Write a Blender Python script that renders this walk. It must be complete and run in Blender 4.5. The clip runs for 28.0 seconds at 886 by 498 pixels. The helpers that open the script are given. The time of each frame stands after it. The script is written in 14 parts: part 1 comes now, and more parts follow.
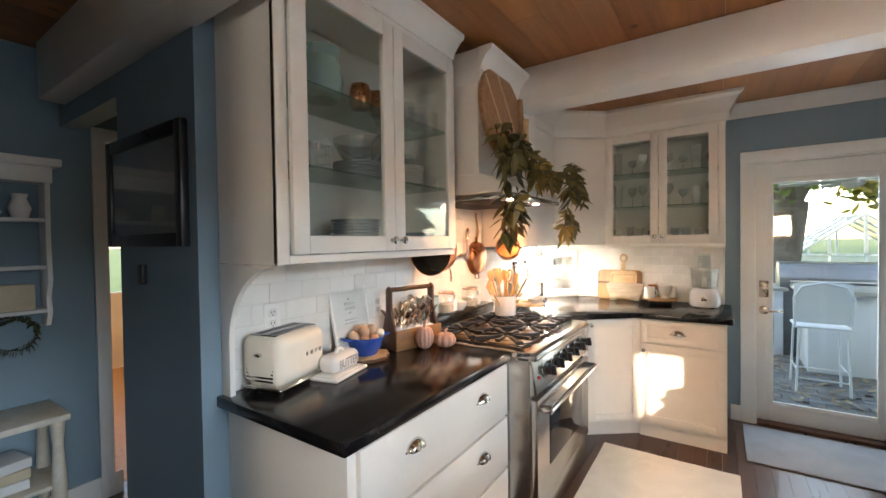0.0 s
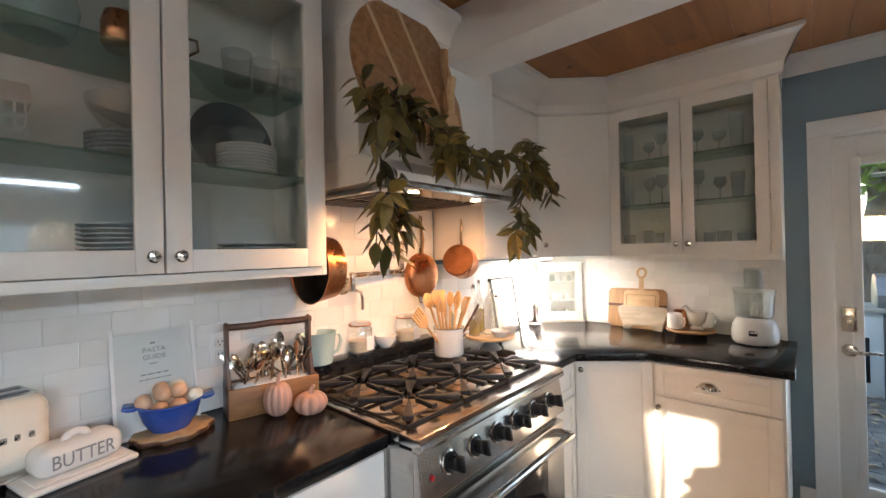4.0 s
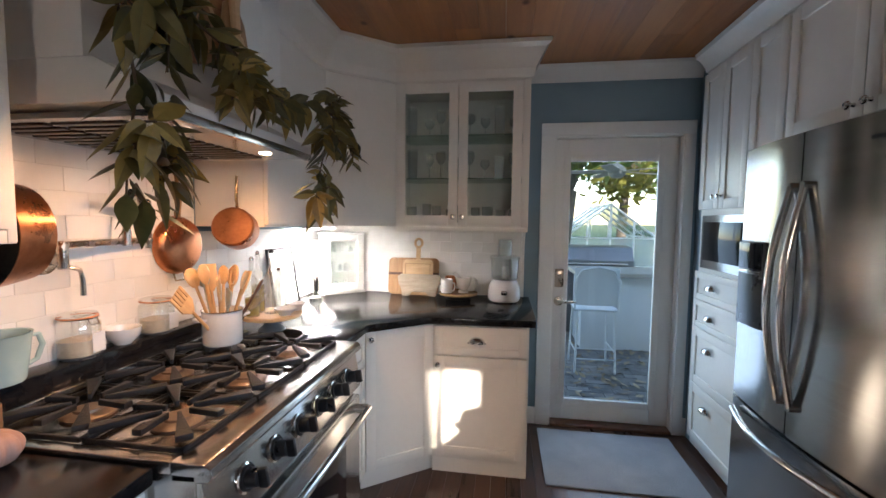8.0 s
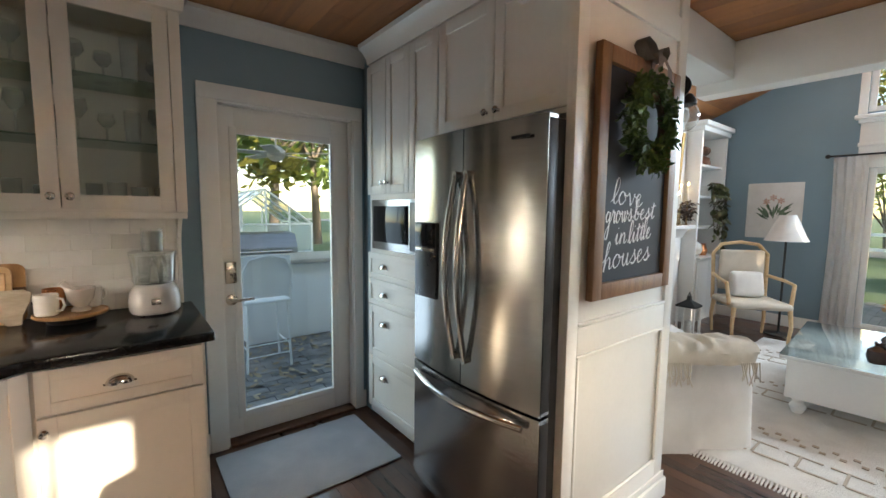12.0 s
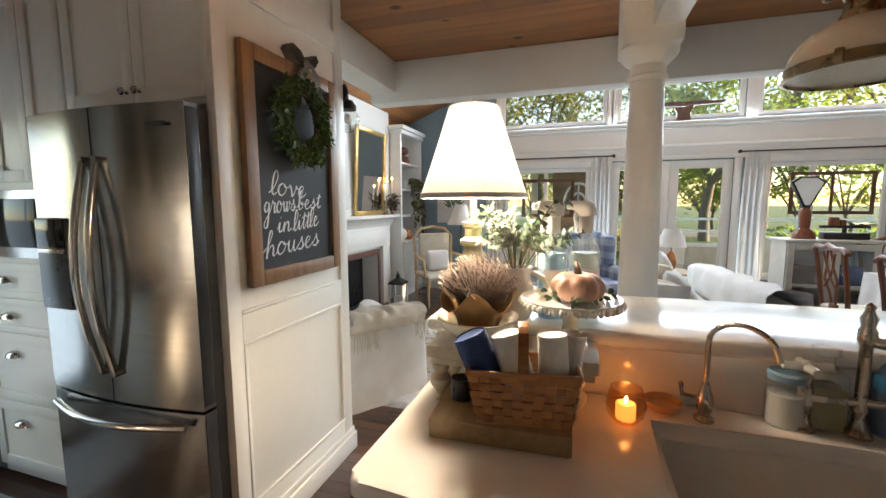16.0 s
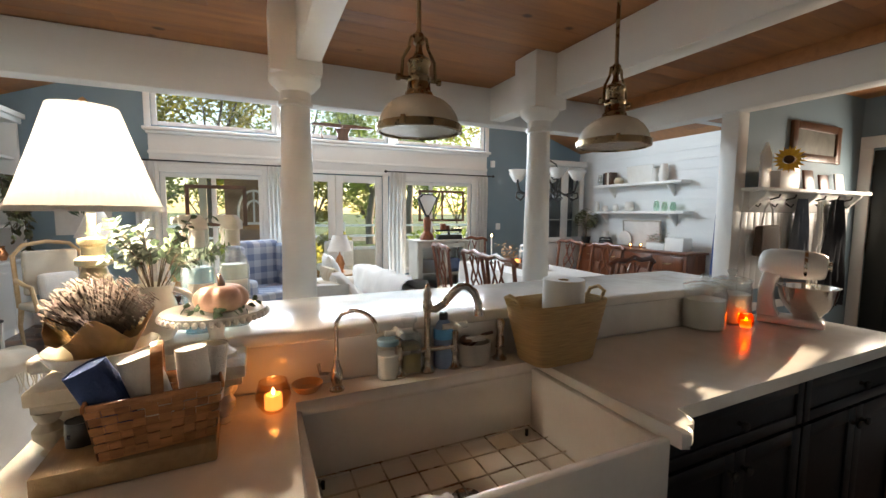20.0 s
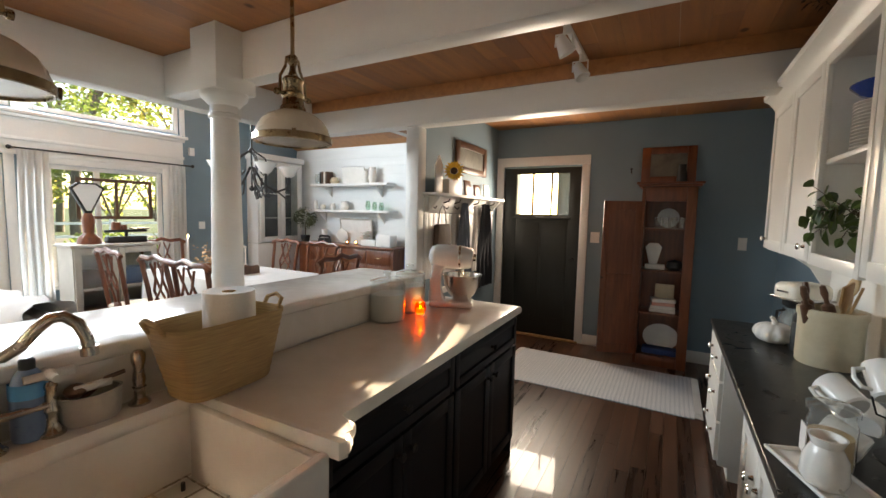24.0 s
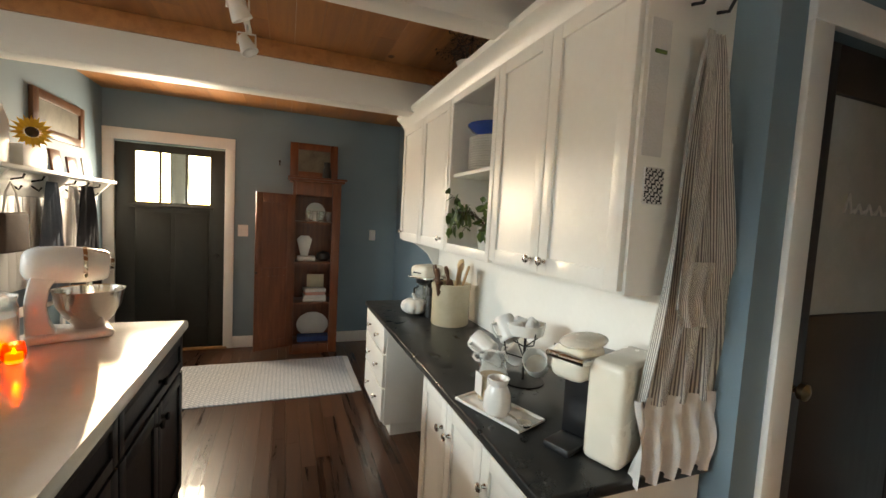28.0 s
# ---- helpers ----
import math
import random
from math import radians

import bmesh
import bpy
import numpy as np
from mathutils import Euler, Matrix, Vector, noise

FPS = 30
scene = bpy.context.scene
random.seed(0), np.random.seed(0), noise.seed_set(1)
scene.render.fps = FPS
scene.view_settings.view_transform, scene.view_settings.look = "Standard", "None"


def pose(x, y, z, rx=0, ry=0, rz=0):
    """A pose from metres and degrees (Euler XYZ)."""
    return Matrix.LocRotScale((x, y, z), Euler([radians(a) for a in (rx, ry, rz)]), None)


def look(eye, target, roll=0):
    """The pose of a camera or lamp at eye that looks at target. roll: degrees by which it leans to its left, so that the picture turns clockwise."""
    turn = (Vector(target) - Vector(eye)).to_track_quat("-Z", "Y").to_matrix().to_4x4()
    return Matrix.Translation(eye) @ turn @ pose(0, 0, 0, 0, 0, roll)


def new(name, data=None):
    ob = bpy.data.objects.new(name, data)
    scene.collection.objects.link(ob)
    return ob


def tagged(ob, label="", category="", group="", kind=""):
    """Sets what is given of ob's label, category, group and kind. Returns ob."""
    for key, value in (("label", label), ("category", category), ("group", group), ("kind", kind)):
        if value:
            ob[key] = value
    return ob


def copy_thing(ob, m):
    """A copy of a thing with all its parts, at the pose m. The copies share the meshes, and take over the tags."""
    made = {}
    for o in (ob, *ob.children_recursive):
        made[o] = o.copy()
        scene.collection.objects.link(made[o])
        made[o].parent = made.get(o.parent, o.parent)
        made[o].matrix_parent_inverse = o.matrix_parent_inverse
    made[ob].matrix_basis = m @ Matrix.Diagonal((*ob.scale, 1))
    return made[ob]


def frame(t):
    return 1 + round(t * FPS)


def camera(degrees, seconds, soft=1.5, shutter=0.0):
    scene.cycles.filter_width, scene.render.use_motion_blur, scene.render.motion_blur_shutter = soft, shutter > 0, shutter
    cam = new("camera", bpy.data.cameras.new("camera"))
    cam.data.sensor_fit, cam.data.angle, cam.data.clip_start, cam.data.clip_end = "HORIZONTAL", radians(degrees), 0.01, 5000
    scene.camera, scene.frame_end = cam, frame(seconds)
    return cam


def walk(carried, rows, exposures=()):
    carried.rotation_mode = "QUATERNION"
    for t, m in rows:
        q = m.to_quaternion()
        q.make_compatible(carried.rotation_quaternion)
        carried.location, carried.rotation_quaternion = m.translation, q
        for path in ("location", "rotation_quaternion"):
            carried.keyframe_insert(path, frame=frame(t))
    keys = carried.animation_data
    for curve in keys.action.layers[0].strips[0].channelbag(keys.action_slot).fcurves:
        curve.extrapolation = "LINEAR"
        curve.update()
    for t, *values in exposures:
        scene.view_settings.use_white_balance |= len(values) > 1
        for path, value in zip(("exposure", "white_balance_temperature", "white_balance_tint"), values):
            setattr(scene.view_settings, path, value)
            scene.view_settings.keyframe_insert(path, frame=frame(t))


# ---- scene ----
cam = camera(94.4, 28.0)
PATH = [
    (0, (0.452, 0.535, 1.455), (-0.663, 2.195, 1.418), -0.8),
    (0.5, (0.382, 0.681, 1.465), (-0.741, 2.336, 1.453), -0.7),
    (1, (0.346, 0.817, 1.472), (-0.791, 2.461, 1.461), -0.3),
    (1.5, (0.36, 0.971, 1.471), (-0.804, 2.597, 1.471), -0.2),
    (2, (0.384, 1.108, 1.464), (-0.828, 2.699, 1.453), -0.3),
    (2.5, (0.376, 1.266, 1.467), (-0.863, 2.835, 1.502), -1.3),
    (4.5, (0.603, 1.562, 1.46), (-0.724, 3.058, 1.462), -1.1),
    (5, (0.595, 1.593, 1.478), (-0.605, 3.192, 1.451), -1.4),
    (5.5, (0.613, 1.607, 1.444), (-0.462, 3.292, 1.411), -0.5),
    (6, (0.596, 1.616, 1.443), (-0.329, 3.388, 1.389), -0.1),
    (6.5, (0.543, 1.63, 1.455), (-0.222, 3.476, 1.373), 0.1),
    (7, (0.468, 1.624, 1.455), (-0.13, 3.529, 1.353), 0.2),
    (7.5, (0.4, 1.599, 1.451), (-0.042, 3.546, 1.332), 0.3),
    (8, (0.352, 1.595, 1.446), (0.059, 3.569, 1.309), 0.6),
    (8.5, (0.335, 1.68, 1.434), (0.2, 3.67, 1.295), 0.8),
    (9, (0.36, 1.78, 1.446), (0.401, 3.774, 1.301), 1.0),
    (9.5, (0.354, 1.827, 1.439), (0.618, 3.804, 1.293), 1.1),
    (10, (0.312, 1.86, 1.446), (0.809, 3.791, 1.292), 0.8),
    (10.5, (0.248, 1.895, 1.438), (0.986, 3.747, 1.275), 0.6),
    (11, (0.238, 1.906, 1.433), (1.174, 3.665, 1.261), 0.6),
    (11.5, (0.243, 1.902, 1.427), (1.339, 3.566, 1.25), 0.5),
    (12, (0.251, 1.898, 1.43), (1.477, 3.467, 1.244), 0.6),
    (12.5, (0.265, 1.881, 1.431), (1.593, 3.364, 1.236), 0.4),
    (14.5, (0.314, 1.611, 1.424), (1.975, 2.702, 1.205), -0.1),
    (15, (0.341, 1.578, 1.421), (2.085, 2.53, 1.199), -0.2),
    (15.5, (0.353, 1.546, 1.414), (2.177, 2.336, 1.194), -0.2),
    (16, (0.336, 1.556, 1.421), (2.229, 2.164, 1.205), -0.2),
    (16.5, (0.293, 1.593, 1.425), (2.236, 2.015, 1.21), -0.2),
    (17, (0.266, 1.615, 1.423), (2.241, 1.847, 1.21), -0.3),
    (17.5, (0.258, 1.611, 1.419), (2.246, 1.65, 1.211), -0.4),
    (18, (0.216, 1.613, 1.423), (2.199, 1.433, 1.23), 0.0),
    (18.5, (0.192, 1.595, 1.43), (2.147, 1.216, 1.246), 0.1),
    (19, (0.194, 1.568, 1.439), (2.107, 1.018, 1.25), 0.2),
    (19.5, (0.194, 1.516, 1.438), (2.06, 0.82, 1.256), 0.3),
    (20, (0.195, 1.456, 1.443), (2.009, 0.633, 1.264), 0.4),
    (20.5, (0.195, 1.398, 1.447), (1.954, 0.461, 1.274), 0.6),
    (21, (0.185, 1.339, 1.444), (1.885, 0.297, 1.283), 0.7),
    (21.5, (0.17, 1.285, 1.442), (1.802, 0.139, 1.285), 0.7),
    (23.5, (0.168, 1.217, 1.45), (1.297, -0.425, 1.278), 1.1),
    (24, (0.171, 1.222, 1.455), (1.14, -0.52, 1.284), 1.3),
    (24.5, (0.181, 1.22, 1.447), (0.994, -0.6, 1.284), 1.5),
    (25, (0.188, 1.225, 1.444), (0.852, -0.654, 1.279), 1.7),
    (25.5, (0.186, 1.23, 1.445), (0.692, -0.697, 1.274), 2.0),
    (26, (0.202, 1.225, 1.438), (0.532, -0.739, 1.262), 2.4),
    (26.5, (0.257, 1.159, 1.433), (0.396, -0.827, 1.242), 3.0),
    (27, (0.305, 1.084, 1.445), (0.171, -0.906, 1.298), 3.3),
    (27.5, (0.394, 1.067, 1.454), (-0.061, -0.875, 1.305), 2.8),
    (28, (0.501, 1.102, 1.459), (-0.215, -0.76, 1.314), 3.1),
]
EXPOSURE = [(0, 3.1, 6950, 18), (2, 2.9, 6850, 18), (5, 2.7, 6450, 18), (7, 2.5, 6050, 18), (9, 2.35, 5800, 16), (10, 2.45, 5900, 15), (12, 2.35, 6700, 13),
            (15, 2.1, 7100, 15), (19, 2.2, 7000, 15), (21, 2.3, 7350, 15), (24, 2.65, 7500, 16), (26, 2.72, 7800, 13), (28, 3.12, 8000, 12)]
walk(cam, [(t, look(eye, target, roll)) for t, eye, target, roll in PATH], EXPOSURE)

# ---- world, sun, window light ----
scene.view_settings.exposure = 2.0
SUN_DIR = Vector((-1.60, 7.35, -1.33)).normalized()
world = bpy.data.worlds.new("sky")
scene.world = world
world.use_nodes = True
wn = world.node_tree
sky = wn.nodes.new("ShaderNodeTexSky")
sky.sky_type, sky.sun_disc = "NISHITA", False
sky.sun_elevation = math.asin(-SUN_DIR.z)
sky.sun_rotation = math.atan2(-SUN_DIR.x, -SUN_DIR.y)
sky.air_density, sky.dust_density = 1.0, 0.6
wn.nodes["Background"].inputs[1].default_value = 0.15
wn.links.new(sky.outputs[0], wn.nodes["Background"].inputs[0])


def lamp(name, kind, place, energy, colour, aim=None, size=0.1, size_y=None, spot=None):
    data = bpy.data.lights.new(name, kind)
    data.energy, data.color = energy, colour
    if kind == "AREA":
        data.shape, data.size, data.size_y = "RECTANGLE", size, size_y or size
    elif kind in ("POINT", "SPOT"):
        data.shadow_soft_size = size
    if spot:
        data.spot_size, data.spot_blend = radians(spot), 0.6
    ob = new(name, data)
    ob.matrix_world = look(place, aim) if aim else pose(*place)
    return ob


sun = lamp("sun", "SUN", (0, -20, 10), 5.0, (1.0, 0.84, 0.62))
sun.data.angle = radians(0.5)
sun.matrix_world = look((2.6, -8.2, 2.6), Vector((2.6, -8.2, 2.6)) + SUN_DIR)
DAY = (0.65, 0.835, 1.0)
lamp("daylight_east_low", "AREA", (6.80, 0.25, 1.15), 9.0, DAY, (0, 0.25, 1.0), 4.6, 1.6)
lamp("daylight_clerestory", "AREA", (6.80, 0.15, 2.85), 62, DAY, (0, 0.15, 1.2), 5.0, 0.5)
lamp("daylight_garden_door", "AREA", (1.10, 4.66, 1.1), 1.15, (0.60, 0.80, 1.0), (0.6, 0, 1.2), 0.5, 1.5)
lamp("daylight_front_door", "AREA", (1.54, -3.59, 1.71), 5.0, (1.0, 0.92, 0.80), (0.9, 1.0, 1.0), 0.60, 0.44)

# ---- modelling kit ----
class Shape:
    """Gathers simple solids into one mesh."""

    def __init__(self):
        self.bm = bmesh.new()

    def _take(self, verts, bev=0.0, seg=2, m=None):
        if m is not None:
            bmesh.ops.transform(self.bm, matrix=m, verts=verts)
        if bev:
            edges = list({e for v in verts for e in v.link_edges})
            bmesh.ops.bevel(self.bm, geom=edges, offset=bev, segments=seg, affect="EDGES", profile=0.5)
        return self

    def box(self, x0, y0, z0, x1, y1, z1, bev=0.0, seg=2, m=None):
        v = bmesh.ops.create_cube(self.bm, size=1.0)["verts"]
        bmesh.ops.transform(self.bm, verts=v, matrix=Matrix.LocRotScale(((x0 + x1) / 2, (y0 + y1) / 2, (z0 + z1) / 2), None, (abs(x1 - x0), abs(y1 - y0), abs(z1 - z0))))
        return self._take(v, bev, seg, m)

    def cyl(self, p0, p1, r0, r1=None, n=16, bev=0.0):
        p0, p1 = Vector(p0), Vector(p1)
        d = p1 - p0
        m = Matrix.Translation((p0 + p1) / 2) @ d.to_track_quat("Z", "Y").to_matrix().to_4x4()
        v = bmesh.ops.create_cone(self.bm, cap_ends=True, segments=n, radius1=r0, radius2=r0 if r1 is None else r1, depth=d.length, matrix=m)["verts"]
        return self._take(v, bev) if bev else self

    def lathe(self, profile, n=24, m=None, close=False):
        """Turns (radius, height) pairs round the z axis."""
        rings = []
        for r, z in profile:
            rings.append([self.bm.verts.new((max(r, 0.0002) * math.cos(2 * math.pi * i / n), max(r, 0.0002) * math.sin(2 * math.pi * i / n), z)) for i in range(n)])
        for a, b in zip(rings, rings[1:]):
            for i in range(n):
                self.bm.faces.new((a[i], a[(i + 1) % n], b[(i + 1) % n], b[i]))
        if close:
            self.bm.faces.new(rings[0][::-1])
            self.bm.faces.new(rings[-1])
        if m is not None:
            bmesh.ops.transform(self.bm, matrix=m, verts=[v for ring in rings for v in ring])
        return self

    def tube(self, pts, r, n=8, r_end=None, loop=False):
        pts = [Vector(p) for p in pts]
        rings, side = [], None
        for i, p in enumerate(pts):
            if loop:
                d = pts[(i + 1) % len(pts)] - pts[i - 1]
            else:
                d = pts[min(i + 1, len(pts) - 1)] - pts[max(i - 1, 0)]
            d.normalize()
            if side is None:
                side = d.orthogonal()
            side = (side - d * side.dot(d)).normalized()
            up = d.cross(side)
            k = r if r_end is None else r + (r_end - r) * i / (len(pts) - 1)
            rings.append([self.bm.verts.new(p + (side * math.cos(2 * math.pi * j / n) + up * math.sin(2 * math.pi * j / n)) * k) for j in range(n)])
        for a, b in zip(rings, rings[1:] + (rings[:1] if loop else [])):
            for j in range(n):
                self.bm.faces.new((a[j], a[(j + 1) % n], b[(j + 1) % n], b[j]))
        if not loop:
            self.bm.faces.new(rings[0][::-1])
            self.bm.faces.new(rings[-1])
        return self

    def prism(self, outline, depth, m=None, bev=0.0):
        """Extrudes a flat outline of (x, z) pairs from y = 0 to y = depth."""
        a = [self.bm.verts.new((x, 0, z)) for x, z in outline]
        b = [self.bm.verts.new((x, depth, z)) for x, z in outline]
        self.bm.faces.new(a), self.bm.faces.new(b[::-1])
        for i in range(len(a)):
            j = (i + 1) % len(a)
            self.bm.faces.new((a[j], a[i], b[i], b[j]))
        return self._take(a + b, bev, 2, m) if bev or m is not None else self

    def ball(self, c, r, seg=16, squash=(1, 1, 1), m=None):
        v = bmesh.ops.create_uvsphere(self.bm, u_segments=seg, v_segments=max(seg // 2, 4), radius=r)["verts"]
        bmesh.ops.transform(self.bm, verts=v, matrix=Matrix.Translation(c) @ Matrix.Diagonal((*squash, 1)))
        return self._take(v, 0, 2, m) if m is not None else self

    def quad(self, *pts):
        self.bm.faces.new([self.bm.verts.new(p) for p in pts])
        return self

    def move(self, m):
        bmesh.ops.transform(self.bm, matrix=m, verts=self.bm.verts[:])
        return self

    def wobble(self, amount, scale=8.0, seed=0.0):
        for v in self.bm.verts:
            v.co += noise.noise_vector(v.co * scale + Vector((seed, seed * 1.7, 3))) * amount
        return self


BASES = {}


def mesh_of(name, shape, material, smooth=True, angle=38, keep_normals=False):
    me = bpy.data.meshes.new(name)
    if not keep_normals:
        bmesh.ops.recalc_face_normals(shape.bm, faces=shape.bm.faces[:])
    shape.bm.to_mesh(me)
    shape.bm.free()
    if smooth:
        me.shade_smooth()
        me.set_sharp_from_angle(angle=radians(angle))
    me.materials.append(material)
    return me


def thing(name, label, category, at=None, base=None, group="", kind=""):
    """An Empty at the thing's base. at: parts are given in its own axes; base: parts are given in the world's."""
    ob = new(name)
    ob.empty_display_size = 0.05
    ob.matrix_basis = at if at is not None else Matrix.Translation(base or (0, 0, 0))
    BASES[ob] = None if at is not None else Matrix.Translation(base or (0, 0, 0)).inverted()
    return tagged(ob, label, category, group, kind)


def part(name, shape, material, parent, label="", smooth=True, angle=38):
    if BASES.get(parent) is not None:
        shape.move(BASES[parent])
    ob = new(name, mesh_of(name, shape, material, smooth, angle))
    ob.parent = parent
    BASES[ob] = BASES.get(parent)
    return tagged(ob, label)


def single(name, shape, material, label, category, at=None, base=None, group="", kind="", smooth=True, angle=38):
    if base is not None:
        shape.move(Matrix.Translation(base).inverted())
        at = Matrix.Translation(base)
    ob = new(name, mesh_of(name, shape, material, smooth, angle))
    if at is not None:
        ob.matrix_basis = at
    BASES[ob] = at.inverted() if base is not None else None
    return tagged(ob, label, category, group, kind)


def setting(name, shape, material, label="", smooth=False):
    ob = new(name, mesh_of(name, shape, material, smooth))
    BASES[ob] = None
    return tagged(ob, label, "", "", "structure")


def piece(mesh, name, parent, m):
    ob = new(name, mesh)
    ob.parent = parent
    ob.matrix_basis = m
    return ob


def arc(c, r, a0, a1, n=10, plane="xz"):
    out = []
    for i in range(n + 1):
        a = radians(a0 + (a1 - a0) * i / n)
        u, v = r * math.cos(a), r * math.sin(a)
        out.append((c[0] + u, c[1], c[2] + v) if plane == "xz" else (c[0] + u, c[1] + v, c[2]) if plane == "xy" else (c[0], c[1] + u, c[2] + v))
    return out


def lettering(name, words, size, m, material, parent, depth=0.0006, label="", shear=0.0, space=1.0, thin=0.0):
    """Raised letters in the built-in font, centred at m, facing its +z."""
    cu = bpy.data.curves.new(name, "FONT")
    cu.body, cu.size, cu.extrude, cu.shear, cu.space_character = words, size, depth, shear, space
    cu.offset = -thin
    cu.align_x, cu.align_y, cu.resolution_u = "CENTER", "CENTER", 3
    tmp = bpy.data.objects.new(name, cu)
    me = bpy.data.meshes.new_from_object(tmp)
    bpy.data.objects.remove(tmp)
    me.transform((BASES[parent] if BASES.get(parent) is not None else Matrix()) @ m)
    me.materials.clear()
    me.materials.append(material)
    ob = new(name, me)
    ob.parent = parent
    return tagged(ob, label)

# ---- materials ----
def surface(name, dark, light, rough=0.5, metal=0.0, scale=4.0, stretch=(1, 1, 1), bump=0.05, fine=80.0, rough_var=0.08, per="", coat=0.0, sheen=0.0, distort=0.4, spec=0.5):
    """Two-scale noise between two tones, with fine relief. per: 'object' or 'island' adds a tone for each piece."""
    m = bpy.data.materials.new(name)
    m.use_nodes = True
    t = m.node_tree
    n, k = t.nodes, t.links.new
    b = n["Principled BSDF"]
    co = n.new("ShaderNodeTexCoord")
    mp = n.new("ShaderNodeMapping")
    mp.inputs["Scale"].default_value = stretch
    k(co.outputs["Object"], mp.inputs[0])
    big = n.new("ShaderNodeTexNoise")
    big.inputs["Scale"].default_value, big.inputs["Detail"].default_value, big.inputs["Distortion"].default_value = scale, 7, distort
    small = n.new("ShaderNodeTexNoise")
    small.inputs["Scale"].default_value, small.inputs["Detail"].default_value = fine, 4
    k(mp.outputs[0], big.inputs[0]), k(mp.outputs[0], small.inputs[0])
    add = n.new("ShaderNodeMath")
    add.operation = "MULTIPLY_ADD"
    add.inputs[1].default_value = 0.35
    k(small.outputs[0], add.inputs[0])
    k(big.outputs[0], add.inputs[2])
    last = add.outputs[0]
    if per:
        info = n.new("ShaderNodeObjectInfo" if per == "object" else "ShaderNodeNewGeometry")
        mix = n.new("ShaderNodeMath")
        mix.operation = "MULTIPLY_ADD"
        mix.inputs[1].default_value = 0.5
        k(info.outputs["Random" if per == "object" else "Random Per Island"], mix.inputs[0])
        sub = n.new("ShaderNodeMath")
        sub.operation = "SUBTRACT"
        sub.inputs[1].default_value = 0.25
        k(last, sub.inputs[0])
        k(sub.outputs[0], mix.inputs[2])
        last = mix.outputs[0]
    ramp = n.new("ShaderNodeValToRGB")
    ramp.color_ramp.elements[0].position, ramp.color_ramp.elements[1].position = 0.38, 0.98
    ramp.color_ramp.elements[0].color, ramp.color_ramp.elements[1].color = (*dark, 1), (*light, 1)
    k(last, ramp.inputs[0])
    k(ramp.outputs[0], b.inputs["Base Color"])
    rr = n.new("ShaderNodeMapRange")
    rr.inputs["From Min"].default_value, rr.inputs["From Max"].default_value = 0.3, 1.0
    rr.inputs["To Min"].default_value, rr.inputs["To Max"].default_value = max(rough - rough_var, 0.02), min(rough + rough_var, 1.0)
    k(last, rr.inputs[0])
    k(rr.outputs[0], b.inputs["Roughness"])
    b.inputs["Metallic"].default_value = metal
    b.inputs["Coat Weight"].default_value = coat
    b.inputs["Sheen Weight"].default_value = sheen
    b.inputs["Specular IOR Level"].default_value = spec
    if bump:
        bp = n.new("ShaderNodeBump")
        bp.inputs["Strength"].default_value, bp.inputs["Distance"].default_value = bump, 0.01
        k(small.outputs[0], bp.inputs["Height"])
        k(bp.outputs[0], b.inputs["Normal"])
    return m


def glow(name, colour, strength):
    m = bpy.data.materials.new(name)
    m.use_nodes = True
    b = m.node_tree.nodes["Principled BSDF"]
    b.inputs["Base Color"].default_value = (*colour, 1)
    b.inputs["Emission Color"].default_value = (*colour, 1)
    b.inputs["Emission Strength"].default_value = strength
    return m


def pane_glass(name, tint=(1, 1, 1), gloss=1.0, rough=0.02, milk=0.0):
    """Thin clear glass: see-through, with a mirror gloss that grows at grazing angles."""
    m = bpy.data.materials.new(name)
    m.use_nodes = True
    t = m.node_tree
    n, k = t.nodes, t.links.new
    n.remove(n["Principled BSDF"])
    tr = n.new("ShaderNodeBsdfTransparent")
    tr.inputs[0].default_value = (*tint, 1)
    gl = n.new("ShaderNodeBsdfGlossy")
    gl.inputs["Roughness"].default_value = rough
    lw = n.new("ShaderNodeLayerWeight")
    lw.inputs[0].default_value = 0.5
    pw = n.new("ShaderNodeMath")
    pw.operation = "POWER"
    pw.inputs[1].default_value = 4.5
    k(lw.outputs["Facing"], pw.inputs[0])
    fr = n.new("ShaderNodeMath")
    fr.operation = "MULTIPLY_ADD"
    fr.inputs[1].default_value, fr.inputs[2].default_value = 0.8, 0.035
    k(pw.outputs[0], fr.inputs[0])
    mu = n.new("ShaderNodeMath")
    mu.operation, mu.use_clamp = "MULTIPLY", True
    mu.inputs[1].default_value = gloss
    mx = n.new("ShaderNodeMixShader")
    k(fr.outputs[0], mu.inputs[0]), k(mu.outputs[0], mx.inputs[0])
    src = tr.outputs[0]
    if milk:
        df = n.new("ShaderNodeBsdfDiffuse")
        df.inputs[0].default_value = (*tint, 1)
        m2 = n.new("ShaderNodeMixShader")
        m2.inputs[0].default_value = milk
        k(tr.outputs[0], m2.inputs[1]), k(df.outputs[0], m2.inputs[2])
        src = m2.outputs[0]
    k(src, mx.inputs[1]), k(gl.outputs[0], mx.inputs[2])
    k(mx.outputs[0], n["Material Output"].inputs[0])
    return m


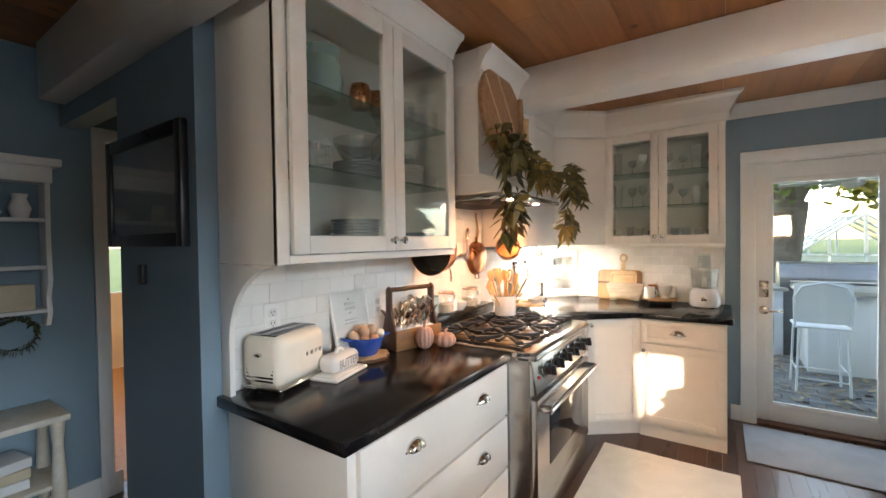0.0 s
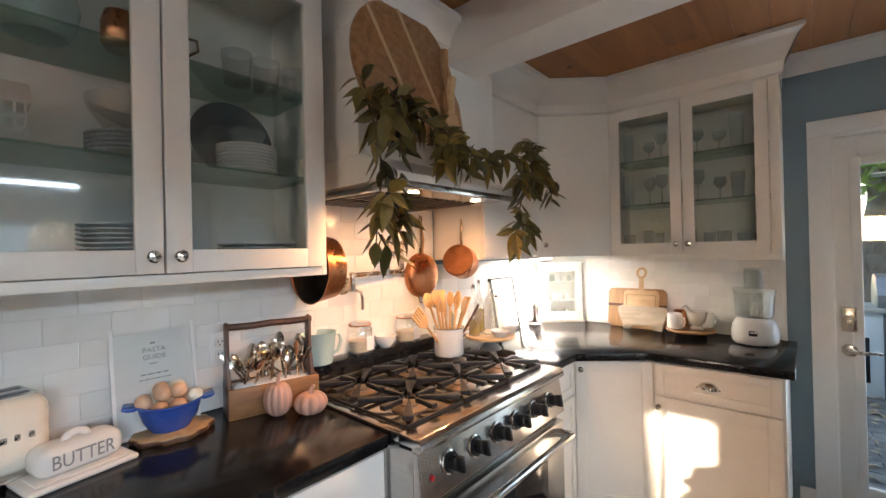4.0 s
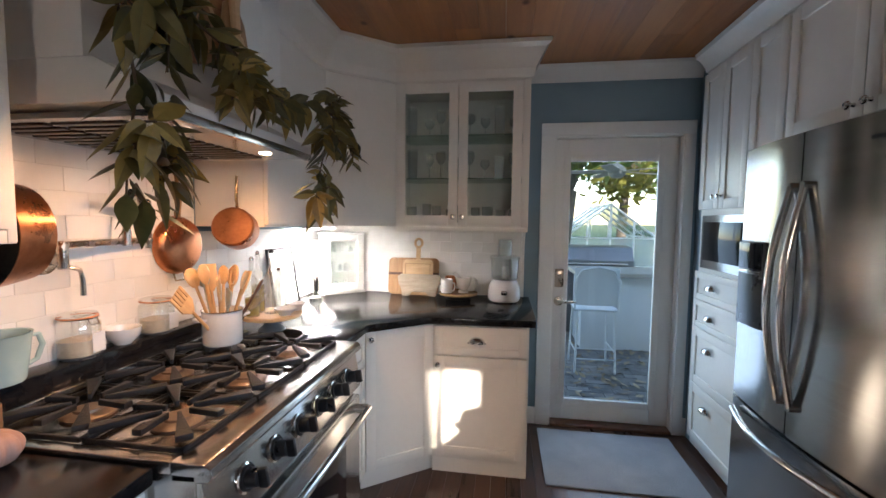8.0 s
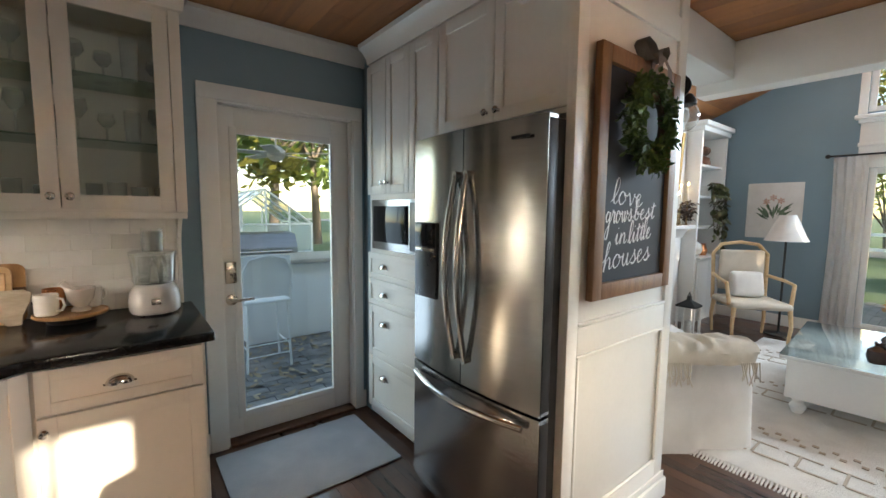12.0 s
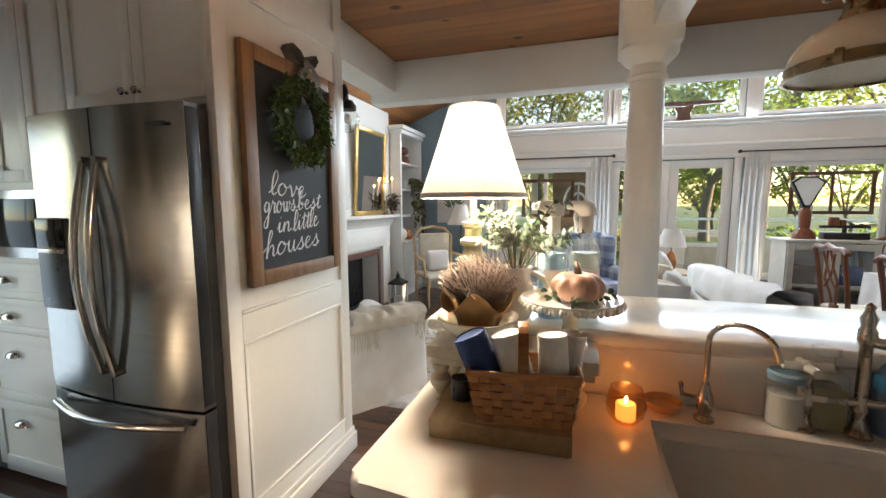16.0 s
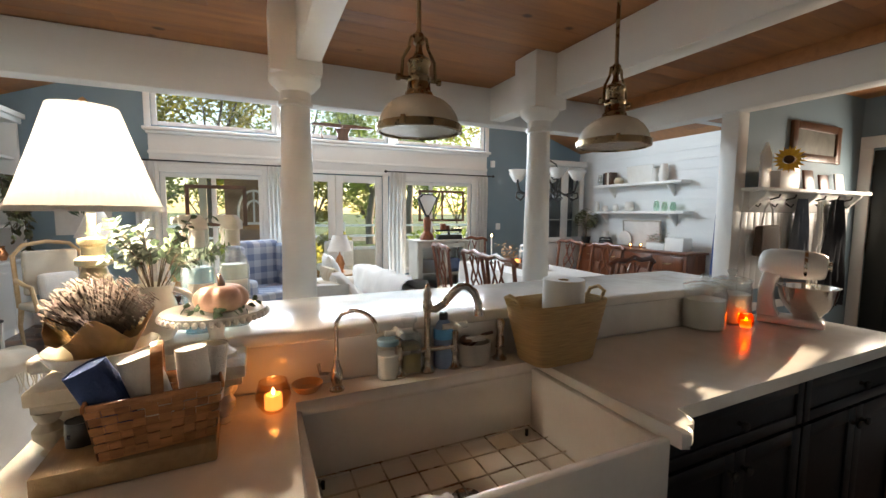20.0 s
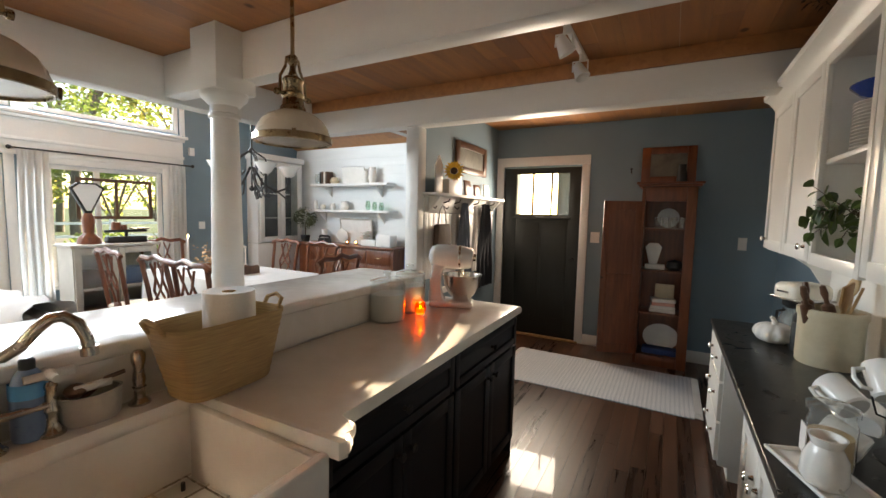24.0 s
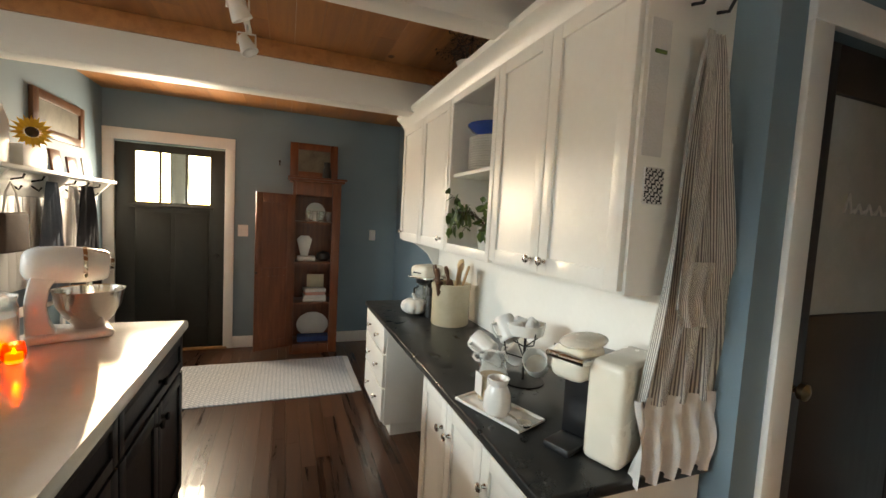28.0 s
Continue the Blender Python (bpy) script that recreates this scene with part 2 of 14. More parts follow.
def knotty(name, dark, light, knot, rough, width=0.14, along="y", bump=0.12, board=True):
    """Softwood boards with streaks, knots and a tone for each board."""
    m = surface(name, dark, light, rough, 0, 2.2, (9, 0.7, 9) if along == "y" else (0.7, 9, 9), bump, 30, 0.1, "island" if board else "")
    n, k = m.node_tree.nodes, m.node_tree.links.new
    b = n["Principled BSDF"]
    ramp = b.inputs["Base Color"].links[0].from_socket
    co = n.new("ShaderNodeTexCoord")
    mp = n.new("ShaderNodeMapping")
    mp.inputs["Scale"].default_value = (1.0, 0.72, 1.0) if along == "y" else (0.72, 1.0, 1.0)
    k(co.outputs["Object"], mp.inputs[0])
    vo = n.new("ShaderNodeTexVoronoi")
    vo.inputs["Scale"].default_value = 3.6
    k(mp.outputs[0], vo.inputs[0])
    cr = n.new("ShaderNodeValToRGB")
    cr.color_ramp.elements[0].position, cr.color_ramp.elements[1].position = 0.055, 0.105
    cr.color_ramp.elements[0].color, cr.color_ramp.elements[1].color = (1, 1, 1, 1), (0, 0, 0, 1)
    k(vo.outputs["Distance"], cr.inputs[0])
    mx = n.new("ShaderNodeMix")
    mx.data_type = "RGBA"
    mx.inputs["B"].default_value = (*knot, 1)
    k(cr.outputs[0], mx.inputs["Factor"]), k(ramp, mx.inputs["A"])
    k(mx.outputs["Result"], b.inputs["Base Color"])
    return m


def let_through(m, amount):
    """Thin leaves or cloth that pass part of the light on."""
    n, k = m.node_tree.nodes, m.node_tree.links.new
    b = n["Principled BSDF"]
    tl_ = n.new("ShaderNodeBsdfTranslucent")
    k(b.inputs["Base Color"].links[0].from_socket, tl_.inputs[0])
    mx = n.new("ShaderNodeMixShader")
    mx.inputs[0].default_value = amount
    k(b.outputs[0], mx.inputs[1]), k(tl_.outputs[0], mx.inputs[2])
    k(mx.outputs[0], n["Material Output"].inputs[0])


WHITE = surface("white_cabinet_paint", (0.80, 0.775, 0.71), (0.88, 0.855, 0.80), 0.34, scale=1.4, bump=0.03, fine=45, spec=0.45)
TRIM = surface("white_trim_paint", (0.78, 0.77, 0.74), (0.86, 0.85, 0.82), 0.38, scale=1.2, bump=0.04, fine=40)
BEAMW = surface("white_beam_paint", (0.78, 0.76, 0.71), (0.86, 0.84, 0.79), 0.45, scale=1.0, stretch=(1, 1, 6), bump=0.05, fine=30)
BLUE = surface("blue_wall_paint", (0.175, 0.255, 0.305), (0.215, 0.305, 0.355), 0.6, scale=1.5, bump=0.1, fine=140)
SHIP = surface("white_shiplap_paint", (0.70, 0.72, 0.72), (0.80, 0.82, 0.82), 0.45, scale=1.0, stretch=(1, 1, 8), bump=0.05, fine=30)
PLASTER = surface("pale_plaster", (0.6, 0.56, 0.48), (0.7, 0.66, 0.58), 0.7, scale=2, bump=0.1)
PINE = knotty("knotty_pine_ceiling", (0.27, 0.105, 0.034), (0.48, 0.215, 0.078), (0.09, 0.032, 0.011), 0.45)
FLOORW = surface("dark_walnut_floor", (0.030, 0.013, 0.007), (0.095, 0.042, 0.022), 0.32, 0, 3, (10, 0.8, 10), 0.05, 40, 0.07, "island", coat=0.3)
GRANITE = surface("black_granite", (0.004, 0.004, 0.005), (0.016, 0.015, 0.015), 0.15, 0, 30, bump=0.015, fine=260, rough_var=0.05, spec=0.32)
SOAP = surface("black_honed_stone", (0.009, 0.010, 0.010), (0.028, 0.029, 0.029), 0.3, 0, 14, bump=0.03, fine=180, rough_var=0.08)
QUARTZ = surface("white_quartz", (0.76, 0.72, 0.66), (0.84, 0.81, 0.77), 0.16, 0, 12, bump=0.01, fine=220, rough_var=0.05)
FIRECLAY = surface("white_fireclay", (0.74, 0.71, 0.66), (0.82, 0.80, 0.76), 0.14, 0, 5, bump=0.02, fine=60)
NAVY = surface("near_black_navy_paint", (0.004, 0.005, 0.007), (0.011, 0.012, 0.016), 0.42, 0, 2.5, bump=0.05, fine=60, spec=0.25)
TILE = surface("white_glazed_tile", (0.76, 0.74, 0.69), (0.84, 0.82, 0.78), 0.12, 0, 9, bump=0.06, fine=14, per="object", rough_var=0.06)
GROUT = surface("pale_grout", (0.72, 0.70, 0.655), (0.80, 0.78, 0.735), 0.8, 0, 20)
STEEL = surface("brushed_stainless", (0.36, 0.35, 0.335), (0.44, 0.43, 0.415), 0.17, 1.0, 2.0, (1.5, 1.5, 50), 0.03, 60, 0.03)
STEELH = surface("brushed_range_steel", (0.48, 0.465, 0.445), (0.58, 0.565, 0.54), 0.22, 1.0, 2.0, (40, 0.4, 40), 0.012, 30, 0.03)
STEEL.node_tree.nodes["Principled BSDF"].inputs["Anisotropic"].default_value = 0.75
STEEL.node_tree.nodes["Principled BSDF"].inputs["Anisotropic Rotation"].default_value = 0.25
CHROME = surface("polished_nickel", (0.55, 0.53, 0.50), (0.72, 0.70, 0.66), 0.12, 1.0, 6, bump=0.02)
NICKEL = surface("brushed_nickel", (0.40, 0.36, 0.31), (0.58, 0.53, 0.46), 0.26, 1.0, 10, bump=0.03)
BRASS = surface("antique_brass", (0.22, 0.15, 0.08), (0.46, 0.34, 0.20), 0.27, 1.0, 9, bump=0.06, rough_var=0.1)
COPPER = surface("worn_copper", (0.34, 0.125, 0.050), (0.66, 0.29, 0.135), 0.30, 1.0, 9, bump=0.03, rough_var=0.10)
IRON = surface("black_cast_iron", (0.010, 0.010, 0.010), (0.030, 0.029, 0.028), 0.5, 0.3, 20, bump=0.25, fine=160)
BLACK = surface("black_plastic", (0.008, 0.008, 0.009), (0.020, 0.020, 0.021), 0.3, 0, 10, bump=0.02)
DARKGLASS = surface("dark_oven_glass", (0.006, 0.006, 0.007), (0.012, 0.012, 0.014), 0.06, 0, 4, bump=0, spec=0.25)
CREAM = surface("cream_enamel", (0.76, 0.71, 0.59), (0.85, 0.80, 0.69), 0.25, 0, 6, bump=0.03, fine=30)
CERAMIC = surface("white_ceramic", (0.74, 0.72, 0.67), (0.84, 0.82, 0.78), 0.15, 0, 8, bump=0.02)
STONEWARE = surface("cream_stoneware", (0.52, 0.43, 0.28), (0.66, 0.57, 0.41), 0.35, 0, 9, bump=0.08, fine=50)
LINEN = surface("white_linen", (0.62, 0.60, 0.57), (0.78, 0.76, 0.73), 0.9, 0, 6, bump=0.25, fine=220, sheen=0.3)
GLASS = pane_glass("clear_glass", (0.98, 0.99, 0.985))
CABGLASS = pane_glass("cabinet_glass", (0.93, 0.96, 0.95), 1.3, 0.04)
JARGLASS = pane_glass("jar_glass", (0.95, 0.97, 0.96), 2.2, 0.03, 0.10)
SHELFGLASS = pane_glass("green_shelf_glass", (0.72, 0.86, 0.80), 1.2, 0.02, 0.05)
MAPLE = surface("pale_maple", (0.52, 0.33, 0.16), (0.72, 0.52, 0.30), 0.42, 0, 3, (2, 14, 14), 0.08, 30)
OAK = surface("honey_oak", (0.28, 0.145, 0.055), (0.50, 0.30, 0.14), 0.42, 0, 3, (12, 12, 1.2), 0.1, 30)
ACACIA = surface("acacia_board", (0.21, 0.095, 0.036), (0.46, 0.25, 0.115), 0.4, 0, 3, (12, 1.2, 12), 0.1, 30)
WALNUT = surface("dark_walnut", (0.055, 0.024, 0.012), (0.15, 0.070, 0.036), 0.35, 0, 3, (10, 10, 1.2), 0.1, 30)
MAHOG = surface("reddish_mahogany", (0.088, 0.021, 0.007), (0.225, 0.068, 0.024), 0.32, 0, 3, (10, 10, 1.0), 0.08, 30)

# ---- plan ----
CEIL = 2.49
WX, NY = -1.03, 4.53          # range wall, garden-door wall
MX, SY = -0.70, -3.60         # desk wall, front-door wall
EX, DY, LY = 6.90, -4.70, 4.50  # window wall, dining wall, fireplace wall


def boards(x0, y0, x1, y1, z, width, along, rng, gap=0.003, thick=0.02, length=(1.6, 3.4)):
    """Boards with open joints, as one mesh."""
    s = Shape()
    verts, faces = [], []
    a0, a1, b0, b1 = (x0, x1, y0, y1) if along == "y" else (y0, y1, x0, x1)
    a = a0
    while a < a1 - 1e-4:
        e = min(a + width, a1)
        b = b0 - rng.uniform(0, length[0])
        while b < b1:
            f = b + rng.uniform(*length)
            lo, hi = max(b, b0), min(f, b1)
            if hi - lo > 0.01:
                i = len(verts)
                for dz in (0, thick):
                    for p, q in ((a + gap / 2, lo + gap / 2), (e - gap / 2, lo + gap / 2), (e - gap / 2, hi - gap / 2), (a + gap / 2, hi - gap / 2)):
                        verts.append((p, q, z + dz) if along == "y" else (q, p, z + dz))
                faces += [[i + j for j in f4] for f4 in ((0, 1, 2, 3), (4, 7, 6, 5), (0, 4, 5, 1), (1, 5, 6, 2), (2, 6, 7, 3), (3, 7, 4, 0))]
            b = f
        a = e
    me = bpy.data.meshes.new("boards")
    me.from_pydata(verts, [], faces)
    s.bm.from_mesh(me)
    return s


rng = random.Random(4)
sub = Shape().box(-6.2, DY - 0.2, -0.25, EX + 0.15, NY + 0.12, -0.022)
setting("subfloor", sub, GROUT)
setting("floor", boards(-2.6, DY, EX, NY, -0.02, 0.083, "y", rng, 0.0015), FLOORW, "dark stained hardwood plank floor")
setting("ceiling", boards(-2.6, SY - 0.1, 3.30, NY, CEIL, 0.14, "y", rng, 0.0018), PINE, "knotty pine plank ceiling")
setting("roof_slab", Shape().box(-2.75, DY - 0.2, CEIL + 0.021, 3.32, NY + 0.15, CEIL + 0.12), PLASTER)

# sloping living-room ceiling, ridge along x
RIDGE_Y, RIDGE_Z, EAVE_Z = 0.3, 4.3, 2.62
for nm, ya, yb in (("ceiling_slope_1", LY + 0.1, RIDGE_Y), ("ceiling_slope_2", DY - 0.1, RIDGE_Y)):
    run = math.hypot(ya - yb, RIDGE_Z - EAVE_Z)
    s = boards(3.36, 0, EX, run, 0, 0.14, "x", rng, 0.0018)
    ang = math.atan2(RIDGE_Z - EAVE_Z, abs(yb - ya))
    sign = 1 if yb > ya else -1
    s.move(Matrix.Translation((0, ya, EAVE_Z)) @ (Matrix.Rotation(ang, 4, "X") if sign > 0 else Matrix.Rotation(math.pi, 4, "Z") @ Matrix.Translation((-(3.36 + EX), 0, 0)) @ Matrix.Rotation(ang, 4, "X")))
    setting(nm, s, PINE, "sloping knotty pine ceiling")
    t = Shape().box(3.3, 0, 0.03, EX + 0.2, run + 0.05, 0.1)
    t.move(Matrix.Translation((0, ya, EAVE_Z)) @ (Matrix.Rotation(ang, 4, "X") if sign > 0 else Matrix.Rotation(math.pi, 4, "Z") @ Matrix.Translation((-(3.3 + EX + 0.2), 0, 0)) @ Matrix.Rotation(ang, 4, "X")))
    setting("roof_slab_" + nm[-1], t, PLASTER)
setting("wall_above_beam", Shape().prism([(DY - 0.1, CEIL), (LY + 0.1, CEIL), (LY + 0.1, EAVE_Z), (RIDGE_Y, RIDGE_Z), (DY - 0.1, EAVE_Z)], 0.1, Matrix.Rotation(radians(90), 4, "Z") @ Matrix.Translation((0, -3.42, 0))), BEAMW)

# beams
for i, (y0, y1, zb, x1) in enumerate(((2.87, 3.08, 2.26, 3.28), (1.13, 1.25, 2.20, 3.28), (-0.50, -0.37, 2.215, 3.28), (-1.88, -1.72, 2.19, 3.28))):
    b = Shape().box(WX if i < 1 else -2.4 if i == 1 else MX, y0, zb, x1, y1, CEIL - 0.004, 0.006)
    setting("beam_cross_%d" % (i + 1), b, BEAMW, "white painted ceiling beam", True)
setting("beam_long", Shape().box(3.28, -1.88, 2.19, 3.43, 3.08, CEIL - 0.004, 0.006), BEAMW, "long white painted beam", True)
setting("trim_pine_strip", Shape().box(MX, -1.718, 2.39, 3.278, -1.697, CEIL - 0.001, 0.003), PINE, "pine strip along the top of the beam", True)
setting("beam_return", Shape().box(3.43, -1.88, 2.19, 3.50, -1.72, CEIL - 0.004), BEAMW)

# walls
T = 0.12
w = Shape().box(WX - T, 1.235, 0, WX, NY + T, CEIL)
setting("wall_range", w, BLUE, "pale blue painted kitchen wall")
w = Shape().box(WX - T, NY, 0, 0.665, NY + T, CEIL)
w.box(1.535, NY, 0, 2.35, NY + T, CEIL).box(0.665, NY, 2.045, 1.535, NY + T, CEIL)
setting("wall_north", w, BLUE, "pale blue painted wall round the garden door")
setting("wall_beside_cabinet", Shape().box(1.60, 4.40, 0, 2.35, NY - 0.002, CEIL), BLUE)
w = Shape().box(MX - T, SY, 0, MX, 0.36, CEIL)
setting("wall_desk", w, BLUE, "pale blue painted wall behind the desk")
w = Shape().box(MX - T, SY - T, 0, 1.085, SY, CEIL).box(2.01, SY - T, 0, 2.22, SY, CEIL).box(1.085, SY - T, 2.03, 2.01, SY, CEIL)
setting("wall_south", w, BLUE, "pale blue painted wall round the front door")
setting("wall_entry", Shape().box(2.10, SY, 0, 2.20, -1.88, CEIL), BLUE, "blue painted partition between entry and dining room")
setting("post", Shape().box(2.09, -1.885, 0, 2.215, -1.76, 2.188, 0.004), TRIM, "white painted post at the end of the entry partition", True)
setting("wall_dining", Shape().box(2.2, DY - T, 0, EX + T, DY, 2.75), SHIP, "white painted wall")
for i in range(17):
    z = 0.005 + i * 0.152
    setting("shiplap_board", Shape().box(2.202, DY, z, EX, DY + 0.012, z + 0.149, 0.001), SHIP)
setting("wall_fireplace", Shape().box(2.35, LY, 0, EX + T, LY + T, 2.75), TRIM, "white painted wall behind the fireplace")
setting("wall_side_dining", Shape().box(2.20, DY, 0, 2.215, SY - T, CEIL + 0.2), SHIP)

# hall beside the kitchen
w = Shape().box(-1.71, 1.235, 0, WX - T, 1.335, CEIL).box(-2.5, 1.235, 2.10, -1.71, 1.335, CEIL)
setting("wall_hall_north", w, BLUE, "blue painted hall wall")
w = Shape().box(-2.6, 0.26, 0, -1.72, 0.36, CEIL).box(-0.90, 0.26, 0, MX - 0.121, 0.36, CEIL).box(-1.72, 0.26, 2.05, -0.90, 0.36, CEIL)
setting("wall_hall_south", w, BLUE, "blue painted hall wall with the pantry door")
w = Shape().box(-2.6, 0.26, 0, -2.5, 1.43, CEIL).box(-2.6, 2.32, 0, -2.5, 2.5, CEIL).box(-2.6, 1.43, 2.05, -2.5, 2.32, CEIL)
setting("wall_hall_end", w, BLUE, "blue painted wall at the end of the hall")
setting("wall_vestibule", Shape().box(-2.6, 2.4, 0, WX - T, 2.5, CEIL), PLASTER)
w = Shape().box(-5.6, 0.2, 0, -5.5, 1.9, CEIL).box(-5.6, 3.1, 0, -5.5, 4.0, CEIL).box(-5.6, 1.9, 0, -5.5, 3.1, 0.9).box(-5.6, 1.9, 2.1, -5.5, 3.1, CEIL)
w.box(-5.6, 0.2, 0, -2.6, 0.26, CEIL).box(-5.6, 4.0, 0, -2.6, 4.1, CEIL).box(-2.6, 2.5, 0, -2.5, 4.0, CEIL)
setting("wall_back_room", w, PLASTER, "warm plaster room beyond the hall")
setting("ceiling_back_room", Shape().box(-5.6, 0.2, CEIL, -2.61, 4.1, CEIL + 0.1), PLASTER)
setting("floor_back_room", Shape().box(-5.5, 0.26, -0.02, -2.61, 4.0, 0.0), OAK)
setting("wall_pantry", Shape().box(-1.8, -0.75, 0, -0.83, -0.65, CEIL).box(-1.85, -0.75, 0, -1.75, 0.258, CEIL), PLASTER)

# window wall
WZ, HDR0, HDR1, CL1 = 1.96, 2.23, 2.56, 3.20
opens = ((1.36, 2.64, 0.12, WZ), (-0.47, 1.06, 0.0, 2.03), (-2.15, -0.84, 0.42, WZ))
cl = ((1.15, 2.70), (-0.56, 1.02), (-2.42, -0.70))
w = Shape()
ys = sorted({DY, LY, *[o[0] for o in opens], *[o[1] for o in opens]})
for a, b in zip(ys, ys[1:]):
    hit = [o for o in opens if o[0] <= a and b <= o[1]]
    if hit:
        if hit[0][2] > 0:
            w.box(EX, a, 0, EX + T, b, hit[0][2])
        w.box(EX, a, hit[0][3], EX + T, b, 2.58)
    else:
        w.box(EX, a, 0, EX + T, b, 2.58)
setting("wall_east", w, BLUE, "pale blue painted window wall")
w = Shape()
ys = sorted({DY, LY, *[v for c in cl for v in c]})
for a, b in zip(ys, ys[1:]):
    if not [c for c in cl if c[0] <= a and b <= c[1]]:
        w.box(EX, a, 2.58, EX + T, b, CL1)
w.prism([(DY, CL1), (LY, CL1), (RIDGE_Y, RIDGE_Z)], T, Matrix.Rotation(radians(90), 4, "Z") @ Matrix.Translation((0, -EX - T, 0)))
setting("wall_east_gable", w, BLUE, "pale blue gable wall with clerestory openings")
hd = Shape().box(EX - 0.03, -2.45, HDR0 - 0.14, EX, 2.74, HDR1 - 0.10, 0.003).box(EX - 0.06, -2.47, HDR1 - 0.10, EX, 2.76, HDR1 - 0.06, 0.006).box(EX - 0.10, -2.50, HDR1 - 0.06, EX, 2.79, HDR1 - 0.015, 0.008).box(EX - 0.05, -2.46, HDR0 - 0.03, EX, 2.75, HDR0 + 0.01, 0.004)
setting("trim_window_header", hd, TRIM, "wide white header board with a crown ledge", True)


def sash(name, y0, y1, z0, z1, x, bars_y=(), frame_w=0.07, depth=0.05, mat=None, label=""):
    win = thing(name, label, "window", base=(x, (y0 + y1) / 2, z0), kind="structure")
    f = Shape()
    f.box(x, y0, z0, x + depth, y0 + frame_w, z1, 0.004).box(x, y1 - frame_w, z0, x + depth, y1, z1, 0.004)
    f.box(x + 0.002, y0 + frame_w, z0, x + depth - 0.002, y1 - frame_w, z0 + frame_w, 0.004).box(x + 0.002, y0 + frame_w, z1 - frame_w, x + depth - 0.002, y1 - frame_w, z1, 0.004)
    part("window_frame", f, mat or TRIM, win)
    edges = [y0 + frame_w, *[v for b in bars_y for v in (b - frame_w / 2, b + frame_w / 2)], y1 - frame_w]
    for b in bars_y:
        part("mullion", Shape().box(x - 0.004, b - frame_w / 2, z0 + frame_w, x + depth + 0.004, b + frame_w / 2, z1 - frame_w, 0.004), mat or TRIM, win)
    for a, b in zip(edges[::2], edges[1::2]):
        p = part("pane", Shape().box(x + 0.022, a, z0 + frame_w, x + 0.026, b, z1 - frame_w), GLASS, win, smooth=False)
        p.visible_shadow = False
    return win


sash("window_1", 1.36, 2.64, 0.12, WZ, EX + 0.02, (2.0,), 0.06, label="white sliding window looking onto the porch")
sash("window_2", -2.15, -0.84, 0.42, WZ, EX + 0.02, (-1.36,), 0.055, label="white window looking onto the garden")
for nm, y0, y1 in (("door_2", -0.47, 0.29), ("door_3", 0.30, 1.06)):
    d = sash(nm, y0, y1, 0.01, 2.02, EX + 0.03, (), 0.11, label="white french door with one tall pane")
    part("kick_rail", Shape().box(EX + 0.028, y0 + 0.11, 0.12, EX + 0.082, y1 - 0.11, 0.30, 0.004), TRIM, d)
    part("door_handle", Shape().tube([(EX + 0.02, 0.25 if y0 < 0.2 else 0.34, 1.0), (EX - 0.02, 0.25 if y0 < 0.2 else 0.34, 1.0), (EX - 0.02, 0.15 if y0 < 0.2 else 0.44, 1.0)], 0.008), NICKEL, d)
for i, (a, b) in enumerate(cl):
    sash("window_%d" % (i + 3), a, b, 2.58, CL1, EX + 0.03, (), 0.06, label="white clerestory window above the header")
cas = Shape()
for y0, y1, z0, z1 in opens:
    cas.box(EX - 0.02, y0 - 0.09, max(z0 - 0.09, 0), EX, y0, 2.035, 0.004).box(EX - 0.02, y1, max(z0 - 0.09, 0), EX, y1 + 0.09, 2.035, 0.004)
    if z0 > 0:
        cas.box(EX - 0.05, y0, z0 - 0.03, EX, y1, z0, 0.004).box(EX - 0.018, y0, z1, EX, y1, 2.035, 0.003)
cas.box(EX - 0.024, -2.45, 2.0355, EX, 2.74, HDR0 - 0.1405, 0.003)
setting("trim_window_casing", cas, TRIM, "white window casings", True)
cas = Shape()
for a, b in cl:
    cas.box(EX - 0.02, a - 0.075, HDR1 + 0.002, EX, a, CL1, 0.003).box(EX - 0.02, b, HDR1 + 0.002, EX, b + 0.075, CL1, 0.003)
setting("trim_clerestory_casing", cas, TRIM, "", True)

# casings and baseboards
cas = Shape().box(0.595, NY - 0.022, 0, 0.69, NY, 2.03, 0.004).box(1.51, NY - 0.022, 0, 1.575, NY, 2.03, 0.004).box(0.595, NY - 0.024, 2.03, 1.575, NY, 2.115, 0.004)
cas.box(0.69, NY, 0, 0.70, NY + 0.11, 2.03).box(1.505, NY, 0, 1.515, NY + 0.11, 2.03).box(0.70, NY, 2.022, 1.505, NY + 0.11, 2.032)
setting("trim_garden_door", cas, TRIM, "white door casing", True)
cas = Shape().box(1.0, SY, 0, 1.088, SY + 0.022, 2.04, 0.004).box(2.008, SY, 0, 2.096, SY + 0.022, 2.04, 0.004).box(1.0, SY, 2.04, 2.096, SY + 0.024, 2.145, 0.004)
setting("trim_front_door", cas, TRIM, "white door casing", True)
cas = Shape().box(-2.5, 1.365, 0, -2.48, 1.43, 2.05, 0.003).box(-2.5, 2.32, 0, -2.48, 2.4, 2.05, 0.003).box(-2.5, 1.365, 2.05, -2.48, 2.4, 2.13, 0.003)
cas.box(-0.90, 0.36, 0, -0.81, 0.38, 2.05, 0.003).box(-1.81, 0.36, 0, -1.72, 0.38, 2.05, 0.003).box(-1.81, 0.36, 2.05, -0.81, 0.382, 2.14, 0.003)
setting("trim_hall", cas, TRIM, "white door casings in the hall", True)
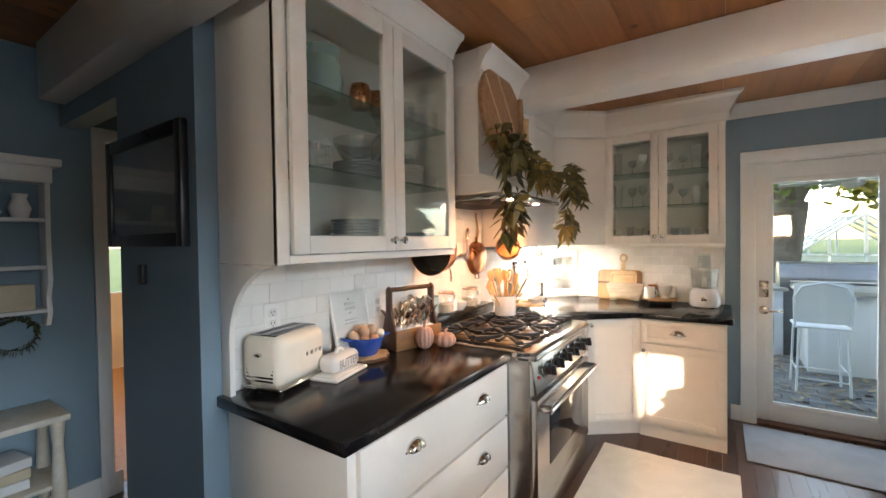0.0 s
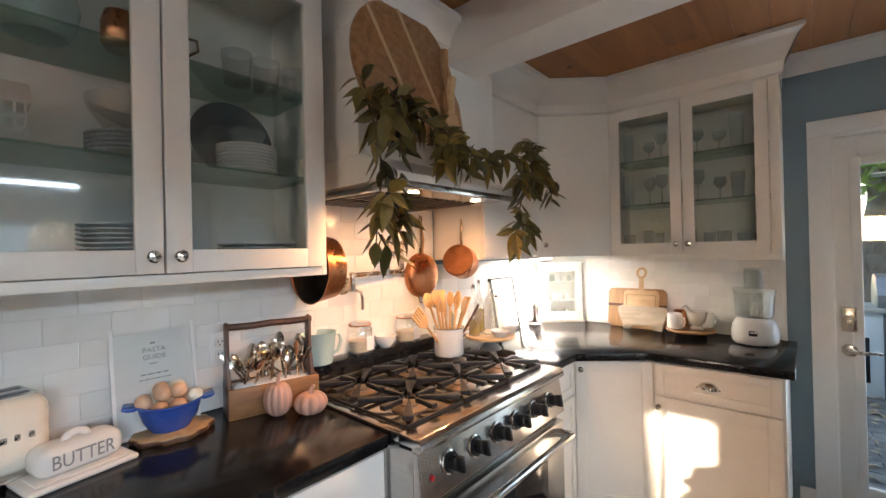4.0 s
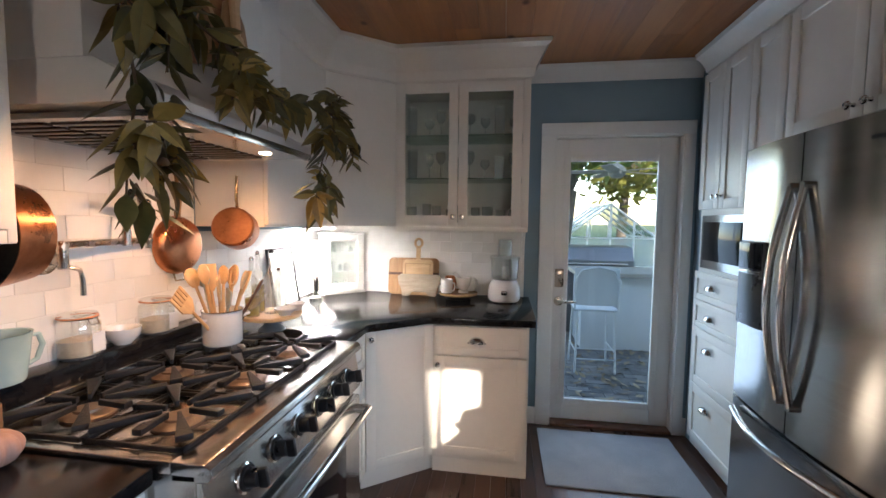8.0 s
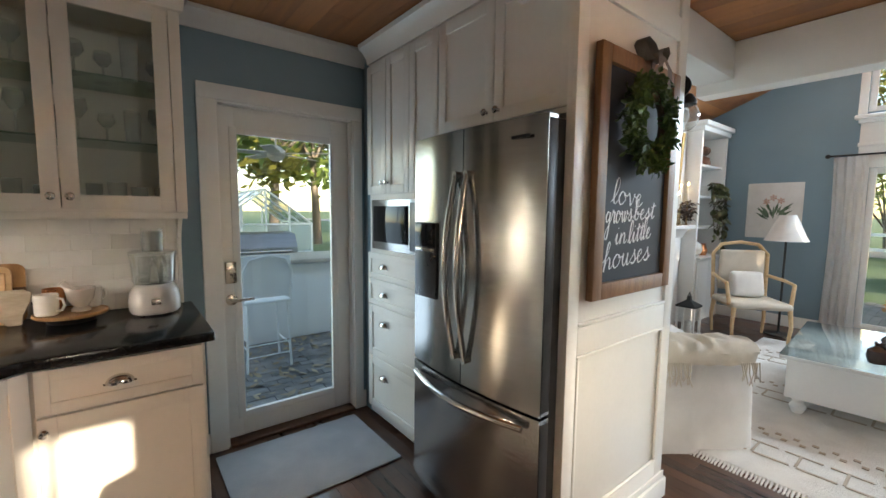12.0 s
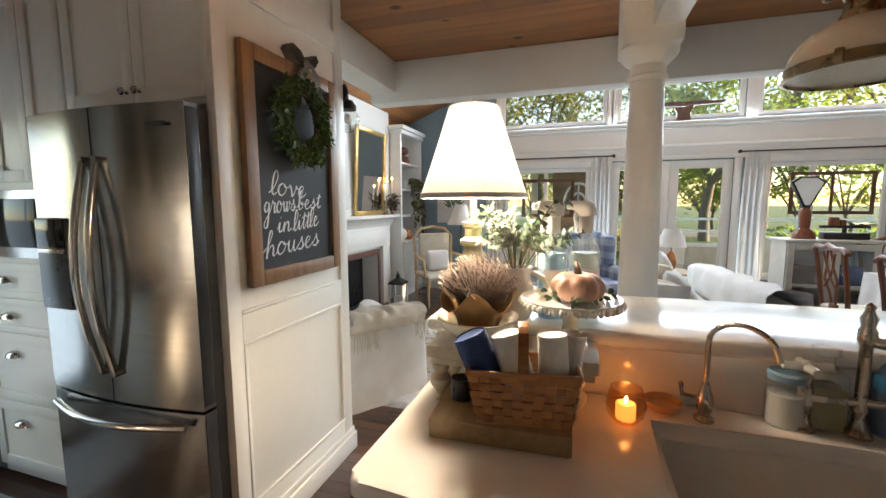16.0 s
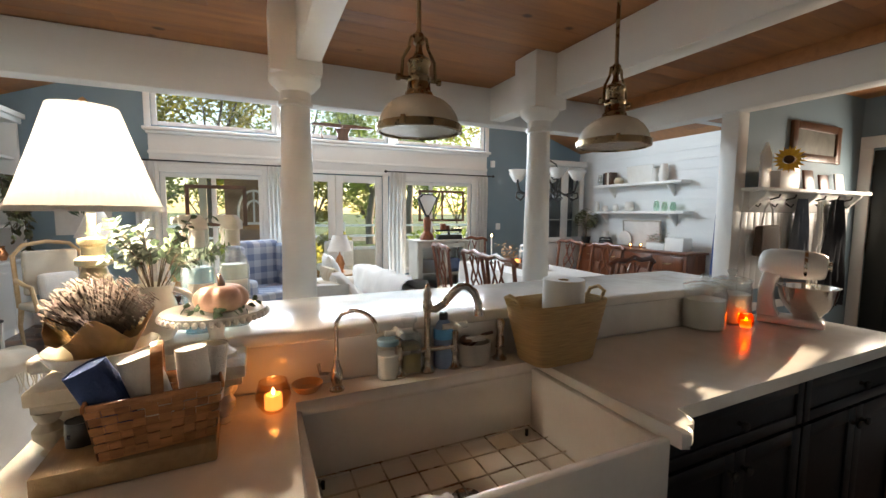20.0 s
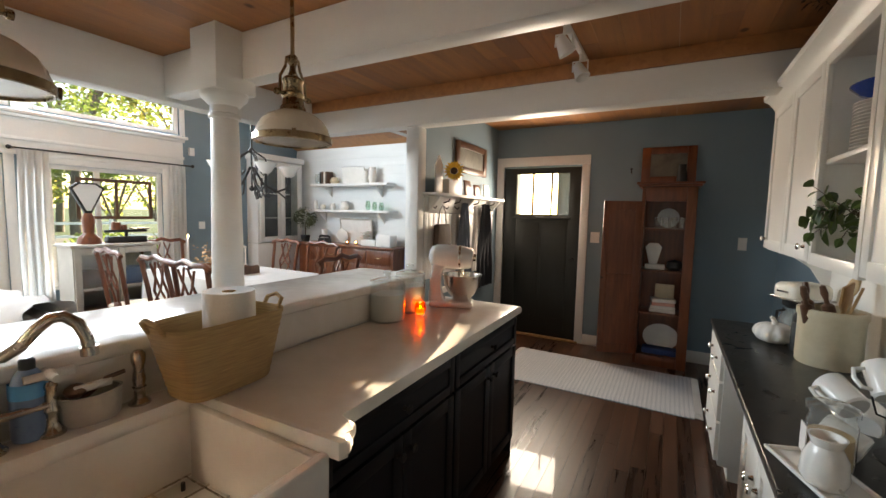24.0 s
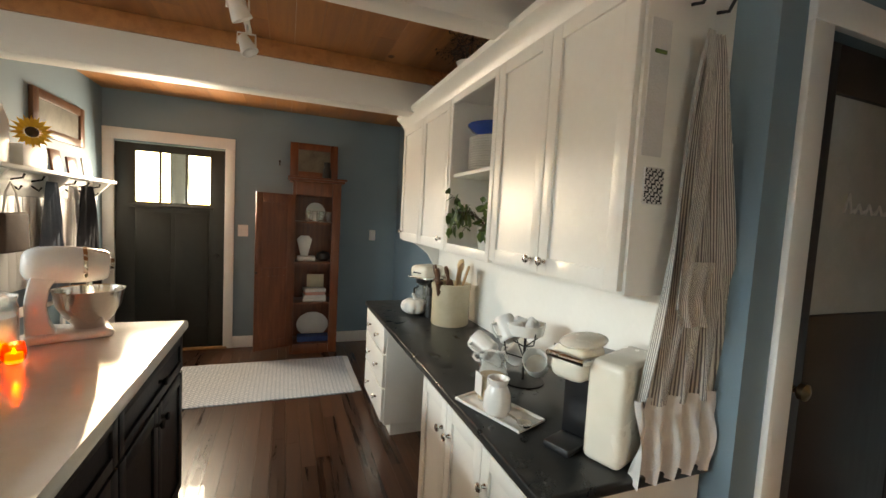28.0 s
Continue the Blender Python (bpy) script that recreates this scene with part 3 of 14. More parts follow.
bb = Shape().box(MX, SY, 0, 0.0, SY + 0.016, 0.12, 0.003).box(0.72, SY, 0, 1.0, SY + 0.016, 0.12, 0.003).box(2.084, SY + 0.02, 0, 2.10, -1.89, 0.12, 0.003)
bb.box(EX - 0.016, 2.75, 0, EX, LY, 0.14, 0.003).box(EX - 0.016, DY, 0, EX, -2.3, 0.14, 0.003).box(-2.5, 0.36, 0, -2.484, 1.47, 0.13, 0.003).box(0.53, NY - 0.016, 0, 0.595, NY, 0.12, 0.003).box(1.575, NY - 0.016, 0, 1.60, NY, 0.12, 0.003)
setting("baseboard", bb, TRIM, "white baseboards", True)
cr = Shape()
prof = [(0, -0.10), (0.012, -0.10), (0.02, -0.07), (0.055, -0.035), (0.075, -0.02), (0.08, 0), (0, 0)]
cr.prism(prof, 1.12, pose(0, 0, CEIL - 0.003, 0, 0, -90) @ Matrix.Translation((0, 0, 0)))
cr.move(Matrix.Translation((0.49, NY, 0)))
setting("trim_crown_north", cr, TRIM, "white crown moulding", True)

# ---- cabinet makers ----
def knob(parent, x, z, y=-0.022, mat=None):
    k = Shape().lathe([(0.0, 0), (0.009, 0), (0.007, 0.006), (0.005, 0.012), (0.014, 0.018), (0.016, 0.024), (0.012, 0.029), (0.0, 0.031)], 14, pose(x, y, z, 90, 0, 0))
    return part("knob", k, mat or CHROME, parent, "round nickel knob")


def cup_pull(parent, x, z, y=-0.022):
    s, n = Shape(), 10
    out = []
    for i in range(n + 1):
        a = math.pi * i / n
        ring = [(x + 0.045 * math.cos(a) * c, y - 0.026 * d, z - 0.012 + 0.034 * math.sin(a) * c) for c, d in ((1.0, 0.0), (0.97, 0.35), (0.82, 0.75), (0.55, 1.0), (0.18, 1.08))]
        out.append([s.bm.verts.new(p) for p in ring])
    for a, b in zip(out, out[1:]):
        for j in range(4):
            s.bm.faces.new((a[j], a[j + 1], b[j + 1], b[j]))
    s.box(x - 0.05, y - 0.002, z - 0.016, x + 0.05, y + 0.001, z - 0.008, 0.001)
    return part("cup_pull", s, CHROME, parent, "nickel cup pull")


def shaker(parent, x0, z0, x1, z1, y=0.0, rail=0.055, thick=0.02, mat=None, name="door", flat=False):
    mat = mat or WHITE
    s = Shape()
    g = 0.0015
    if flat:
        s.box(x0 + g, y - thick, z0 + g, x1 - g, y, z1 - g, 0.002)
    else:
        s.box(x0 + rail - 0.002, y - thick + 0.009, z0 + rail - 0.002, x1 - rail + 0.002, y - 0.002, z1 - rail + 0.002)
    d = part(name, s, mat, parent)
    if not flat:
        frame_pieces(d, x0, z0, x1, z1, y, rail, rail, thick, mat)
    return d


def frame_pieces(door, x0, z0, x1, z1, y, rail, bottom, thick, mat):
    g = 0.0015
    for nm, a in (("stile", (x0 + g, z0 + g, x0 + rail, z1 - g)), ("stile", (x1 - rail, z0 + g, x1 - g, z1 - g)), ("rail", (x0 + rail, z0 + g, x1 - rail, z0 + bottom)), ("rail", (x0 + rail, z1 - rail, x1 - rail, z1 - g))):
        part(nm, Shape().box(a[0], y - thick, a[1], a[2], y, a[3], 0.0018), mat, door)


def glass_door(parent, x0, z0, x1, z1, y=0.0, rail=0.055, bottom=0.055):
    d = part("door", Shape().box(x0 + rail, y - 0.011, z0 + bottom, x1 - rail, y - 0.008, z1 - rail), CABGLASS, parent, "white framed door with a clear glass pane", smooth=False)
    frame_pieces(d, x0, z0, x1, z1, y, rail, bottom, 0.02, WHITE)
    p = d
    p.visible_shadow = False
    return d


def carcass(parent, x0, z0, x1, z1, depth, mat=None, name="body", open_front=False, t=0.018):
    s = Shape()
    if open_front:
        for nm, b in (("side_board", (x0, 0, z0, x0 + t, depth, z1)), ("side_board", (x1 - t, 0, z0, x1, depth, z1)), ("bottom_board", (x0 + t, 0, z0, x1 - t, depth, z0 + t)), ("top_board", (x0 + t, 0, z1 - t, x1 - t, depth, z1))):
            part(nm, Shape().box(*b), mat or WHITE, parent)
        s.box(x0 + t, depth - t, z0 + t, x1 - t, depth, z1 - t)
        name = "back_board"
    else:
        s.box(x0, 0.0005, z0, x1, depth, z1, 0.001)
    return part(name, s, mat or WHITE, parent)


CROWN = [(0, 0), (-0.012, 0), (-0.02, 0.03), (-0.05, 0.07), (-0.075, 0.085), (-0.08, 0.11), (0, 0.11)]


def crown(parent, x0, x1, z, y=0.0, mat=None):
    """A moulding along local x whose face looks to -y."""
    s = Shape().prism([(u, v) for u, v in CROWN], x1 - x0, Matrix.Translation((x1, y, z)) @ Matrix.Rotation(radians(90), 4, "Z"))
    return part("crown_moulding", s, mat or WHITE, parent)


def EAST(x, y, z=0):   # fronts that look to +x; local x runs along +y
    return pose(x, y, z, 0, 0, 90)


def WEST(x, y, z=0):   # fronts that look to -x; local x runs along -y
    return pose(x, y, z, 0, 0, -90)


# ---- range wall, base units ----
CT = 0.915
base = thing("base_cabinet", "white base cabinet with a wide drawer and cup pulls", "cabinet", EAST(-0.412, 1.325))
carcass(base, 0, 0.10, 1.015, 0.875, 0.618)
part("toe_kick", Shape().box(0.02, 0.06, 0, 1.01, 0.08, 0.10), NAVY, base)
for z0, z1 in ((0.62, 0.865), (0.37, 0.61), (0.115, 0.36)):
    d = shaker(base, 0.03, z0, 1.005, z1, flat=True, name="drawer_front")
    for x in (0.28, 0.75):
        cup_pull(d, x, z1 - 0.085)
side = thing("side_bracket", "white curved bracket beside the backsplash", "bracket", base=(WX, 1.32, CT))
part("curved_panel", Shape().prism([(WX, CT)] + [(WX + 0.055, CT)] + [(WX + 0.055 + 0.30 - 0.30 * math.cos(radians(a)), CT + 0.20 + 0.27 * math.sin(radians(a))) for a in range(0, 91, 9)] + [(WX, CT + 0.47)], 0.02, Matrix.Translation((0, 1.305, 0)), 0.002), WHITE, side)

corner = thing("corner_cabinet", "white angled corner base cabinet lit by the sun", "cabinet", base=(-0.2, 3.9, 0))
kx0, ky0, kx1, ky1 = -0.345, 3.60, -0.035, 3.825
b = Shape()
pts = [(-0.365, 3.29), (-0.365, ky0), (kx1, ky1 + 0.02), (kx1, NY), (WX, NY), (WX, 3.29)]
lo = [b.bm.verts.new((x, y, 0.10)) for x, y in pts]
hi = [b.bm.verts.new((x, y, 0.875)) for x, y in pts]
b.bm.faces.new(lo[::-1]), b.bm.faces.new(hi)
for i in range(len(pts)):
    j = (i + 1) % len(pts)
    b.bm.faces.new((lo[i], lo[j], hi[j], hi[i]))
part("body", b, WHITE, corner, smooth=False)
filler = thing("filler_cabinet", "narrow white base unit with a small drawer", "cabinet", EAST(-0.365, 3.262))
carcass(filler, 0.0, 0.10, 0.026, 0.875, 0.66)
d = shaker(filler, 0.0, 0.70, 0.33, 0.865, rail=0.04, name="drawer_front")
knob(d, 0.06, 0.82)
shaker(filler, 0.0, 0.115, 0.33, 0.69, rail=0.045)
diag = math.degrees(math.atan2(ky1 + 0.02 - ky0, kx1 + 0.365))
dg = thing("corner_door", "white shaker corner cabinet door, sunlit", "cabinet door", pose(-0.365, ky0, 0, 0, 0, diag))
L = math.hypot(kx1 + 0.365, ky1 + 0.02 - ky0)
d = shaker(dg, 0.012, 0.115, L - 0.006, 0.868, y=-0.001)
knob(d, 0.035, 0.83)
part("toe_kick", Shape().box(0, 0.03, 0, L + 0.03, 0.04, 0.10), WHITE, dg)
rb = thing("base_cabinet", "white shaker base cabinet with one drawer and one door", "cabinet", pose(-0.035, 3.845, 0))
carcass(rb, 0.001, 0.09, 0.535, 0.875, 0.68)
part("toe_kick", Shape().box(0.0, 0.012, 0, 0.535, 0.03, 0.09), WHITE, rb)
d = shaker(rb, 0.015, 0.70, 0.525, 0.865, rail=0.042, name="drawer_front")
cup_pull(d, 0.25, 0.785)
d = shaker(rb, 0.015, 0.115, 0.525, 0.692)
knob(d, 0.035, 0.645)

# worktops
wt = Shape()
for z0, z1, o in ((CT - 0.04, CT, 0.0),):
    pts = [(-0.378 + o, 1.285), (-0.378, 2.338), (WX, 2.338), (WX, 1.335), (-1.10, 1.335), (-1.10, 1.285)]
    wt.prism([(x, y) for x, y in pts], z1 - z0, Matrix.Translation((0, 0, z1)) @ Matrix.Rotation(radians(-90), 4, "X"), 0.006)
single("worktop", wt, GRANITE, "polished black granite worktop with rounded edge", "worktop", base=(-0.7, 1.8, CT - 0.04))
wt = Shape()
pts = [(-0.325, 3.262), (-0.325, 3.557), (-0.046, 3.795), (0.535, 3.81), (0.535, NY), (WX, NY), (WX, 3.262)]
wt.prism(pts, 0.04, Matrix.Translation((0, 0, CT)) @ Matrix.Rotation(radians(-90), 4, "X"), 0.006)
single("worktop", wt, GRANITE, "polished black granite corner worktop", "worktop", base=(-0.3, 4.0, CT - 0.04))
single("ledge", Shape().box(WX + 0.001, 2.339, CT - 0.02, WX + 0.10, 3.261, CT + 0.088, 0.006), GRANITE, "narrow black granite ledge behind the range", "ledge", base=(WX + 0.05, 2.78, CT - 0.02))

# ---- range ----
rg = thing("range", "stainless six-burner range with black knobs", "range", EAST(-0.285, 2.345))
RW = 0.912
part("body", Shape().box(0, 0.0, 0.10, RW, 0.62, 0.90, 0.004), STEELH, rg)
part("top_tray", Shape().box(0.03, 0.055, 0.898, RW - 0.03, 0.60, 0.915, 0.004), STEELH, rg, "steel burner tray")
part("bullnose", Shape().prism([(0.0, 0.925), (-0.02, 0.925), (-0.034, 0.915), (-0.04, 0.898), (-0.03, 0.885), (0.06, 0.88), (0.06, 0.925)], RW, Matrix.Translation((RW, 0, 0)) @ Matrix.Rotation(radians(90), 4, "Z"), 0.003), STEELH, rg)
part("side_trim", Shape().box(0, 0.06, 0.895, 0.03, 0.62, 0.925, 0.003), STEELH, rg)
part("side_trim", Shape().box(RW - 0.03, 0.06, 0.895, RW, 0.62, 0.925, 0.003), STEELH, rg)
part("back_guard", Shape().box(0, 0.60, 0.895, RW, 0.64, 0.95, 0.003), STEELH, rg)
part("control_panel", Shape().prism([(0.0, 0.885), (-0.012, 0.885), (-0.035, 0.735), (-0.02, 0.725), (0.0, 0.725)], RW, Matrix.Translation((RW, 0, 0)) @ Matrix.Rotation(radians(90), 4, "Z"), 0.002), STEELH, rg)
for i in range(6):
    x = 0.13 + i * 0.1315
    kb = Shape().cyl((0, 0, 0), (0, -0.012, 0), 0.031, 0.030, 20).cyl((0, -0.012, 0), (0, -0.04, 0), 0.024, 0.021, 20, 0.002).box(-0.007, -0.062, -0.024, 0.007, -0.038, 0.024, 0.003)
    kb.move(Matrix.Translation((x, -0.024, 0.815)) @ Matrix.Rotation(radians(-9), 4, "X"))
    k = part("control_knob", kb, BLACK, rg, "black control knob with a steel face")
    part("bezel", Shape().lathe([(0.031, 0), (0.036, 0.0), (0.036, 0.004), (0.031, 0.006)], 24, Matrix.Translation((x, -0.024, 0.815)) @ Matrix.Rotation(radians(81), 4, "X")), CHROME, k)
part("indicator_light", Shape().cyl((0.05, -0.024, 0.80), (0.05, -0.032, 0.80), 0.008, n=12), surface("red_lens", (0.35, 0.02, 0.02), (0.5, 0.03, 0.03), 0.2), rg, "small red indicator lens")
od = part("oven_door", Shape().box(0.01, -0.035, 0.20, RW - 0.01, 0.0, 0.70, 0.006), STEELH, rg)
part("oven_window", Shape().box(0.17, -0.038, 0.33, RW - 0.17, -0.034, 0.58, 0.002), DARKGLASS, od, "dark oven window")
hb = Shape().cyl((0.04, -0.085, 0.655), (RW - 0.04, -0.085, 0.655), 0.014, n=16)
for x in (0.055, RW - 0.055):
    hb.cyl((x, -0.03, 0.655), (x, -0.09, 0.655), 0.019, 0.021, 16, 0.003)
part("oven_handle", hb, CHROME, od, "round steel handle")
part("kick_panel", Shape().box(0.01, -0.015, 0.06, RW - 0.01, 0.02, 0.19, 0.004), STEELH, rg)
for x in (0.05, RW - 0.05):
    for y in (0.05, 0.56):
        part("leg", Shape().cyl((x, y, 0), (x, y, 0.1), 0.02, n=12), STEEL, rg)
for i in range(3):
    for j in range(2):
        cx, cy = 0.172 + i * 0.284, 0.19 + j * 0.27
        part("burner", Shape().lathe([(0.06, 0.913), (0.062, 0.922), (0.055, 0.928), (0.034, 0.93), (0.032, 0.936), (0.0, 0.938)], 20, Matrix.Translation((cx, cy, 0))), surface("burner_cap", (0.16, 0.115, 0.08), (0.28, 0.21, 0.15), 0.42, 0.6) if i + j == 0 else bpy.data.materials["burner_cap"], rg, "brass-toned burner cap")
        g = Shape()
        h0, h1 = 0.938, 0.96
        hw, hd = 0.134, 0.128
        for s_, e_ in (((-hw, -hd), (hw, -hd)), ((-hw, hd), (hw, hd)), ((-hw, -hd), (-hw, hd)), ((hw, -hd), (hw, hd))):
            g.box(cx + min(s_[0], e_[0]) - 0.004, cy + min(s_[1], e_[1]) - 0.004, h0 - 0.016, cx + max(s_[0], e_[0]) + 0.004, cy + max(s_[1], e_[1]) + 0.004, h0 - 0.004, 0.002)
        for a in range(0, 360, 45):
            r1 = hw / max(abs(math.cos(radians(a))), abs(math.sin(radians(a)))) - 0.004
            r1 *= 0.95
            w0, w1 = (0.005, 0.013) if a % 90 == 0 else (0.005, 0.018)
            g.prism([(0.034, -w0), (0.05, -w0), (r1, -w1), (r1, w1), (0.05, w0), (0.034, w0)], 0.016, Matrix.Translation((cx, cy, h1)) @ Matrix.Rotation(radians(a), 4, "Z") @ Matrix.Rotation(radians(-90), 4, "X"), 0.002)
        part("grate", g, IRON, rg, "black cast-iron grate")

# ---- hood ----
hood = thing("range_hood", "white panelled range hood with a steel insert", "range hood", EAST(-0.57, 2.395))
HW = 0.69
part("chimney", Shape().box(0, 0.0, 1.80, HW, 0.459, 2.30, 0.003), WHITE, hood)
part("canopy", Shape().prism([(0.0, 1.80), (-0.02, 1.80), (-0.18, 1.72), (-0.185, 1.685), (-0.13, 1.685), (-0.13, 1.70), (0.459, 1.70), (0.459, 1.80)], HW, Matrix.Translation((HW, 0, 0)) @ Matrix.Rotation(radians(90), 4, "Z"), 0.002), WHITE, hood)
part("steel_edge", Shape().box(-0.005, -0.19, 1.668, HW + 0.005, -0.17, 1.692, 0.003), STEELH, hood, "steel front lip")
ins = part("insert", Shape().box(0.02, -0.17, 1.672, HW - 0.02, 0.44, 1.686), STEEL, hood, "steel filter insert")
SLOT = surface("smoked_steel", (0.035, 0.030, 0.025), (0.07, 0.06, 0.05), 0.4, 0.8)
for i in range(14):
    x = 0.06 + i * 0.0415
    for y0, y1 in ((-0.03, 0.17), (0.19, 0.39)):
        part("baffle", Shape().box(x, y0, 1.668, x + 0.022, y1, 1.6725, 0.001), SLOT, ins, "dark filter slot")
for x in (0.16, HW - 0.16):
    part("hood_lamp", Shape().cyl((x, -0.10, 1.6695), (x, -0.10, 1.676), 0.020, n=18), glow("hood_lamp_glow", (1.0, 0.80, 0.5), 5) if x < 0.3 else bpy.data.materials["hood_lamp_glow"], ins, "lit halogen lens")
    lamp("hood_light", "SPOT", (-0.57 + 0.10, 2.395 + x, 1.655), 2.6, (1.0, 0.54, 0.24), (-0.62, 2.395 + x, 0.9), 0.03, spot=168)
crown(hood, -0.01, HW + 0.01, 2.33, -0.01)
part("frieze", Shape().box(-0.004, -0.012, 2.27, HW + 0.004, 0.459, 2.44, 0.002), WHITE, hood)
part("side_filler", Shape().box(HW + 0.005, 0.03, 1.70, 0.866, 0.457, CEIL - 0.006, 0.002), WHITE, hood, "white boarding beside the hood")

# ---- upper units on the range wall ----
ul = thing("wall_cabinet", "white wall cabinet with two glass doors", "cabinet", EAST(-0.686, 1.305, 1.388))
UW = 1.028
carcass(ul, 0, 0, UW, 1.0, 0.34, open_front=True)
part("face_frame", Shape().box(0, -0.004, 0.002, 0.043, 0.018, 1.0, 0.002).box(UW - 0.018, -0.004, 0.002, UW, 0.018, 1.0, 0.002).box(0.044, -0.004, 0.965, UW - 0.019, 0.018, 1.0, 0.002).box(0.044, -0.004, 0.002, UW - 0.019, 0.018, 0.028, 0.002), WHITE, ul)
d1 = glass_door(ul, 0.045, 0.03, 0.540, 0.962, -0.004, 0.062, 0.062)
d2 = glass_door(ul, 0.542, 0.03, UW - 0.020, 0.962, -0.004, 0.062, 0.062)
knob(d1, 0.512, 0.075, -0.025), knob(d2, 0.572, 0.075, -0.025)
for z in (0.33, 0.62):
    part("glass_shelf", Shape().box(0.02, 0.03, z, UW - 0.02, 0.32, z + 0.008), SHELFGLASS, ul, "greenish glass shelf", smooth=False)
crown(ul, -0.0, UW, 0.995)
part("frieze", Shape().box(0, 0.002, 1.0005, UW, 0.34, 1.098), WHITE, ul)

# angled and corner glass uppers
uz, ut = 1.41, 2.30
um = thing("wall_cabinet", "plain white wall cabinet beside the hood", "cabinet", EAST(-0.69, 3.262, uz))
carcass(um, 0, 0, 0.615, ut - uz, 0.335)
shaker(um, 0.0, 0.01, 0.61, ut - uz - 0.01, flat=True)
uc = thing("corner_wall_cabinet", "white angled corner wall cabinet", "cabinet", pose(-0.69, 3.88, uz, 0, 0, math.degrees(math.atan2(0.29, 0.35))))
LL = math.hypot(0.29, 0.35)
carcass(uc, 0.0, 0, LL, ut - uz, 0.20)
d = shaker(uc, 0.008, 0.008, LL - 0.006, ut - uz - 0.008, flat=True)
knob(d, 0.035, 0.075)
ug = thing("wall_cabinet", "white wall cabinet with two glass doors full of glassware", "cabinet", pose(-0.34, 4.17, uz))
GW = 0.835
carcass(ug, 0, 0, GW, ut - uz, 0.355, open_front=True)
part("light_rail", Shape().box(0.0, 0.0, -0.03, GW, 0.02, -0.002, 0.002), WHITE, ug)
d1 = glass_door(ug, 0.008, 0.01, 0.40, ut - uz - 0.01, 0.0, 0.058, 0.06)
d2 = glass_door(ug, 0.402, 0.01, 0.79, ut - uz - 0.01, 0.0, 0.058, 0.06)
part("end_stile", Shape().box(0.792, -0.02, 0.0, GW, 0.001, ut - uz, 0.002), WHITE, ug)
knob(d1, 0.372, 0.062), knob(d2, 0.43, 0.062)
for z in (0.30, 0.57):
    part("glass_shelf", Shape().box(0.02, 0.03, z, GW - 0.02, 0.335, z + 0.008), SHELFGLASS, ug, "greenish glass shelf", smooth=False)
part("end_bracket", Shape().prism([(0.0, 0.0), (0.355, 0.0), (0.355, -0.49), (0.315, -0.49)] + [(0.315 - 0.20 + 0.20 * math.cos(radians(a)), -0.22 + 0.20 * math.sin(radians(a))) for a in range(0, 91, 10)], 0.018, Matrix.Translation((GW - 0.001, 0, 0)) @ Matrix.Rotation(radians(90), 4, "Z"), 0.001), WHITE, ug, "curved white end bracket")
ucl = thing("under_cabinet_light", "lit white light bar under the corner wall cabinet", "light bar", pose(-0.80, 4.05, uz - 0.001, 0, 0, 90))
part("housing", Shape().box(-0.20, -0.02, -0.018, 0.20, 0.02, 0.0, 0.003), TRIM, ucl)
part("diffuser", Shape().box(-0.19, -0.014, -0.022, 0.19, 0.014, -0.018, 0.001), glow("light_bar_glow", (1.0, 0.95, 0.87), 6), ucl, "glowing white diffuser")
lamp("under_cabinet_lamp", "AREA", (-0.80, 4.05, uz - 0.03), 2.2, (1.0, 0.94, 0.85), (-0.82, 4.05, 0.5), 0.03, 0.38)
# crown that steps over the three units
fr = thing("cabinet_crown", "white crown moulding over the corner cabinets", "moulding", base=(-0.6, 4.2, ut))
path = [(-0.69, 3.262), (-0.69, 3.88), (-0.34, 4.17), (0.50, 4.17)]
top = [(-0.56, 3.262), (-0.56, 3.82), (-0.30, 4.035), (0.60, 4.035)]
for i in range(3):
    s = Shape()
    (ax, ay), (bx, by), (cx, cy), (dx, dy) = path[i], path[i + 1], top[i + 1], top[i]
    k = 0.25
    mid = lambda p, q, f: (p[0] + (q[0] - p[0]) * f, p[1] + (q[1] - p[1]) * f)
    rows = [[(ax, ay, ut), (bx, by, ut)], [(*mid((ax, ay), (dx, dy), 0.12), ut + 0.01), (*mid((bx, by), (cx, cy), 0.12), ut + 0.01)], [(*mid((ax, ay), (dx, dy), 0.2), ut + 0.06), (*mid((bx, by), (cx, cy), 0.2), ut + 0.06)], [(*mid((ax, ay), (dx, dy), 0.75), ut + 0.15), (*mid((bx, by), (cx, cy), 0.75), ut + 0.15)], [(dx, dy, ut + 0.165), (cx, cy, ut + 0.165)], [(dx, dy, CEIL - 0.002), (cx, cy, CEIL - 0.002)]]
    for r0, r1 in zip(rows, rows[1:]):
        s.quad(r0[0], r0[1], r1[1], r1[0])
    part("crown_moulding", s, WHITE, fr, smooth=True, angle=60)
s = Shape().quad((0.50, 4.17, ut), (0.50, NY - 0.081, ut), (0.50, NY - 0.081, CEIL - 0.01), (0.60, 4.035, CEIL - 0.01)).quad((0.50, NY - 0.08, CEIL - 0.002), (0.60, 4.035, CEIL - 0.002), (-0.5, 4.2, CEIL - 0.002), (-0.5, NY, CEIL - 0.002))
part("crown_end", s, WHITE, fr, smooth=False)
part("top_panel", Shape().box(-1.02, 3.262, ut + 0.001, -0.70, NY - 0.01, ut + 0.02).box(-0.70, 4.18, ut + 0.001, 0.49, NY - 0.01, ut + 0.02), WHITE, fr)

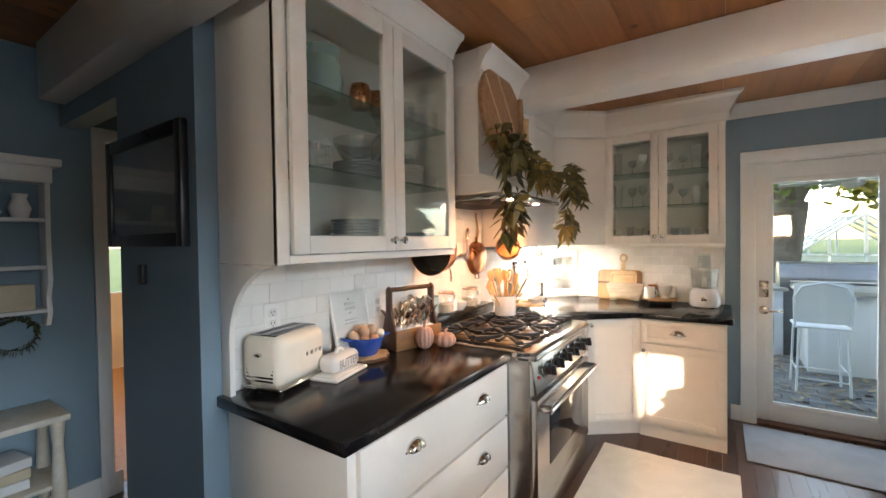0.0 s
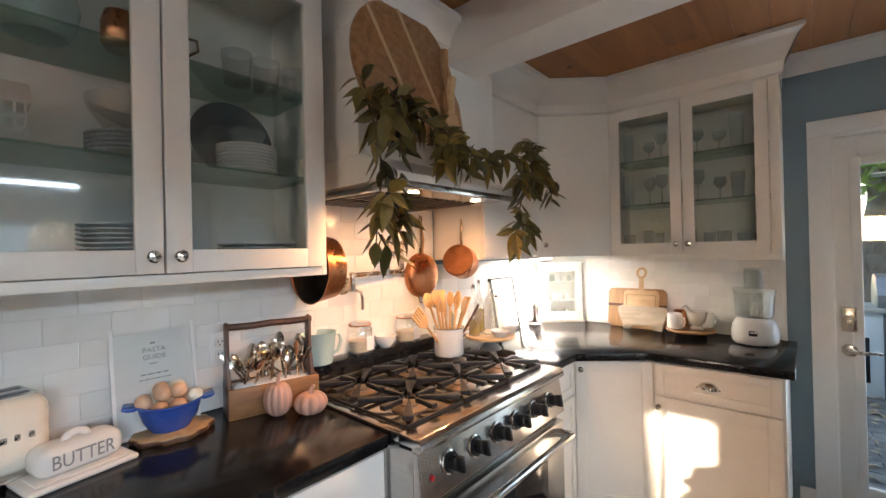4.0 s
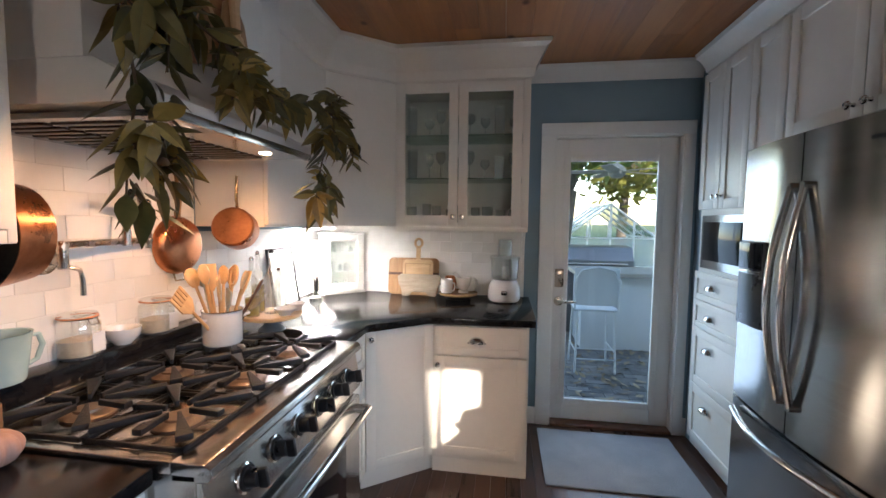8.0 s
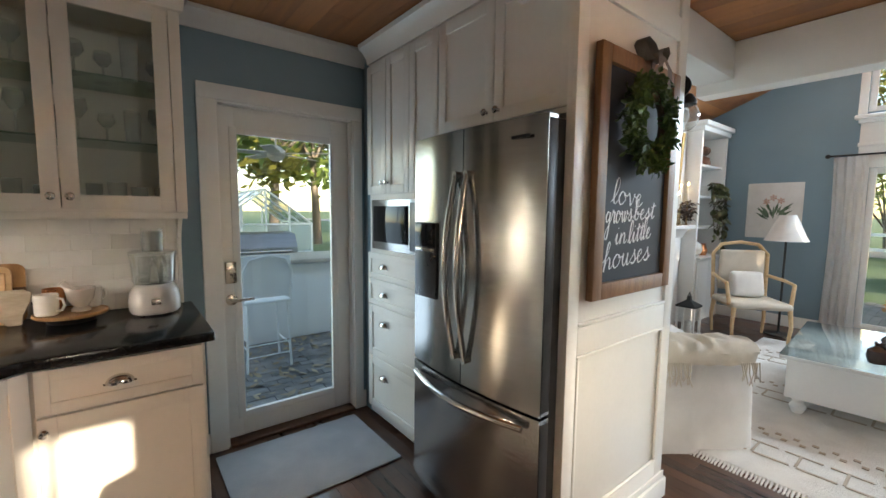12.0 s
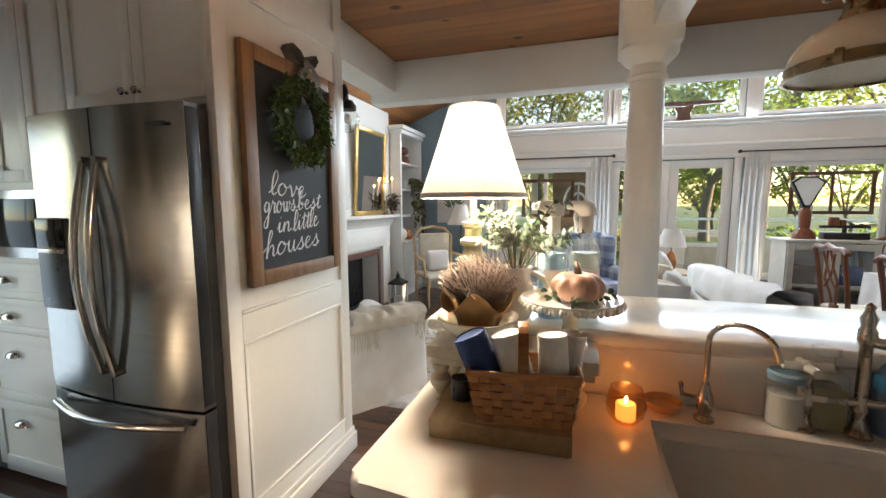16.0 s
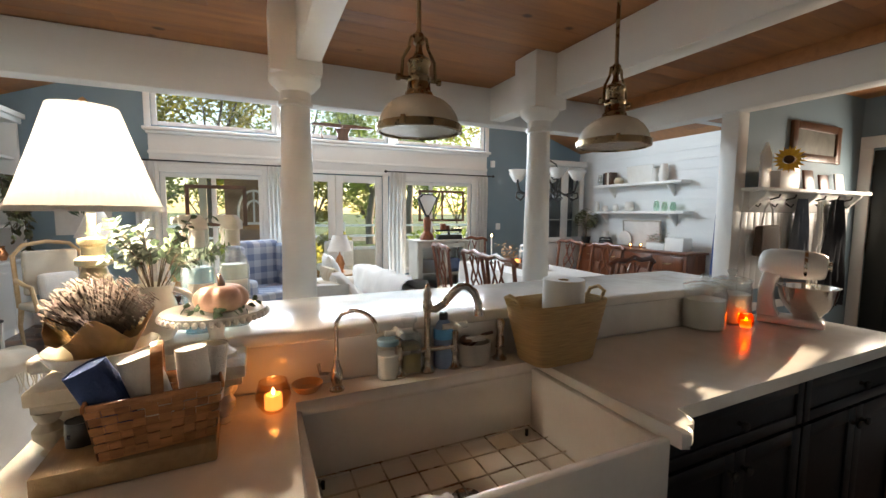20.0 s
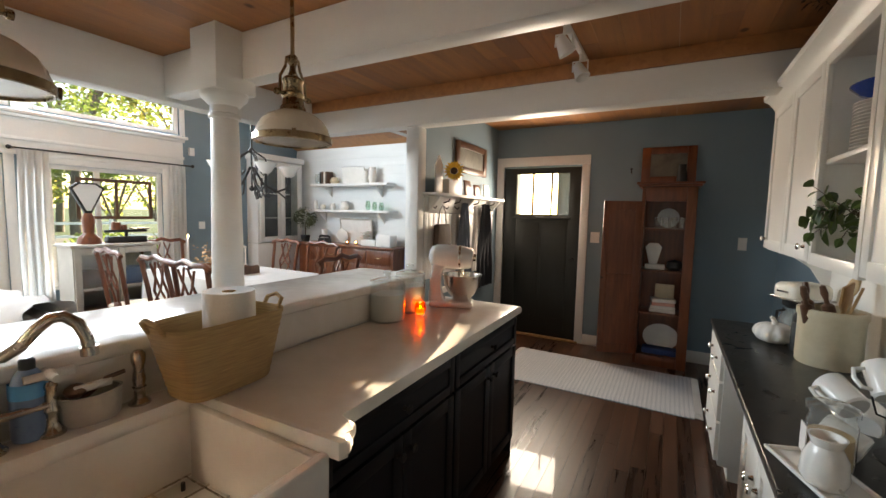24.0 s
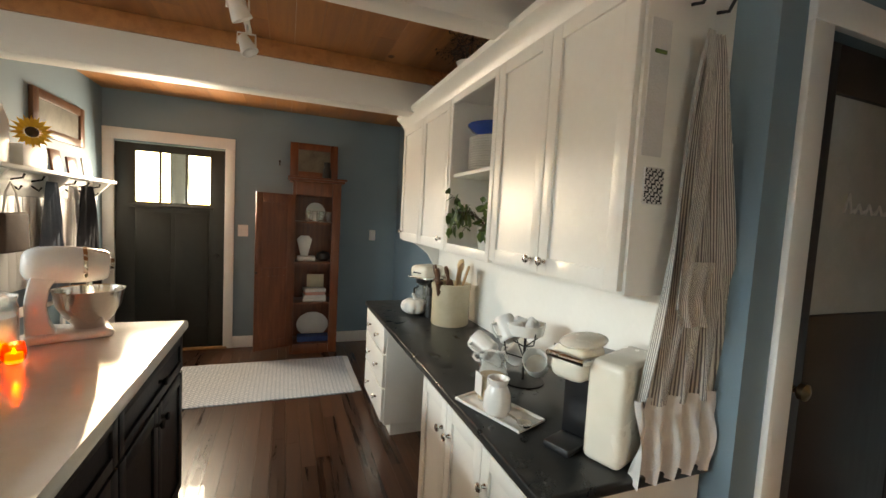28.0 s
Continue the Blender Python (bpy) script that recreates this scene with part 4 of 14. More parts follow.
# ---- garden door ----
gd = thing("door_1", "white exterior door with one tall glass pane, closed", "door", base=(1.10, NY + 0.06, 0), kind="structure")
y0, y1 = NY + 0.055, NY + 0.10
gx0, gx1, gz0, gz1 = 0.79, 1.385, 0.165, 1.875
s = Shape().box(0.70, y0, 0.022, gx0, y1, 2.02, 0.003).box(gx1, y0, 0.022, 1.505, y1, 2.02, 0.003).box(gx0, y0 + 0.001, 0.022, gx1, y1, gz0, 0.003).box(gx0, y0 + 0.001, gz1, gx1, y1, 2.02, 0.003)
part("slab", s, TRIM, gd)
s = Shape()
for a in ((gx0 - 0.03, gz0 - 0.03, gx0 + 0.012, gz1 + 0.03), (gx1 - 0.012, gz0 - 0.03, gx1 + 0.03, gz1 + 0.03), (gx0 + 0.012, gz0 - 0.03, gx1 - 0.012, gz0 + 0.012), (gx0 + 0.012, gz1 - 0.012, gx1 - 0.012, gz1 + 0.03)):
    s.box(a[0], y0 - 0.012, a[1], a[2], y0 + 0.002, a[3], 0.004)
part("glazing_bead", s, TRIM, gd)
p = part("pane", Shape().box(gx0, y0 + 0.018, gz0, gx1, y0 + 0.022, gz1), GLASS, gd, smooth=False)
p.visible_shadow = False
part("deadbolt_plate", Shape().box(0.715, y0 - 0.02, 0.985, 0.775, y0, 1.115, 0.004).box(0.735, y0 - 0.035, 1.01, 0.755, y0 - 0.015, 1.06, 0.004), NICKEL, gd, "nickel deadbolt keypad")
hn = Shape().cyl((0.745, y0, 0.885), (0.745, y0 - 0.015, 0.885), 0.033, n=20, bev=0.003).tube([(0.745, y0 - 0.01, 0.885), (0.745, y0 - 0.05, 0.885), (0.77, y0 - 0.058, 0.885), (0.86, y0 - 0.05, 0.888)], 0.009, 10)
part("door_handle", hn, NICKEL, gd, "nickel lever handle")
part("threshold", Shape().box(0.70, NY - 0.03, 0, 1.505, NY + 0.11, 0.021, 0.004), WALNUT, gd, "dark wooden threshold")

# ---- fridge, tall unit, panel ----
fg = thing("refrigerator", "stainless french-door refrigerator with curved handles", "refrigerator", WEST(1.46, 3.605))
FW, FH = 0.81, 1.765
part("body", Shape().box(0.005, 0.0, 0.02, FW - 0.005, 0.70, FH - 0.01, 0.004), surface("dark_grey_metal", (0.03, 0.03, 0.032), (0.06, 0.06, 0.062), 0.4, 0.6), fg, "dark grey case")


def bowed(x0, z0, x1, z1, wide=FW, bow=0.035, n=12):
    s = Shape()
    pts = []
    for i in range(n + 1):
        x = x0 + (x1 - x0) * i / n
        u = (x / wide) * 2 - 1
        pts.append((x, -0.055 - bow * (1 - u * u)))
    out = [s.bm.verts.new((x, y, z0)) for x, y in pts] + [s.bm.verts.new((x1, -0.003, z0)), s.bm.verts.new((x0, -0.003, z0))]
    up = [s.bm.verts.new((v.co.x, v.co.y, z1)) for v in out]
    s.bm.faces.new(out), s.bm.faces.new(up[::-1])
    for i in range(len(out)):
        j = (i + 1) % len(out)
        s.bm.faces.new((out[j], out[i], up[i], up[j]))
    edges = [e for e in s.bm.edges if abs(e.verts[0].co.y + 0.003) > 1e-4 or abs(e.verts[1].co.y + 0.003) > 1e-4]
    edges = [e for e in edges if len(e.link_faces) == 2 and e.calc_face_angle(0) > 0.6]
    bmesh.ops.bevel(s.bm, geom=edges, offset=0.008, segments=3, affect="EDGES", profile=0.5)
    return s


ld = part("door", bowed(0.003, 0.685, FW / 2 - 0.003, FH), STEEL, fg, angle=50)
rd = part("door", bowed(FW / 2 + 0.003, 0.685, FW - 0.003, FH), STEEL, fg, angle=50)
for nm_, z0_, z1_ in (("door_edge", 0.70, FH - 0.015), ("drawer_edge", 0.075, 0.657)):
    part(nm_, Shape().box(FW - 0.0031, -0.052, z0_, FW - 0.0005, -0.006, z1_, 0.001), bpy.data.materials["dark_grey_metal"], fg, "dark grey edge trim")
dr = part("freezer_drawer", bowed(0.003, 0.06, FW - 0.003, 0.672), STEEL, fg, angle=50)
for dd, x, sgn in ((ld, FW / 2 - 0.035, -1), (rd, FW / 2 + 0.035, 1)):
    pts = [(x + sgn * 0.004 * math.sin(math.pi * i / 14), -0.10 - 0.055 * math.sin(math.pi * i / 14), 0.80 + 0.78 * i / 14) for i in range(15)]
    part("handle", Shape().tube(pts, 0.013, 10).cyl((x, -0.08, 0.80), (x, -0.11, 0.80), 0.014).cyl((x, -0.08, 1.58), (x, -0.11, 1.58), 0.014), CHROME, dd, "curved steel bar handle")
pts = [(0.06 + (FW - 0.12) * i / 14, -0.085 - 0.07 * math.sin(math.pi * i / 14), 0.63 - 0.0 * i) for i in range(15)]
part("handle", Shape().tube(pts, 0.014, 10), CHROME, dr, "curved steel bar handle")
disp = part("dispenser", Shape().box(0.055, -0.093, 1.02, 0.225, -0.06, 1.375, 0.006), BLACK, ld, "black water and ice dispenser")
part("display", Shape().box(0.06, -0.0955, 1.26, 0.22, -0.092, 1.37, 0.002), DARKGLASS, disp, "glossy display")
part("spout_shelf", Shape().box(0.065, -0.097, 1.24, 0.215, -0.088, 1.255, 0.002), STEEL, disp)
part("badge", Shape().box(FW - 0.15, -0.082, FH - 0.075, FW - 0.065, -0.0785, FH - 0.064), BLACK, rd, "small illegible badge")

tu = thing("tall_cabinet", "tall white cabinet with a built-in microwave and drawers", "cabinet", WEST(1.576, 4.395))
TW = 0.775
carcass(tu, 0, 0.03, TW, 2.36, 0.75)
shaker(tu, 0.0, 0.08, TW - 0.01, 0.44, name="drawer_front"), shaker(tu, 0.0, 0.44, TW - 0.01, 0.80, name="drawer_front")
shaker(tu, 0.0, 0.80, TW - 0.01, 0.975, rail=0.04, name="drawer_front"), shaker(tu, 0.0, 0.975, TW - 0.01, 1.15, rail=0.04, name="drawer_front")
for z in (0.33, 0.69, 0.885, 1.065):
    cup_pull(tu, 0.22, z)
da = shaker(tu, 0.0, 1.53, 0.24, 2.35)
db = shaker(tu, 0.242, 1.53, 0.50, 2.35)
shaker(tu, 0.502, 1.53, TW - 0.01, 2.35)
knob(da, 0.215, 1.60), knob(db, 0.27, 1.60)
mw = thing("microwave", "built-in stainless microwave with a dark glass door", "microwave", WEST(1.576, 4.35, 1.175))
part("case", Shape().box(0, -0.012, 0, 0.60, 0.30, 0.32, 0.003), STEELH, mw)
part("door_glass", Shape().box(0.03, -0.016, 0.05, 0.44, -0.010, 0.28, 0.002), DARKGLASS, mw)
part("control_strip", Shape().box(0.46, -0.016, 0.02, 0.59, -0.010, 0.30, 0.002), BLACK, mw)
fu = thing("wall_cabinet", "white cabinet above the refrigerator", "cabinet", WEST(1.576, 3.618, 1.80))
carcass(fu, 0, 0, 0.83, 0.56, 0.75)
da = shaker(fu, 0.0, 0.02, 0.395, 0.55)
db = shaker(fu, 0.397, 0.02, 0.80, 0.55)
knob(da, 0.36, 0.065), knob(db, 0.43, 0.065)
cr = thing("cabinet_crown", "white crown moulding over the refrigerator cabinets", "moulding", WEST(1.576, 4.40))
crown(cr, 0, 1.60, 2.37, -0.002)
part("frieze", Shape().box(0, 0.0, 2.362, 1.615, 0.78, CEIL - 0.004), WHITE, cr)

pn = thing("refrigerator_surround", "white panelled side of the refrigerator surround", "panel", base=(1.92, 2.79, 0))
s = Shape().box(1.50, 2.775, 0, 2.345, 2.80, CEIL - 0.002, 0.001)
part("board", s, WHITE, pn)
for a, b in ((1.50, 1.565), (2.27, 2.345)):
    part("stile", Shape().box(a, 2.762, 0, b, 2.776, CEIL - 0.004, 0.002), WHITE, pn)
for a, b in ((0.89, 1.00), (0.0, 0.20), (2.20, 2.30)):
    part("rail", Shape().box(1.566, 2.762, a, 2.269, 2.776, b, 0.002), WHITE, pn)
s = Shape()
for z in (0.205, 0.875, 1.003):
    s.box(1.567, 2.758, z, 2.268, 2.772, z + 0.014, 0.004)
s.box(1.567, 2.758, 0.22, 1.581, 2.772, 0.874, 0.004).box(2.254, 2.758, 0.22, 2.268, 2.772, 0.874, 0.004)
part("panel_mould", s, WHITE, pn)
s = Shape().box(1.50, 2.742, 0, 2.36, 2.761, 0.10, 0.004).box(1.50, 2.752, 0.10, 2.352, 2.761, 0.135, 0.004).box(2.346, 2.742, 0, 2.362, 2.90, 0.10, 0.004)
part("baseboard", s, WHITE, pn)
part("back_board", Shape().box(2.335, 2.801, 0, 2.36, LY, CEIL - 0.002), WHITE, pn)

# ---- island ----
FX, BX = 0.96, 1.47           # cabinet front, splash face
isl = thing("island_cabinet", "near-black navy island cabinets with panelled doors", "island", WEST(FX, 1.93))
LEN = 3.03
part("body", Shape().box(0, 0.0, 0.10, 0.42, 0.52, 0.873, 0.002).box(1.44, 0.0, 0.10, LEN, 0.52, 0.873, 0.002).box(0.42, 0.0, 0.10, 1.44, 0.52, 0.60), NAVY, isl)
part("toe_kick", Shape().box(0.02, 0.05, 0, LEN - 0.02, 0.52, 0.10), BLACK, isl)
for a, b in ((0.01, 0.41), (0.44, 0.93), (0.93, 1.42)):
    d = shaker(isl, a, 0.115, b, 0.86 if a < 0.4 else 0.59, mat=NAVY)
    knob(d, b - 0.04, 0.55, mat=IRON)
for a, b in ((1.46, 2.22), (2.23, 3.01)):
    d = shaker(isl, a, 0.70, b, 0.86, rail=0.04, mat=NAVY, name="drawer_front")
    knob(d, (a + b) / 2, 0.785, mat=IRON)
    m_ = (a + b) / 2
    d = shaker(isl, a, 0.115, m_, 0.69, mat=NAVY)
    knob(d, m_ - 0.035, 0.63, mat=IRON)
    d = shaker(isl, m_, 0.115, b, 0.69, mat=NAVY)
    knob(d, m_ + 0.035, 0.63, mat=IRON)
part("end_panel", Shape().box(LEN, 0.0, 0.0, LEN + 0.015, 0.52, 0.873, 0.002), NAVY, isl)
part("end_panel", Shape().box(-0.015, 0.0, 0.0, 0.0, 0.52, 0.873, 0.002), NAVY, isl)
knee = thing("island_panelling", "white panelled back wall of the island under the bar", "panel", base=(1.53, 0.4, 0))
part("back_panel", Shape().box(BX + 0.012, -0.86, 0, BX + 0.11, 1.94, 1.048, 0.002), TRIM, knee)
for y in (-0.80, -0.15, 0.5, 1.15, 1.80):
    part("corbel", Shape().prism([(0, 0), (0.24, 0), (0.24, -0.04), (0.05, -0.22), (0, -0.26)], 0.06, Matrix.Translation((BX + 0.112, y, 1.046)), 0.003), TRIM, knee)


def slab(name, pts, z0, z1, mat, label, bev=0.012, seg_base=None):
    s = Shape()
    lo = [s.bm.verts.new((x, y, z0)) for x, y in pts]
    hi = [s.bm.verts.new((x, y, z1)) for x, y in pts]
    s.bm.faces.new(lo[::-1]), s.bm.faces.new(hi)
    for i in range(len(pts)):
        j = (i + 1) % len(pts)
        s.bm.faces.new((lo[i], lo[j], hi[j], hi[i]))
    edges = [e for e in s.bm.edges if abs(e.verts[0].co.z - e.verts[1].co.z) < 1e-5]
    bmesh.ops.bevel(s.bm, geom=edges, offset=bev, segments=3, affect="EDGES", profile=0.5)
    c = [sum(p[k] for p in pts) / len(pts) for k in (0, 1)]
    return single(name, s, mat, label, "worktop", base=(*c, z0))


def rounded(x, y, r, a0, a1, n=5):
    return [(x + r * math.cos(radians(a0 + (a1 - a0) * i / n)), y + r * math.sin(radians(a0 + (a1 - a0) * i / n))) for i in range(n + 1)]


SK0, SK1, SKF, SKB = 0.545, 1.385, 0.835, 1.37
pts = [(BX, -1.127)] + [(0.935, -1.127), (0.925, -1.115)] + [(0.921, 0.44)] + rounded(0.855, 0.465, 0.03, 270, 180)[:1] + rounded(0.845, 0.515, 0.035, 270, 180) + [(0.81, 0.545), (SKB, SK0), (SKB, SK1), (0.81, SK1)] + rounded(0.845, 1.42, 0.035, 180, 90) + [(0.93, 1.50), (0.955, 1.90)] + rounded(0.985, 1.92, 0.03, 180, 90) + [(BX, 1.95)]
slab("island_worktop", pts, CT - 0.042, CT, QUARTZ, "thick white quartz worktop cut round the sink")
slab("raised_bar", [(BX - 0.02, -0.86), (1.93, -0.86), (1.93, 1.96), (BX - 0.02, 1.96)], 1.05, 1.092, QUARTZ, "raised white quartz breakfast bar")
single("island_splash", Shape().box(BX, -0.86, CT + 0.001, BX + 0.012, 1.94, 1.049, 0.001), QUARTZ, "white quartz upstand behind the sink", "upstand", base=(BX, 0.5, CT))

sk = thing("farmhouse_sink", "white fireclay apron-front sink", "sink", base=(1.1, 0.96, 0.62))
t = 0.028
for nm, b in (("apron", (SKF, SK0 + 0.002, 0.655, SKF + t, SK1 - 0.002, 0.893, 0.008)), ("back_wall", (SKB - t + 0.02, SK0 + 0.002, 0.655, SKB + 0.02, SK1 - 0.002, 0.872, 0.006)), ("side_wall", (SKF + t - 0.004, SK0 + 0.002, 0.655, SKB, SK0 + t, 0.885, 0.006)), ("side_wall", (SKF + t - 0.004, SK1 - t, 0.655, SKB, SK1 - 0.002, 0.885, 0.006)), ("bottom", (SKF + 0.01, SK0 + 0.01, 0.64, SKB + 0.01, SK1 - 0.01, 0.668, 0.004))):
    part(nm, Shape().box(*b), FIRECLAY, sk)
part("drain", Shape().lathe([(0.0, 0.669), (0.03, 0.669), (0.042, 0.672), (0.045, 0.669)], 20, Matrix.Translation((1.12, 0.96, 0))), CHROME, sk, "steel drain")
gr = thing("sink_grid", "wire grid lying in the sink", "sink grid", base=(1.1, 0.96, 0.67))
for i in range(9):
    y = 0.60 + i * 0.09
    part("wire", Shape().tube([(0.885, y, 0.69), (1.335, y, 0.69)], 0.0028, 6), NICKEL, gr)
for i in range(6):
    x = 0.885 + i * 0.09
    part("wire", Shape().tube([(x, 0.59, 0.6945), (x, 1.335, 0.6945)], 0.0028, 6), NICKEL, gr)
for x in (0.90, 1.32):
    for y in (0.62, 1.31):
        part("foot", Shape().cyl((x, y, 0.668), (x, y, 0.69), 0.006, n=8), BLACK, gr)

# bridge tap
fc = thing("bridge_tap", "brushed nickel bridge tap with porcelain cross handles", "tap", base=(1.42, 0.955, CT))
FCX, FCY = 1.42, 0.955
foot = [(0.026, 0), (0.026, 0.006), (0.016, 0.016), (0.011, 0.03), (0.011, 0.05), (0.016, 0.06), (0.012, 0.07), (0.012, 0.11), (0.015, 0.12), (0.010, 0.13)]
for dy in (-0.10, 0.10):
    c = part("column", Shape().lathe(foot, 18, Matrix.Translation((FCX, FCY + dy, CT))), NICKEL, fc)
    hd = Shape().cyl((FCX - 0.045, FCY + dy, CT + 0.145), (FCX + 0.045, FCY + dy, CT + 0.145), 0.009, 0.012, 12).cyl((FCX, FCY + dy - 0.045, CT + 0.145), (FCX, FCY + dy + 0.045, CT + 0.145), 0.012, 0.009, 12).ball((FCX, FCY + dy, CT + 0.145), 0.015, 12)
    part("cross_handle", hd, CERAMIC, c, "white porcelain cross handle")
part("bridge", Shape().cyl((FCX, FCY - 0.10, CT + 0.075), (FCX, FCY + 0.10, CT + 0.075), 0.010, n=14), NICKEL, fc)
part("riser", Shape().lathe(foot[:5] + [(0.015, 0.06), (0.011, 0.08), (0.011, 0.20), (0.017, 0.215), (0.017, 0.235), (0.012, 0.245), (0.015, 0.262), (0.008, 0.28), (0.010, 0.288), (0.0, 0.298)], 18, Matrix.Translation((FCX, FCY, CT))), NICKEL, fc)
pts = [(FCX - u * 0.45, FCY - u * 0.80, CT + h) for u, h in ((0.0, 0.215), (0.03, 0.212), (0.06, 0.232), (0.09, 0.268), (0.115, 0.288), (0.14, 0.290), (0.165, 0.272), (0.18, 0.24), (0.185, 0.205))]
part("spout", Shape().tube(pts, 0.013, 12).cyl((FCX - 0.083, FCY - 0.148, CT + 0.215), (FCX - 0.0835, FCY - 0.149, CT + 0.195), 0.018, n=14), NICKEL, fc)
sp = thing("side_sprayer", "brushed nickel side sprayer beside the tap", "sprayer", base=(1.425, 0.67, CT))
part("base", Shape().lathe([(0.026, 0), (0.026, 0.006), (0.014, 0.018), (0.012, 0.04), (0.017, 0.048)], 16, Matrix.Translation((1.425, 0.67, CT))), NICKEL, sp)
part("spray_head", Shape().lathe([(0.013, 0.046), (0.016, 0.07), (0.012, 0.10), (0.017, 0.12), (0.017, 0.14), (0.010, 0.15), (0.0, 0.152)], 16, Matrix.Translation((1.425, 0.67, CT))), NICKEL, sp)
ft = thing("filter_tap", "slim gooseneck filter tap in brushed nickel", "tap", base=(1.395, 1.254, CT))
part("body", Shape().lathe([(0.022, 0), (0.022, 0.006), (0.013, 0.014), (0.018, 0.035), (0.017, 0.06), (0.011, 0.075), (0.008, 0.09)], 16, Matrix.Translation((1.395, 1.254, CT))), NICKEL, ft)
part("neck", Shape().tube([(1.395, 1.254, CT + 0.085), (1.395, 1.254, CT + 0.19)] + [(1.395 - 0.045 + 0.045 * math.cos(radians(a)), 1.254 - 0.05 + 0.05 * math.cos(radians(a)), CT + 0.19 + 0.055 * math.sin(radians(a))) for a in range(15, 166, 15)] + [(1.303, 1.152, CT + 0.185)], 0.006, 10), NICKEL, ft)
part("lever", Shape().tube([(1.395, 1.254, CT + 0.05), (1.40, 1.30, CT + 0.055), (1.40, 1.305, CT + 0.085)], 0.006, 8), NICKEL, ft)

# columns
for y in (1.25, -0.33):
    col = thing("column", "round white painted column with a moulded cap", "column", base=(2.55, y, 0), kind="structure")
    part("shaft", Shape().lathe([(0.092, 0.12), (0.092, 0.8), (0.088, 1.2), (0.08, 1.7), (0.075, 2.00)], 40, Matrix.Translation((2.55, y, 0))), BEAMW, col)
    part("base_mould", Shape().lathe([(0.13, 0.0), (0.13, 0.06), (0.12, 0.065), (0.125, 0.09), (0.105, 0.11), (0.10, 0.13)], 40, Matrix.Translation((2.55, y, 0))), BEAMW, col)
    part("cap", Shape().lathe([(0.076, 1.985), (0.088, 1.99), (0.088, 2.01), (0.078, 2.018), (0.078, 2.06), (0.10, 2.08), (0.125, 2.105), (0.13, 2.12), (0.13, 2.135)], 40, Matrix.Translation((2.55, y, 0))), BEAMW, col)
    part("block", Shape().box(2.55 - 0.12, y - 0.125, 2.135, 2.55 + 0.12, y + 0.125, CEIL - 0.003, 0.004), BEAMW, col)

# pendants


def pendant(x, y):
    z = 1.735
    p = thing("pendant_lamp", "cream dome pendant with antique brass fittings, unlit", "pendant lamp", pose(x, y, z), group="pendants over the island")
    dome = [(0.150, 0.012), (0.148, 0.034), (0.139, 0.062), (0.121, 0.089), (0.096, 0.110), (0.068, 0.123), (0.04, 0.128)]
    sh = part("shade", Shape().lathe(dome + [(r - 0.004, h - 0.003) for r, h in reversed(dome)] + dome[:1], 48), CREAM, p, "cream enamel dome")
    part("rim", Shape().lathe([(0.151, -0.002), (0.157, 0.0), (0.157, 0.024), (0.152, 0.027), (0.149, 0.02), (0.147, -0.002), (0.151, -0.002)], 48), BRASS, sh, "antique brass rim")
    part("lens", Shape().lathe([(0.0, 0.004), (0.146, 0.004), (0.146, 0.009), (0.0, 0.009)], 40), FROST, sh, "frosted glass lens", smooth=False)
    for a in (20, 140, 260):
        part("clip", Shape().box(0.153, -0.008, 0.0, 0.166, 0.008, 0.032, 0.002, m=Matrix.Rotation(radians(a), 4, "Z")), BRASS, sh)
    part("neck", Shape().lathe([(0.050, 0.124), (0.053, 0.130), (0.050, 0.142), (0.044, 0.150), (0.041, 0.178), (0.045, 0.184), (0.045, 0.196), (0.038, 0.203), (0.039, 0.238), (0.043, 0.244), (0.043, 0.252), (0.034, 0.262), (0.020, 0.272), (0.013, 0.29), (0.012, 0.31), (0.0, 0.312)], 28), BRASS, p, "stepped brass lamp holder")
    for sx in (-1, 1):
        yk = part("yoke", Shape().tube([(0, sx * 0.012, 0.345), (0, sx * 0.030, 0.335), (0, sx * 0.036, 0.30), (0, sx * 0.062, 0.255), (0, sx * 0.066, 0.19)], 0.006, 8), BRASS, p)
        part("thumb_screw", Shape().cyl((0, sx * 0.043, 0.19), (0, sx * 0.086, 0.19), 0.007, n=12).cyl((0, sx * 0.072, 0.19), (0, sx * 0.086, 0.19), 0.013, n=14, bev=0.002), BRASS, yk)
    part("stem", Shape().cyl((0, 0, 0.30), (0, 0, CEIL - 0.01 - z), 0.0085, n=12).lathe([(0.012, 0.31), (0.02, 0.318), (0.02, 0.345), (0.012, 0.355)], 16), BRASS, p)
    part("canopy", Shape().lathe([(0.0, -0.03), (0.02, -0.03), (0.06, -0.012), (0.062, 0.0), (0.0, 0.0)], 24, Matrix.Translation((0, 0, CEIL - 0.002 - z))), BRASS, p)


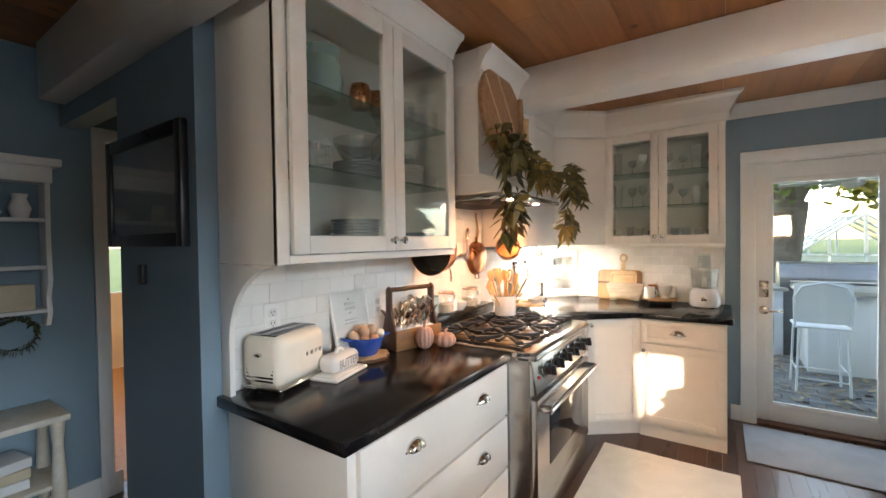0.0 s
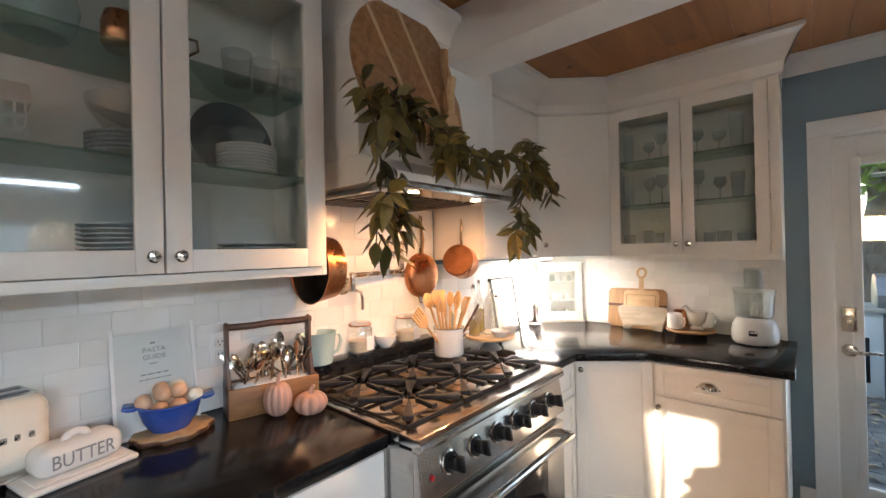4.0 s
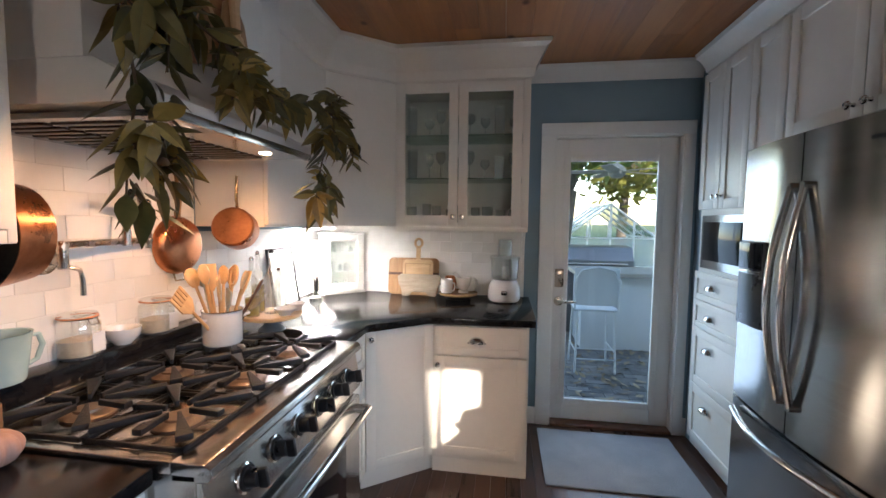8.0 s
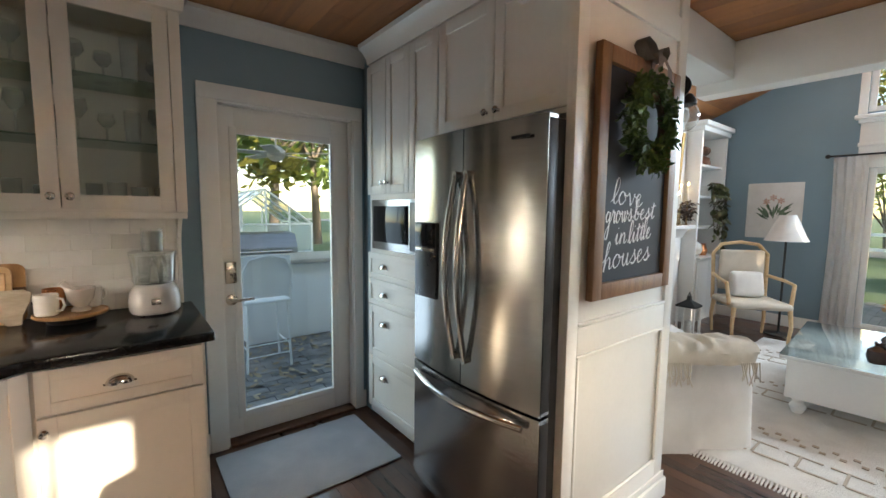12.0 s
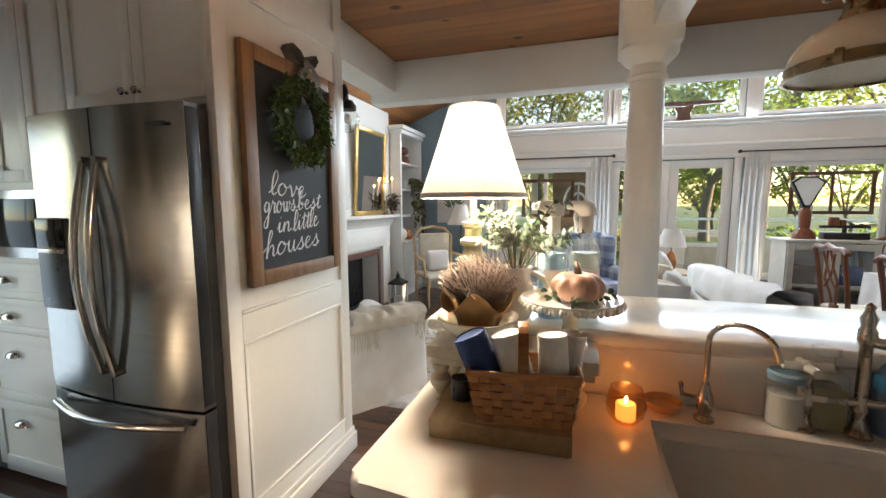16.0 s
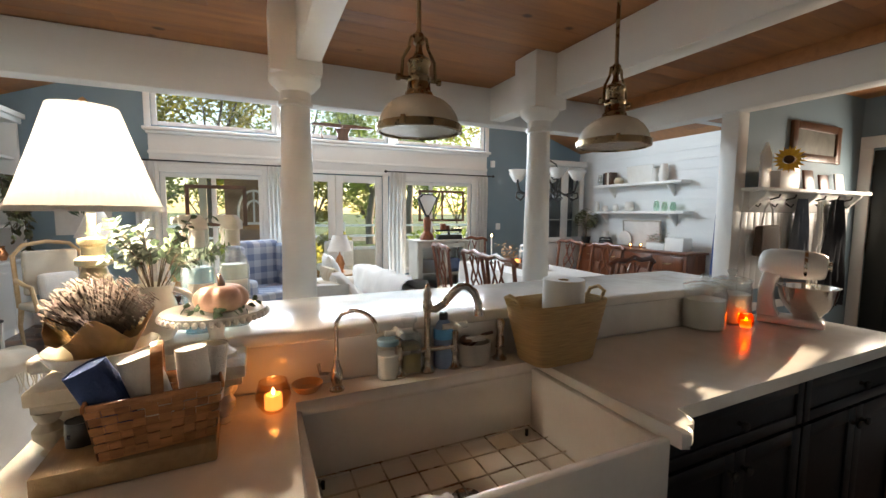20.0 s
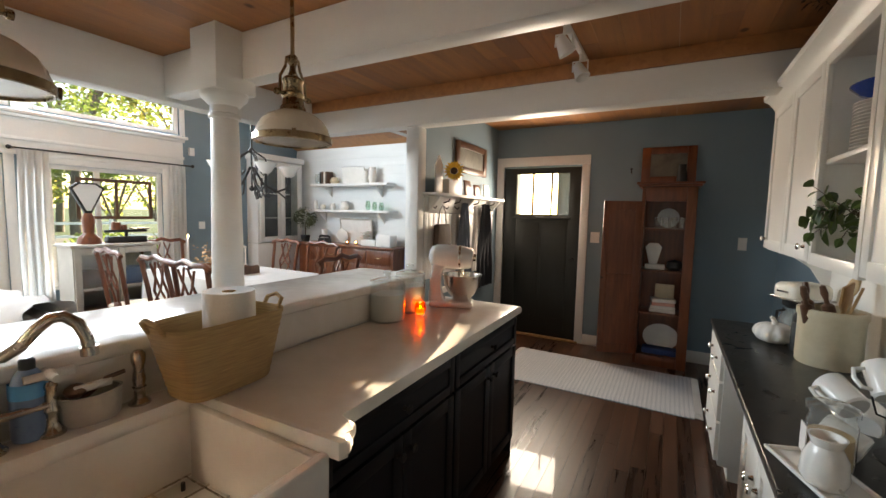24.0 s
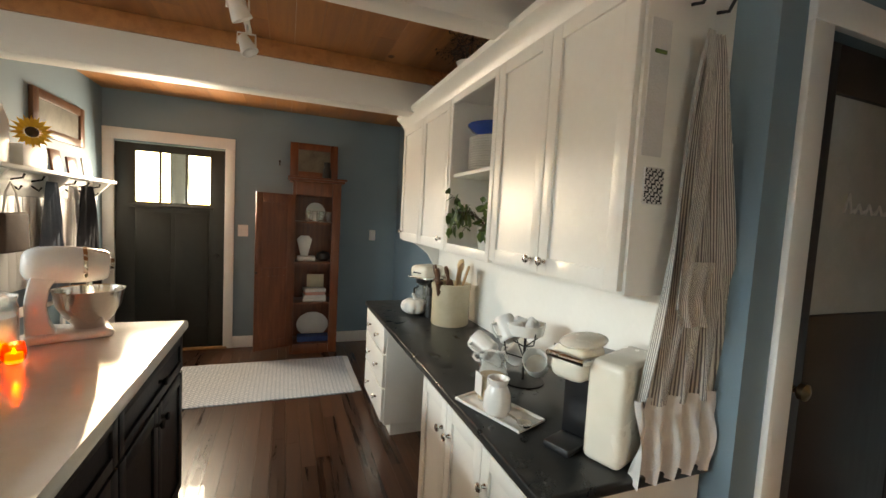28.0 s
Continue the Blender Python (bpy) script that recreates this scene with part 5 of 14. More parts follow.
FROST = pane_glass("frosted_lens", (0.93, 0.90, 0.80), 1.2, 0.25, 0.35)
pendant(1.645, 0.90)
pendant(1.57, 0.01)
trk = thing("track_light", "white ceiling track with three white spot heads, off", "track light", base=(0.73, -1.1, CEIL))
part("track", Shape().box(0.715, -1.62, CEIL - 0.03, 0.745, -0.35, CEIL - 0.003, 0.003), TRIM, trk)
for y, a in ((-0.62, 20), (-1.05, -15), (-1.48, 10)):
    hdp = Shape().cyl((0.73, y, CEIL - 0.03), (0.73, y, CEIL - 0.07), 0.008, n=10).tube([(0.685, y, CEIL - 0.135), (0.685, y, CEIL - 0.075), (0.775, y, CEIL - 0.075), (0.775, y, CEIL - 0.135)], 0.006, 6)
    h = part("spot_arm", hdp, TRIM, trk)
    part("spot_head", Shape().lathe([(0.0, 0.055), (0.022, 0.053), (0.03, 0.035), (0.037, 0.0), (0.046, -0.035), (0.047, -0.046), (0.041, -0.046), (0.032, -0.015), (0.0, -0.01)], 24, Matrix.Translation((0.73, y, CEIL - 0.135)) @ Matrix.Rotation(radians(a), 4, "X") @ Matrix.Rotation(radians(25), 4, "Y")), TRIM, h)

# ---- things on the island ----
RZ, RS = 1.093, 1.066      # bar top, riser top
DISTRESS = surface("distressed_white_wood", (0.50, 0.43, 0.32), (0.74, 0.70, 0.60), 0.55, 0, 7, bump=0.2, fine=60)
rs = thing("riser_table", "distressed white riser with turned legs", "riser", pose(1.366, 1.70, CT, 0, 0, 0))
part("top", Shape().box(-0.081, -0.208, 0.118, 0.08, 0.208, 0.151, 0.006), DISTRESS, rs)
part("apron", Shape().box(-0.07, -0.20, 0.098, 0.078, 0.20, 0.118, 0.003), DISTRESS, rs)
for x in (-0.05, 0.055):
    for y in (-0.155, 0.178):
        part("leg", Shape().lathe([(0.014, 0), (0.018, 0.006), (0.010, 0.016), (0.014, 0.024), (0.027, 0.042), (0.028, 0.058), (0.016, 0.074), (0.022, 0.082), (0.025, 0.098)], 18, Matrix.Translation((x, y, 0))), DISTRESS, rs)
# table lamp
LMP = (1.545, 1.848)
SHADE = bpy.data.materials.new("lit_pleated_shade")
SHADE.use_nodes = True
tr_ = SHADE.node_tree
b_ = tr_.nodes["Principled BSDF"]
b_.inputs["Base Color"].default_value = (0.93, 0.90, 0.83, 1)
b_.inputs["Emission Color"].default_value = (1.0, 0.92, 0.76, 1)
b_.inputs["Emission Strength"].default_value = 0.01
b_.inputs["Roughness"].default_value = 0.9
# the cloth lets part of the bulb's light through
tl_ = tr_.nodes.new("ShaderNodeBsdfTranslucent")
tl_.inputs[0].default_value = (0.95, 0.92, 0.85, 1)
mx_ = tr_.nodes.new("ShaderNodeMixShader")
mx_.inputs[0].default_value = 0.034
tr_.links.new(b_.outputs[0], mx_.inputs[1]), tr_.links.new(tl_.outputs[0], mx_.inputs[2])
tr_.links.new(mx_.outputs[0], tr_.nodes["Material Output"].inputs[0])
LM = Matrix.Translation((*LMP, RZ))
tl = thing("table_lamp", "lit table lamp with pleated cream shade and mercury-glass base", "table lamp", base=(*LMP, RZ))
MERC = surface("mercury_glass", (0.42, 0.36, 0.20), (0.75, 0.70, 0.52), 0.22, 0.55, 16, bump=0.12, fine=60, rough_var=0.12)
part("base", Shape().lathe([(0.0, 0), (0.062, 0), (0.064, 0.012), (0.05, 0.02), (0.038, 0.03), (0.046, 0.06), (0.052, 0.10), (0.046, 0.145), (0.030, 0.185), (0.026, 0.20), (0.040, 0.208), (0.040, 0.222), (0.026, 0.232), (0.026, 0.255), (0.033, 0.262), (0.033, 0.275), (0.010, 0.28), (0.010, 0.34), (0.0, 0.34)], 28, LM), MERC, tl)
sh = Shape()
n = 120
rings = []
for z, r in ((0.348, 0.157), (0.357, 0.156), (0.362, 0.153), (0.44, 0.126), (0.52, 0.099), (0.603, 0.073), (0.61, 0.072)):
    rings.append([sh.bm.verts.new((LMP[0] + (r + (0.0022 if i % 2 and 0.36 < z < 0.605 else 0)) * math.cos(2 * math.pi * i / n), LMP[1] + (r + (0.0022 if i % 2 and 0.36 < z < 0.605 else 0)) * math.sin(2 * math.pi * i / n), RZ + z)) for i in range(n)])
for a, b in zip(rings, rings[1:]):
    for i in range(n):
        sh.bm.faces.new((a[i], a[(i + 1) % n], b[(i + 1) % n], b[i]))
part("shade", sh, SHADE, tl, "glowing pleated cream shade", angle=20)
part("shade_band", Shape().lathe([(0.1565, 0.346), (0.1605, 0.346), (0.16, 0.36), (0.1555, 0.36), (0.1565, 0.346)], 48, LM), LINEN, tl)
part("finial", Shape().lathe([(0.004, 0.60), (0.004, 0.612), (0.012, 0.619), (0.008, 0.629), (0.0, 0.635)], 14, LM).tube([(LMP[0] - 0.071, LMP[1], RZ + 0.604), (LMP[0] + 0.071, LMP[1], RZ + 0.604)], 0.002, 6), BRASS, tl)
lamp("table_lamp_bulb", "POINT", (*LMP, RZ + 0.46), 13, (1.0, 0.87, 0.68), None, 0.05)


def leafy(s, base, tip, n, size, rng_, width=0.45, droop=0.3, curl=0.25):
    """Pointed leaves set alternately along a stem from base to tip."""
    base, tip = Vector(base), Vector(tip)
    axis = (tip - base).normalized()
    side0 = axis.orthogonal().normalized()
    for i in range(n):
        f = (i + 0.5) / n
        p = base.lerp(tip, f)
        ang = i * 2.4 + rng_.uniform(-0.5, 0.5)
        out = (Matrix.Rotation(ang, 3, axis) @ side0 + axis * rng_.uniform(0.1, 0.9) + Vector((0, 0, -droop * rng_.random()))).normalized()
        L = size * rng_.uniform(0.7, 1.25)
        w = L * width / 2
        across = out.cross(axis)
        if across.length < 0.05:
            across = out.orthogonal()
        across.normalize()
        nrm = across.cross(out).normalized()
        rows = []
        for u, k in ((0, 0.06), (0.14, 0.58), (0.32, 0.94), (0.5, 1.0), (0.7, 0.74), (0.87, 0.34), (1.0, 0.02)) if size > 0.05 else ((0, 0.08), (0.25, 0.8), (0.5, 1.0), (0.78, 0.6), (1.0, 0.02)):
            c = p + out * (L * (0.08 + u)) - Vector((0, 0, curl * L * u * u)) + nrm * 0.0
            rows.append((c - across * w * k + nrm * w * 0.35 * k, c, c + across * w * k + nrm * w * 0.35 * k))
        vs = [[s.bm.verts.new(q) for q in r] for r in rows]
        for a, b in zip(vs, vs[1:]):
            s.bm.faces.new((a[0], a[1], b[1], b[0]))
            s.bm.faces.new((a[1], a[2], b[2], b[1]))
    return s


LEAF = surface("glossy_green_leaf", (0.020, 0.032, 0.010), (0.085, 0.092, 0.030), 0.38, 0, 5, bump=0.08, fine=60, per="island", rough_var=0.12)
LEAFY = surface("yellow_green_leaf", (0.10, 0.078, 0.018), (0.34, 0.24, 0.055), 0.40, 0, 6, bump=0.08, fine=60, per="island")
SAGE = surface("grey_green_leaf", (0.045, 0.080, 0.048), (0.14, 0.20, 0.125), 0.6, 0, 6, bump=0.05, per="island")
BOXW = surface("boxwood_leaf", (0.035, 0.075, 0.014), (0.13, 0.20, 0.045), 0.42, 0, 8, bump=0.05, per="island")
HEATH = surface("dried_heather", (0.032, 0.022, 0.014), (0.13, 0.085, 0.065), 0.85, 0, 20, bump=0.1, per="island")
STEM = surface("brown_stem", (0.05, 0.032, 0.016), (0.12, 0.08, 0.04), 0.7, 0, 20)
KRAFT = surface("brown_kraft_paper", (0.34, 0.19, 0.075), (0.52, 0.32, 0.14), 0.7, 0, 7, bump=0.15, fine=30)
PINK = surface("dusty_pink_ceramic", (0.42, 0.23, 0.17), (0.60, 0.38, 0.30), 0.5, 0, 6, bump=0.06)


def pumpkin(name, at, r, h, mat, label, lobes=10, stem_mat=None, deep=0.16):
    th = thing(name, label, "pumpkin", at)
    s = Shape()
    n, rows = lobes * 6, 12
    g = []
    for j in range(rows + 1):
        ph = math.pi * j / rows
        ring = []
        for i in range(n):
            a = 2 * math.pi * i / n
            k = 1 - deep * (0.5 + 0.5 * math.cos(lobes * a)) ** 2 * math.sin(ph) ** 0.7
            rr = r * math.sin(ph) ** 0.8 * k if 0 < j < rows else r * 0.02
            zz = h * 0.5 * (1 - math.cos(ph)) - (0.10 * h * math.exp(-(rr / (0.35 * r)) ** 2) if j > rows / 2 else 0)
            ring.append(s.bm.verts.new((rr * math.cos(a), rr * math.sin(a), max(zz, 0))))
        g.append(ring)
    for a, b in zip(g, g[1:]):
        for i in range(n):
            s.bm.faces.new((a[i], a[(i + 1) % n], b[(i + 1) % n], b[i]))
    part("body", s, mat, th, angle=80)
    part("stem", Shape().tube([(0, 0, h * 0.86), (0.0, 0.0, h * 1.02), (0.1 * r, 0.05 * r, h * 1.18), (0.22 * r, 0.08 * r, h * 1.26)], 0.16 * r, 8, 0.09 * r), stem_mat or mat, th)
    return th


# potted heather in a white bowl
ht = thing("potted_heather", "dried heather wrapped in brown paper in a white bowl", "potted plant", pose(1.385, 1.795, RS))
part("bowl", Shape().lathe([(0.0, 0), (0.045, 0), (0.062, 0.008), (0.098, 0.034), (0.112, 0.060), (0.108, 0.061), (0.094, 0.037), (0.058, 0.013), (0.0, 0.010)], 40), CERAMIC, ht, "white ceramic bowl")
s = Shape()
prev = None
for j, (r, z) in enumerate(((0.046, 0.014), (0.056, 0.05), (0.074, 0.085), (0.096, 0.112))):
    ring = [s.bm.verts.new(((r + (0.006 + 0.01 * (j == 3)) * math.sin(5 * a + j)) * math.cos(a), (r + 0.008 * math.sin(5 * a + j)) * math.sin(a), z + (0.030 * math.sin(4 * a + 1) if j == 3 else 0))) for a in [2 * math.pi * i / 30 for i in range(30)]]
    if prev:
        for i in range(30):
            s.bm.faces.new((prev[i], prev[(i + 1) % 30], ring[(i + 1) % 30], ring[i]))
    prev = ring
part("paper_wrap", s, KRAFT, ht, "folded brown kraft paper")
s = Shape()
r_ = random.Random(3)
for i in range(230):
    a, k = r_.uniform(0, 6.28), math.sqrt(r_.random())
    p0 = Vector((0.03 * k * math.cos(a), 0.03 * k * math.sin(a), 0.07))
    p1 = Vector((0.105 * k * math.cos(a), 0.105 * k * math.sin(a), 0.215 - 0.07 * k * k + r_.uniform(-0.015, 0.02)))
    s.tube([p0, p0.lerp(p1, 0.5) + Vector((0, 0, 0.01)), p1], 0.0009, 3)
    for q in range(13):
        c = p0.lerp(p1, 0.35 + 0.65 * q / 12) + Vector((r_.uniform(-1, 1), r_.uniform(-1, 1), r_.uniform(-1, 1))) * 0.008
        w = 0.0052
        s.quad(c + Vector((w, 0, 0)), c + Vector((0, w, w)), c + Vector((-w, 0, 0)), c + Vector((0, -w, -w)))
tagged(part("heather", s, HEATH, ht, "brown dried heather sprigs"), kind="stuff")

pi_ = thing("pitcher", "white ceramic pitcher holding eucalyptus", "pitcher", pose(1.515, 1.715, RZ))
part("body", Shape().lathe([(0.0, 0), (0.04, 0), (0.056, 0.03), (0.06, 0.06), (0.05, 0.10), (0.042, 0.125), (0.05, 0.15), (0.046, 0.15), (0.038, 0.125), (0.045, 0.1), (0.052, 0.06), (0.0, 0.01)], 28), CERAMIC, pi_)
part("handle", Shape().tube([(0, -0.05, 0.03)] + [(0, -0.05 - 0.045 * math.sin(radians(a)), 0.075 - 0.055 * math.cos(radians(a))) for a in range(20, 161, 20)] + [(0, -0.045, 0.135)], 0.008, 10), CERAMIC, pi_)
s, st = Shape(), Shape()
r_ = random.Random(8)
for i in range(26):
    a = r_.uniform(0, 6.28)
    tip = (0.16 * math.cos(a) * r_.uniform(0.4, 1.0) + 0.04, 0.17 * math.sin(a) * r_.uniform(0.4, 1.1) - 0.035, 0.16 + r_.uniform(0.05, 0.18))
    st.tube([(0, 0, 0.1), (tip[0] * 0.4, tip[1] * 0.4, 0.12 + tip[2] * 0.35), tip], 0.0014, 4)
    leafy(s, (tip[0] * 0.35, tip[1] * 0.35, 0.14 + tip[2] * 0.25), tip, 16, 0.025, r_, 0.72, 0.2, 0.1)
tagged(part("stems", st, STEM, pi_), kind="stuff")
tagged(part("eucalyptus", s, SAGE, pi_, "grey-green eucalyptus leaves"), kind="stuff")

cs = thing("cake_stand", "white ceramic cake stand with a beaded rim", "cake stand", pose(1.385, 1.56, RS) @ Matrix.Diagonal((1, 1, 1.22, 1)))
part("plate", Shape().lathe([(0.0, 0.082), (0.03, 0.08), (0.105, 0.087), (0.12, 0.094), (0.121, 0.102), (0.112, 0.099), (0.10, 0.095), (0.0, 0.092)], 40), CERAMIC, cs)
part("foot", Shape().lathe([(0.0, 0), (0.046, 0), (0.045, 0.008), (0.026, 0.02), (0.017, 0.045), (0.022, 0.07), (0.04, 0.082), (0.0, 0.083)], 28), CERAMIC, cs)
s = Shape()
for i in range(44):
    a = 2 * math.pi * i / 44
    s.ball((0.121 * math.cos(a), 0.121 * math.sin(a), 0.092), 0.0075, 6)
tagged(part("beading", s, CERAMIC, cs), kind="stuff")
pumpkin("pumpkin", pose(1.39, 1.545, RS + 0.1145), 0.066, 0.075, PINK, "dusty pink ceramic pumpkin on the cake stand", 9, WALNUT, 0.14)
s = Shape()
r_ = random.Random(5)
for i in range(7):
    a = i * 0.9
    leafy(s, (1.39 + 0.05 * math.cos(a), 1.545 + 0.05 * math.sin(a), RS + 0.125), (1.39 + 0.09 * math.cos(a + 0.5), 1.545 + 0.085 * math.sin(a + 0.5), RS + 0.135), 5, 0.022, r_, 0.6)
single("leaf_garland", s, SAGE, "small dried leaf sprigs round the pumpkin", "garland", base=(1.39, 1.545, RS + 0.12), kind="stuff")
SPRAYL = pane_glass("blue_liquid", (0.55, 0.80, 0.90), 1.4, 0.02, 0.5)


def spray(x, y, rz, liquid):
    b = thing("spray_bottle", "clear glass spray bottle with a white trigger", "spray bottle", pose(x, y, RZ, 0, 0, rz) @ Matrix.Diagonal((1.15, 1.15, 1.25, 1)), group="spray bottles")
    part("bottle", Shape().lathe([(0.0, 0), (0.036, 0), (0.038, 0.006), (0.038, 0.14), (0.032, 0.165), (0.018, 0.18), (0.016, 0.20)], 24), JARGLASS, b)
    part("liquid", Shape().lathe([(0.0, 0.003), (0.034, 0.003), (0.035, 0.138), (0.031, 0.15), (0.0, 0.15)], 24), liquid, b, "pale liquid")
    part("paper_label", Shape().prism([(0.0392 * math.cos(radians(a)), 0.0392 * math.sin(radians(a))) for a in range(150 - rz, 241 - rz, 10)] + [(0.0384 * math.cos(radians(a)), 0.0384 * math.sin(radians(a))) for a in range(240 - rz, 149 - rz, -10)], 0.075, Matrix.Translation((0, 0, 0.115)) @ Matrix.Rotation(radians(-90), 4, "X")), LINEN, b)
    part("trigger_head", Shape().cyl((0, 0, 0.195), (0, 0, 0.235), 0.018, n=16, bev=0.002).prism([(-0.024, 0.236), (-0.022, 0.256), (-0.006, 0.270), (0.036, 0.270), (0.040, 0.264), (0.040, 0.250), (0.022, 0.246), (0.014, 0.236), (-0.012, 0.234)], 0.024, Matrix.Translation((0, -0.012, 0)), 0.002), TRIM, b, "white plastic trigger head")
    part("trigger", Shape().tube([(0.024, 0, 0.250), (0.030, 0, 0.230), (0.026, 0, 0.212), (0.030, 0, 0.198)], 0.006, 8, 0.004), TRIM, b)
    part("nozzle", Shape().cyl((0.040, 0, 0.257), (0.052, 0, 0.257), 0.008, n=12, bev=0.001), TRIM, b)


spray(1.56, 1.615, 110, SPRAYL)
spray(1.60, 1.525, 60, pane_glass("cloudy_liquid", (0.86, 0.90, 0.87), 1.4, 0.02, 0.5))

single("wooden_block", Shape().box(-0.083, -0.15, 0, 0.083, 0.15, 0.045, 0.005), surface("pale_rough_wood", (0.24, 0.145, 0.06), (0.42, 0.29, 0.15), 0.55, 0, 3, (1.5, 12, 12), 0.2, 40), "thick pale wooden block on the worktop", "wooden block", pose(1.22, 1.70, CT, 0, 0, 2))
bk = thing("gathering_basket", "woven splint basket holding rolled cloth napkins", "basket", pose(1.207, 1.655, CT + 0.0455, 0, 0, 8) @ Matrix.Diagonal((0.88, 0.98, 1.02, 1)))
SPLINT = surface("woven_splint", (0.23, 0.088, 0.026), (0.50, 0.225, 0.078), 0.36, 0, 5, (3, 3, 14), 0.15, 30, per="island")
s = Shape()
per = [(-0.07 + 0.14 * i / 6, -0.115) for i in range(7)] + [(0.07, -0.115 + 0.23 * i / 10) for i in range(1, 11)] + [(0.07 - 0.14 * i / 6, 0.115) for i in range(1, 7)] + [(-0.07, 0.115 - 0.23 * i / 10) for i in range(1, 10)]
for j in range(6):
    for i in range(len(per)):
        (ax, ay), (bx, by) = per[i], per[(i + 1) % len(per)]
        out = 0.0025 if (i + j) % 2 else -0.001
        f0, f1 = 0.86 + 0.14 * j / 6, 0.86 + 0.14 * (j + 1) / 6
        c = Vector(((ax + bx) / 2, (ay + by) / 2, 0)).normalized() * out
        z0, z1 = 0.004 + j * 0.0175, 0.0195 + j * 0.0175
        q = [Vector((ax * f0, ay * f0, z0)) + c, Vector((bx * f0, by * f0, z0)) + c, Vector((bx * f1, by * f1, z1)) + c, Vector((ax * f1, ay * f1, z1)) + c]
        s.quad(*q)
        s.quad(*[p - c * 0 - Vector((p.x, p.y, 0)).normalized() * 0.003 for p in q])
tagged(part("weave", s, SPLINT, bk, "brown woven splints", smooth=False), kind="stuff")
part("rim", Shape().box(-0.075, -0.12, 0.105, 0.075, -0.113, 0.118, 0.002).box(-0.075, 0.113, 0.105, 0.075, 0.12, 0.118, 0.002).box(-0.075, -0.113, 0.105, -0.068, 0.113, 0.118, 0.002).box(0.068, -0.113, 0.105, 0.075, 0.113, 0.118, 0.002), SPLINT, bk)
part("bottom", Shape().box(-0.06, -0.1, 0.001, 0.06, 0.1, 0.006), SPLINT, bk)
part("handle", Shape().prism([(0.075 * math.cos(radians(a)), 0.10 + 0.105 * math.sin(radians(a))) for a in range(0, 181, 12)] + [(0.069 * math.cos(radians(a)), 0.10 + 0.099 * math.sin(radians(a))) for a in range(180, -1, -12)], 0.022, Matrix.Translation((0, -0.011, 0)), 0.001), SPLINT, bk, "bent wooden handle")


def roll(x, y, z, r, l, rz, ry, mat, label):
    s = Shape()
    for k in range(3):
        s.lathe([(r * (1 - k * 0.28), 0.004 * k), (r * (1 - k * 0.28) + 0.0015, l / 2), (r * (1 - k * 0.28), l - 0.004 * k)], 20)
    s.lathe([(0.0, 0.003), (r * 0.95, 0.003)], 20).lathe([(0.0, l - 0.008), (r * 0.97, l - 0.003)], 20)
    s.wobble(0.0025, 30, x * 9)
    single("rolled_napkin", s, mat, label, "napkin", pose(x, y, z, 0, ry, rz), group="rolled napkins")


BLUEC = surface("blue_cloth", (0.015, 0.035, 0.12), (0.04, 0.08, 0.22), 0.9, 0, 8, bump=0.3, fine=200)
roll(1.190, 1.715, CT + 0.10, 0.036, 0.135, 96, 24, BLUEC, "rolled dark blue cloth napkin")
roll(1.200, 1.655, CT + 0.10, 0.034, 0.135, 92, 15, LINEN, "rolled white cloth napkin")
roll(1.206, 1.585, CT + 0.10, 0.030, 0.135, 90, 4, LINEN, "rolled white striped napkin")
roll(1.240, 1.565, CT + 0.10, 0.026, 0.13, 90, -6, LINEN, "rolled white napkin with blue stripes")
roll(1.245, 1.80, CT + 0.046, 0.026, 0.05, 0, 0, BLACK, "rolled black cloth on the wooden block")
FLAME = glow("candle_flame", (1.0, 0.62, 0.22), 20)
WAX = glow("lit_wax", (1.0, 0.40, 0.10), 0.5)


def votive(x, y, r, h, glass, label, wax_r=0.024, power=0.05):
    v = thing("candle_glass", label, "candle", pose(x, y, CT))
    part("glass_cup", Shape().lathe([(0.0, 0), (r * 0.55, 0), (r * 0.9, h * 0.25), (r, h * 0.5), (r * 0.9, h * 0.8), (r * 0.78, h), (r * 0.75, h), (r * 0.96, h * 0.5), (r * 0.5, h * 0.08), (0.0, h * 0.06)], 28), glass, v, "tinted glass cup")
    part("wax", Shape().lathe([(0.0, h * 0.09), (wax_r, h * 0.09), (wax_r, h * 0.52), (wax_r * 0.8, h * 0.55), (0.0, h * 0.5)], 20), WAX, v, "glowing orange wax")
    part("flame", Shape().lathe([(0.0, h * 0.52), (0.0035, h * 0.57), (0.0045, h * 0.62), (0.002, h * 0.70), (0.0, h * 0.76)], 12), FLAME, v, "candle flame")
    lamp("candle_light", "POINT", (x, y, CT + h * 0.66), power * 0.6, (1.0, 0.47, 0.15), None, 0.012)


AMBER = pane_glass("amber_glass", (0.95, 0.80, 0.66), 1.4, 0.03)
ORANGE = pane_glass("orange_glass", (1.0, 0.42, 0.12), 1.0, 0.05, 0.1)
votive(1.335, 1.43, 0.045, 0.082, AMBER, "lit candle in a round tinted glass", 0.022)
votive(1.315, -0.60, 0.032, 0.07, ORANGE, "lit candle in a square amber glass", 0.022, 0.07)
single("soap_dish", Shape().lathe([(0.0, 0), (0.03, 0), (0.042, 0.014), (0.045, 0.024), (0.041, 0.024), (0.03, 0.008), (0.0, 0.006)], 24), surface("tan_dish", (0.42, 0.22, 0.10), (0.55, 0.32, 0.17), 0.4), "small tan ceramic dish", "dish", pose(1.425, 1.335, CT))
jr = thing("jar", "small glass jar of white salt with a blue lid", "jar", pose(1.43, 1.085, CT))
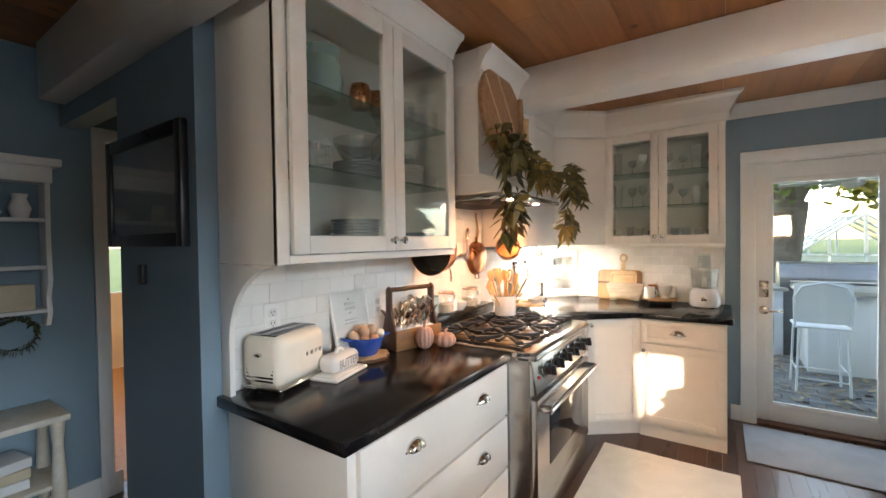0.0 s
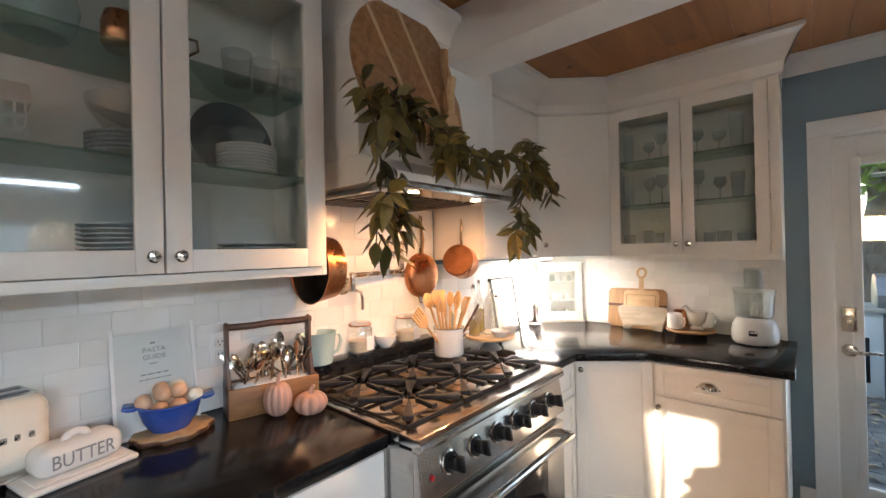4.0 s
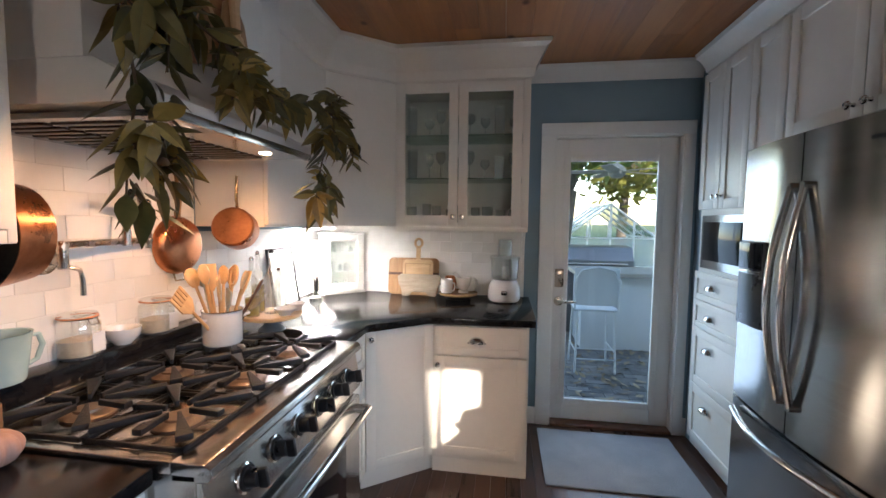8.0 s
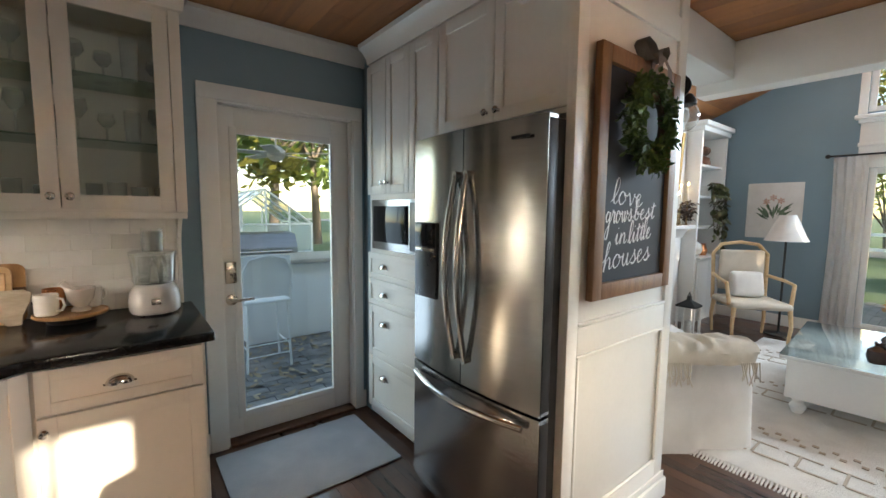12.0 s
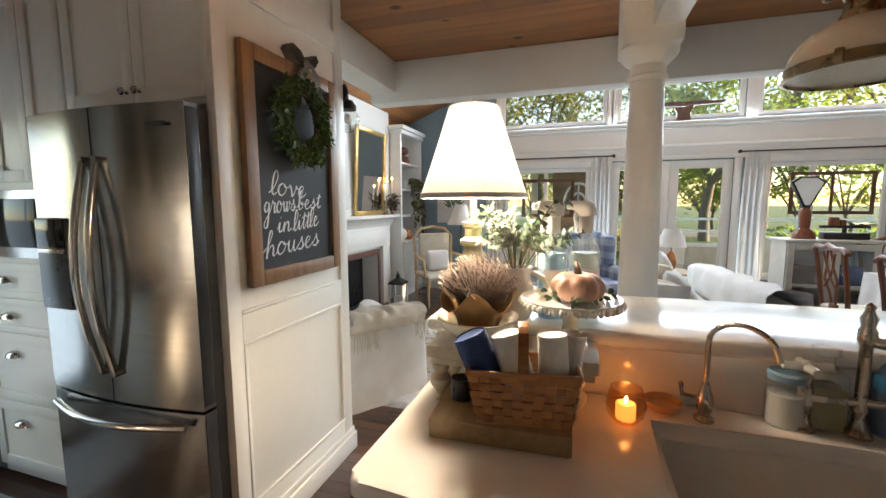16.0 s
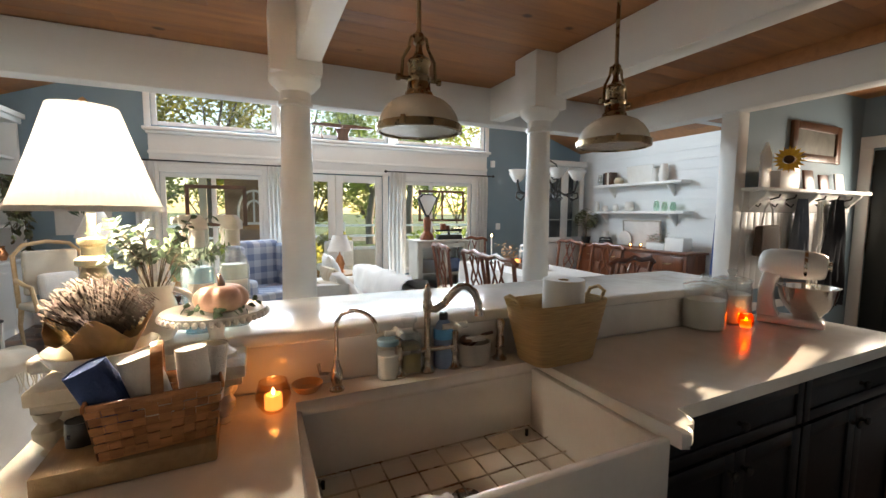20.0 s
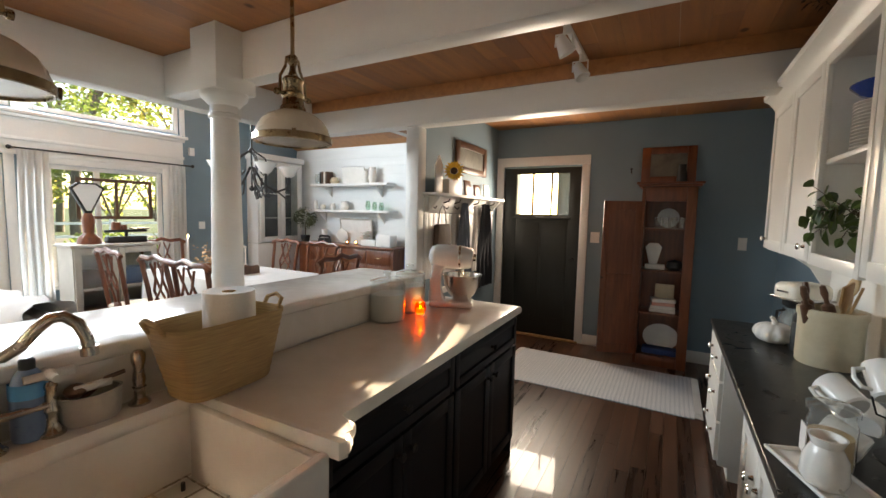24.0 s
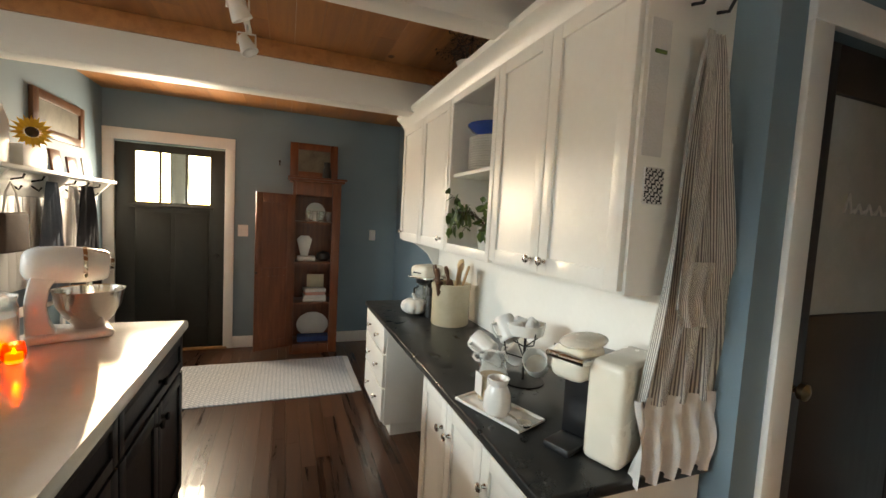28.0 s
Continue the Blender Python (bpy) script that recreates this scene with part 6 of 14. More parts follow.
part("glass", Shape().lathe([(0.0, 0), (0.036, 0), (0.038, 0.01), (0.038, 0.10), (0.033, 0.11)], 24), JARGLASS, jr)
part("salt", Shape().lathe([(0.0, 0.003), (0.034, 0.003), (0.034, 0.075), (0.0, 0.075)], 20), LINEN, jr)
part("lid", Shape().lathe([(0.036, 0.108), (0.037, 0.122), (0.033, 0.126), (0.0, 0.126)], 24), surface("blue_lid", (0.16, 0.30, 0.42), (0.24, 0.40, 0.52), 0.4), jr, "blue metal lid")
bt = thing("bottle", "square glass bottle of yellow soap", "bottle", pose(1.445, 1.01, CT))
part("glass", Shape().box(-0.036, -0.036, 0, 0.036, 0.036, 0.135, 0.01).lathe([(0.03, 0.133), (0.018, 0.15), (0.018, 0.165), (0.026, 0.17), (0.026, 0.185)], 20), JARGLASS, bt)
part("soap", Shape().box(-0.032, -0.032, 0.004, 0.032, 0.032, 0.10, 0.006), surface("olive_liquid", (0.16, 0.13, 0.03), (0.26, 0.21, 0.06), 0.2), bt)
bt = thing("bottle", "blue dish soap bottle with a black cap", "bottle", pose(1.445, 0.885, CT))
part("body", Shape().lathe([(0.0, 0), (0.032, 0), (0.034, 0.01), (0.033, 0.12), (0.026, 0.15), (0.014, 0.165)], 20), surface("blue_plastic", (0.10, 0.16, 0.30), (0.20, 0.30, 0.46), 0.3), bt)
part("label_band", Shape().lathe([(0.0345, 0.10), (0.035, 0.105), (0.0345, 0.135)], 20), surface("sky_blue_print", (0.06, 0.30, 0.62), (0.09, 0.38, 0.70), 0.4), bt)
part("cap", Shape().lathe([(0.015, 0.163), (0.015, 0.185), (0.010, 0.19), (0.0, 0.19)], 16), BLACK, bt)
cr_ = thing("brush_crock", "grey oval crock with scrub brushes", "crock", pose(1.43, 0.775, CT))
part("crock", Shape().lathe([(0.0, 0), (0.046, 0), (0.05, 0.01), (0.052, 0.07), (0.054, 0.075), (0.048, 0.075), (0.046, 0.01), (0.0, 0.008)], 28, Matrix.Diagonal((0.85, 1.25, 1, 1))), surface("grey_stoneware", (0.34, 0.33, 0.30), (0.46, 0.45, 0.42), 0.45), cr_)
part("brush", Shape().tube([(0.0, 0.03, 0.05), (-0.01, -0.03, 0.10), (-0.01, -0.07, 0.105)], 0.006, 8).ball((0.0, 0.03, 0.085), 0.025, 12, (1, 1, 0.7)), WALNUT, cr_)
part("sponge_handle", Shape().box(-0.02, -0.04, 0.08, -0.005, 0.04, 0.10, 0.005), LINEN, cr_)
SEAG = surface("seagrass_weave", (0.34, 0.215, 0.085), (0.66, 0.46, 0.215), 0.75, 0, 4, (3, 3, 90), 0.5, 60)
sb = thing("seagrass_basket", "seagrass basket holding a roll of paper towel", "basket", pose(1.352, 0.478, CT, 0, 0, 4))
s = Shape()
prev = None
for j in range(19):
    f = j / 18
    hx, hy, z = 0.078 + 0.020 * f + (0.002 if j % 2 else 0), 0.132 + 0.056 * f + (0.002 if j % 2 else 0), 0.005 + 0.215 * f
    ring = [s.bm.verts.new((hx * abs(math.cos(a)) ** 0.45 * (1 if math.cos(a) >= 0 else -1), hy * abs(math.sin(a)) ** 0.45 * (1 if math.sin(a) >= 0 else -1), z)) for a in [2 * math.pi * i / 48 for i in range(48)]]
    if prev:
        for i in range(48):
            s.bm.faces.new((prev[i], prev[(i + 1) % 48], ring[(i + 1) % 48], ring[i]))
    else:
        s.bm.faces.new(ring[::-1])
    prev = ring
part("body", s, SEAG, sb)
for sg in (-1, 1):
    part("handle", Shape().tube([(0.035, sg * 0.186, 0.205), (0.033, sg * 0.205, 0.238), (0.0, sg * 0.212, 0.25), (-0.033, sg * 0.205, 0.238), (-0.035, sg * 0.186, 0.205)], 0.007, 8), SEAG, sb)
tw = thing("paper_towel_roll", "white roll of paper towel standing in the basket", "paper towel", pose(1.352, 0.45, CT + 0.008))
part("paper", Shape().lathe([(0.02, 0), (0.073, 0), (0.074, 0.004), (0.074, 0.279), (0.072, 0.283), (0.02, 0.279)], 40), LINEN, tw)
part("core", Shape().lathe([(0.02, 0.002), (0.02, 0.28), (0.0175, 0.28), (0.0175, 0.002)], 20), KRAFT, tw, "brown cardboard core")


def canister(x, y, r, h, label):
    c = thing("canister", label, "canister", pose(x, y, CT), group="glass canisters")
    part("glass", Shape().lathe([(0.0, 0), (r * 0.9, 0), (r, 0.012), (r, h * 0.86), (r * 0.94, h * 0.93), (r * 0.94, h), (r * 0.91, h), (r * 0.96, h * 0.86), (r * 0.96, 0.014), (0.0, 0.008)], 32), JARGLASS, c)
    part("flour", Shape().lathe([(0.0, 0.01), (r * 0.94, 0.01), (r * 0.945, h * 0.72), (0.0, h * 0.76)], 28), LINEN, c, "white flour")
    part("lid", Shape().lathe([(r * 0.98, h), (r * 0.98, h + 0.012), (r * 0.6, h + 0.025), (0.012, h + 0.03), (0.012, h + 0.036), (0.022, h + 0.048), (0.018, h + 0.06), (0.0, h + 0.064)], 28), JARGLASS, c, "glass lid with a round knob")


canister(1.405, -0.43, 0.092, 0.19, "glass canister of flour with a glass lid")
canister(1.42, -0.655, 0.086, 0.20, "glass canister with a knobbed glass lid")

# stand mixer
mx = thing("stand_mixer", "silver-white stand mixer with a steel bowl", "stand mixer", pose(1.30, -0.90, CT, 0, 0, 203) @ Matrix.Scale(1.1, 4))
MIXP = surface("pearl_white_enamel", (0.62, 0.61, 0.59), (0.74, 0.73, 0.71), 0.16, 0, 8, bump=0.01)
part("base", Shape().box(-0.105, -0.075, 0, 0.13, 0.075, 0.03, 0.014, 3), MIXP, mx)
part("pillar", Shape().prism([(-0.105, 0.02), (-0.02, 0.02), (-0.04, 0.06), (-0.05, 0.12), (-0.04, 0.19), (-0.01, 0.225), (-0.09, 0.23), (-0.105, 0.15)], 0.09, Matrix.Translation((0, -0.045, 0)), 0.012), MIXP, mx)
part("motor_head", Shape().lathe([(0.0, -0.112), (0.03, -0.111), (0.052, -0.100), (0.064, -0.075), (0.069, -0.03), (0.069, 0.02), (0.065, 0.07), (0.058, 0.105), (0.05, 0.118), (0.036, 0.122), (0.0, 0.122)], 32, Matrix.Translation((0.0, 0, 0.262)) @ Matrix.Diagonal((1, 0.92, 0.95, 1)) @ Matrix.Rotation(radians(93), 4, "Y")), MIXP, mx)
part("trim_band", Shape().lathe([(0.063, -0.006), (0.064, 0.0), (0.063, 0.006)], 28, Matrix.Translation((0.052, 0, 0.262)) @ Matrix.Rotation(radians(90), 4, "Y")), CHROME, mx)
part("hub_knob", Shape().cyl((0.112, 0, 0.262), (0.136, 0, 0.262), 0.02, n=16, bev=0.003), CHROME, mx)
part("lock_knob", Shape().cyl((0.02, 0.058, 0.24), (0.02, 0.075, 0.24), 0.010, n=12), BLACK, mx)
part("beater_shaft", Shape().cyl((0.065, 0, 0.215), (0.065, 0, 0.13), 0.009, n=12), CHROME, mx)
bw = part("bowl", Shape().lathe([(0.0, 0.032), (0.045, 0.032), (0.05, 0.045), (0.075, 0.075), (0.095, 0.115), (0.103, 0.165), (0.107, 0.172), (0.100, 0.17), (0.092, 0.115), (0.07, 0.075), (0.0, 0.05)], 36, Matrix.Translation((0.065, 0, 0))), CHROME, mx, "polished steel bowl")
part("bowl_handle", Shape().tube([(0.065, 0.095, 0.15), (0.065, 0.14, 0.15), (0.065, 0.15, 0.115), (0.065, 0.125, 0.085), (0.065, 0.085, 0.09)], 0.006, 8), CHROME, bw)

# linen towel over the sink front
s = Shape()
rows = []
prof = [(0.905, 0.80), (0.895, 0.86), (0.875, 0.902), (0.850, 0.91), (0.828, 0.90), (0.822, 0.84), (0.824, 0.70), (0.822, 0.56)]
for i in range(13):
    y = 1.125 + 0.19 * i / 12
    rows.append([s.bm.verts.new((x - 0.006 * math.sin(i * 1.3 + z * 7), y + 0.01 * math.sin(z * 9 + i), z + 0.004 * math.sin(i * 1.9))) for x, z in prof])
for a, b in zip(rows, rows[1:]):
    for j in range(len(prof) - 1):
        s.bm.faces.new((a[j], a[j + 1], b[j + 1], b[j]))
single("linen_towel", s, LINEN, "white linen towel draped over the sink front", "towel", base=(0.83, 1.22, 0.6), angle=80)

# ---- desk wall ----
DZ = 0.78
dk = thing("desk_cabinet", "white drawer unit under the black desk top", "cabinet", EAST(-0.13, -2.08))
carcass(dk, 0, 0.08, 0.62, DZ - 0.035, 0.555)
part("toe_kick", Shape().box(0.01, 0.05, 0, 0.61, 0.5, 0.08), WHITE, dk)
for z0, z1 in ((0.56, 0.735), (0.33, 0.55), (0.10, 0.32)):
    d = shaker(dk, 0.01, z0, 0.61, z1, rail=0.04, name="drawer_front", flat=True)
    knob(d, 0.18, (z0 + z1) / 2), knob(d, 0.45, (z0 + z1) / 2)
dk = thing("desk_cabinet", "white cabinet with doors under the black desk top", "cabinet", EAST(-0.13, -0.66))
carcass(dk, 0, 0.08, 0.94, DZ - 0.035, 0.555)
part("toe_kick", Shape().box(0.01, 0.05, 0, 0.93, 0.5, 0.08), WHITE, dk)
for a, b, kx in ((0.01, 0.31, 0.275), (0.312, 0.62, 0.35), (0.622, 0.93, 0.66)):
    d = shaker(dk, a, 0.10, b, 0.735)
    knob(d, kx, 0.62)
single("desk_worktop", Shape().box(MX + 0.001, -2.125, DZ - 0.035, -0.10, 0.30, DZ, 0.008, 3), SOAP, "honed black stone desk top", "worktop", base=(-0.4, -0.9, DZ - 0.035))
single("back_panel", Shape().box(MX + 0.001, -2.10, DZ + 0.001, MX + 0.012, 0.28, 1.30), WHITE, "white painted panel behind the desk", "panel", base=(MX, -0.9, DZ))

uz0, uh, udep = 1.275, 0.875, 0.33
uw = thing("wall_cabinet", "white wall cabinet with one narrow door pair", "cabinet", EAST(-0.37, -2.10, uz0))
carcass(uw, 0, 0, 1.0, uh, udep - 0.001)
for a, b, kx in ((0.005, 0.50, 0.06), (0.502, 0.995, 0.94)):
    d = shaker(uw, a, 0.01, b, uh - 0.01)
    knob(d, kx, 0.07)
uo = thing("open_shelf_unit", "open white shelf unit between the wall cabinets", "shelf", EAST(-0.37, -1.098, uz0))
carcass(uo, 0, 0, 0.555, uh, udep - 0.001, open_front=True, t=0.03)
part("face_frame", Shape().box(0, -0.02, 0.0, 0.035, 0.0, uh, 0.002).box(0.52, -0.02, 0.0, 0.555, 0.0, uh, 0.002).box(0.0352, -0.02, 0.0, 0.5198, 0.0, 0.05, 0.002).box(0.0352, -0.02, uh - 0.05, 0.5198, 0.0, uh, 0.002), WHITE, uo)
part("shelf", Shape().box(0.031, 0.002, 0.42, 0.524, 0.30, 0.44, 0.002), WHITE, uo)
ur = thing("wall_cabinet", "white shaker wall cabinet with two doors", "cabinet", EAST(-0.37, -0.542, uz0))
carcass(ur, 0, 0, 0.782, uh, udep - 0.001)
for a, b, kx in ((0.005, 0.385, 0.345), (0.387, 0.775, 0.43)):
    d = shaker(ur, a, 0.01, b, uh - 0.01)
    knob(d, kx, 0.055)
cm = thing("cabinet_crown", "white crown along the desk cabinets", "moulding", EAST(-0.37, -2.10, 0))
crown(cm, -0.005, 2.345, uz0 + uh - 0.03, -0.003)
part("top_board", Shape().box(0, 0.001, uz0 + uh + 0.001, 2.34, 0.33, uz0 + uh + 0.095), WHITE, cm)
single("bracket", Shape().prism([(0, 0), (0.26, 0), (0.20, -0.03), (0.10, -0.10), (0.04, -0.20), (0, -0.24)], 0.02, Matrix.Translation((MX + 0.012, -2.10, uz0 - 0.001)), 0.002), WHITE, "curved white bracket under the wall cabinet", "bracket", base=(MX, -2.1, uz0 - 0.2))

# dishes on the open shelf
BOWLB = surface("cobalt_glaze", (0.015, 0.05, 0.26), (0.04, 0.11, 0.42), 0.15)


def plates(x, y, z, n, r, mat, label, gap=0.011, rim=0.018):
    p = thing("plate_stack", label, "plates", pose(x, y, z))
    for i in range(n):
        m = Matrix.Translation((0, 0, i * gap))
        part("plate", Shape().lathe([(0.0, 0), (r * 0.55, 0), (r * 0.62, 0.004), (r, rim), (r, rim + 0.004), (r * 0.6, 0.008), (0.0, 0.005)], 28, m), mat, p)


plates(-0.53, -0.895, uz0 + 0.441, 14, 0.135, CERAMIC, "stack of white dinner plates", 0.0125)
single("bowl", Shape().lathe([(0.0, 0), (0.05, 0), (0.06, 0.01), (0.12, 0.04), (0.15, 0.07), (0.15, 0.075), (0.11, 0.045), (0.0, 0.012)], 32), BOWLB, "cobalt blue bowl on the plate stack", "bowl", pose(-0.53, -0.895, uz0 + 0.441 + 0.176))
single("vase", Shape().lathe([(0.0, 0), (0.045, 0), (0.07, 0.06), (0.06, 0.14), (0.045, 0.18), (0.05, 0.2), (0.046, 0.2), (0.0, 0.02)], 24), CERAMIC, "rounded white ceramic vase", "vase", pose(-0.50, -0.60, uz0 + 0.441))
plates(-0.53, -0.66, uz0 + 0.031, 9, 0.085, CERAMIC, "stack of small white saucers", 0.013)
iv = thing("ivy_plant", "trailing ivy in a white pot on the open shelf", "plant", pose(-0.51, -0.86, uz0 + 0.031))
part("pot", Shape().lathe([(0.0, 0), (0.05, 0), (0.065, 0.12), (0.07, 0.125), (0.062, 0.125), (0.0, 0.1)], 24), CERAMIC, iv)
s, st = Shape(), Shape()
r_ = random.Random(21)
for i in range(15):
    a = r_.uniform(0, 6.28)
    tip = (0.06 + abs(0.16 * math.cos(a)), 0.22 * math.sin(a), r_.uniform(0.05, 0.33))
    st.tube([(0, 0, 0.11), (tip[0] * 0.5, tip[1] * 0.5, 0.2), tip], 0.0015, 4)
    leafy(s, (tip[0] * 0.5, tip[1] * 0.5, 0.2), tip, 6, 0.05, r_, 0.8, 0.5)
part("stems", st, STEM, iv)
tagged(part("leaves", s, BOXW, iv), kind="stuff")

# on top of the cabinets
TOPZ = uz0 + uh + 0.096
single("patterned_bowl", Shape().lathe([(0.0, 0), (0.05, 0), (0.06, 0.015), (0.11, 0.06), (0.12, 0.10), (0.115, 0.10), (0.1, 0.06), (0.0, 0.015)], 28), surface("blue_print_ceramic", (0.30, 0.34, 0.42), (0.78, 0.77, 0.74), 0.25, 0, 22), "white bowl with a grey-blue print", "bowl", pose(-0.50, -2.0, TOPZ))
dp = thing("dried_flower_pot", "white pot of dried flowers on the cabinet top", "potted plant", pose(-0.46, -1.14, TOPZ))
part("pot", Shape().lathe([(0.0, 0), (0.055, 0), (0.07, 0.11), (0.075, 0.115), (0.066, 0.115), (0.0, 0.09)], 24), CERAMIC, dp)
s = Shape()
for i in range(70):
    a, k = r_.uniform(0, 6.28), math.sqrt(r_.random())
    tip = Vector((0.2 * k * math.cos(a), 0.2 * k * math.sin(a), 0.12 + 0.14 * r_.random()))
    s.tube([(0.02 * math.cos(a), 0.02 * math.sin(a), 0.1), tip * 0.6 + Vector((0, 0, 0.07)), tip], 0.0018, 3, 0.0008)
    leafy(s, tip * 0.7 + Vector((0, 0, 0.03)), tip, 3, 0.028, r_, 0.4)
tagged(part("dried_flowers", s, HEATH, dp, "brown dried stems"), kind="stuff")
for y, r in ((-0.62, 0.10), (-1.50, 0.09)):
    w = Shape()
    for i in range(130):
        a = r_.uniform(0, 6.28)
        p0 = Vector((-0.50 + 0.05 * math.cos(a), y + 0.09 * math.sin(a), TOPZ + 0.02))
        p1 = p0 + Vector((r_.uniform(-0.1, 0.12), r_.uniform(-0.16, 0.16), r_.uniform(0.02, 0.16)))
        w.tube([p0, p0.lerp(p1, 0.5) + Vector((0, 0, 0.02)), p1], 0.0016, 3, 0.0008)
    single("twig_nest", w, STEM, "bundle of dry twigs on the cabinet top", "twigs", base=(-0.5, y, TOPZ), kind="stuff")

# coffee things
cf = thing("coffee_maker", "cream and chrome single-cup coffee maker", "coffee maker", pose(-0.44, 0.115, DZ, 0, 0, 20))
part("water_tank", Shape().box(-0.135, 0.01, 0.0, 0.12, 0.125, 0.30, 0.02, 3), CREAM, cf)
part("body", Shape().box(-0.13, -0.10, 0.0, 0.06, 0.008, 0.27, 0.012), BLACK, cf)
part("drip_tray", Shape().box(0.062, -0.09, 0.0, 0.17, 0.0, 0.025, 0.008), BLACK, cf)
part("brew_head", Shape().box(0.0, -0.105, 0.215, 0.15, 0.012, 0.32, 0.03, 3), CREAM, cf)
part("chrome_collar", Shape().tube([(0.155, -0.10, 0.29), (0.175, -0.045, 0.30), (0.155, 0.01, 0.29), (0.08, 0.02, 0.288)], 0.012, 10), CHROME, cf)
part("lid", Shape().ball((0, 0, 0), 0.07, 20, (1.5, 0.85, 0.28), Matrix.Translation((0.05, -0.045, 0.325))), CREAM, cf)
ty = thing("tray", "rectangular white ceramic tray", "tray", pose(-0.225, -0.15, DZ, 0, 0, 20) @ Matrix.Diagonal((1.0, 0.86, 1.0, 1)))
part("dish", Shape().box(-0.065, -0.17, 0.002, 0.065, 0.17, 0.010, 0.004).box(-0.072, -0.178, 0.006, -0.062, 0.178, 0.018, 0.004).box(0.062, -0.178, 0.006, 0.072, 0.178, 0.018, 0.004).box(-0.062, -0.178, 0.006, 0.062, -0.168, 0.018, 0.004).box(-0.062, 0.168, 0.006, 0.062, 0.178, 0.018, 0.004), CERAMIC, ty)
j = thing("sugar_jar", "glass jar of brown sugar with a clip lid", "jar", pose(-0.24, -0.235, DZ + 0.011) @ Matrix.Scale(1.22, 4))
part("glass", Shape().lathe([(0.0, 0), (0.042, 0), (0.045, 0.008), (0.045, 0.10), (0.040, 0.115), (0.040, 0.125)], 24), JARGLASS, j)
part("sugar", Shape().lathe([(0.0, 0.004), (0.040, 0.004), (0.040, 0.075), (0.0, 0.08)], 20), surface("raw_sugar", (0.42, 0.27, 0.12), (0.58, 0.42, 0.22), 0.8, 0, 90, bump=0.3), j)
part("lid", Shape().lathe([(0.047, 0.126), (0.047, 0.138), (0.03, 0.146), (0.0, 0.147)], 24), JARGLASS, j)
part("jar_label", Shape().box(0.0445, -0.022, 0.02, 0.0465, 0.022, 0.085), LINEN, j)
c = thing("creamer", "small white ceramic creamer jug", "jug", pose(-0.205, -0.125, DZ + 0.011) @ Matrix.Scale(1.2, 4))
part("body", Shape().lathe([(0.0, 0), (0.034, 0), (0.042, 0.02), (0.038, 0.06), (0.026, 0.085), (0.033, 0.105), (0.029, 0.105), (0.022, 0.085), (0.0, 0.02)], 24), CERAMIC, c)
part("handle", Shape().tube([(0.0, -0.03, 0.09), (0.0, -0.06, 0.08), (0.0, -0.06, 0.045), (0.0, -0.038, 0.03)], 0.005, 8), CERAMIC, c)
s = Shape().tube([(0.0, 0, 0.012), (0.10, 0.0, 0.014)], 0.004, 8).lathe([(0.0, 0), (0.018, 0.003), (0.026, 0.014), (0.024, 0.014), (0.0, 0.004)], 20, Matrix.Translation((-0.03, 0, 0.006)))
single("coffee_scoop", s, CHROME, "steel coffee scoop lying on the tray", "scoop", pose(-0.235, -0.03, DZ + 0.012, 0, 0, -80))


def mug(m, name="mug", label="white mug with black script"):
    g = thing(name, label, "mug", m, group="white mugs")
    part("cup", Shape().lathe([(0.0, 0), (0.036, 0), (0.041, 0.006), (0.042, 0.088), (0.040, 0.092), (0.038, 0.088), (0.037, 0.01), (0.0, 0.006)], 24), CERAMIC, g)
    part("handle", Shape().tube([(0.04, 0, 0.075), (0.065, 0, 0.07), (0.07, 0, 0.045), (0.06, 0, 0.022), (0.04, 0, 0.018)], 0.0055, 8), CERAMIC, g)
    s = Shape()
    for i in range(5):
        s.box(-0.0425, -0.022 + i * 0.009, 0.05 + 0.004 * math.sin(i * 2), -0.0415, -0.016 + i * 0.009, 0.062 + 0.004 * math.sin(i * 3))
    part("script", s, BLACK, g)
    return g


mt = thing("mug_stand", "black wire stand for mugs", "mug stand", base=(-0.47, -0.38, DZ))
part("post", Shape().cyl((-0.47, -0.38, DZ), (-0.47, -0.38, DZ + 0.20), 0.006, n=10).lathe([(0.0, 0), (0.09, 0), (0.09, 0.006), (0.0, 0.008)], 24, Matrix.Translation((-0.47, -0.38, DZ))), IRON, mt)
for i in range(6):
    a = radians(i * 60 + 15)
    part("arm", Shape().tube([(-0.47, -0.38, DZ + 0.10 + 0.05 * (i % 2)), (-0.47 + 0.11 * math.cos(a), -0.38 + 0.11 * math.sin(a), DZ + 0.14 + 0.05 * (i % 2)), (-0.47 + 0.125 * math.cos(a), -0.38 + 0.125 * math.sin(a), DZ + 0.19 + 0.05 * (i % 2))], 0.003, 6), IRON, mt)
for i, (dx, dy, dz, rx, rz) in enumerate(((0.11, -0.06, 0.10, 65, 30), (0.12, 0.06, 0.03, 70, 60), (0.03, 0.13, 0.11, 60, 140), (-0.02, -0.12, 0.05, 70, -60), (0.06, -0.15, 0.02, 75, -20), (-0.06, 0.10, 0.12, 55, 200), (0.05, -0.02, 0.16, 40, 10))):
    mug(pose(-0.47 + dx * 1.1, -0.38 + dy * 1.1, DZ + dz * 1.1, rx, 0, rz) @ Matrix.Scale(1.14, 4))
single("bowl", Shape().lathe([(0.0, 0), (0.05, 0), (0.074, 0.008), (0.082, 0.045), (0.082, 0.055), (0.077, 0.055), (0.07, 0.014), (0.0, 0.008)], 32), CERAMIC, "white bowl on top of the mug stand", "bowl", pose(-0.47, -0.38, DZ + 0.201))
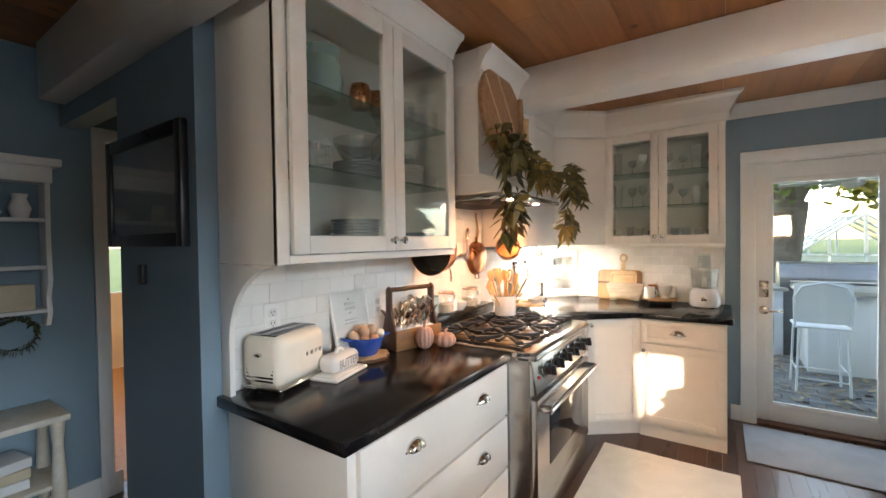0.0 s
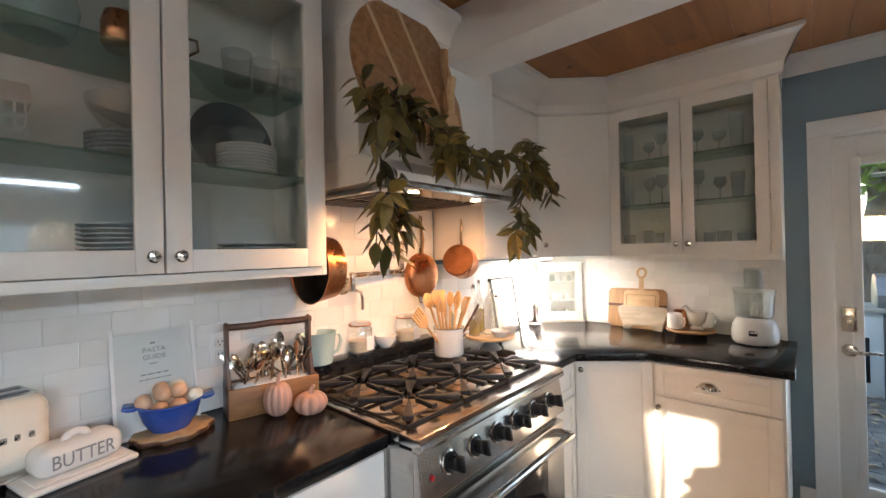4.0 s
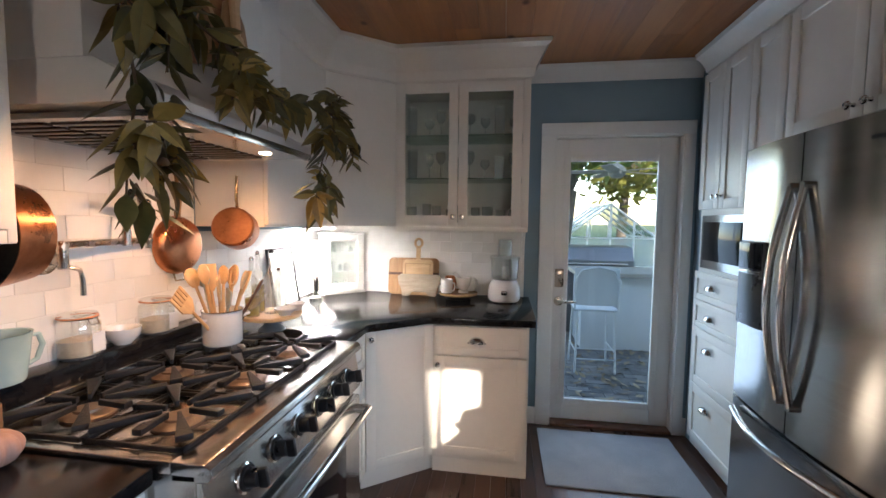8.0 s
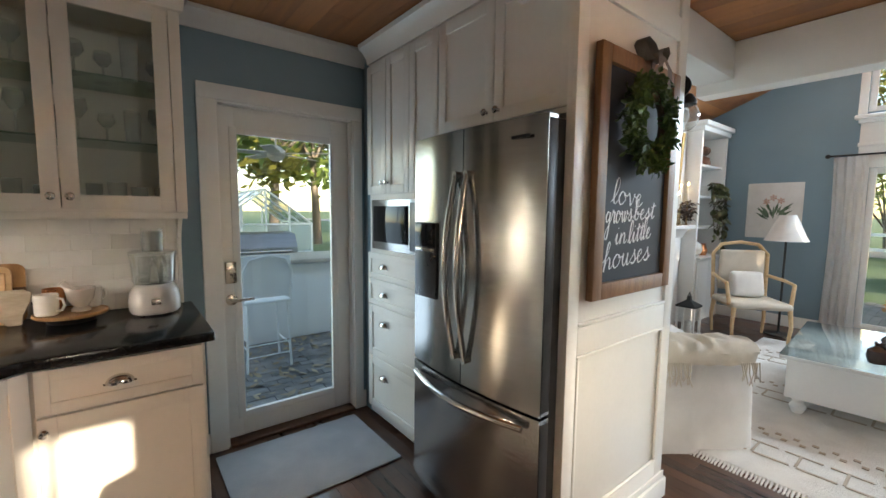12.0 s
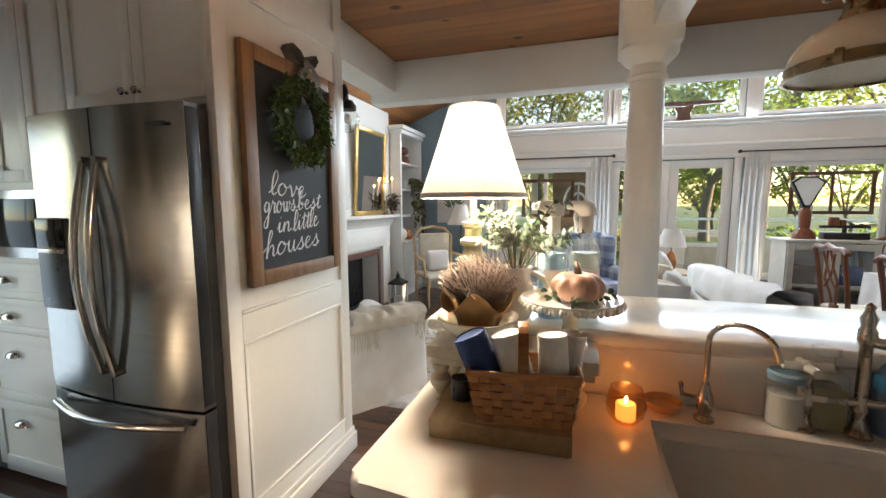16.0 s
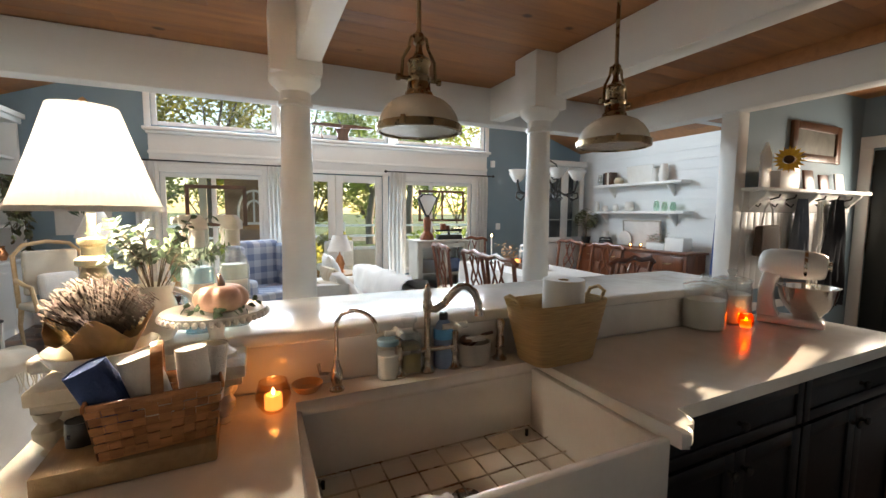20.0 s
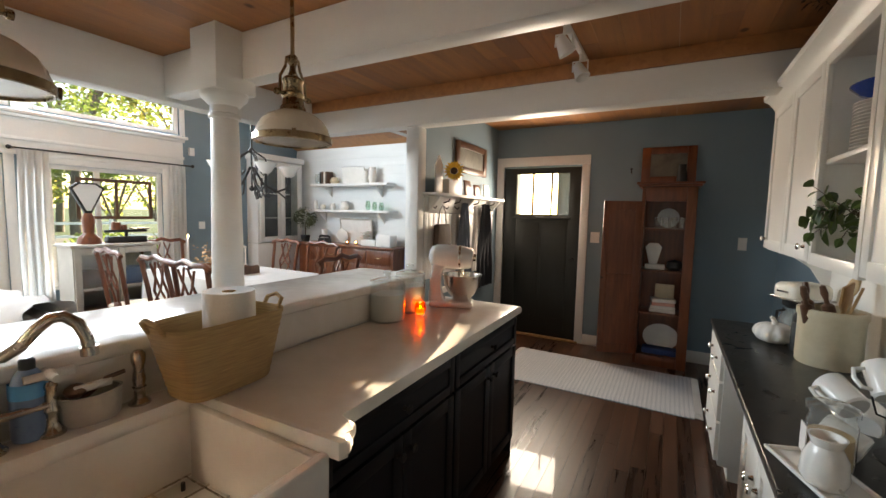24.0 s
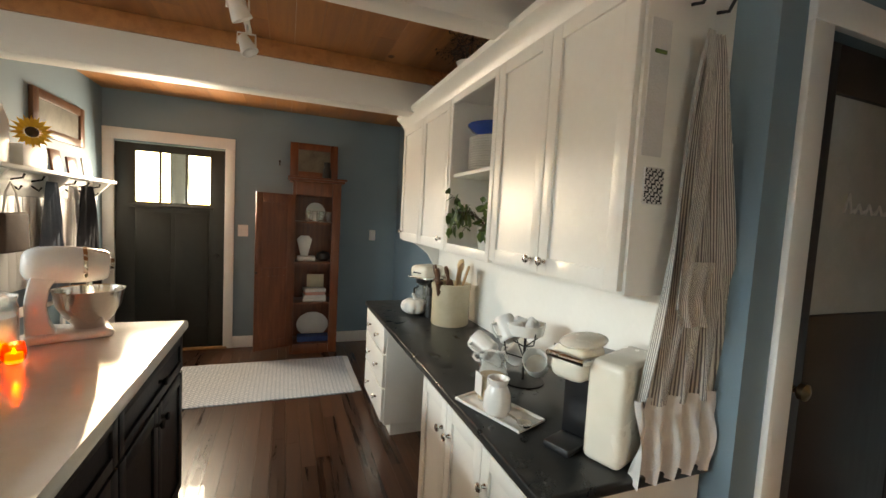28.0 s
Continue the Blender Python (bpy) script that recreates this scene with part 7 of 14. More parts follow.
for i in range(4):
    single("sugar_bag", Shape().box(-0.028, -0.018, 0, 0.028, 0.018, 0.036, 0.012, 3), LINEN, "small white sugar sachet", "sachet", pose(-0.47 + 0.045 * math.cos(1.6 * i), -0.38 + 0.045 * math.sin(1.6 * i), DZ + 0.228 + 0.008 * i, 25 * i, 20, 50 * i), group="sachets")
ck = thing("utensil_crock", "cream stoneware crock of wooden utensils", "crock", pose(-0.515, -1.35, DZ) @ Matrix.Scale(1.18, 4))
part("crock", Shape().lathe([(0.0, 0), (0.098, 0), (0.104, 0.008), (0.104, 0.19), (0.110, 0.2), (0.110, 0.225), (0.098, 0.228), (0.095, 0.02), (0.0, 0.012)], 36), STONEWARE, ck)
for i in range(7):
    a = i * 0.9 + 0.3
    m = pose(0.045 * math.cos(a), 0.045 * math.sin(a), 0.03, -16 * math.sin(a), 16 * math.cos(a), math.degrees(a))
    L_ = 0.30 + 0.022 * (i % 3)
    if i % 3 == 0:
        s = Shape().lathe([(0.0, 0), (0.021, 0.003), (0.021, L_ - 0.085), (0.009, L_ - 0.075), (0.008, L_ - 0.06), (0.013, L_ - 0.035), (0.010, L_ - 0.004), (0.0, L_)], 18, m)
    elif i % 3 == 1:
        s = Shape().prism([(-0.008, 0), (0.008, 0), (0.009, L_ - 0.12), (0.029, L_ - 0.085), (0.031, L_ - 0.006), (0.025, L_), (-0.029, L_ - 0.012), (-0.029, L_ - 0.085), (-0.009, L_ - 0.12)], 0.009, m, 0.002)
    else:
        s = Shape().tube([m @ Vector((0, 0, 0)), m @ Vector((0, 0, L_ - 0.07))], 0.007, 8).ball((0, 0, 0), 0.026, 14, (0.95, 0.42, 1.5), m @ Matrix.Translation((0, 0, L_ - 0.045)))
    part(("rolling_pin", "spatula", "wooden_spoon")[i % 3], s, (WALNUT, OAK, MAPLE)[i % 3], ck)
pumpkin("pumpkin", pose(-0.36, -1.64, DZ), 0.098, 0.115, CERAMIC, "white ceramic pumpkin on the desk", 9, CERAMIC, 0.13)
dc = thing("coffee_brewer", "cream retro coffee brewer with a glass jug", "coffee brewer", pose(-0.50, -1.80, DZ, 0, 0, 28))
part("base", Shape().box(-0.11, -0.08, 0, 0.11, 0.08, 0.032, 0.012, 3), CREAM, dc)
part("column", Shape().box(-0.11, -0.078, 0.033, -0.03, 0.078, 0.225, 0.01, 3), BLACK, dc, "dark water column")
part("head", Shape().box(-0.115, -0.088, 0.226, 0.11, 0.088, 0.33, 0.04, 5), CREAM, dc, "rounded glossy cream head")
part("chrome_band", Shape().box(-0.117, -0.09, 0.232, 0.112, 0.09, 0.246, 0.005), CHROME, dc)
part("badge", Shape().box(0.109, -0.04, 0.272, 0.1125, 0.04, 0.284, 0.001), CHROME, dc)
jug = part("jug", Shape().lathe([(0.0, 0.034), (0.05, 0.034), (0.064, 0.06), (0.062, 0.12), (0.045, 0.165), (0.048, 0.18), (0.045, 0.18), (0.042, 0.165), (0.058, 0.12), (0.06, 0.062), (0.0, 0.038)], 28, Matrix.Translation((0.045, 0, 0))), JARGLASS, dc, "clear glass jug")
part("jug_handle", Shape().tube([(0.092, 0, 0.172), (0.13, 0, 0.165), (0.135, 0, 0.11), (0.106, 0, 0.08)], 0.008, 8), BLACK, jug)
part("filter_cup", Shape().lathe([(0.03, 0.183), (0.05, 0.20), (0.052, 0.2255)], 24, Matrix.Translation((0.045, 0, 0))), BLACK, dc)
single("grinder", Shape().lathe([(0.0, 0), (0.03, 0), (0.03, 0.14), (0.024, 0.15), (0.03, 0.17), (0.02, 0.20), (0.0, 0.205)], 20), IRON, "black pepper grinder beside the crock", "grinder", pose(-0.44, -1.54, DZ))
single("glass_bottle", Shape().lathe([(0.0, 0), (0.025, 0), (0.026, 0.12), (0.012, 0.16), (0.012, 0.20)], 18), JARGLASS, "narrow clear glass bottle", "bottle", pose(-0.55, -1.57, DZ))

# apron, towel and papers on the cabinet end
TICK = surface("striped_ticking", (0.62, 0.59, 0.53), (0.76, 0.73, 0.67), 0.9, 0, 6, bump=0.2, fine=200)
tn = TICK.node_tree
wv = tn.nodes.new("ShaderNodeTexWave")
wv.inputs["Scale"].default_value, wv.inputs["Distortion"].default_value = 26, 0.4
tc = tn.nodes.new("ShaderNodeTexCoord")
tn.links.new(tc.outputs["UV"], wv.inputs[0])
mxn = tn.nodes.new("ShaderNodeMix")
mxn.data_type = "RGBA"
crn = tn.nodes.new("ShaderNodeValToRGB")
crn.color_ramp.elements[0].position, crn.color_ramp.elements[1].position = 0.42, 0.52
tn.links.new(wv.outputs[0], crn.inputs[0])
src = tn.nodes["Principled BSDF"].inputs["Base Color"].links[0].from_socket
tn.links.new(crn.outputs[0], mxn.inputs["Factor"])
tn.links.new(src, mxn.inputs["A"])
mxn.inputs["B"].default_value = (0.20, 0.19, 0.185, 1)
tn.links.new(mxn.outputs["Result"], tn.nodes["Principled BSDF"].inputs["Base Color"])


def drape(name, x0, x1, z0, z1, y, mat, label, folds=7, amp=0.025, top=0.25, parent=None, seed=0, axis="x", flare=1.0, stripes=1.0, grow=0.0):
    """Hanging cloth with folds, gathered at the top; axis: the way it spreads."""
    s = Shape()
    nu, nv = folds * 8, 18
    uv = s.bm.loops.layers.uv.new("UVMap")
    g, q = [], []
    for j in range(nv + 1):
        v = j / nv
        k = top + (1 - top) * min(1, v * 1.5) ** 0.8 if top < 1 else 1
        if grow:
            k = top + (1 - top) * v ** grow
        k *= 1 + (flare - 1) * v
        row, ruv = [], []
        for i in range(nu + 1):
            u = i / nu
            c = (x0 + x1) / 2 + (x1 - x0) * (u - 0.5) * k + 0.012 * math.sin(v * 5 + seed)
            d = amp * (0.4 + 0.6 * v) * (math.sin(u * folds * 6.28 + seed + 0.9 * math.sin(v * 3 + seed)) + 0.4 * math.sin(u * folds * 12.1 + v * 4))
            z = z1 + (z0 - z1) * v
            row.append(s.bm.verts.new((c, y + d, z) if axis == "x" else (y + d, c, z)))
            ruv.append((u * stripes, v))
        g.append(row), q.append(ruv)
    for j in range(nv):
        for i in range(nu):
            f = s.bm.faces.new((g[j][i], g[j][i + 1], g[j + 1][i + 1], g[j + 1][i]))
            for loop, (a, b) in zip(f.loops, ((j, i), (j, i + 1), (j + 1, i + 1), (j + 1, i))):
                loop[uv].uv = q[a][b]
    if parent is not None:
        return part(name, s, mat, parent, label, angle=85)
    return single(name, s, mat, label, "cloth", base=((x0 + x1) / 2 if axis == "x" else y, y if axis == "x" else (x0 + x1) / 2, z0), angle=85)


ap = thing("apron", "grey ticking-striped apron with a white ruffle, hanging", "apron", base=(-0.50, 0.30, 0.80))
drape("skirt", -0.735, -0.405, 0.98, 1.99, 0.290, TICK, "", 4, 0.024, 0.14, ap, 1.0, grow=0.75)
drape("ruffle", -0.745, -0.395, 0.765, 1.0, 0.292, LINEN, "white ruffle hem", 5, 0.026, 1.0, ap, 2.0)
drape("pocket", -0.60, -0.49, 1.20, 1.38, 0.318, TICK, "", 2, 0.006, 1.0, ap, 5.0, stripes=0.4)
drape("strap", -0.545, -0.49, 1.25, 1.985, 0.312, TICK, "", 2, 0.006, 0.5, ap, 3.0, stripes=0.3)
drape("towel", -0.80, -0.64, 0.76, 1.72, 0.272, LINEN, "white towel hanging behind the apron", 3, 0.012, 0.8, None, 4.0)
hkp = thing("hook_rail", "dark hooks on the cabinet end", "hooks", base=(-0.52, 0.25, 2.05))
for x in (-0.62, -0.52, -0.44):
    part("hook", Shape().tube([(x, 0.242, 2.08), (x, 0.275, 2.07), (x, 0.29, 2.095)], 0.005, 8), IRON, hkp)
single("note_paper", Shape().box(-0.455, 0.2415, 1.66, -0.385, 0.2435, 2.02), LINEN, "long white note pinned to the cabinet end", "paper", base=(-0.42, 0.242, 1.66))
gp = thing("gingham_pad", "black and white checked pot pad", "pot holder", base=(-0.43, 0.242, 1.53))
part("cloth", Shape().box(-0.47, 0.2415, 1.53, -0.40, 0.247, 1.63, 0.002), LINEN, gp)
s = Shape()
for i in range(12):
    for j_ in range(17):
        if i % 2 and j_ % 2 or (i + j_) % 3 == 0:
            s.box(-0.468 + 0.0056 * i, 0.2472, 1.532 + 0.0056 * j_, -0.4628 + 0.0056 * i, 0.2478, 1.5372 + 0.0056 * j_)
tagged(part("check", s, BLACK, gp, "black woven checks"), kind="stuff")
single("green_clip", Shape().box(-0.44, 0.243, 1.93, -0.40, 0.248, 1.94, 0.001), BOXW, "small green bag clip", "clip", base=(-0.42, 0.244, 1.93))

# pantry door
pd = thing("door_4", "dark wooden pantry door with frosted glass", "door", base=(-1.31, 0.34, 0), kind="structure")
part("slab", Shape().box(-1.715, 0.30, 0.01, -1.60, 0.34, 2.04, 0.003).box(-1.02, 0.30, 0.01, -0.905, 0.34, 2.04, 0.003).box(-1.60, 0.301, 0.01, -1.02, 0.339, 1.22, 0.003).box(-1.60, 0.301, 1.90, -1.02, 0.339, 2.04, 0.003), surface("espresso_wood", (0.012, 0.008, 0.007), (0.035, 0.022, 0.018), 0.4, 0, 4, (8, 8, 1)), pd)
part("frosted_pane", Shape().box(-1.60, 0.318, 1.22, -1.02, 0.324, 1.90), surface("frosted_glass", (0.36, 0.36, 0.34), (0.46, 0.46, 0.43), 0.5, 0, 12), pd, "grey frosted glass pane")
s = Shape()
for i in range(6):
    s.tube([(-1.16 - i * 0.06, 0.326, 1.55), (-1.18 - i * 0.06, 0.326, 1.58 + 0.03 * (i == 0)), (-1.20 - i * 0.06, 0.326, 1.55), (-1.22 - i * 0.06, 0.326, 1.56)], 0.004, 6)
part("etched_script", s, LINEN, pd)
part("door_knob", Shape().lathe([(0.0, 0), (0.012, 0), (0.01, 0.02), (0.026, 0.03), (0.026, 0.045), (0.0, 0.055)], 18, pose(-0.96, 0.34, 1.0, -90, 0, 0)), BRASS, pd)

# ---- front door ----
fd = thing("door_5", "black front door with three small panes at the top", "door", base=(1.55, SY - 0.03, 0), kind="structure")
BLK = surface("black_door_paint", (0.008, 0.010, 0.009), (0.022, 0.025, 0.022), 0.42, 0, 2.5, (1, 1, 0.5), 0.06, 30)
y0, y1 = SY - 0.055, SY - 0.01
lx = [1.225, 1.418, 1.438, 1.64, 1.66, 1.852]
part("slab", Shape().box(1.09, y0, 0.01, 1.225, y1, 2.02, 0.003).box(1.852, y0, 0.01, 2.006, y1, 2.02, 0.003).box(1.225, y0 + 0.001, 0.01, 1.852, y1 - 0.001, 1.475, 0.003).box(1.225, y0 + 0.001, 1.95, 1.852, y1 - 0.001, 2.02, 0.003), BLK, fd)
for a, b in ((1.418, 1.438), (1.64, 1.66)):
    part("muntin", Shape().box(a, y0, 1.475, b, y1, 1.95, 0.002), BLK, fd)
for a, b in zip(lx[::2], lx[1::2]):
    p = part("pane", Shape().box(a, y0 + 0.02, 1.475, b, y0 + 0.024, 1.95), GLASS, fd, smooth=False)
    p.visible_shadow = False
part("panel_mould", Shape().box(1.24, y1, 0.25, 1.52, y1 + 0.006, 1.38, 0.003).box(1.56, y1, 0.25, 1.84, y1 + 0.006, 1.38, 0.003), BLK, fd)
part("ledge", Shape().box(1.19, y1, 1.42, 1.89, y1 + 0.02, 1.45, 0.004), BLK, fd)
for z in (0.3, 1.1, 1.8):
    part("hinge", Shape().cyl((2.008, y1 + 0.006, z), (2.008, y1 + 0.006, z + 0.09), 0.007, n=8), IRON, fd)
part("door_knob", Shape().lathe([(0.0, 0), (0.028, 0), (0.028, 0.006), (0.012, 0.01), (0.01, 0.03), (0.026, 0.04), (0.024, 0.058), (0.0, 0.064)], 18, pose(1.155, y1, 0.96, -90, 0, 0)), IRON, fd)
single("light_switch", Shape().box(0.87, SY, 1.17, 0.965, SY + 0.006, 1.29, 0.002).box(0.89, SY + 0.006, 1.215, 0.905, SY + 0.013, 1.245, 0.001).box(0.93, SY + 0.006, 1.215, 0.945, SY + 0.013, 1.245, 0.001), TRIM, "white double light switch plate", "light switch", base=(0.92, SY, 1.17))
single("light_switch", Shape().box(-0.46, SY, 1.17, -0.39, SY + 0.006, 1.29, 0.002).box(-0.435, SY + 0.006, 1.215, -0.42, SY + 0.013, 1.245, 0.001), TRIM, "white single light switch plate", "light switch", base=(-0.42, SY, 1.17))

single("threshold", Shape().box(1.05, SY - 0.10, -0.002, 2.05, SY + 0.03, 0.022, 0.006), OAK, "wooden threshold under the front door", "threshold", base=(1.55, SY, 0))

# ---- open cupboard ----
cb = thing("cupboard", "old reddish wooden cupboard with its door standing open", "cupboard", base=(0.2, -3.4, 0))
HX0, HX1, HYB, HYF = -0.02, 0.445, SY + 0.018, -3.27
part("side", Shape().box(HX0, HYB, 0, HX0 + 0.022, HYF, 1.76, 0.003), MAHOG, cb)
part("side", Shape().box(HX1 - 0.022, HYB, 0, HX1, HYF, 1.76, 0.003), MAHOG, cb)
part("back", Shape().box(HX0 + 0.023, HYB, 0.02, HX1 - 0.023, HYB + 0.012, 1.75), MAHOG, cb)
part("face_frame", Shape().box(HX0, HYF, 0.0, HX0 + 0.085, HYF + 0.018, 1.76, 0.003).box(HX1 - 0.03, HYF, 0.0, HX1, HYF + 0.018, 1.76, 0.003).box(HX0 + 0.086, HYF, 0.0, HX1 - 0.031, HYF + 0.018, 0.10, 0.003).box(HX0 + 0.086, HYF, 1.62, HX1 - 0.031, HYF + 0.018, 1.76, 0.003), MAHOG, cb)
SHZ = (0.10, 0.53, 0.95, 1.36)
for z in SHZ:
    part("shelf", Shape().box(HX0 + 0.023, HYB + 0.013, z - 0.02, HX1 - 0.023, HYF - 0.001, z, 0.002), MAHOG, cb)
part("cornice", Shape().box(HX0 - 0.03, HYB, 1.76, HX1 + 0.03, HYF + 0.05, 1.785, 0.006).box(HX0 - 0.05, HYB, 1.785, HX1 + 0.05, HYF + 0.07, 1.805, 0.004), MAHOG, cb)
dl = Shape()
for a in ((0.0, 0.0, 0.06, 1.52), (0.30, 0.0, 0.36, 1.52), (0.06, 0.0, 0.30, 0.09), (0.06, 0.72, 0.30, 0.80), (0.06, 1.43, 0.30, 1.52)):
    dl.box(a[0], 0.0, a[1], a[2], 0.022, a[3], 0.002)
dl.box(0.06, 0.006, 0.09, 0.30, 0.016, 1.43)
dl.move(pose(HX1 - 0.005, HYF + 0.02, 0.10, 0, 0, 22))
leaf = part("door", dl, MAHOG, cb, "open panelled door leaf")
part("latch", Shape().cyl((0.0, 0.02, 0.76), (0.0, 0.045, 0.76), 0.010, n=10).move(pose(HX1 + 0.325, HYF + 0.15, 0.10, 0, 0, 22)), IRON, leaf)
fm = thing("framed_picture", "small dark framed picture leaning on the cupboard top", "picture", pose(0.24, -3.46, 1.806, -8, 0, 180))
part("frame", Shape().box(-0.24, -0.01, 0, -0.16, 0.02, 0.37, 0.004).box(0.16, -0.01, 0, 0.24, 0.02, 0.37, 0.004).box(-0.16, -0.01, 0, 0.16, 0.02, 0.07, 0.004).box(-0.16, -0.01, 0.30, 0.16, 0.02, 0.37, 0.004), MAHOG, fm)
part("canvas", Shape().box(-0.16, 0.004, 0.07, 0.16, 0.01, 0.30), surface("dim_landscape", (0.06, 0.055, 0.04), (0.22, 0.21, 0.17), 0.5, 0, 6), fm, "dim landscape print")
single("tin_jug", Shape().lathe([(0.0, 0), (0.04, 0), (0.045, 0.01), (0.042, 0.09), (0.03, 0.12), (0.034, 0.17), (0.0, 0.175)], 20), IRON, "dark metal jug on the cupboard top", "jug", pose(0.12, -3.36, 1.806))
PLAT = surface("white_platter", (0.66, 0.66, 0.64), (0.8, 0.8, 0.78), 0.2)
for x, z, r in ((0.21, 1.36, 0.10),):
    single("plate", Shape().lathe([(0.0, 0), (r * 0.7, 0.004), (r, 0.014), (r, 0.018), (0.0, 0.008)], 28), PLAT, "white plate standing on the shelf", "plate", pose(x, HYB + 0.04, z + r, 78, 0, 180))
for i in range(4):
    single("glass_tumbler", Shape().lathe([(0.0, 0), (0.026, 0), (0.032, 0.11), (0.03, 0.11), (0.0, 0.008)], 18), JARGLASS, "clear glass tumbler on the cupboard shelf", "glass", pose(0.09 + i * 0.07, -3.36, 1.361), group="cupboard glasses")
sc = thing("kitchen_scale", "white kitchen scale with a round dial", "scale", pose(0.30, -3.40, 0.951))
part("base", Shape().box(-0.09, -0.06, 0, 0.09, 0.06, 0.05, 0.012), PLAT, sc)
part("fan_head", Shape().prism([(-0.035, 0.05), (0.035, 0.05), (0.075, 0.22), (0.04, 0.26), (-0.04, 0.26), (-0.075, 0.22)], 0.04, Matrix.Translation((0.02, -0.02, 0)), 0.006), PLAT, sc)
single("iron_pot", Shape().lathe([(0.0, 0), (0.05, 0), (0.07, 0.03), (0.065, 0.08), (0.05, 0.09), (0.015, 0.10), (0.0, 0.11)], 22), IRON, "black iron pot on the cupboard shelf", "pot", pose(0.13, -3.39, 0.951))
for i, (w, col) in enumerate(((0.115, PLAT), (0.11, PLAT), (0.10, surface("red_white_spine", (0.5, 0.12, 0.08), (0.7, 0.6, 0.55), 0.6)), (0.105, PLAT))):
    single("book", Shape().box(-w, -0.08, 0, w, 0.08, 0.032, 0.003), col, "white book lying in a stack", "book", pose(0.21, -3.39, 0.531 + i * 0.033, 0, 0, 3 * i), group="stacked books")
single("small_picture", Shape().box(-0.085, -0.01, 0, 0.085, 0.01, 0.14, 0.003).box(-0.06, 0.008, 0.025, 0.06, 0.013, 0.115), surface("gilt_frame", (0.32, 0.27, 0.18), (0.5, 0.45, 0.34), 0.4, 0.3), "small gilt frame on the books", "picture", pose(0.20, -3.40, 0.665, -6, 0, 180))
single("platter", Shape().lathe([(0.0, 0), (0.12, 0.006), (0.165, 0.018), (0.165, 0.023), (0.0, 0.012)], 32, Matrix.Diagonal((1, 0.8, 1, 1))), PLAT, "white oval platter standing on the bottom shelf", "platter", pose(0.21, HYB + 0.05, 0.235, 76, 0, 180))
single("blue_dish", Shape().box(-0.16, -0.07, 0, 0.16, 0.07, 0.06, 0.015), BLUEC, "dark blue dish on the bottom shelf", "dish", pose(0.21, -3.38, 0.101))
single("coat_hook", Shape().tube([(0.58, SY, 1.93), (0.58, SY + 0.05, 1.93), (0.58, SY + 0.06, 1.96)], 0.006, 8).ball((0.58, SY + 0.06, 1.965), 0.012, 8), IRON, "black iron wall hook", "hook", base=(0.58, SY, 1.93))

# ---- hook shelf on the entry partition ----
hs = thing("hook_shelf", "white shelf with iron coat hooks and bead-board back", "hook shelf", base=(2.04, -2.6, 0.85))
part("shelf", Shape().box(1.94, -3.46, 1.615, 2.098, -1.84, 1.64, 0.004), TRIM, hs)
part("backboard", Shape().box(2.078, -3.44, 1.46, 2.098, -1.86, 1.614, 0.003), TRIM, hs)
for i in range(20):
    part("bead_board", Shape().box(2.086, -3.44 + i * 0.079, 0.86, 2.098, -3.44 + i * 0.079 + 0.076, 1.458, 0.002), TRIM, hs)
for i in range(7):
    y = -3.30 + i * 0.22
    part("coat_hook", Shape().tube([(2.078, y, 1.56), (2.02, y, 1.575), (2.01, y, 1.60)], 0.006, 8).tube([(2.078, y, 1.53), (2.04, y, 1.50), (2.025, y, 1.525)], 0.006, 8), IRON, hs, "black iron coat hook")
for y in (-3.36, -2.65, -1.95):
    part("bracket", Shape().prism([(0, 0), (-0.12, 0), (-0.10, -0.03), (-0.02, -0.12), (0, -0.14)], 0.025, Matrix.Translation((2.078, y, 1.614)), 0.002), TRIM, hs)
TOTE = surface("brown_canvas", (0.06, 0.04, 0.03), (0.14, 0.095, 0.07), 0.85, 0, 6, bump=0.3, fine=150)
tb = thing("tote_bag", "brown tote bag hanging from a hook", "bag", pose(2.03, -2.10, 1.12))
part("bag", Shape().box(-0.03, -0.13, 0, 0.03, 0.13, 0.24, 0.02, 3).wobble(0.01, 9), TOTE, tb)
part("straps", Shape().tube([(0, -0.08, 0.23), (0, -0.05, 0.36), (0, 0.0, 0.42), (0, 0.05, 0.36), (0, 0.08, 0.23)], 0.006, 8), LINEN, tb)
DARKC = surface("dark_coat_cloth", (0.012, 0.014, 0.018), (0.04, 0.045, 0.055), 0.9, 0, 6, bump=0.3, fine=150)
GREYC = surface("grey_coat_cloth", (0.08, 0.10, 0.13), (0.17, 0.20, 0.24), 0.9, 0, 6, bump=0.3, fine=150)
drape("coat", -2.72, -2.42, 0.75, 1.57, 2.03, GREYC, "grey coat hanging from a hook", 4, 0.03, 0.35, None, 1.0, "y")
drape("coat", -3.30, -2.88, 0.65, 1.57, 2.02, DARKC, "dark coat hanging from a hook", 4, 0.03, 0.35, None, 2.0, "y")
drape("scarf", -2.84, -2.72, 0.85, 1.55, 2.01, LINEN, "pale striped scarf hanging from a hook", 2, 0.015, 0.5, None, 3.0, "y")
pk = thing("picket", "white garden picket standing on the shelf", "picket", pose(2.02, -1.98, 1.641))
part("board", Shape().prism([(-0.06, 0), (0.06, 0), (0.06, 0.24), (0.0, 0.33), (-0.06, 0.24)], 0.018, pose(0, 0, 0, 0, 0, 90), 0.002), TRIM, pk)
copy_thing(pk, pose(2.02, -2.36, 1.641) @ Matrix.Diagonal((1, 1, 0.9, 1)))
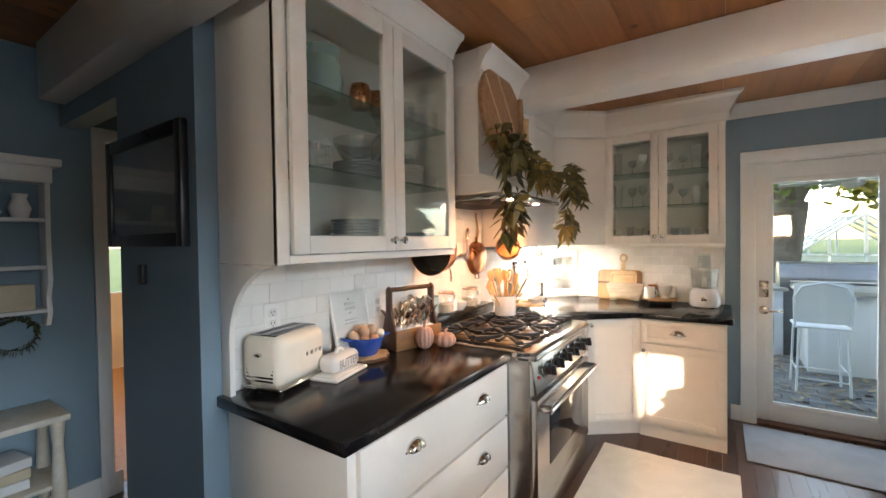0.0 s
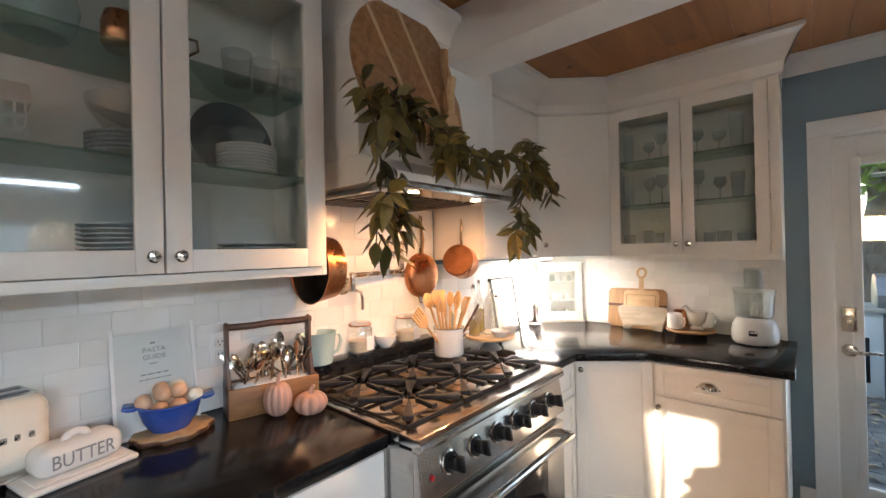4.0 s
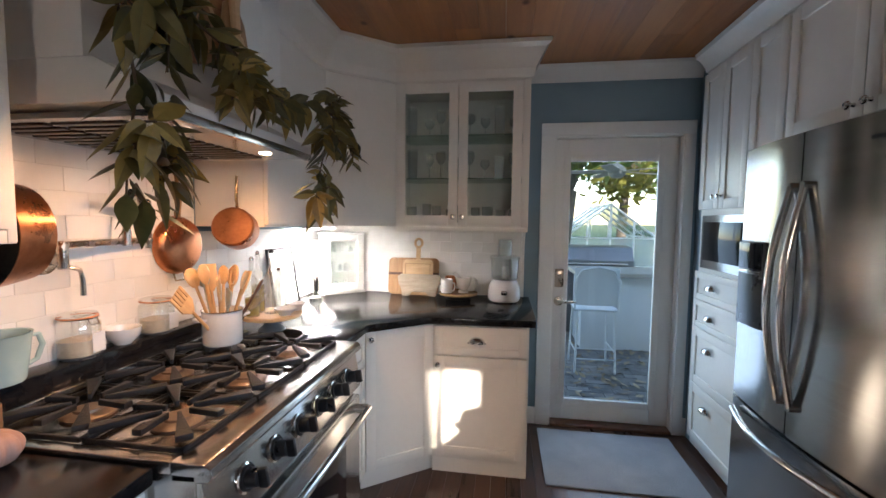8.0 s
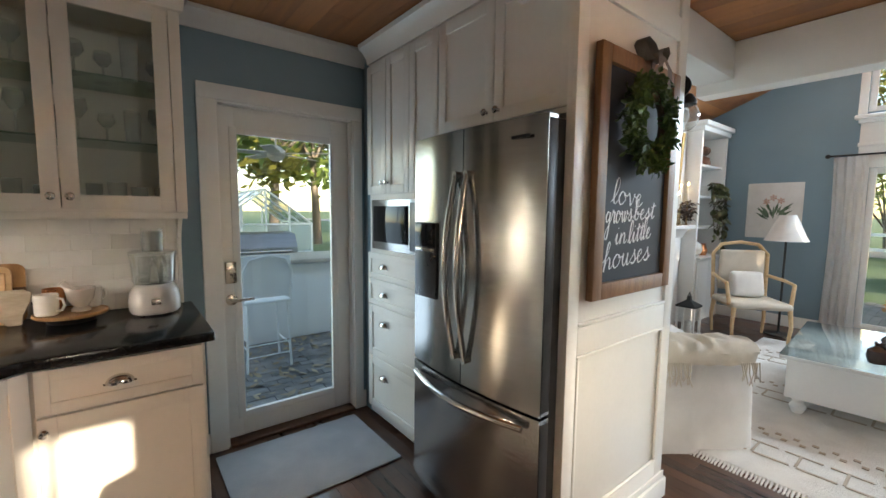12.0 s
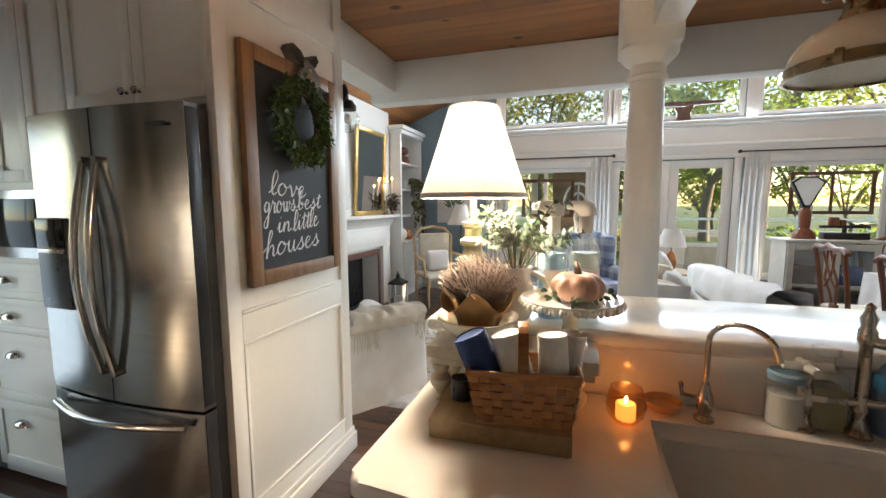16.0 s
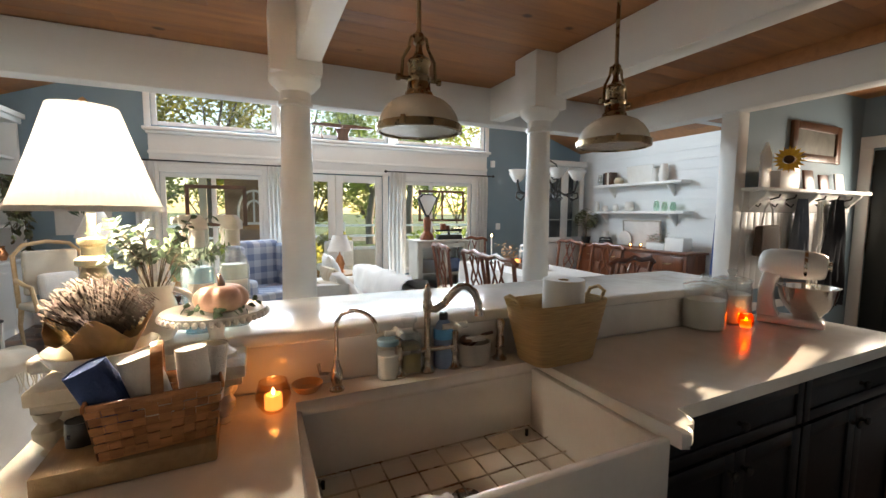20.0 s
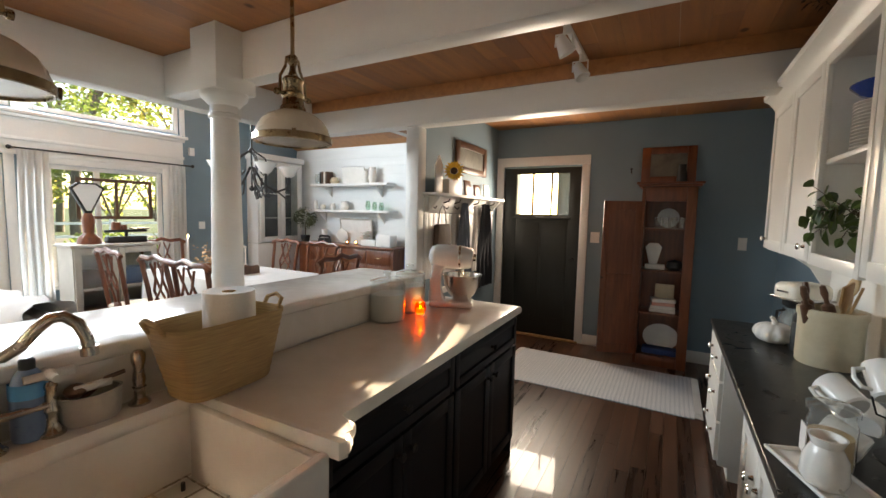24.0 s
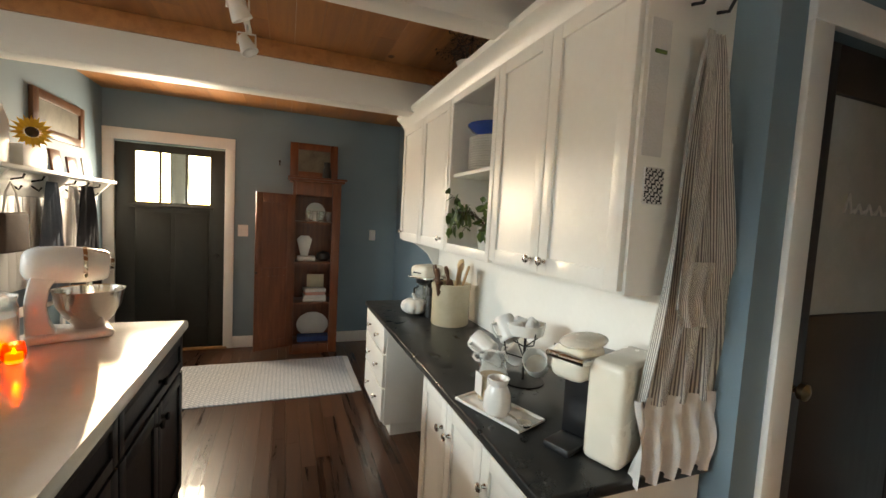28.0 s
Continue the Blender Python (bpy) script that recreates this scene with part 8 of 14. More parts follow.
bx = thing("letter_box", "white wooden box on the shelf", "box", pose(2.02, -2.22, 1.641))
part("box", Shape().box(-0.05, -0.14, 0, 0.05, 0.12, 0.13, 0.004), TRIM, bx)
sf = thing("sunflower", "yellow artificial sunflower in the box", "flower", pose(1.96, -2.17, 1.85, 0, -80, -58) @ Matrix.Scale(0.9, 4))
s = Shape()
r_ = random.Random(31)
for ring, n_, L in ((0, 18, 0.085), (1, 16, 0.07)):
    for i in range(n_):
        a = 2 * math.pi * i / n_ + ring * 0.2
        leafy(s, (0.03 * math.cos(a), 0.03 * math.sin(a), 0.004 * ring), (0.032 * math.cos(a), 0.032 * math.sin(a), 0.004 * ring), 1, 0.001, r_)
        c, w = Vector((math.cos(a), math.sin(a), 0.15)), Vector((-math.sin(a), math.cos(a), 0))
        s.quad(c * 0.03, c * 0.065 + w * 0.014, c * (0.03 + L), c * 0.065 - w * 0.014)
part("petals", s, surface("sunflower_petal", (0.55, 0.28, 0.01), (0.75, 0.46, 0.03), 0.6, 0, 9, per="island"), sf, "yellow petals")
part("disc", Shape().ball((0, 0, 0.01), 0.036, 16, (1, 1, 0.4)), surface("sunflower_seed", (0.03, 0.015, 0.006), (0.09, 0.05, 0.02), 0.9, 0, 90, bump=0.5), sf, "dark seed disc")
fm = thing("framed_picture", "dark framed landscape above the shelf", "picture", base=(2.09, -2.95, 1.86))
part("frame", Shape().box(2.07, -3.18, 1.88, 2.098, -3.11, 2.19, 0.004).box(2.07, -2.51, 1.88, 2.098, -2.44, 2.19, 0.004).box(2.07, -3.11, 1.88, 2.098, -2.51, 1.94, 0.004).box(2.07, -3.11, 2.13, 2.098, -2.51, 2.19, 0.004), WALNUT, fm)
part("canvas", Shape().box(2.085, -3.11, 1.94, 2.092, -2.51, 2.13), bpy.data.materials["dim_landscape"], fm)
for y, h in ((-2.62, 0.16), (-2.85, 0.13), (-3.1, 0.15)):
    single("small_picture", Shape().box(-0.015, -0.07, 0, 0.0, 0.07, h, 0.003), MAHOG if y > -2.9 else TRIM, "small picture standing on the shelf", "picture", pose(2.03, y, 1.641, 0, 8, 0), group="small pictures on the shelf")
bn = thing("bench", "low white bench under the coats", "bench", base=(1.92, -2.3, 0))
part("seat", Shape().box(1.74, -2.75, 0.42, 2.06, -1.92, 0.45, 0.005), TRIM, bn)
for x in (1.77, 2.03):
    for y in (-2.71, -1.96):
        part("leg", Shape().box(x - 0.02, y - 0.02, 0, x + 0.02, y + 0.02, 0.42, 0.003), TRIM, bn)
part("back_rail", Shape().box(2.04, -2.75, 0.70, 2.06, -1.92, 0.76, 0.004).box(2.04, -2.75, 0.45, 2.06, -2.71, 0.70, 0.003).box(2.04, -1.96, 0.45, 2.06, -1.92, 0.70, 0.003), TRIM, bn)


def rug(name, x0, y0, x1, y1, mat, label, rz=0.0, thick=0.012, fringe=False):
    cx, cy = (x0 + x1) / 2, (y0 + y1) / 2
    r = thing(name, label, "rug", pose(cx, cy, 0.0, 0, 0, rz))
    s = Shape()
    hx, hy = (x1 - x0) / 2, (y1 - y0) / 2
    nx, ny = 40, 26
    g = [[s.bm.verts.new((-hx + 2 * hx * i / nx, -hy + 2 * hy * j / ny, thick + 0.003 * noise.noise(Vector((i * 0.3, j * 0.3, x0))))) for i in range(nx + 1)] for j in range(ny + 1)]
    for j in range(ny):
        for i in range(nx):
            s.bm.faces.new((g[j][i], g[j][i + 1], g[j + 1][i + 1], g[j + 1][i]))
    s.box(-hx, -hy, 0.001, hx, hy, thick - 0.006, 0.002)
    part("pile", s, mat, r)
    if fringe:
        f = Shape()
        for e in (-1, 1):
            for i in range(int(2 * hy / 0.018)):
                y = -hy + i * 0.018 + 0.004
                f.tube([(e * hx, y, thick * 0.7), (e * (hx + 0.03), y + 0.004 * math.sin(i), 0.006), (e * (hx + 0.055), y, 0.004)], 0.0075, 5, 0.005)
        tagged(part("fringe", f, LINEN, r), kind="stuff")
    return r


RUGP = surface("pale_patterned_rug", (0.36, 0.44, 0.56), (0.66, 0.72, 0.82), 0.95, 0, 3, bump=0.4, fine=90, sheen=0.2)
rn = RUGP.node_tree
chk = rn.nodes.new("ShaderNodeTexBrick")
for k_, v_ in (("Scale", 11.0), ("Mortar Size", 0.06)):
    chk.inputs[k_].default_value = v_
chk.inputs["Color1"].default_value, chk.inputs["Color2"].default_value, chk.inputs["Mortar"].default_value = (0.62, 0.64, 0.66, 1), (0.70, 0.71, 0.72, 1), (0.36, 0.40, 0.45, 1)
co_ = rn.nodes.new("ShaderNodeTexCoord")
mp_ = rn.nodes.new("ShaderNodeMapping")
mp_.inputs["Rotation"].default_value = (0, 0, radians(45))
rn.links.new(co_.outputs["Object"], mp_.inputs[0]), rn.links.new(mp_.outputs[0], chk.inputs[0])
rn.links.new(chk.outputs[0], rn.nodes["Principled BSDF"].inputs["Base Color"])
rug("entry_rug", -0.06, -3.07, 1.50, -2.19, RUGP, "pale blue-grey patterned rug with a short fringe", 0, 0.012, True)
MATG = surface("grey_door_mat", (0.30, 0.33, 0.36), (0.44, 0.46, 0.48), 0.95, 0, 5, bump=0.4, fine=160)
rug("door_mat", 0.605, 3.815, 1.46, 4.435, MATG, "pale grey rectangular door mat", 0)
rug("range_mat", -0.22, 2.15, 0.56, 3.56, surface("cream_mat", (0.60, 0.57, 0.50), (0.74, 0.71, 0.64), 0.7, 0, 4, bump=0.1, distort=2.0), "cream marbled kitchen mat in front of the range", 0, 0.014)

# ---- hall ----
hp = thing("framed_picture", "black framed print on the hall wall", "picture", base=(-1.42, 1.22, 1.45))
part("frame", Shape().box(-1.76, 1.205, 1.45, -1.715, 1.234, 1.895, 0.004).box(-1.125, 1.205, 1.45, -1.08, 1.234, 1.895, 0.004).box(-1.715, 1.205, 1.45, -1.125, 1.234, 1.50, 0.004).box(-1.715, 1.205, 1.845, -1.125, 1.234, 1.895, 0.004), BLACK, hp)
part("print", Shape().box(-1.715, 1.218, 1.50, -1.125, 1.226, 1.845), surface("faded_print", (0.13, 0.14, 0.13), (0.30, 0.30, 0.27), 0.4, 0, 5), hp, "faded grey landscape print")
part("glass", Shape().box(-1.715, 1.212, 1.50, -1.125, 1.214, 1.845), GLASS, hp, smooth=False)
single("thermostat", Shape().box(-1.49, 1.215, 1.30, -1.44, 1.234, 1.38, 0.004), BLACK, "small dark wall thermostat", "thermostat", base=(-1.465, 1.225, 1.30))
ws = thing("wall_shelf", "white hanging shelf with crockery on the hall wall", "shelf", base=(-2.42, 0.85, 1.1))
part("cornice", Shape().box(-2.499, 0.42, 1.86, -2.33, 1.20, 1.90, 0.006).box(-2.499, 0.45, 1.78, -2.37, 1.17, 1.859, 0.003), TRIM, ws)
for y in (0.46, 1.14):
    part("side", Shape().prism([(-2.499, 1.05), (-2.42, 1.05), (-2.38, 1.12), (-2.40, 1.2), (-2.36, 1.28), (-2.38, 1.5), (-2.37, 1.779), (-2.499, 1.779)], 0.02, Matrix.Translation((0, y, 0)), 0.002), TRIM, ws)
for z in (1.60, 1.36, 1.14):
    part("shelf", Shape().box(-2.499, 0.481, z - 0.018, -2.38, 1.139, z, 0.002), TRIM, ws)
for y, z, r, h in ((1.06, 1.601, 0.045, 0.12), (0.95, 1.601, 0.05, 0.07), (0.75, 1.601, 0.05, 0.10)):
    single("jug", Shape().lathe([(0.0, 0), (r * 0.7, 0), (r, h * 0.4), (r * 0.6, h * 0.8), (r * 0.75, h), (r * 0.7, h), (0.0, h * 0.2)], 20), CERAMIC, "white jug on the hanging shelf", "jug", pose(-2.44, y, z), group="hall shelf jugs")
single("basket_box", Shape().box(-2.47, 0.62, 1.141, -2.40, 1.10, 1.27, 0.006), STONEWARE, "pale box on the hanging shelf", "box", base=(-2.44, 0.86, 1.141))
s = Shape()
r_ = random.Random(12)
for i in range(46):
    a = i * 0.137
    leafy(s, (-2.47, 1.03 + 0.075 * math.cos(a), 1.02 + 0.075 * math.sin(a)), (-2.46, 1.03 + 0.085 * math.cos(a + 0.2), 1.02 + 0.085 * math.sin(a + 0.2)), 3, 0.03, r_, 0.5)
single("small_wreath", s, LEAF, "small dark wreath on the hall wall", "wreath", base=(-2.47, 1.03, 0.95), kind="stuff")
sd = thing("side_table", "distressed white side table in the hall", "table", base=(-2.3, 0.8, 0))
part("top", Shape().box(-2.495, 0.42, 0.62, -2.15, 1.16, 0.65, 0.004), DISTRESS, sd)
part("shelf", Shape().box(-2.48, 0.44, 0.30, -2.18, 1.14, 0.32, 0.003), DISTRESS, sd)
for x in (-2.46, -2.19):
    for y in (0.46, 1.12):
        part("leg", Shape().lathe([(0.02, 0), (0.026, 0.05), (0.018, 0.1), (0.03, 0.3), (0.02, 0.5), (0.03, 0.619)], 14, Matrix.Translation((x, y, 0))), DISTRESS, sd)
for i in range(3):
    single("book", Shape().box(-0.09, -0.13, 0, 0.09, 0.13, 0.045, 0.004), (PLAT, STONEWARE, PLAT)[i], "book stacked on the lower shelf", "book", pose(-2.33, 0.9, 0.321 + i * 0.046, 0, 0, i * 5), group="hall books")
bb2 = thing("storage_bag", "turquoise bag standing in the back room", "bag", pose(-3.1, 2.05, 0.0))
part("bag", Shape().box(-0.18, -0.15, 0, 0.18, 0.15, 0.6, 0.03, 3).wobble(0.02, 5), surface("turquoise_plastic", (0.02, 0.20, 0.28), (0.04, 0.32, 0.40), 0.35), bb2)
lamp("back_room_lamp", "POINT", (-4.0, 2.2, 2.1), 7, (1.0, 0.66, 0.38), None, 0.15)

# ---- living room ----
ch = thing("fireplace", "white fireplace with a panelled mantel and a dark firebox", "fireplace", base=(4.9, 4.3, 0))
CX0, CX1, CYF = 3.75, 5.98, 4.20
s = Shape().box(CX0, CYF, 1.36, CX1, LY - 0.002, 2.75, 0.002).box(CX0, CYF, 0, 4.45, LY - 0.002, 1.36, 0.002).box(5.55, CYF, 0, CX1, LY - 0.002, 1.36, 0.002).box(4.45, CYF, 0.74, 5.55, LY - 0.002, 1.36, 0.002)
part("breast", s, TRIM, ch)
part("firebox", Shape().box(4.45, LY - 0.05, 0.02, 5.55, LY - 0.003, 0.74).box(4.45, CYF + 0.02, 0.0, 5.55, LY - 0.05, 0.02), BLACK, ch, "black firebox")
part("brick_surround", Shape().box(4.40, CYF - 0.012, 0, 4.46, CYF, 0.80, 0.002).box(5.54, CYF - 0.012, 0, 5.60, CYF, 0.80, 0.002).box(4.46, CYF - 0.012, 0.73, 5.54, CYF, 0.80, 0.002), surface("dark_brick", (0.10, 0.04, 0.03), (0.2, 0.09, 0.07), 0.8, 0, 12), ch)
part("pilaster", Shape().box(4.18, CYF - 0.05, 0, 4.38, CYF, 1.10, 0.004), TRIM, ch)
part("pilaster", Shape().box(5.62, CYF - 0.05, 0, 5.82, CYF, 1.10, 0.004), TRIM, ch)
part("frieze", Shape().box(4.16, CYF - 0.06, 0.84, 5.84, CYF - 0.001, 1.12, 0.004).box(4.24, CYF - 0.068, 0.90, 5.76, CYF - 0.059, 1.06, 0.004), TRIM, ch)
part("mantel_mould", Shape().prism([(0, 0), (-0.06, 0), (-0.07, 0.03), (-0.12, 0.10), (-0.15, 0.12), (0, 0.12)], 1.78, Matrix.Translation((5.89, CYF, 1.12)) @ Matrix.Rotation(radians(90), 4, "Z"), 0.002), TRIM, ch)
part("mantel_shelf", Shape().box(4.05, CYF - 0.19, 1.24, 5.93, CYF - 0.001, 1.28, 0.006), TRIM, ch)
mr = thing("mirror", "large gilt framed mirror above the mantel", "mirror", pose(5.30, 4.195, 1.281, 3, 0, 0))
GILT = surface("gilt_frame_gold", (0.42, 0.26, 0.08), (0.66, 0.45, 0.18), 0.35, 0.7, 12, bump=0.15)
part("frame", Shape().box(-0.42, -0.03, 0.0, -0.36, 0.0, 1.12, 0.008).box(0.36, -0.03, 0.0, 0.42, 0.0, 1.12, 0.008).box(-0.36, -0.03, 0.0, 0.36, 0.0, 0.06, 0.008).box(-0.36, -0.03, 1.06, 0.36, 0.0, 1.12, 0.008), GILT, mr)
part("glass", Shape().box(-0.36, -0.012, 0.06, 0.36, -0.006, 1.06), surface("silvered_glass", (0.75, 0.75, 0.75), (0.8, 0.8, 0.8), 0.03, 1.0, 3, bump=0, rough_var=0.0), mr, smooth=False)


def taper(x, y, z, h, stick_h, label, tall_mat=None):
    c = thing("candlestick", label, "candlestick", pose(x, y, z), group="tapers")
    part("stick", Shape().lathe([(0.0, 0), (0.038, 0), (0.036, 0.008), (0.012, 0.02), (0.008, stick_h * 0.4), (0.014, stick_h * 0.5), (0.008, stick_h * 0.6), (0.012, stick_h * 0.92), (0.02, stick_h), (0.0, stick_h)], 18), tall_mat or BRASS, c)
    part("candle", Shape().lathe([(0.0105, stick_h), (0.0095, stick_h + h), (0.0, stick_h + h)], 12), TRIM, c, "white taper candle")
    part("flame", Shape().lathe([(0.0, stick_h + h + 0.004), (0.006, stick_h + h + 0.016), (0.003, stick_h + h + 0.036), (0.0, stick_h + h + 0.045)], 10), FLAME, c)


for x, y, h, sh in ((5.66, 4.10, 0.20, 0.26), (5.76, 4.06, 0.18, 0.30), (5.56, 4.08, 0.17, 0.20)):
    taper(x, y, 1.281, h, sh, "lit white taper in a brass candlestick")
s = Shape()
r_ = random.Random(40)
for i in range(60):
    a = r_.uniform(0, 6.28)
    p = Vector((5.80 + 0.07 * math.cos(a), 4.09 + 0.06 * math.sin(a), 1.31 + r_.uniform(0, 0.22)))
    leafy(s, p, p + Vector((r_.uniform(-0.06, 0.06), r_.uniform(-0.06, 0.03), 0.05)), 4, 0.05, r_, 0.5)
single("mantel_foliage", s, HEATH, "dark dried foliage on the mantel", "foliage", base=(5.8, 4.1, 1.282), kind="stuff")

bc = thing("bookcase", "white built-in bookcase with cupboards below", "bookcase", base=(6.44, 4.26, 0))
BX0, BX1, BYF = 6.0, 6.88, 4.03
part("sides", Shape().box(BX0, BYF, 0, BX0 + 0.05, LY - 0.002, 2.46, 0.003).box(BX1 - 0.05, BYF, 0, BX1, LY - 0.002, 2.46, 0.003).box(BX0 + 0.051, LY - 0.02, 0, BX1 - 0.051, LY - 0.002, 2.46), TRIM, bc)
part("cornice", Shape().box(BX0 - 0.02, BYF - 0.03, 2.46, BX1 + 0.018, LY - 0.002, 2.52, 0.006).box(BX0 - 0.05, BYF - 0.07, 2.52, BX1 + 0.019, LY - 0.002, 2.58, 0.008), TRIM, bc)
for z in (0.86, 1.26, 1.66, 2.06):
    part("shelf", Shape().box(BX0 + 0.051, BYF + (0.03 if z > 0.9 else -0.05), z - 0.03, BX1 - 0.051, LY - 0.021, z, 0.003), TRIM, bc)
part("cupboard", Shape().box(BX0 + 0.051, BYF + 0.002, 0.0, BX1 - 0.051, LY - 0.021, 0.829), TRIM, bc)
for a, b in ((BX0 + 0.06, 6.435), (6.445, BX1 - 0.06)):
    part("door", Shape().box(a, BYF - 0.016, 0.1, b, BYF + 0.001, 0.80, 0.003).box(a + 0.06, BYF - 0.02, 0.16, b - 0.06, BYF - 0.015, 0.74, 0.002), TRIM, bc)
single("dark_box", Shape().box(-0.16, -0.1, 0, 0.16, 0.1, 0.07, 0.004).box(-0.14, -0.09, 0.071, 0.14, 0.09, 0.12, 0.004), MAHOG, "dark wooden box on the bookcase", "box", pose(6.42, 4.22, 2.061))
pumpkin("pumpkin", pose(6.42, 4.22, 2.182), 0.14, 0.15, WALNUT, "dark carved pumpkin on the bookcase", 8, WALNUT, 0.1)
single("round_vase", Shape().ball((0, 0, 0.11), 0.11, 20, (1, 1, 0.95)), CERAMIC, "round white vase on the bookcase", "vase", pose(6.12, 4.10, 0.861))
single("copper_pot", Shape().lathe([(0.0, 0), (0.08, 0), (0.10, 0.06), (0.07, 0.14), (0.08, 0.16), (0.0, 0.15)], 20), COPPER, "small copper pot on the bookcase", "pot", pose(6.5, 4.16, 0.861))
tp = thing("trailing_plant", "trailing pothos hanging from the bookcase shelf", "plant", pose(6.42, 4.10, 1.661))
part("pot", Shape().lathe([(0.0, 0), (0.07, 0), (0.09, 0.13), (0.08, 0.13), (0.0, 0.11)], 20), CERAMIC, tp)
s, st = Shape(), Shape()
for i in range(18):
    x = r_.uniform(-0.22, 0.36)
    L = r_.uniform(0.1, 0.85)
    pts = [(0, 0, 0.13), (x * 0.6, -0.10, 0.17), (x, -0.14, 0.05), (x + r_.uniform(-0.05, 0.05), -0.15, -L)]
    st.tube(pts, 0.003, 4)
    leafy(s, pts[1], pts[2], 5, 0.07, r_, 0.7, 0.6)
    leafy(s, pts[2], pts[3], max(3, int(L / 0.055)), 0.07, r_, 0.7, 0.8)
part("vines", st, STEM, tp)
tagged(part("leaves", s, LEAF, tp), kind="stuff")
wc = thing("bracket_clock", "black iron station clock on a bracket", "clock", base=(2.55, 3.0, 2.0))
part("bracket", Shape().tube([(2.36, 3.0, 2.16), (2.55, 3.0, 2.18), (2.62, 3.0, 2.14)], 0.008, 8).tube([(2.55, 3.0, 2.18), (2.55, 3.0, 2.10)], 0.006, 8).lathe([(0.0, 0.06), (0.02, 0.03), (0.008, 0.0)], 10, Matrix.Translation((2.55, 3.0, 2.18))), IRON, wc)
part("case", Shape().cyl((2.55, 2.955, 2.0), (2.55, 3.045, 2.0), 0.10, n=32, bev=0.006), IRON, wc)
for y in (2.952, 3.048):
    part("dial", Shape().cyl((2.55, y - 0.002, 2.0), (2.55, y + 0.002, 2.0), 0.086, n=32), TRIM, wc, "white clock dial")

pf = thing("botanical_print", "unframed botanical print on the blue wall", "print", base=(EX - 0.006, 3.47, 1.1))
part("paper", Shape().box(EX - 0.008, 3.18, 1.12, EX - 0.003, 3.76, 1.83, 0.001), LINEN, pf)
s = Shape()
for i in range(17):
    a = radians(-68 + 8.5 * i)
    c = Vector((EX - 0.0086 - 0.0001 * i, 3.47 + 0.05 * math.sin(a * 2), 1.40 + 0.045 * math.cos(i * 1.9)))
    d = Vector((0, math.sin(a), 0.35 + 0.4 * math.cos(a))).normalized()
    w = Vector((0, d.z, -d.y)) * 0.017
    L = 0.16 + 0.05 * math.sin(i * 2.7)
    s.quad(c, c + d * L * 0.45 + w, c + d * L, c + d * L * 0.45 - w)
part("drawing", s, SAGE, pf, "green plant drawing")
s = Shape()
for y, z in ((3.40, 1.60), (3.48, 1.64), (3.55, 1.59)):
    for i in range(6):
        a = i * 1.047
        s.quad((EX - 0.0105, y, z), (EX - 0.0105, y + 0.03 * math.cos(a), z + 0.03 * math.sin(a)), (EX - 0.0105, y + 0.045 * math.cos(a + 0.4), z + 0.045 * math.sin(a + 0.4)), (EX - 0.0105, y + 0.03 * math.cos(a + 0.8), z + 0.03 * math.sin(a + 0.8)))
tagged(part("blossom", s, PINK, pf, "small pale printed blossoms"), kind="stuff")
fl = thing("floor_lamp", "black floor lamp with a white shade", "floor lamp", base=(6.35, 3.2, 0))
part("pole", Shape().cyl((6.35, 3.2, 0.02), (6.35, 3.2, 1.25), 0.012, n=12).lathe([(0.0, 0), (0.14, 0), (0.14, 0.015), (0.03, 0.03), (0.012, 0.05)], 24, Matrix.Translation((6.35, 3.2, 0))), IRON, fl)
part("shade", Shape().lathe([(0.21, 1.12), (0.18, 1.18), (0.13, 1.30), (0.08, 1.42), (0.077, 1.42), (0.127, 1.30), (0.177, 1.18), (0.207, 1.12)], 32, Matrix.Translation((6.35, 3.2, 0))), LINEN, fl)
ac = thing("armchair", "french wooden armchair with cream upholstery", "armchair", pose(5.90, 3.38, 0, 0, 0, -50))
UPH = surface("cream_upholstery", (0.50, 0.44, 0.35), (0.66, 0.60, 0.50), 0.9, 0, 6, bump=0.2, fine=160)
part("seat", Shape().box(-0.30, -0.28, 0.38, 0.30, 0.28, 0.46, 0.04, 3), UPH, ac)
part("back_cushion", Shape().box(-0.24, 0.24, 0.52, 0.24, 0.29, 1.0, 0.03, 3), UPH, ac)
part("back_frame", Shape().tube([(-0.28, 0.28, 0.40), (-0.29, 0.31, 0.95), (-0.2, 0.33, 1.06), (0.0, 0.33, 1.09), (0.2, 0.33, 1.06), (0.29, 0.31, 0.95), (0.28, 0.28, 0.40)], 0.022, 8), MAPLE, ac)
for sx in (-1, 1):
    part("arm", Shape().tube([(sx * 0.29, 0.28, 0.70), (sx * 0.33, 0.0, 0.68), (sx * 0.33, -0.18, 0.66), (sx * 0.30, -0.2, 0.42)], 0.02, 8), MAPLE, ac)
    for y in (-0.25, 0.26):
        part("leg", Shape().tube([(sx * 0.27, y, 0.40), (sx * 0.285, y * 1.05, 0.2), (sx * 0.27, y, 0.0)], 0.026, 8, 0.014), MAPLE, ac)
single("cushion", Shape().box(-0.17, -0.06, 0, 0.17, 0.06, 0.30, 0.05, 3), LINEN, "small white cushion on the armchair", "cushion", pose(5.96, 3.43, 0.465, -14, 0, -50))
ln = thing("floor_lantern", "white wooden lantern with a dark roof", "lantern", base=(5.45, 3.85, 0))
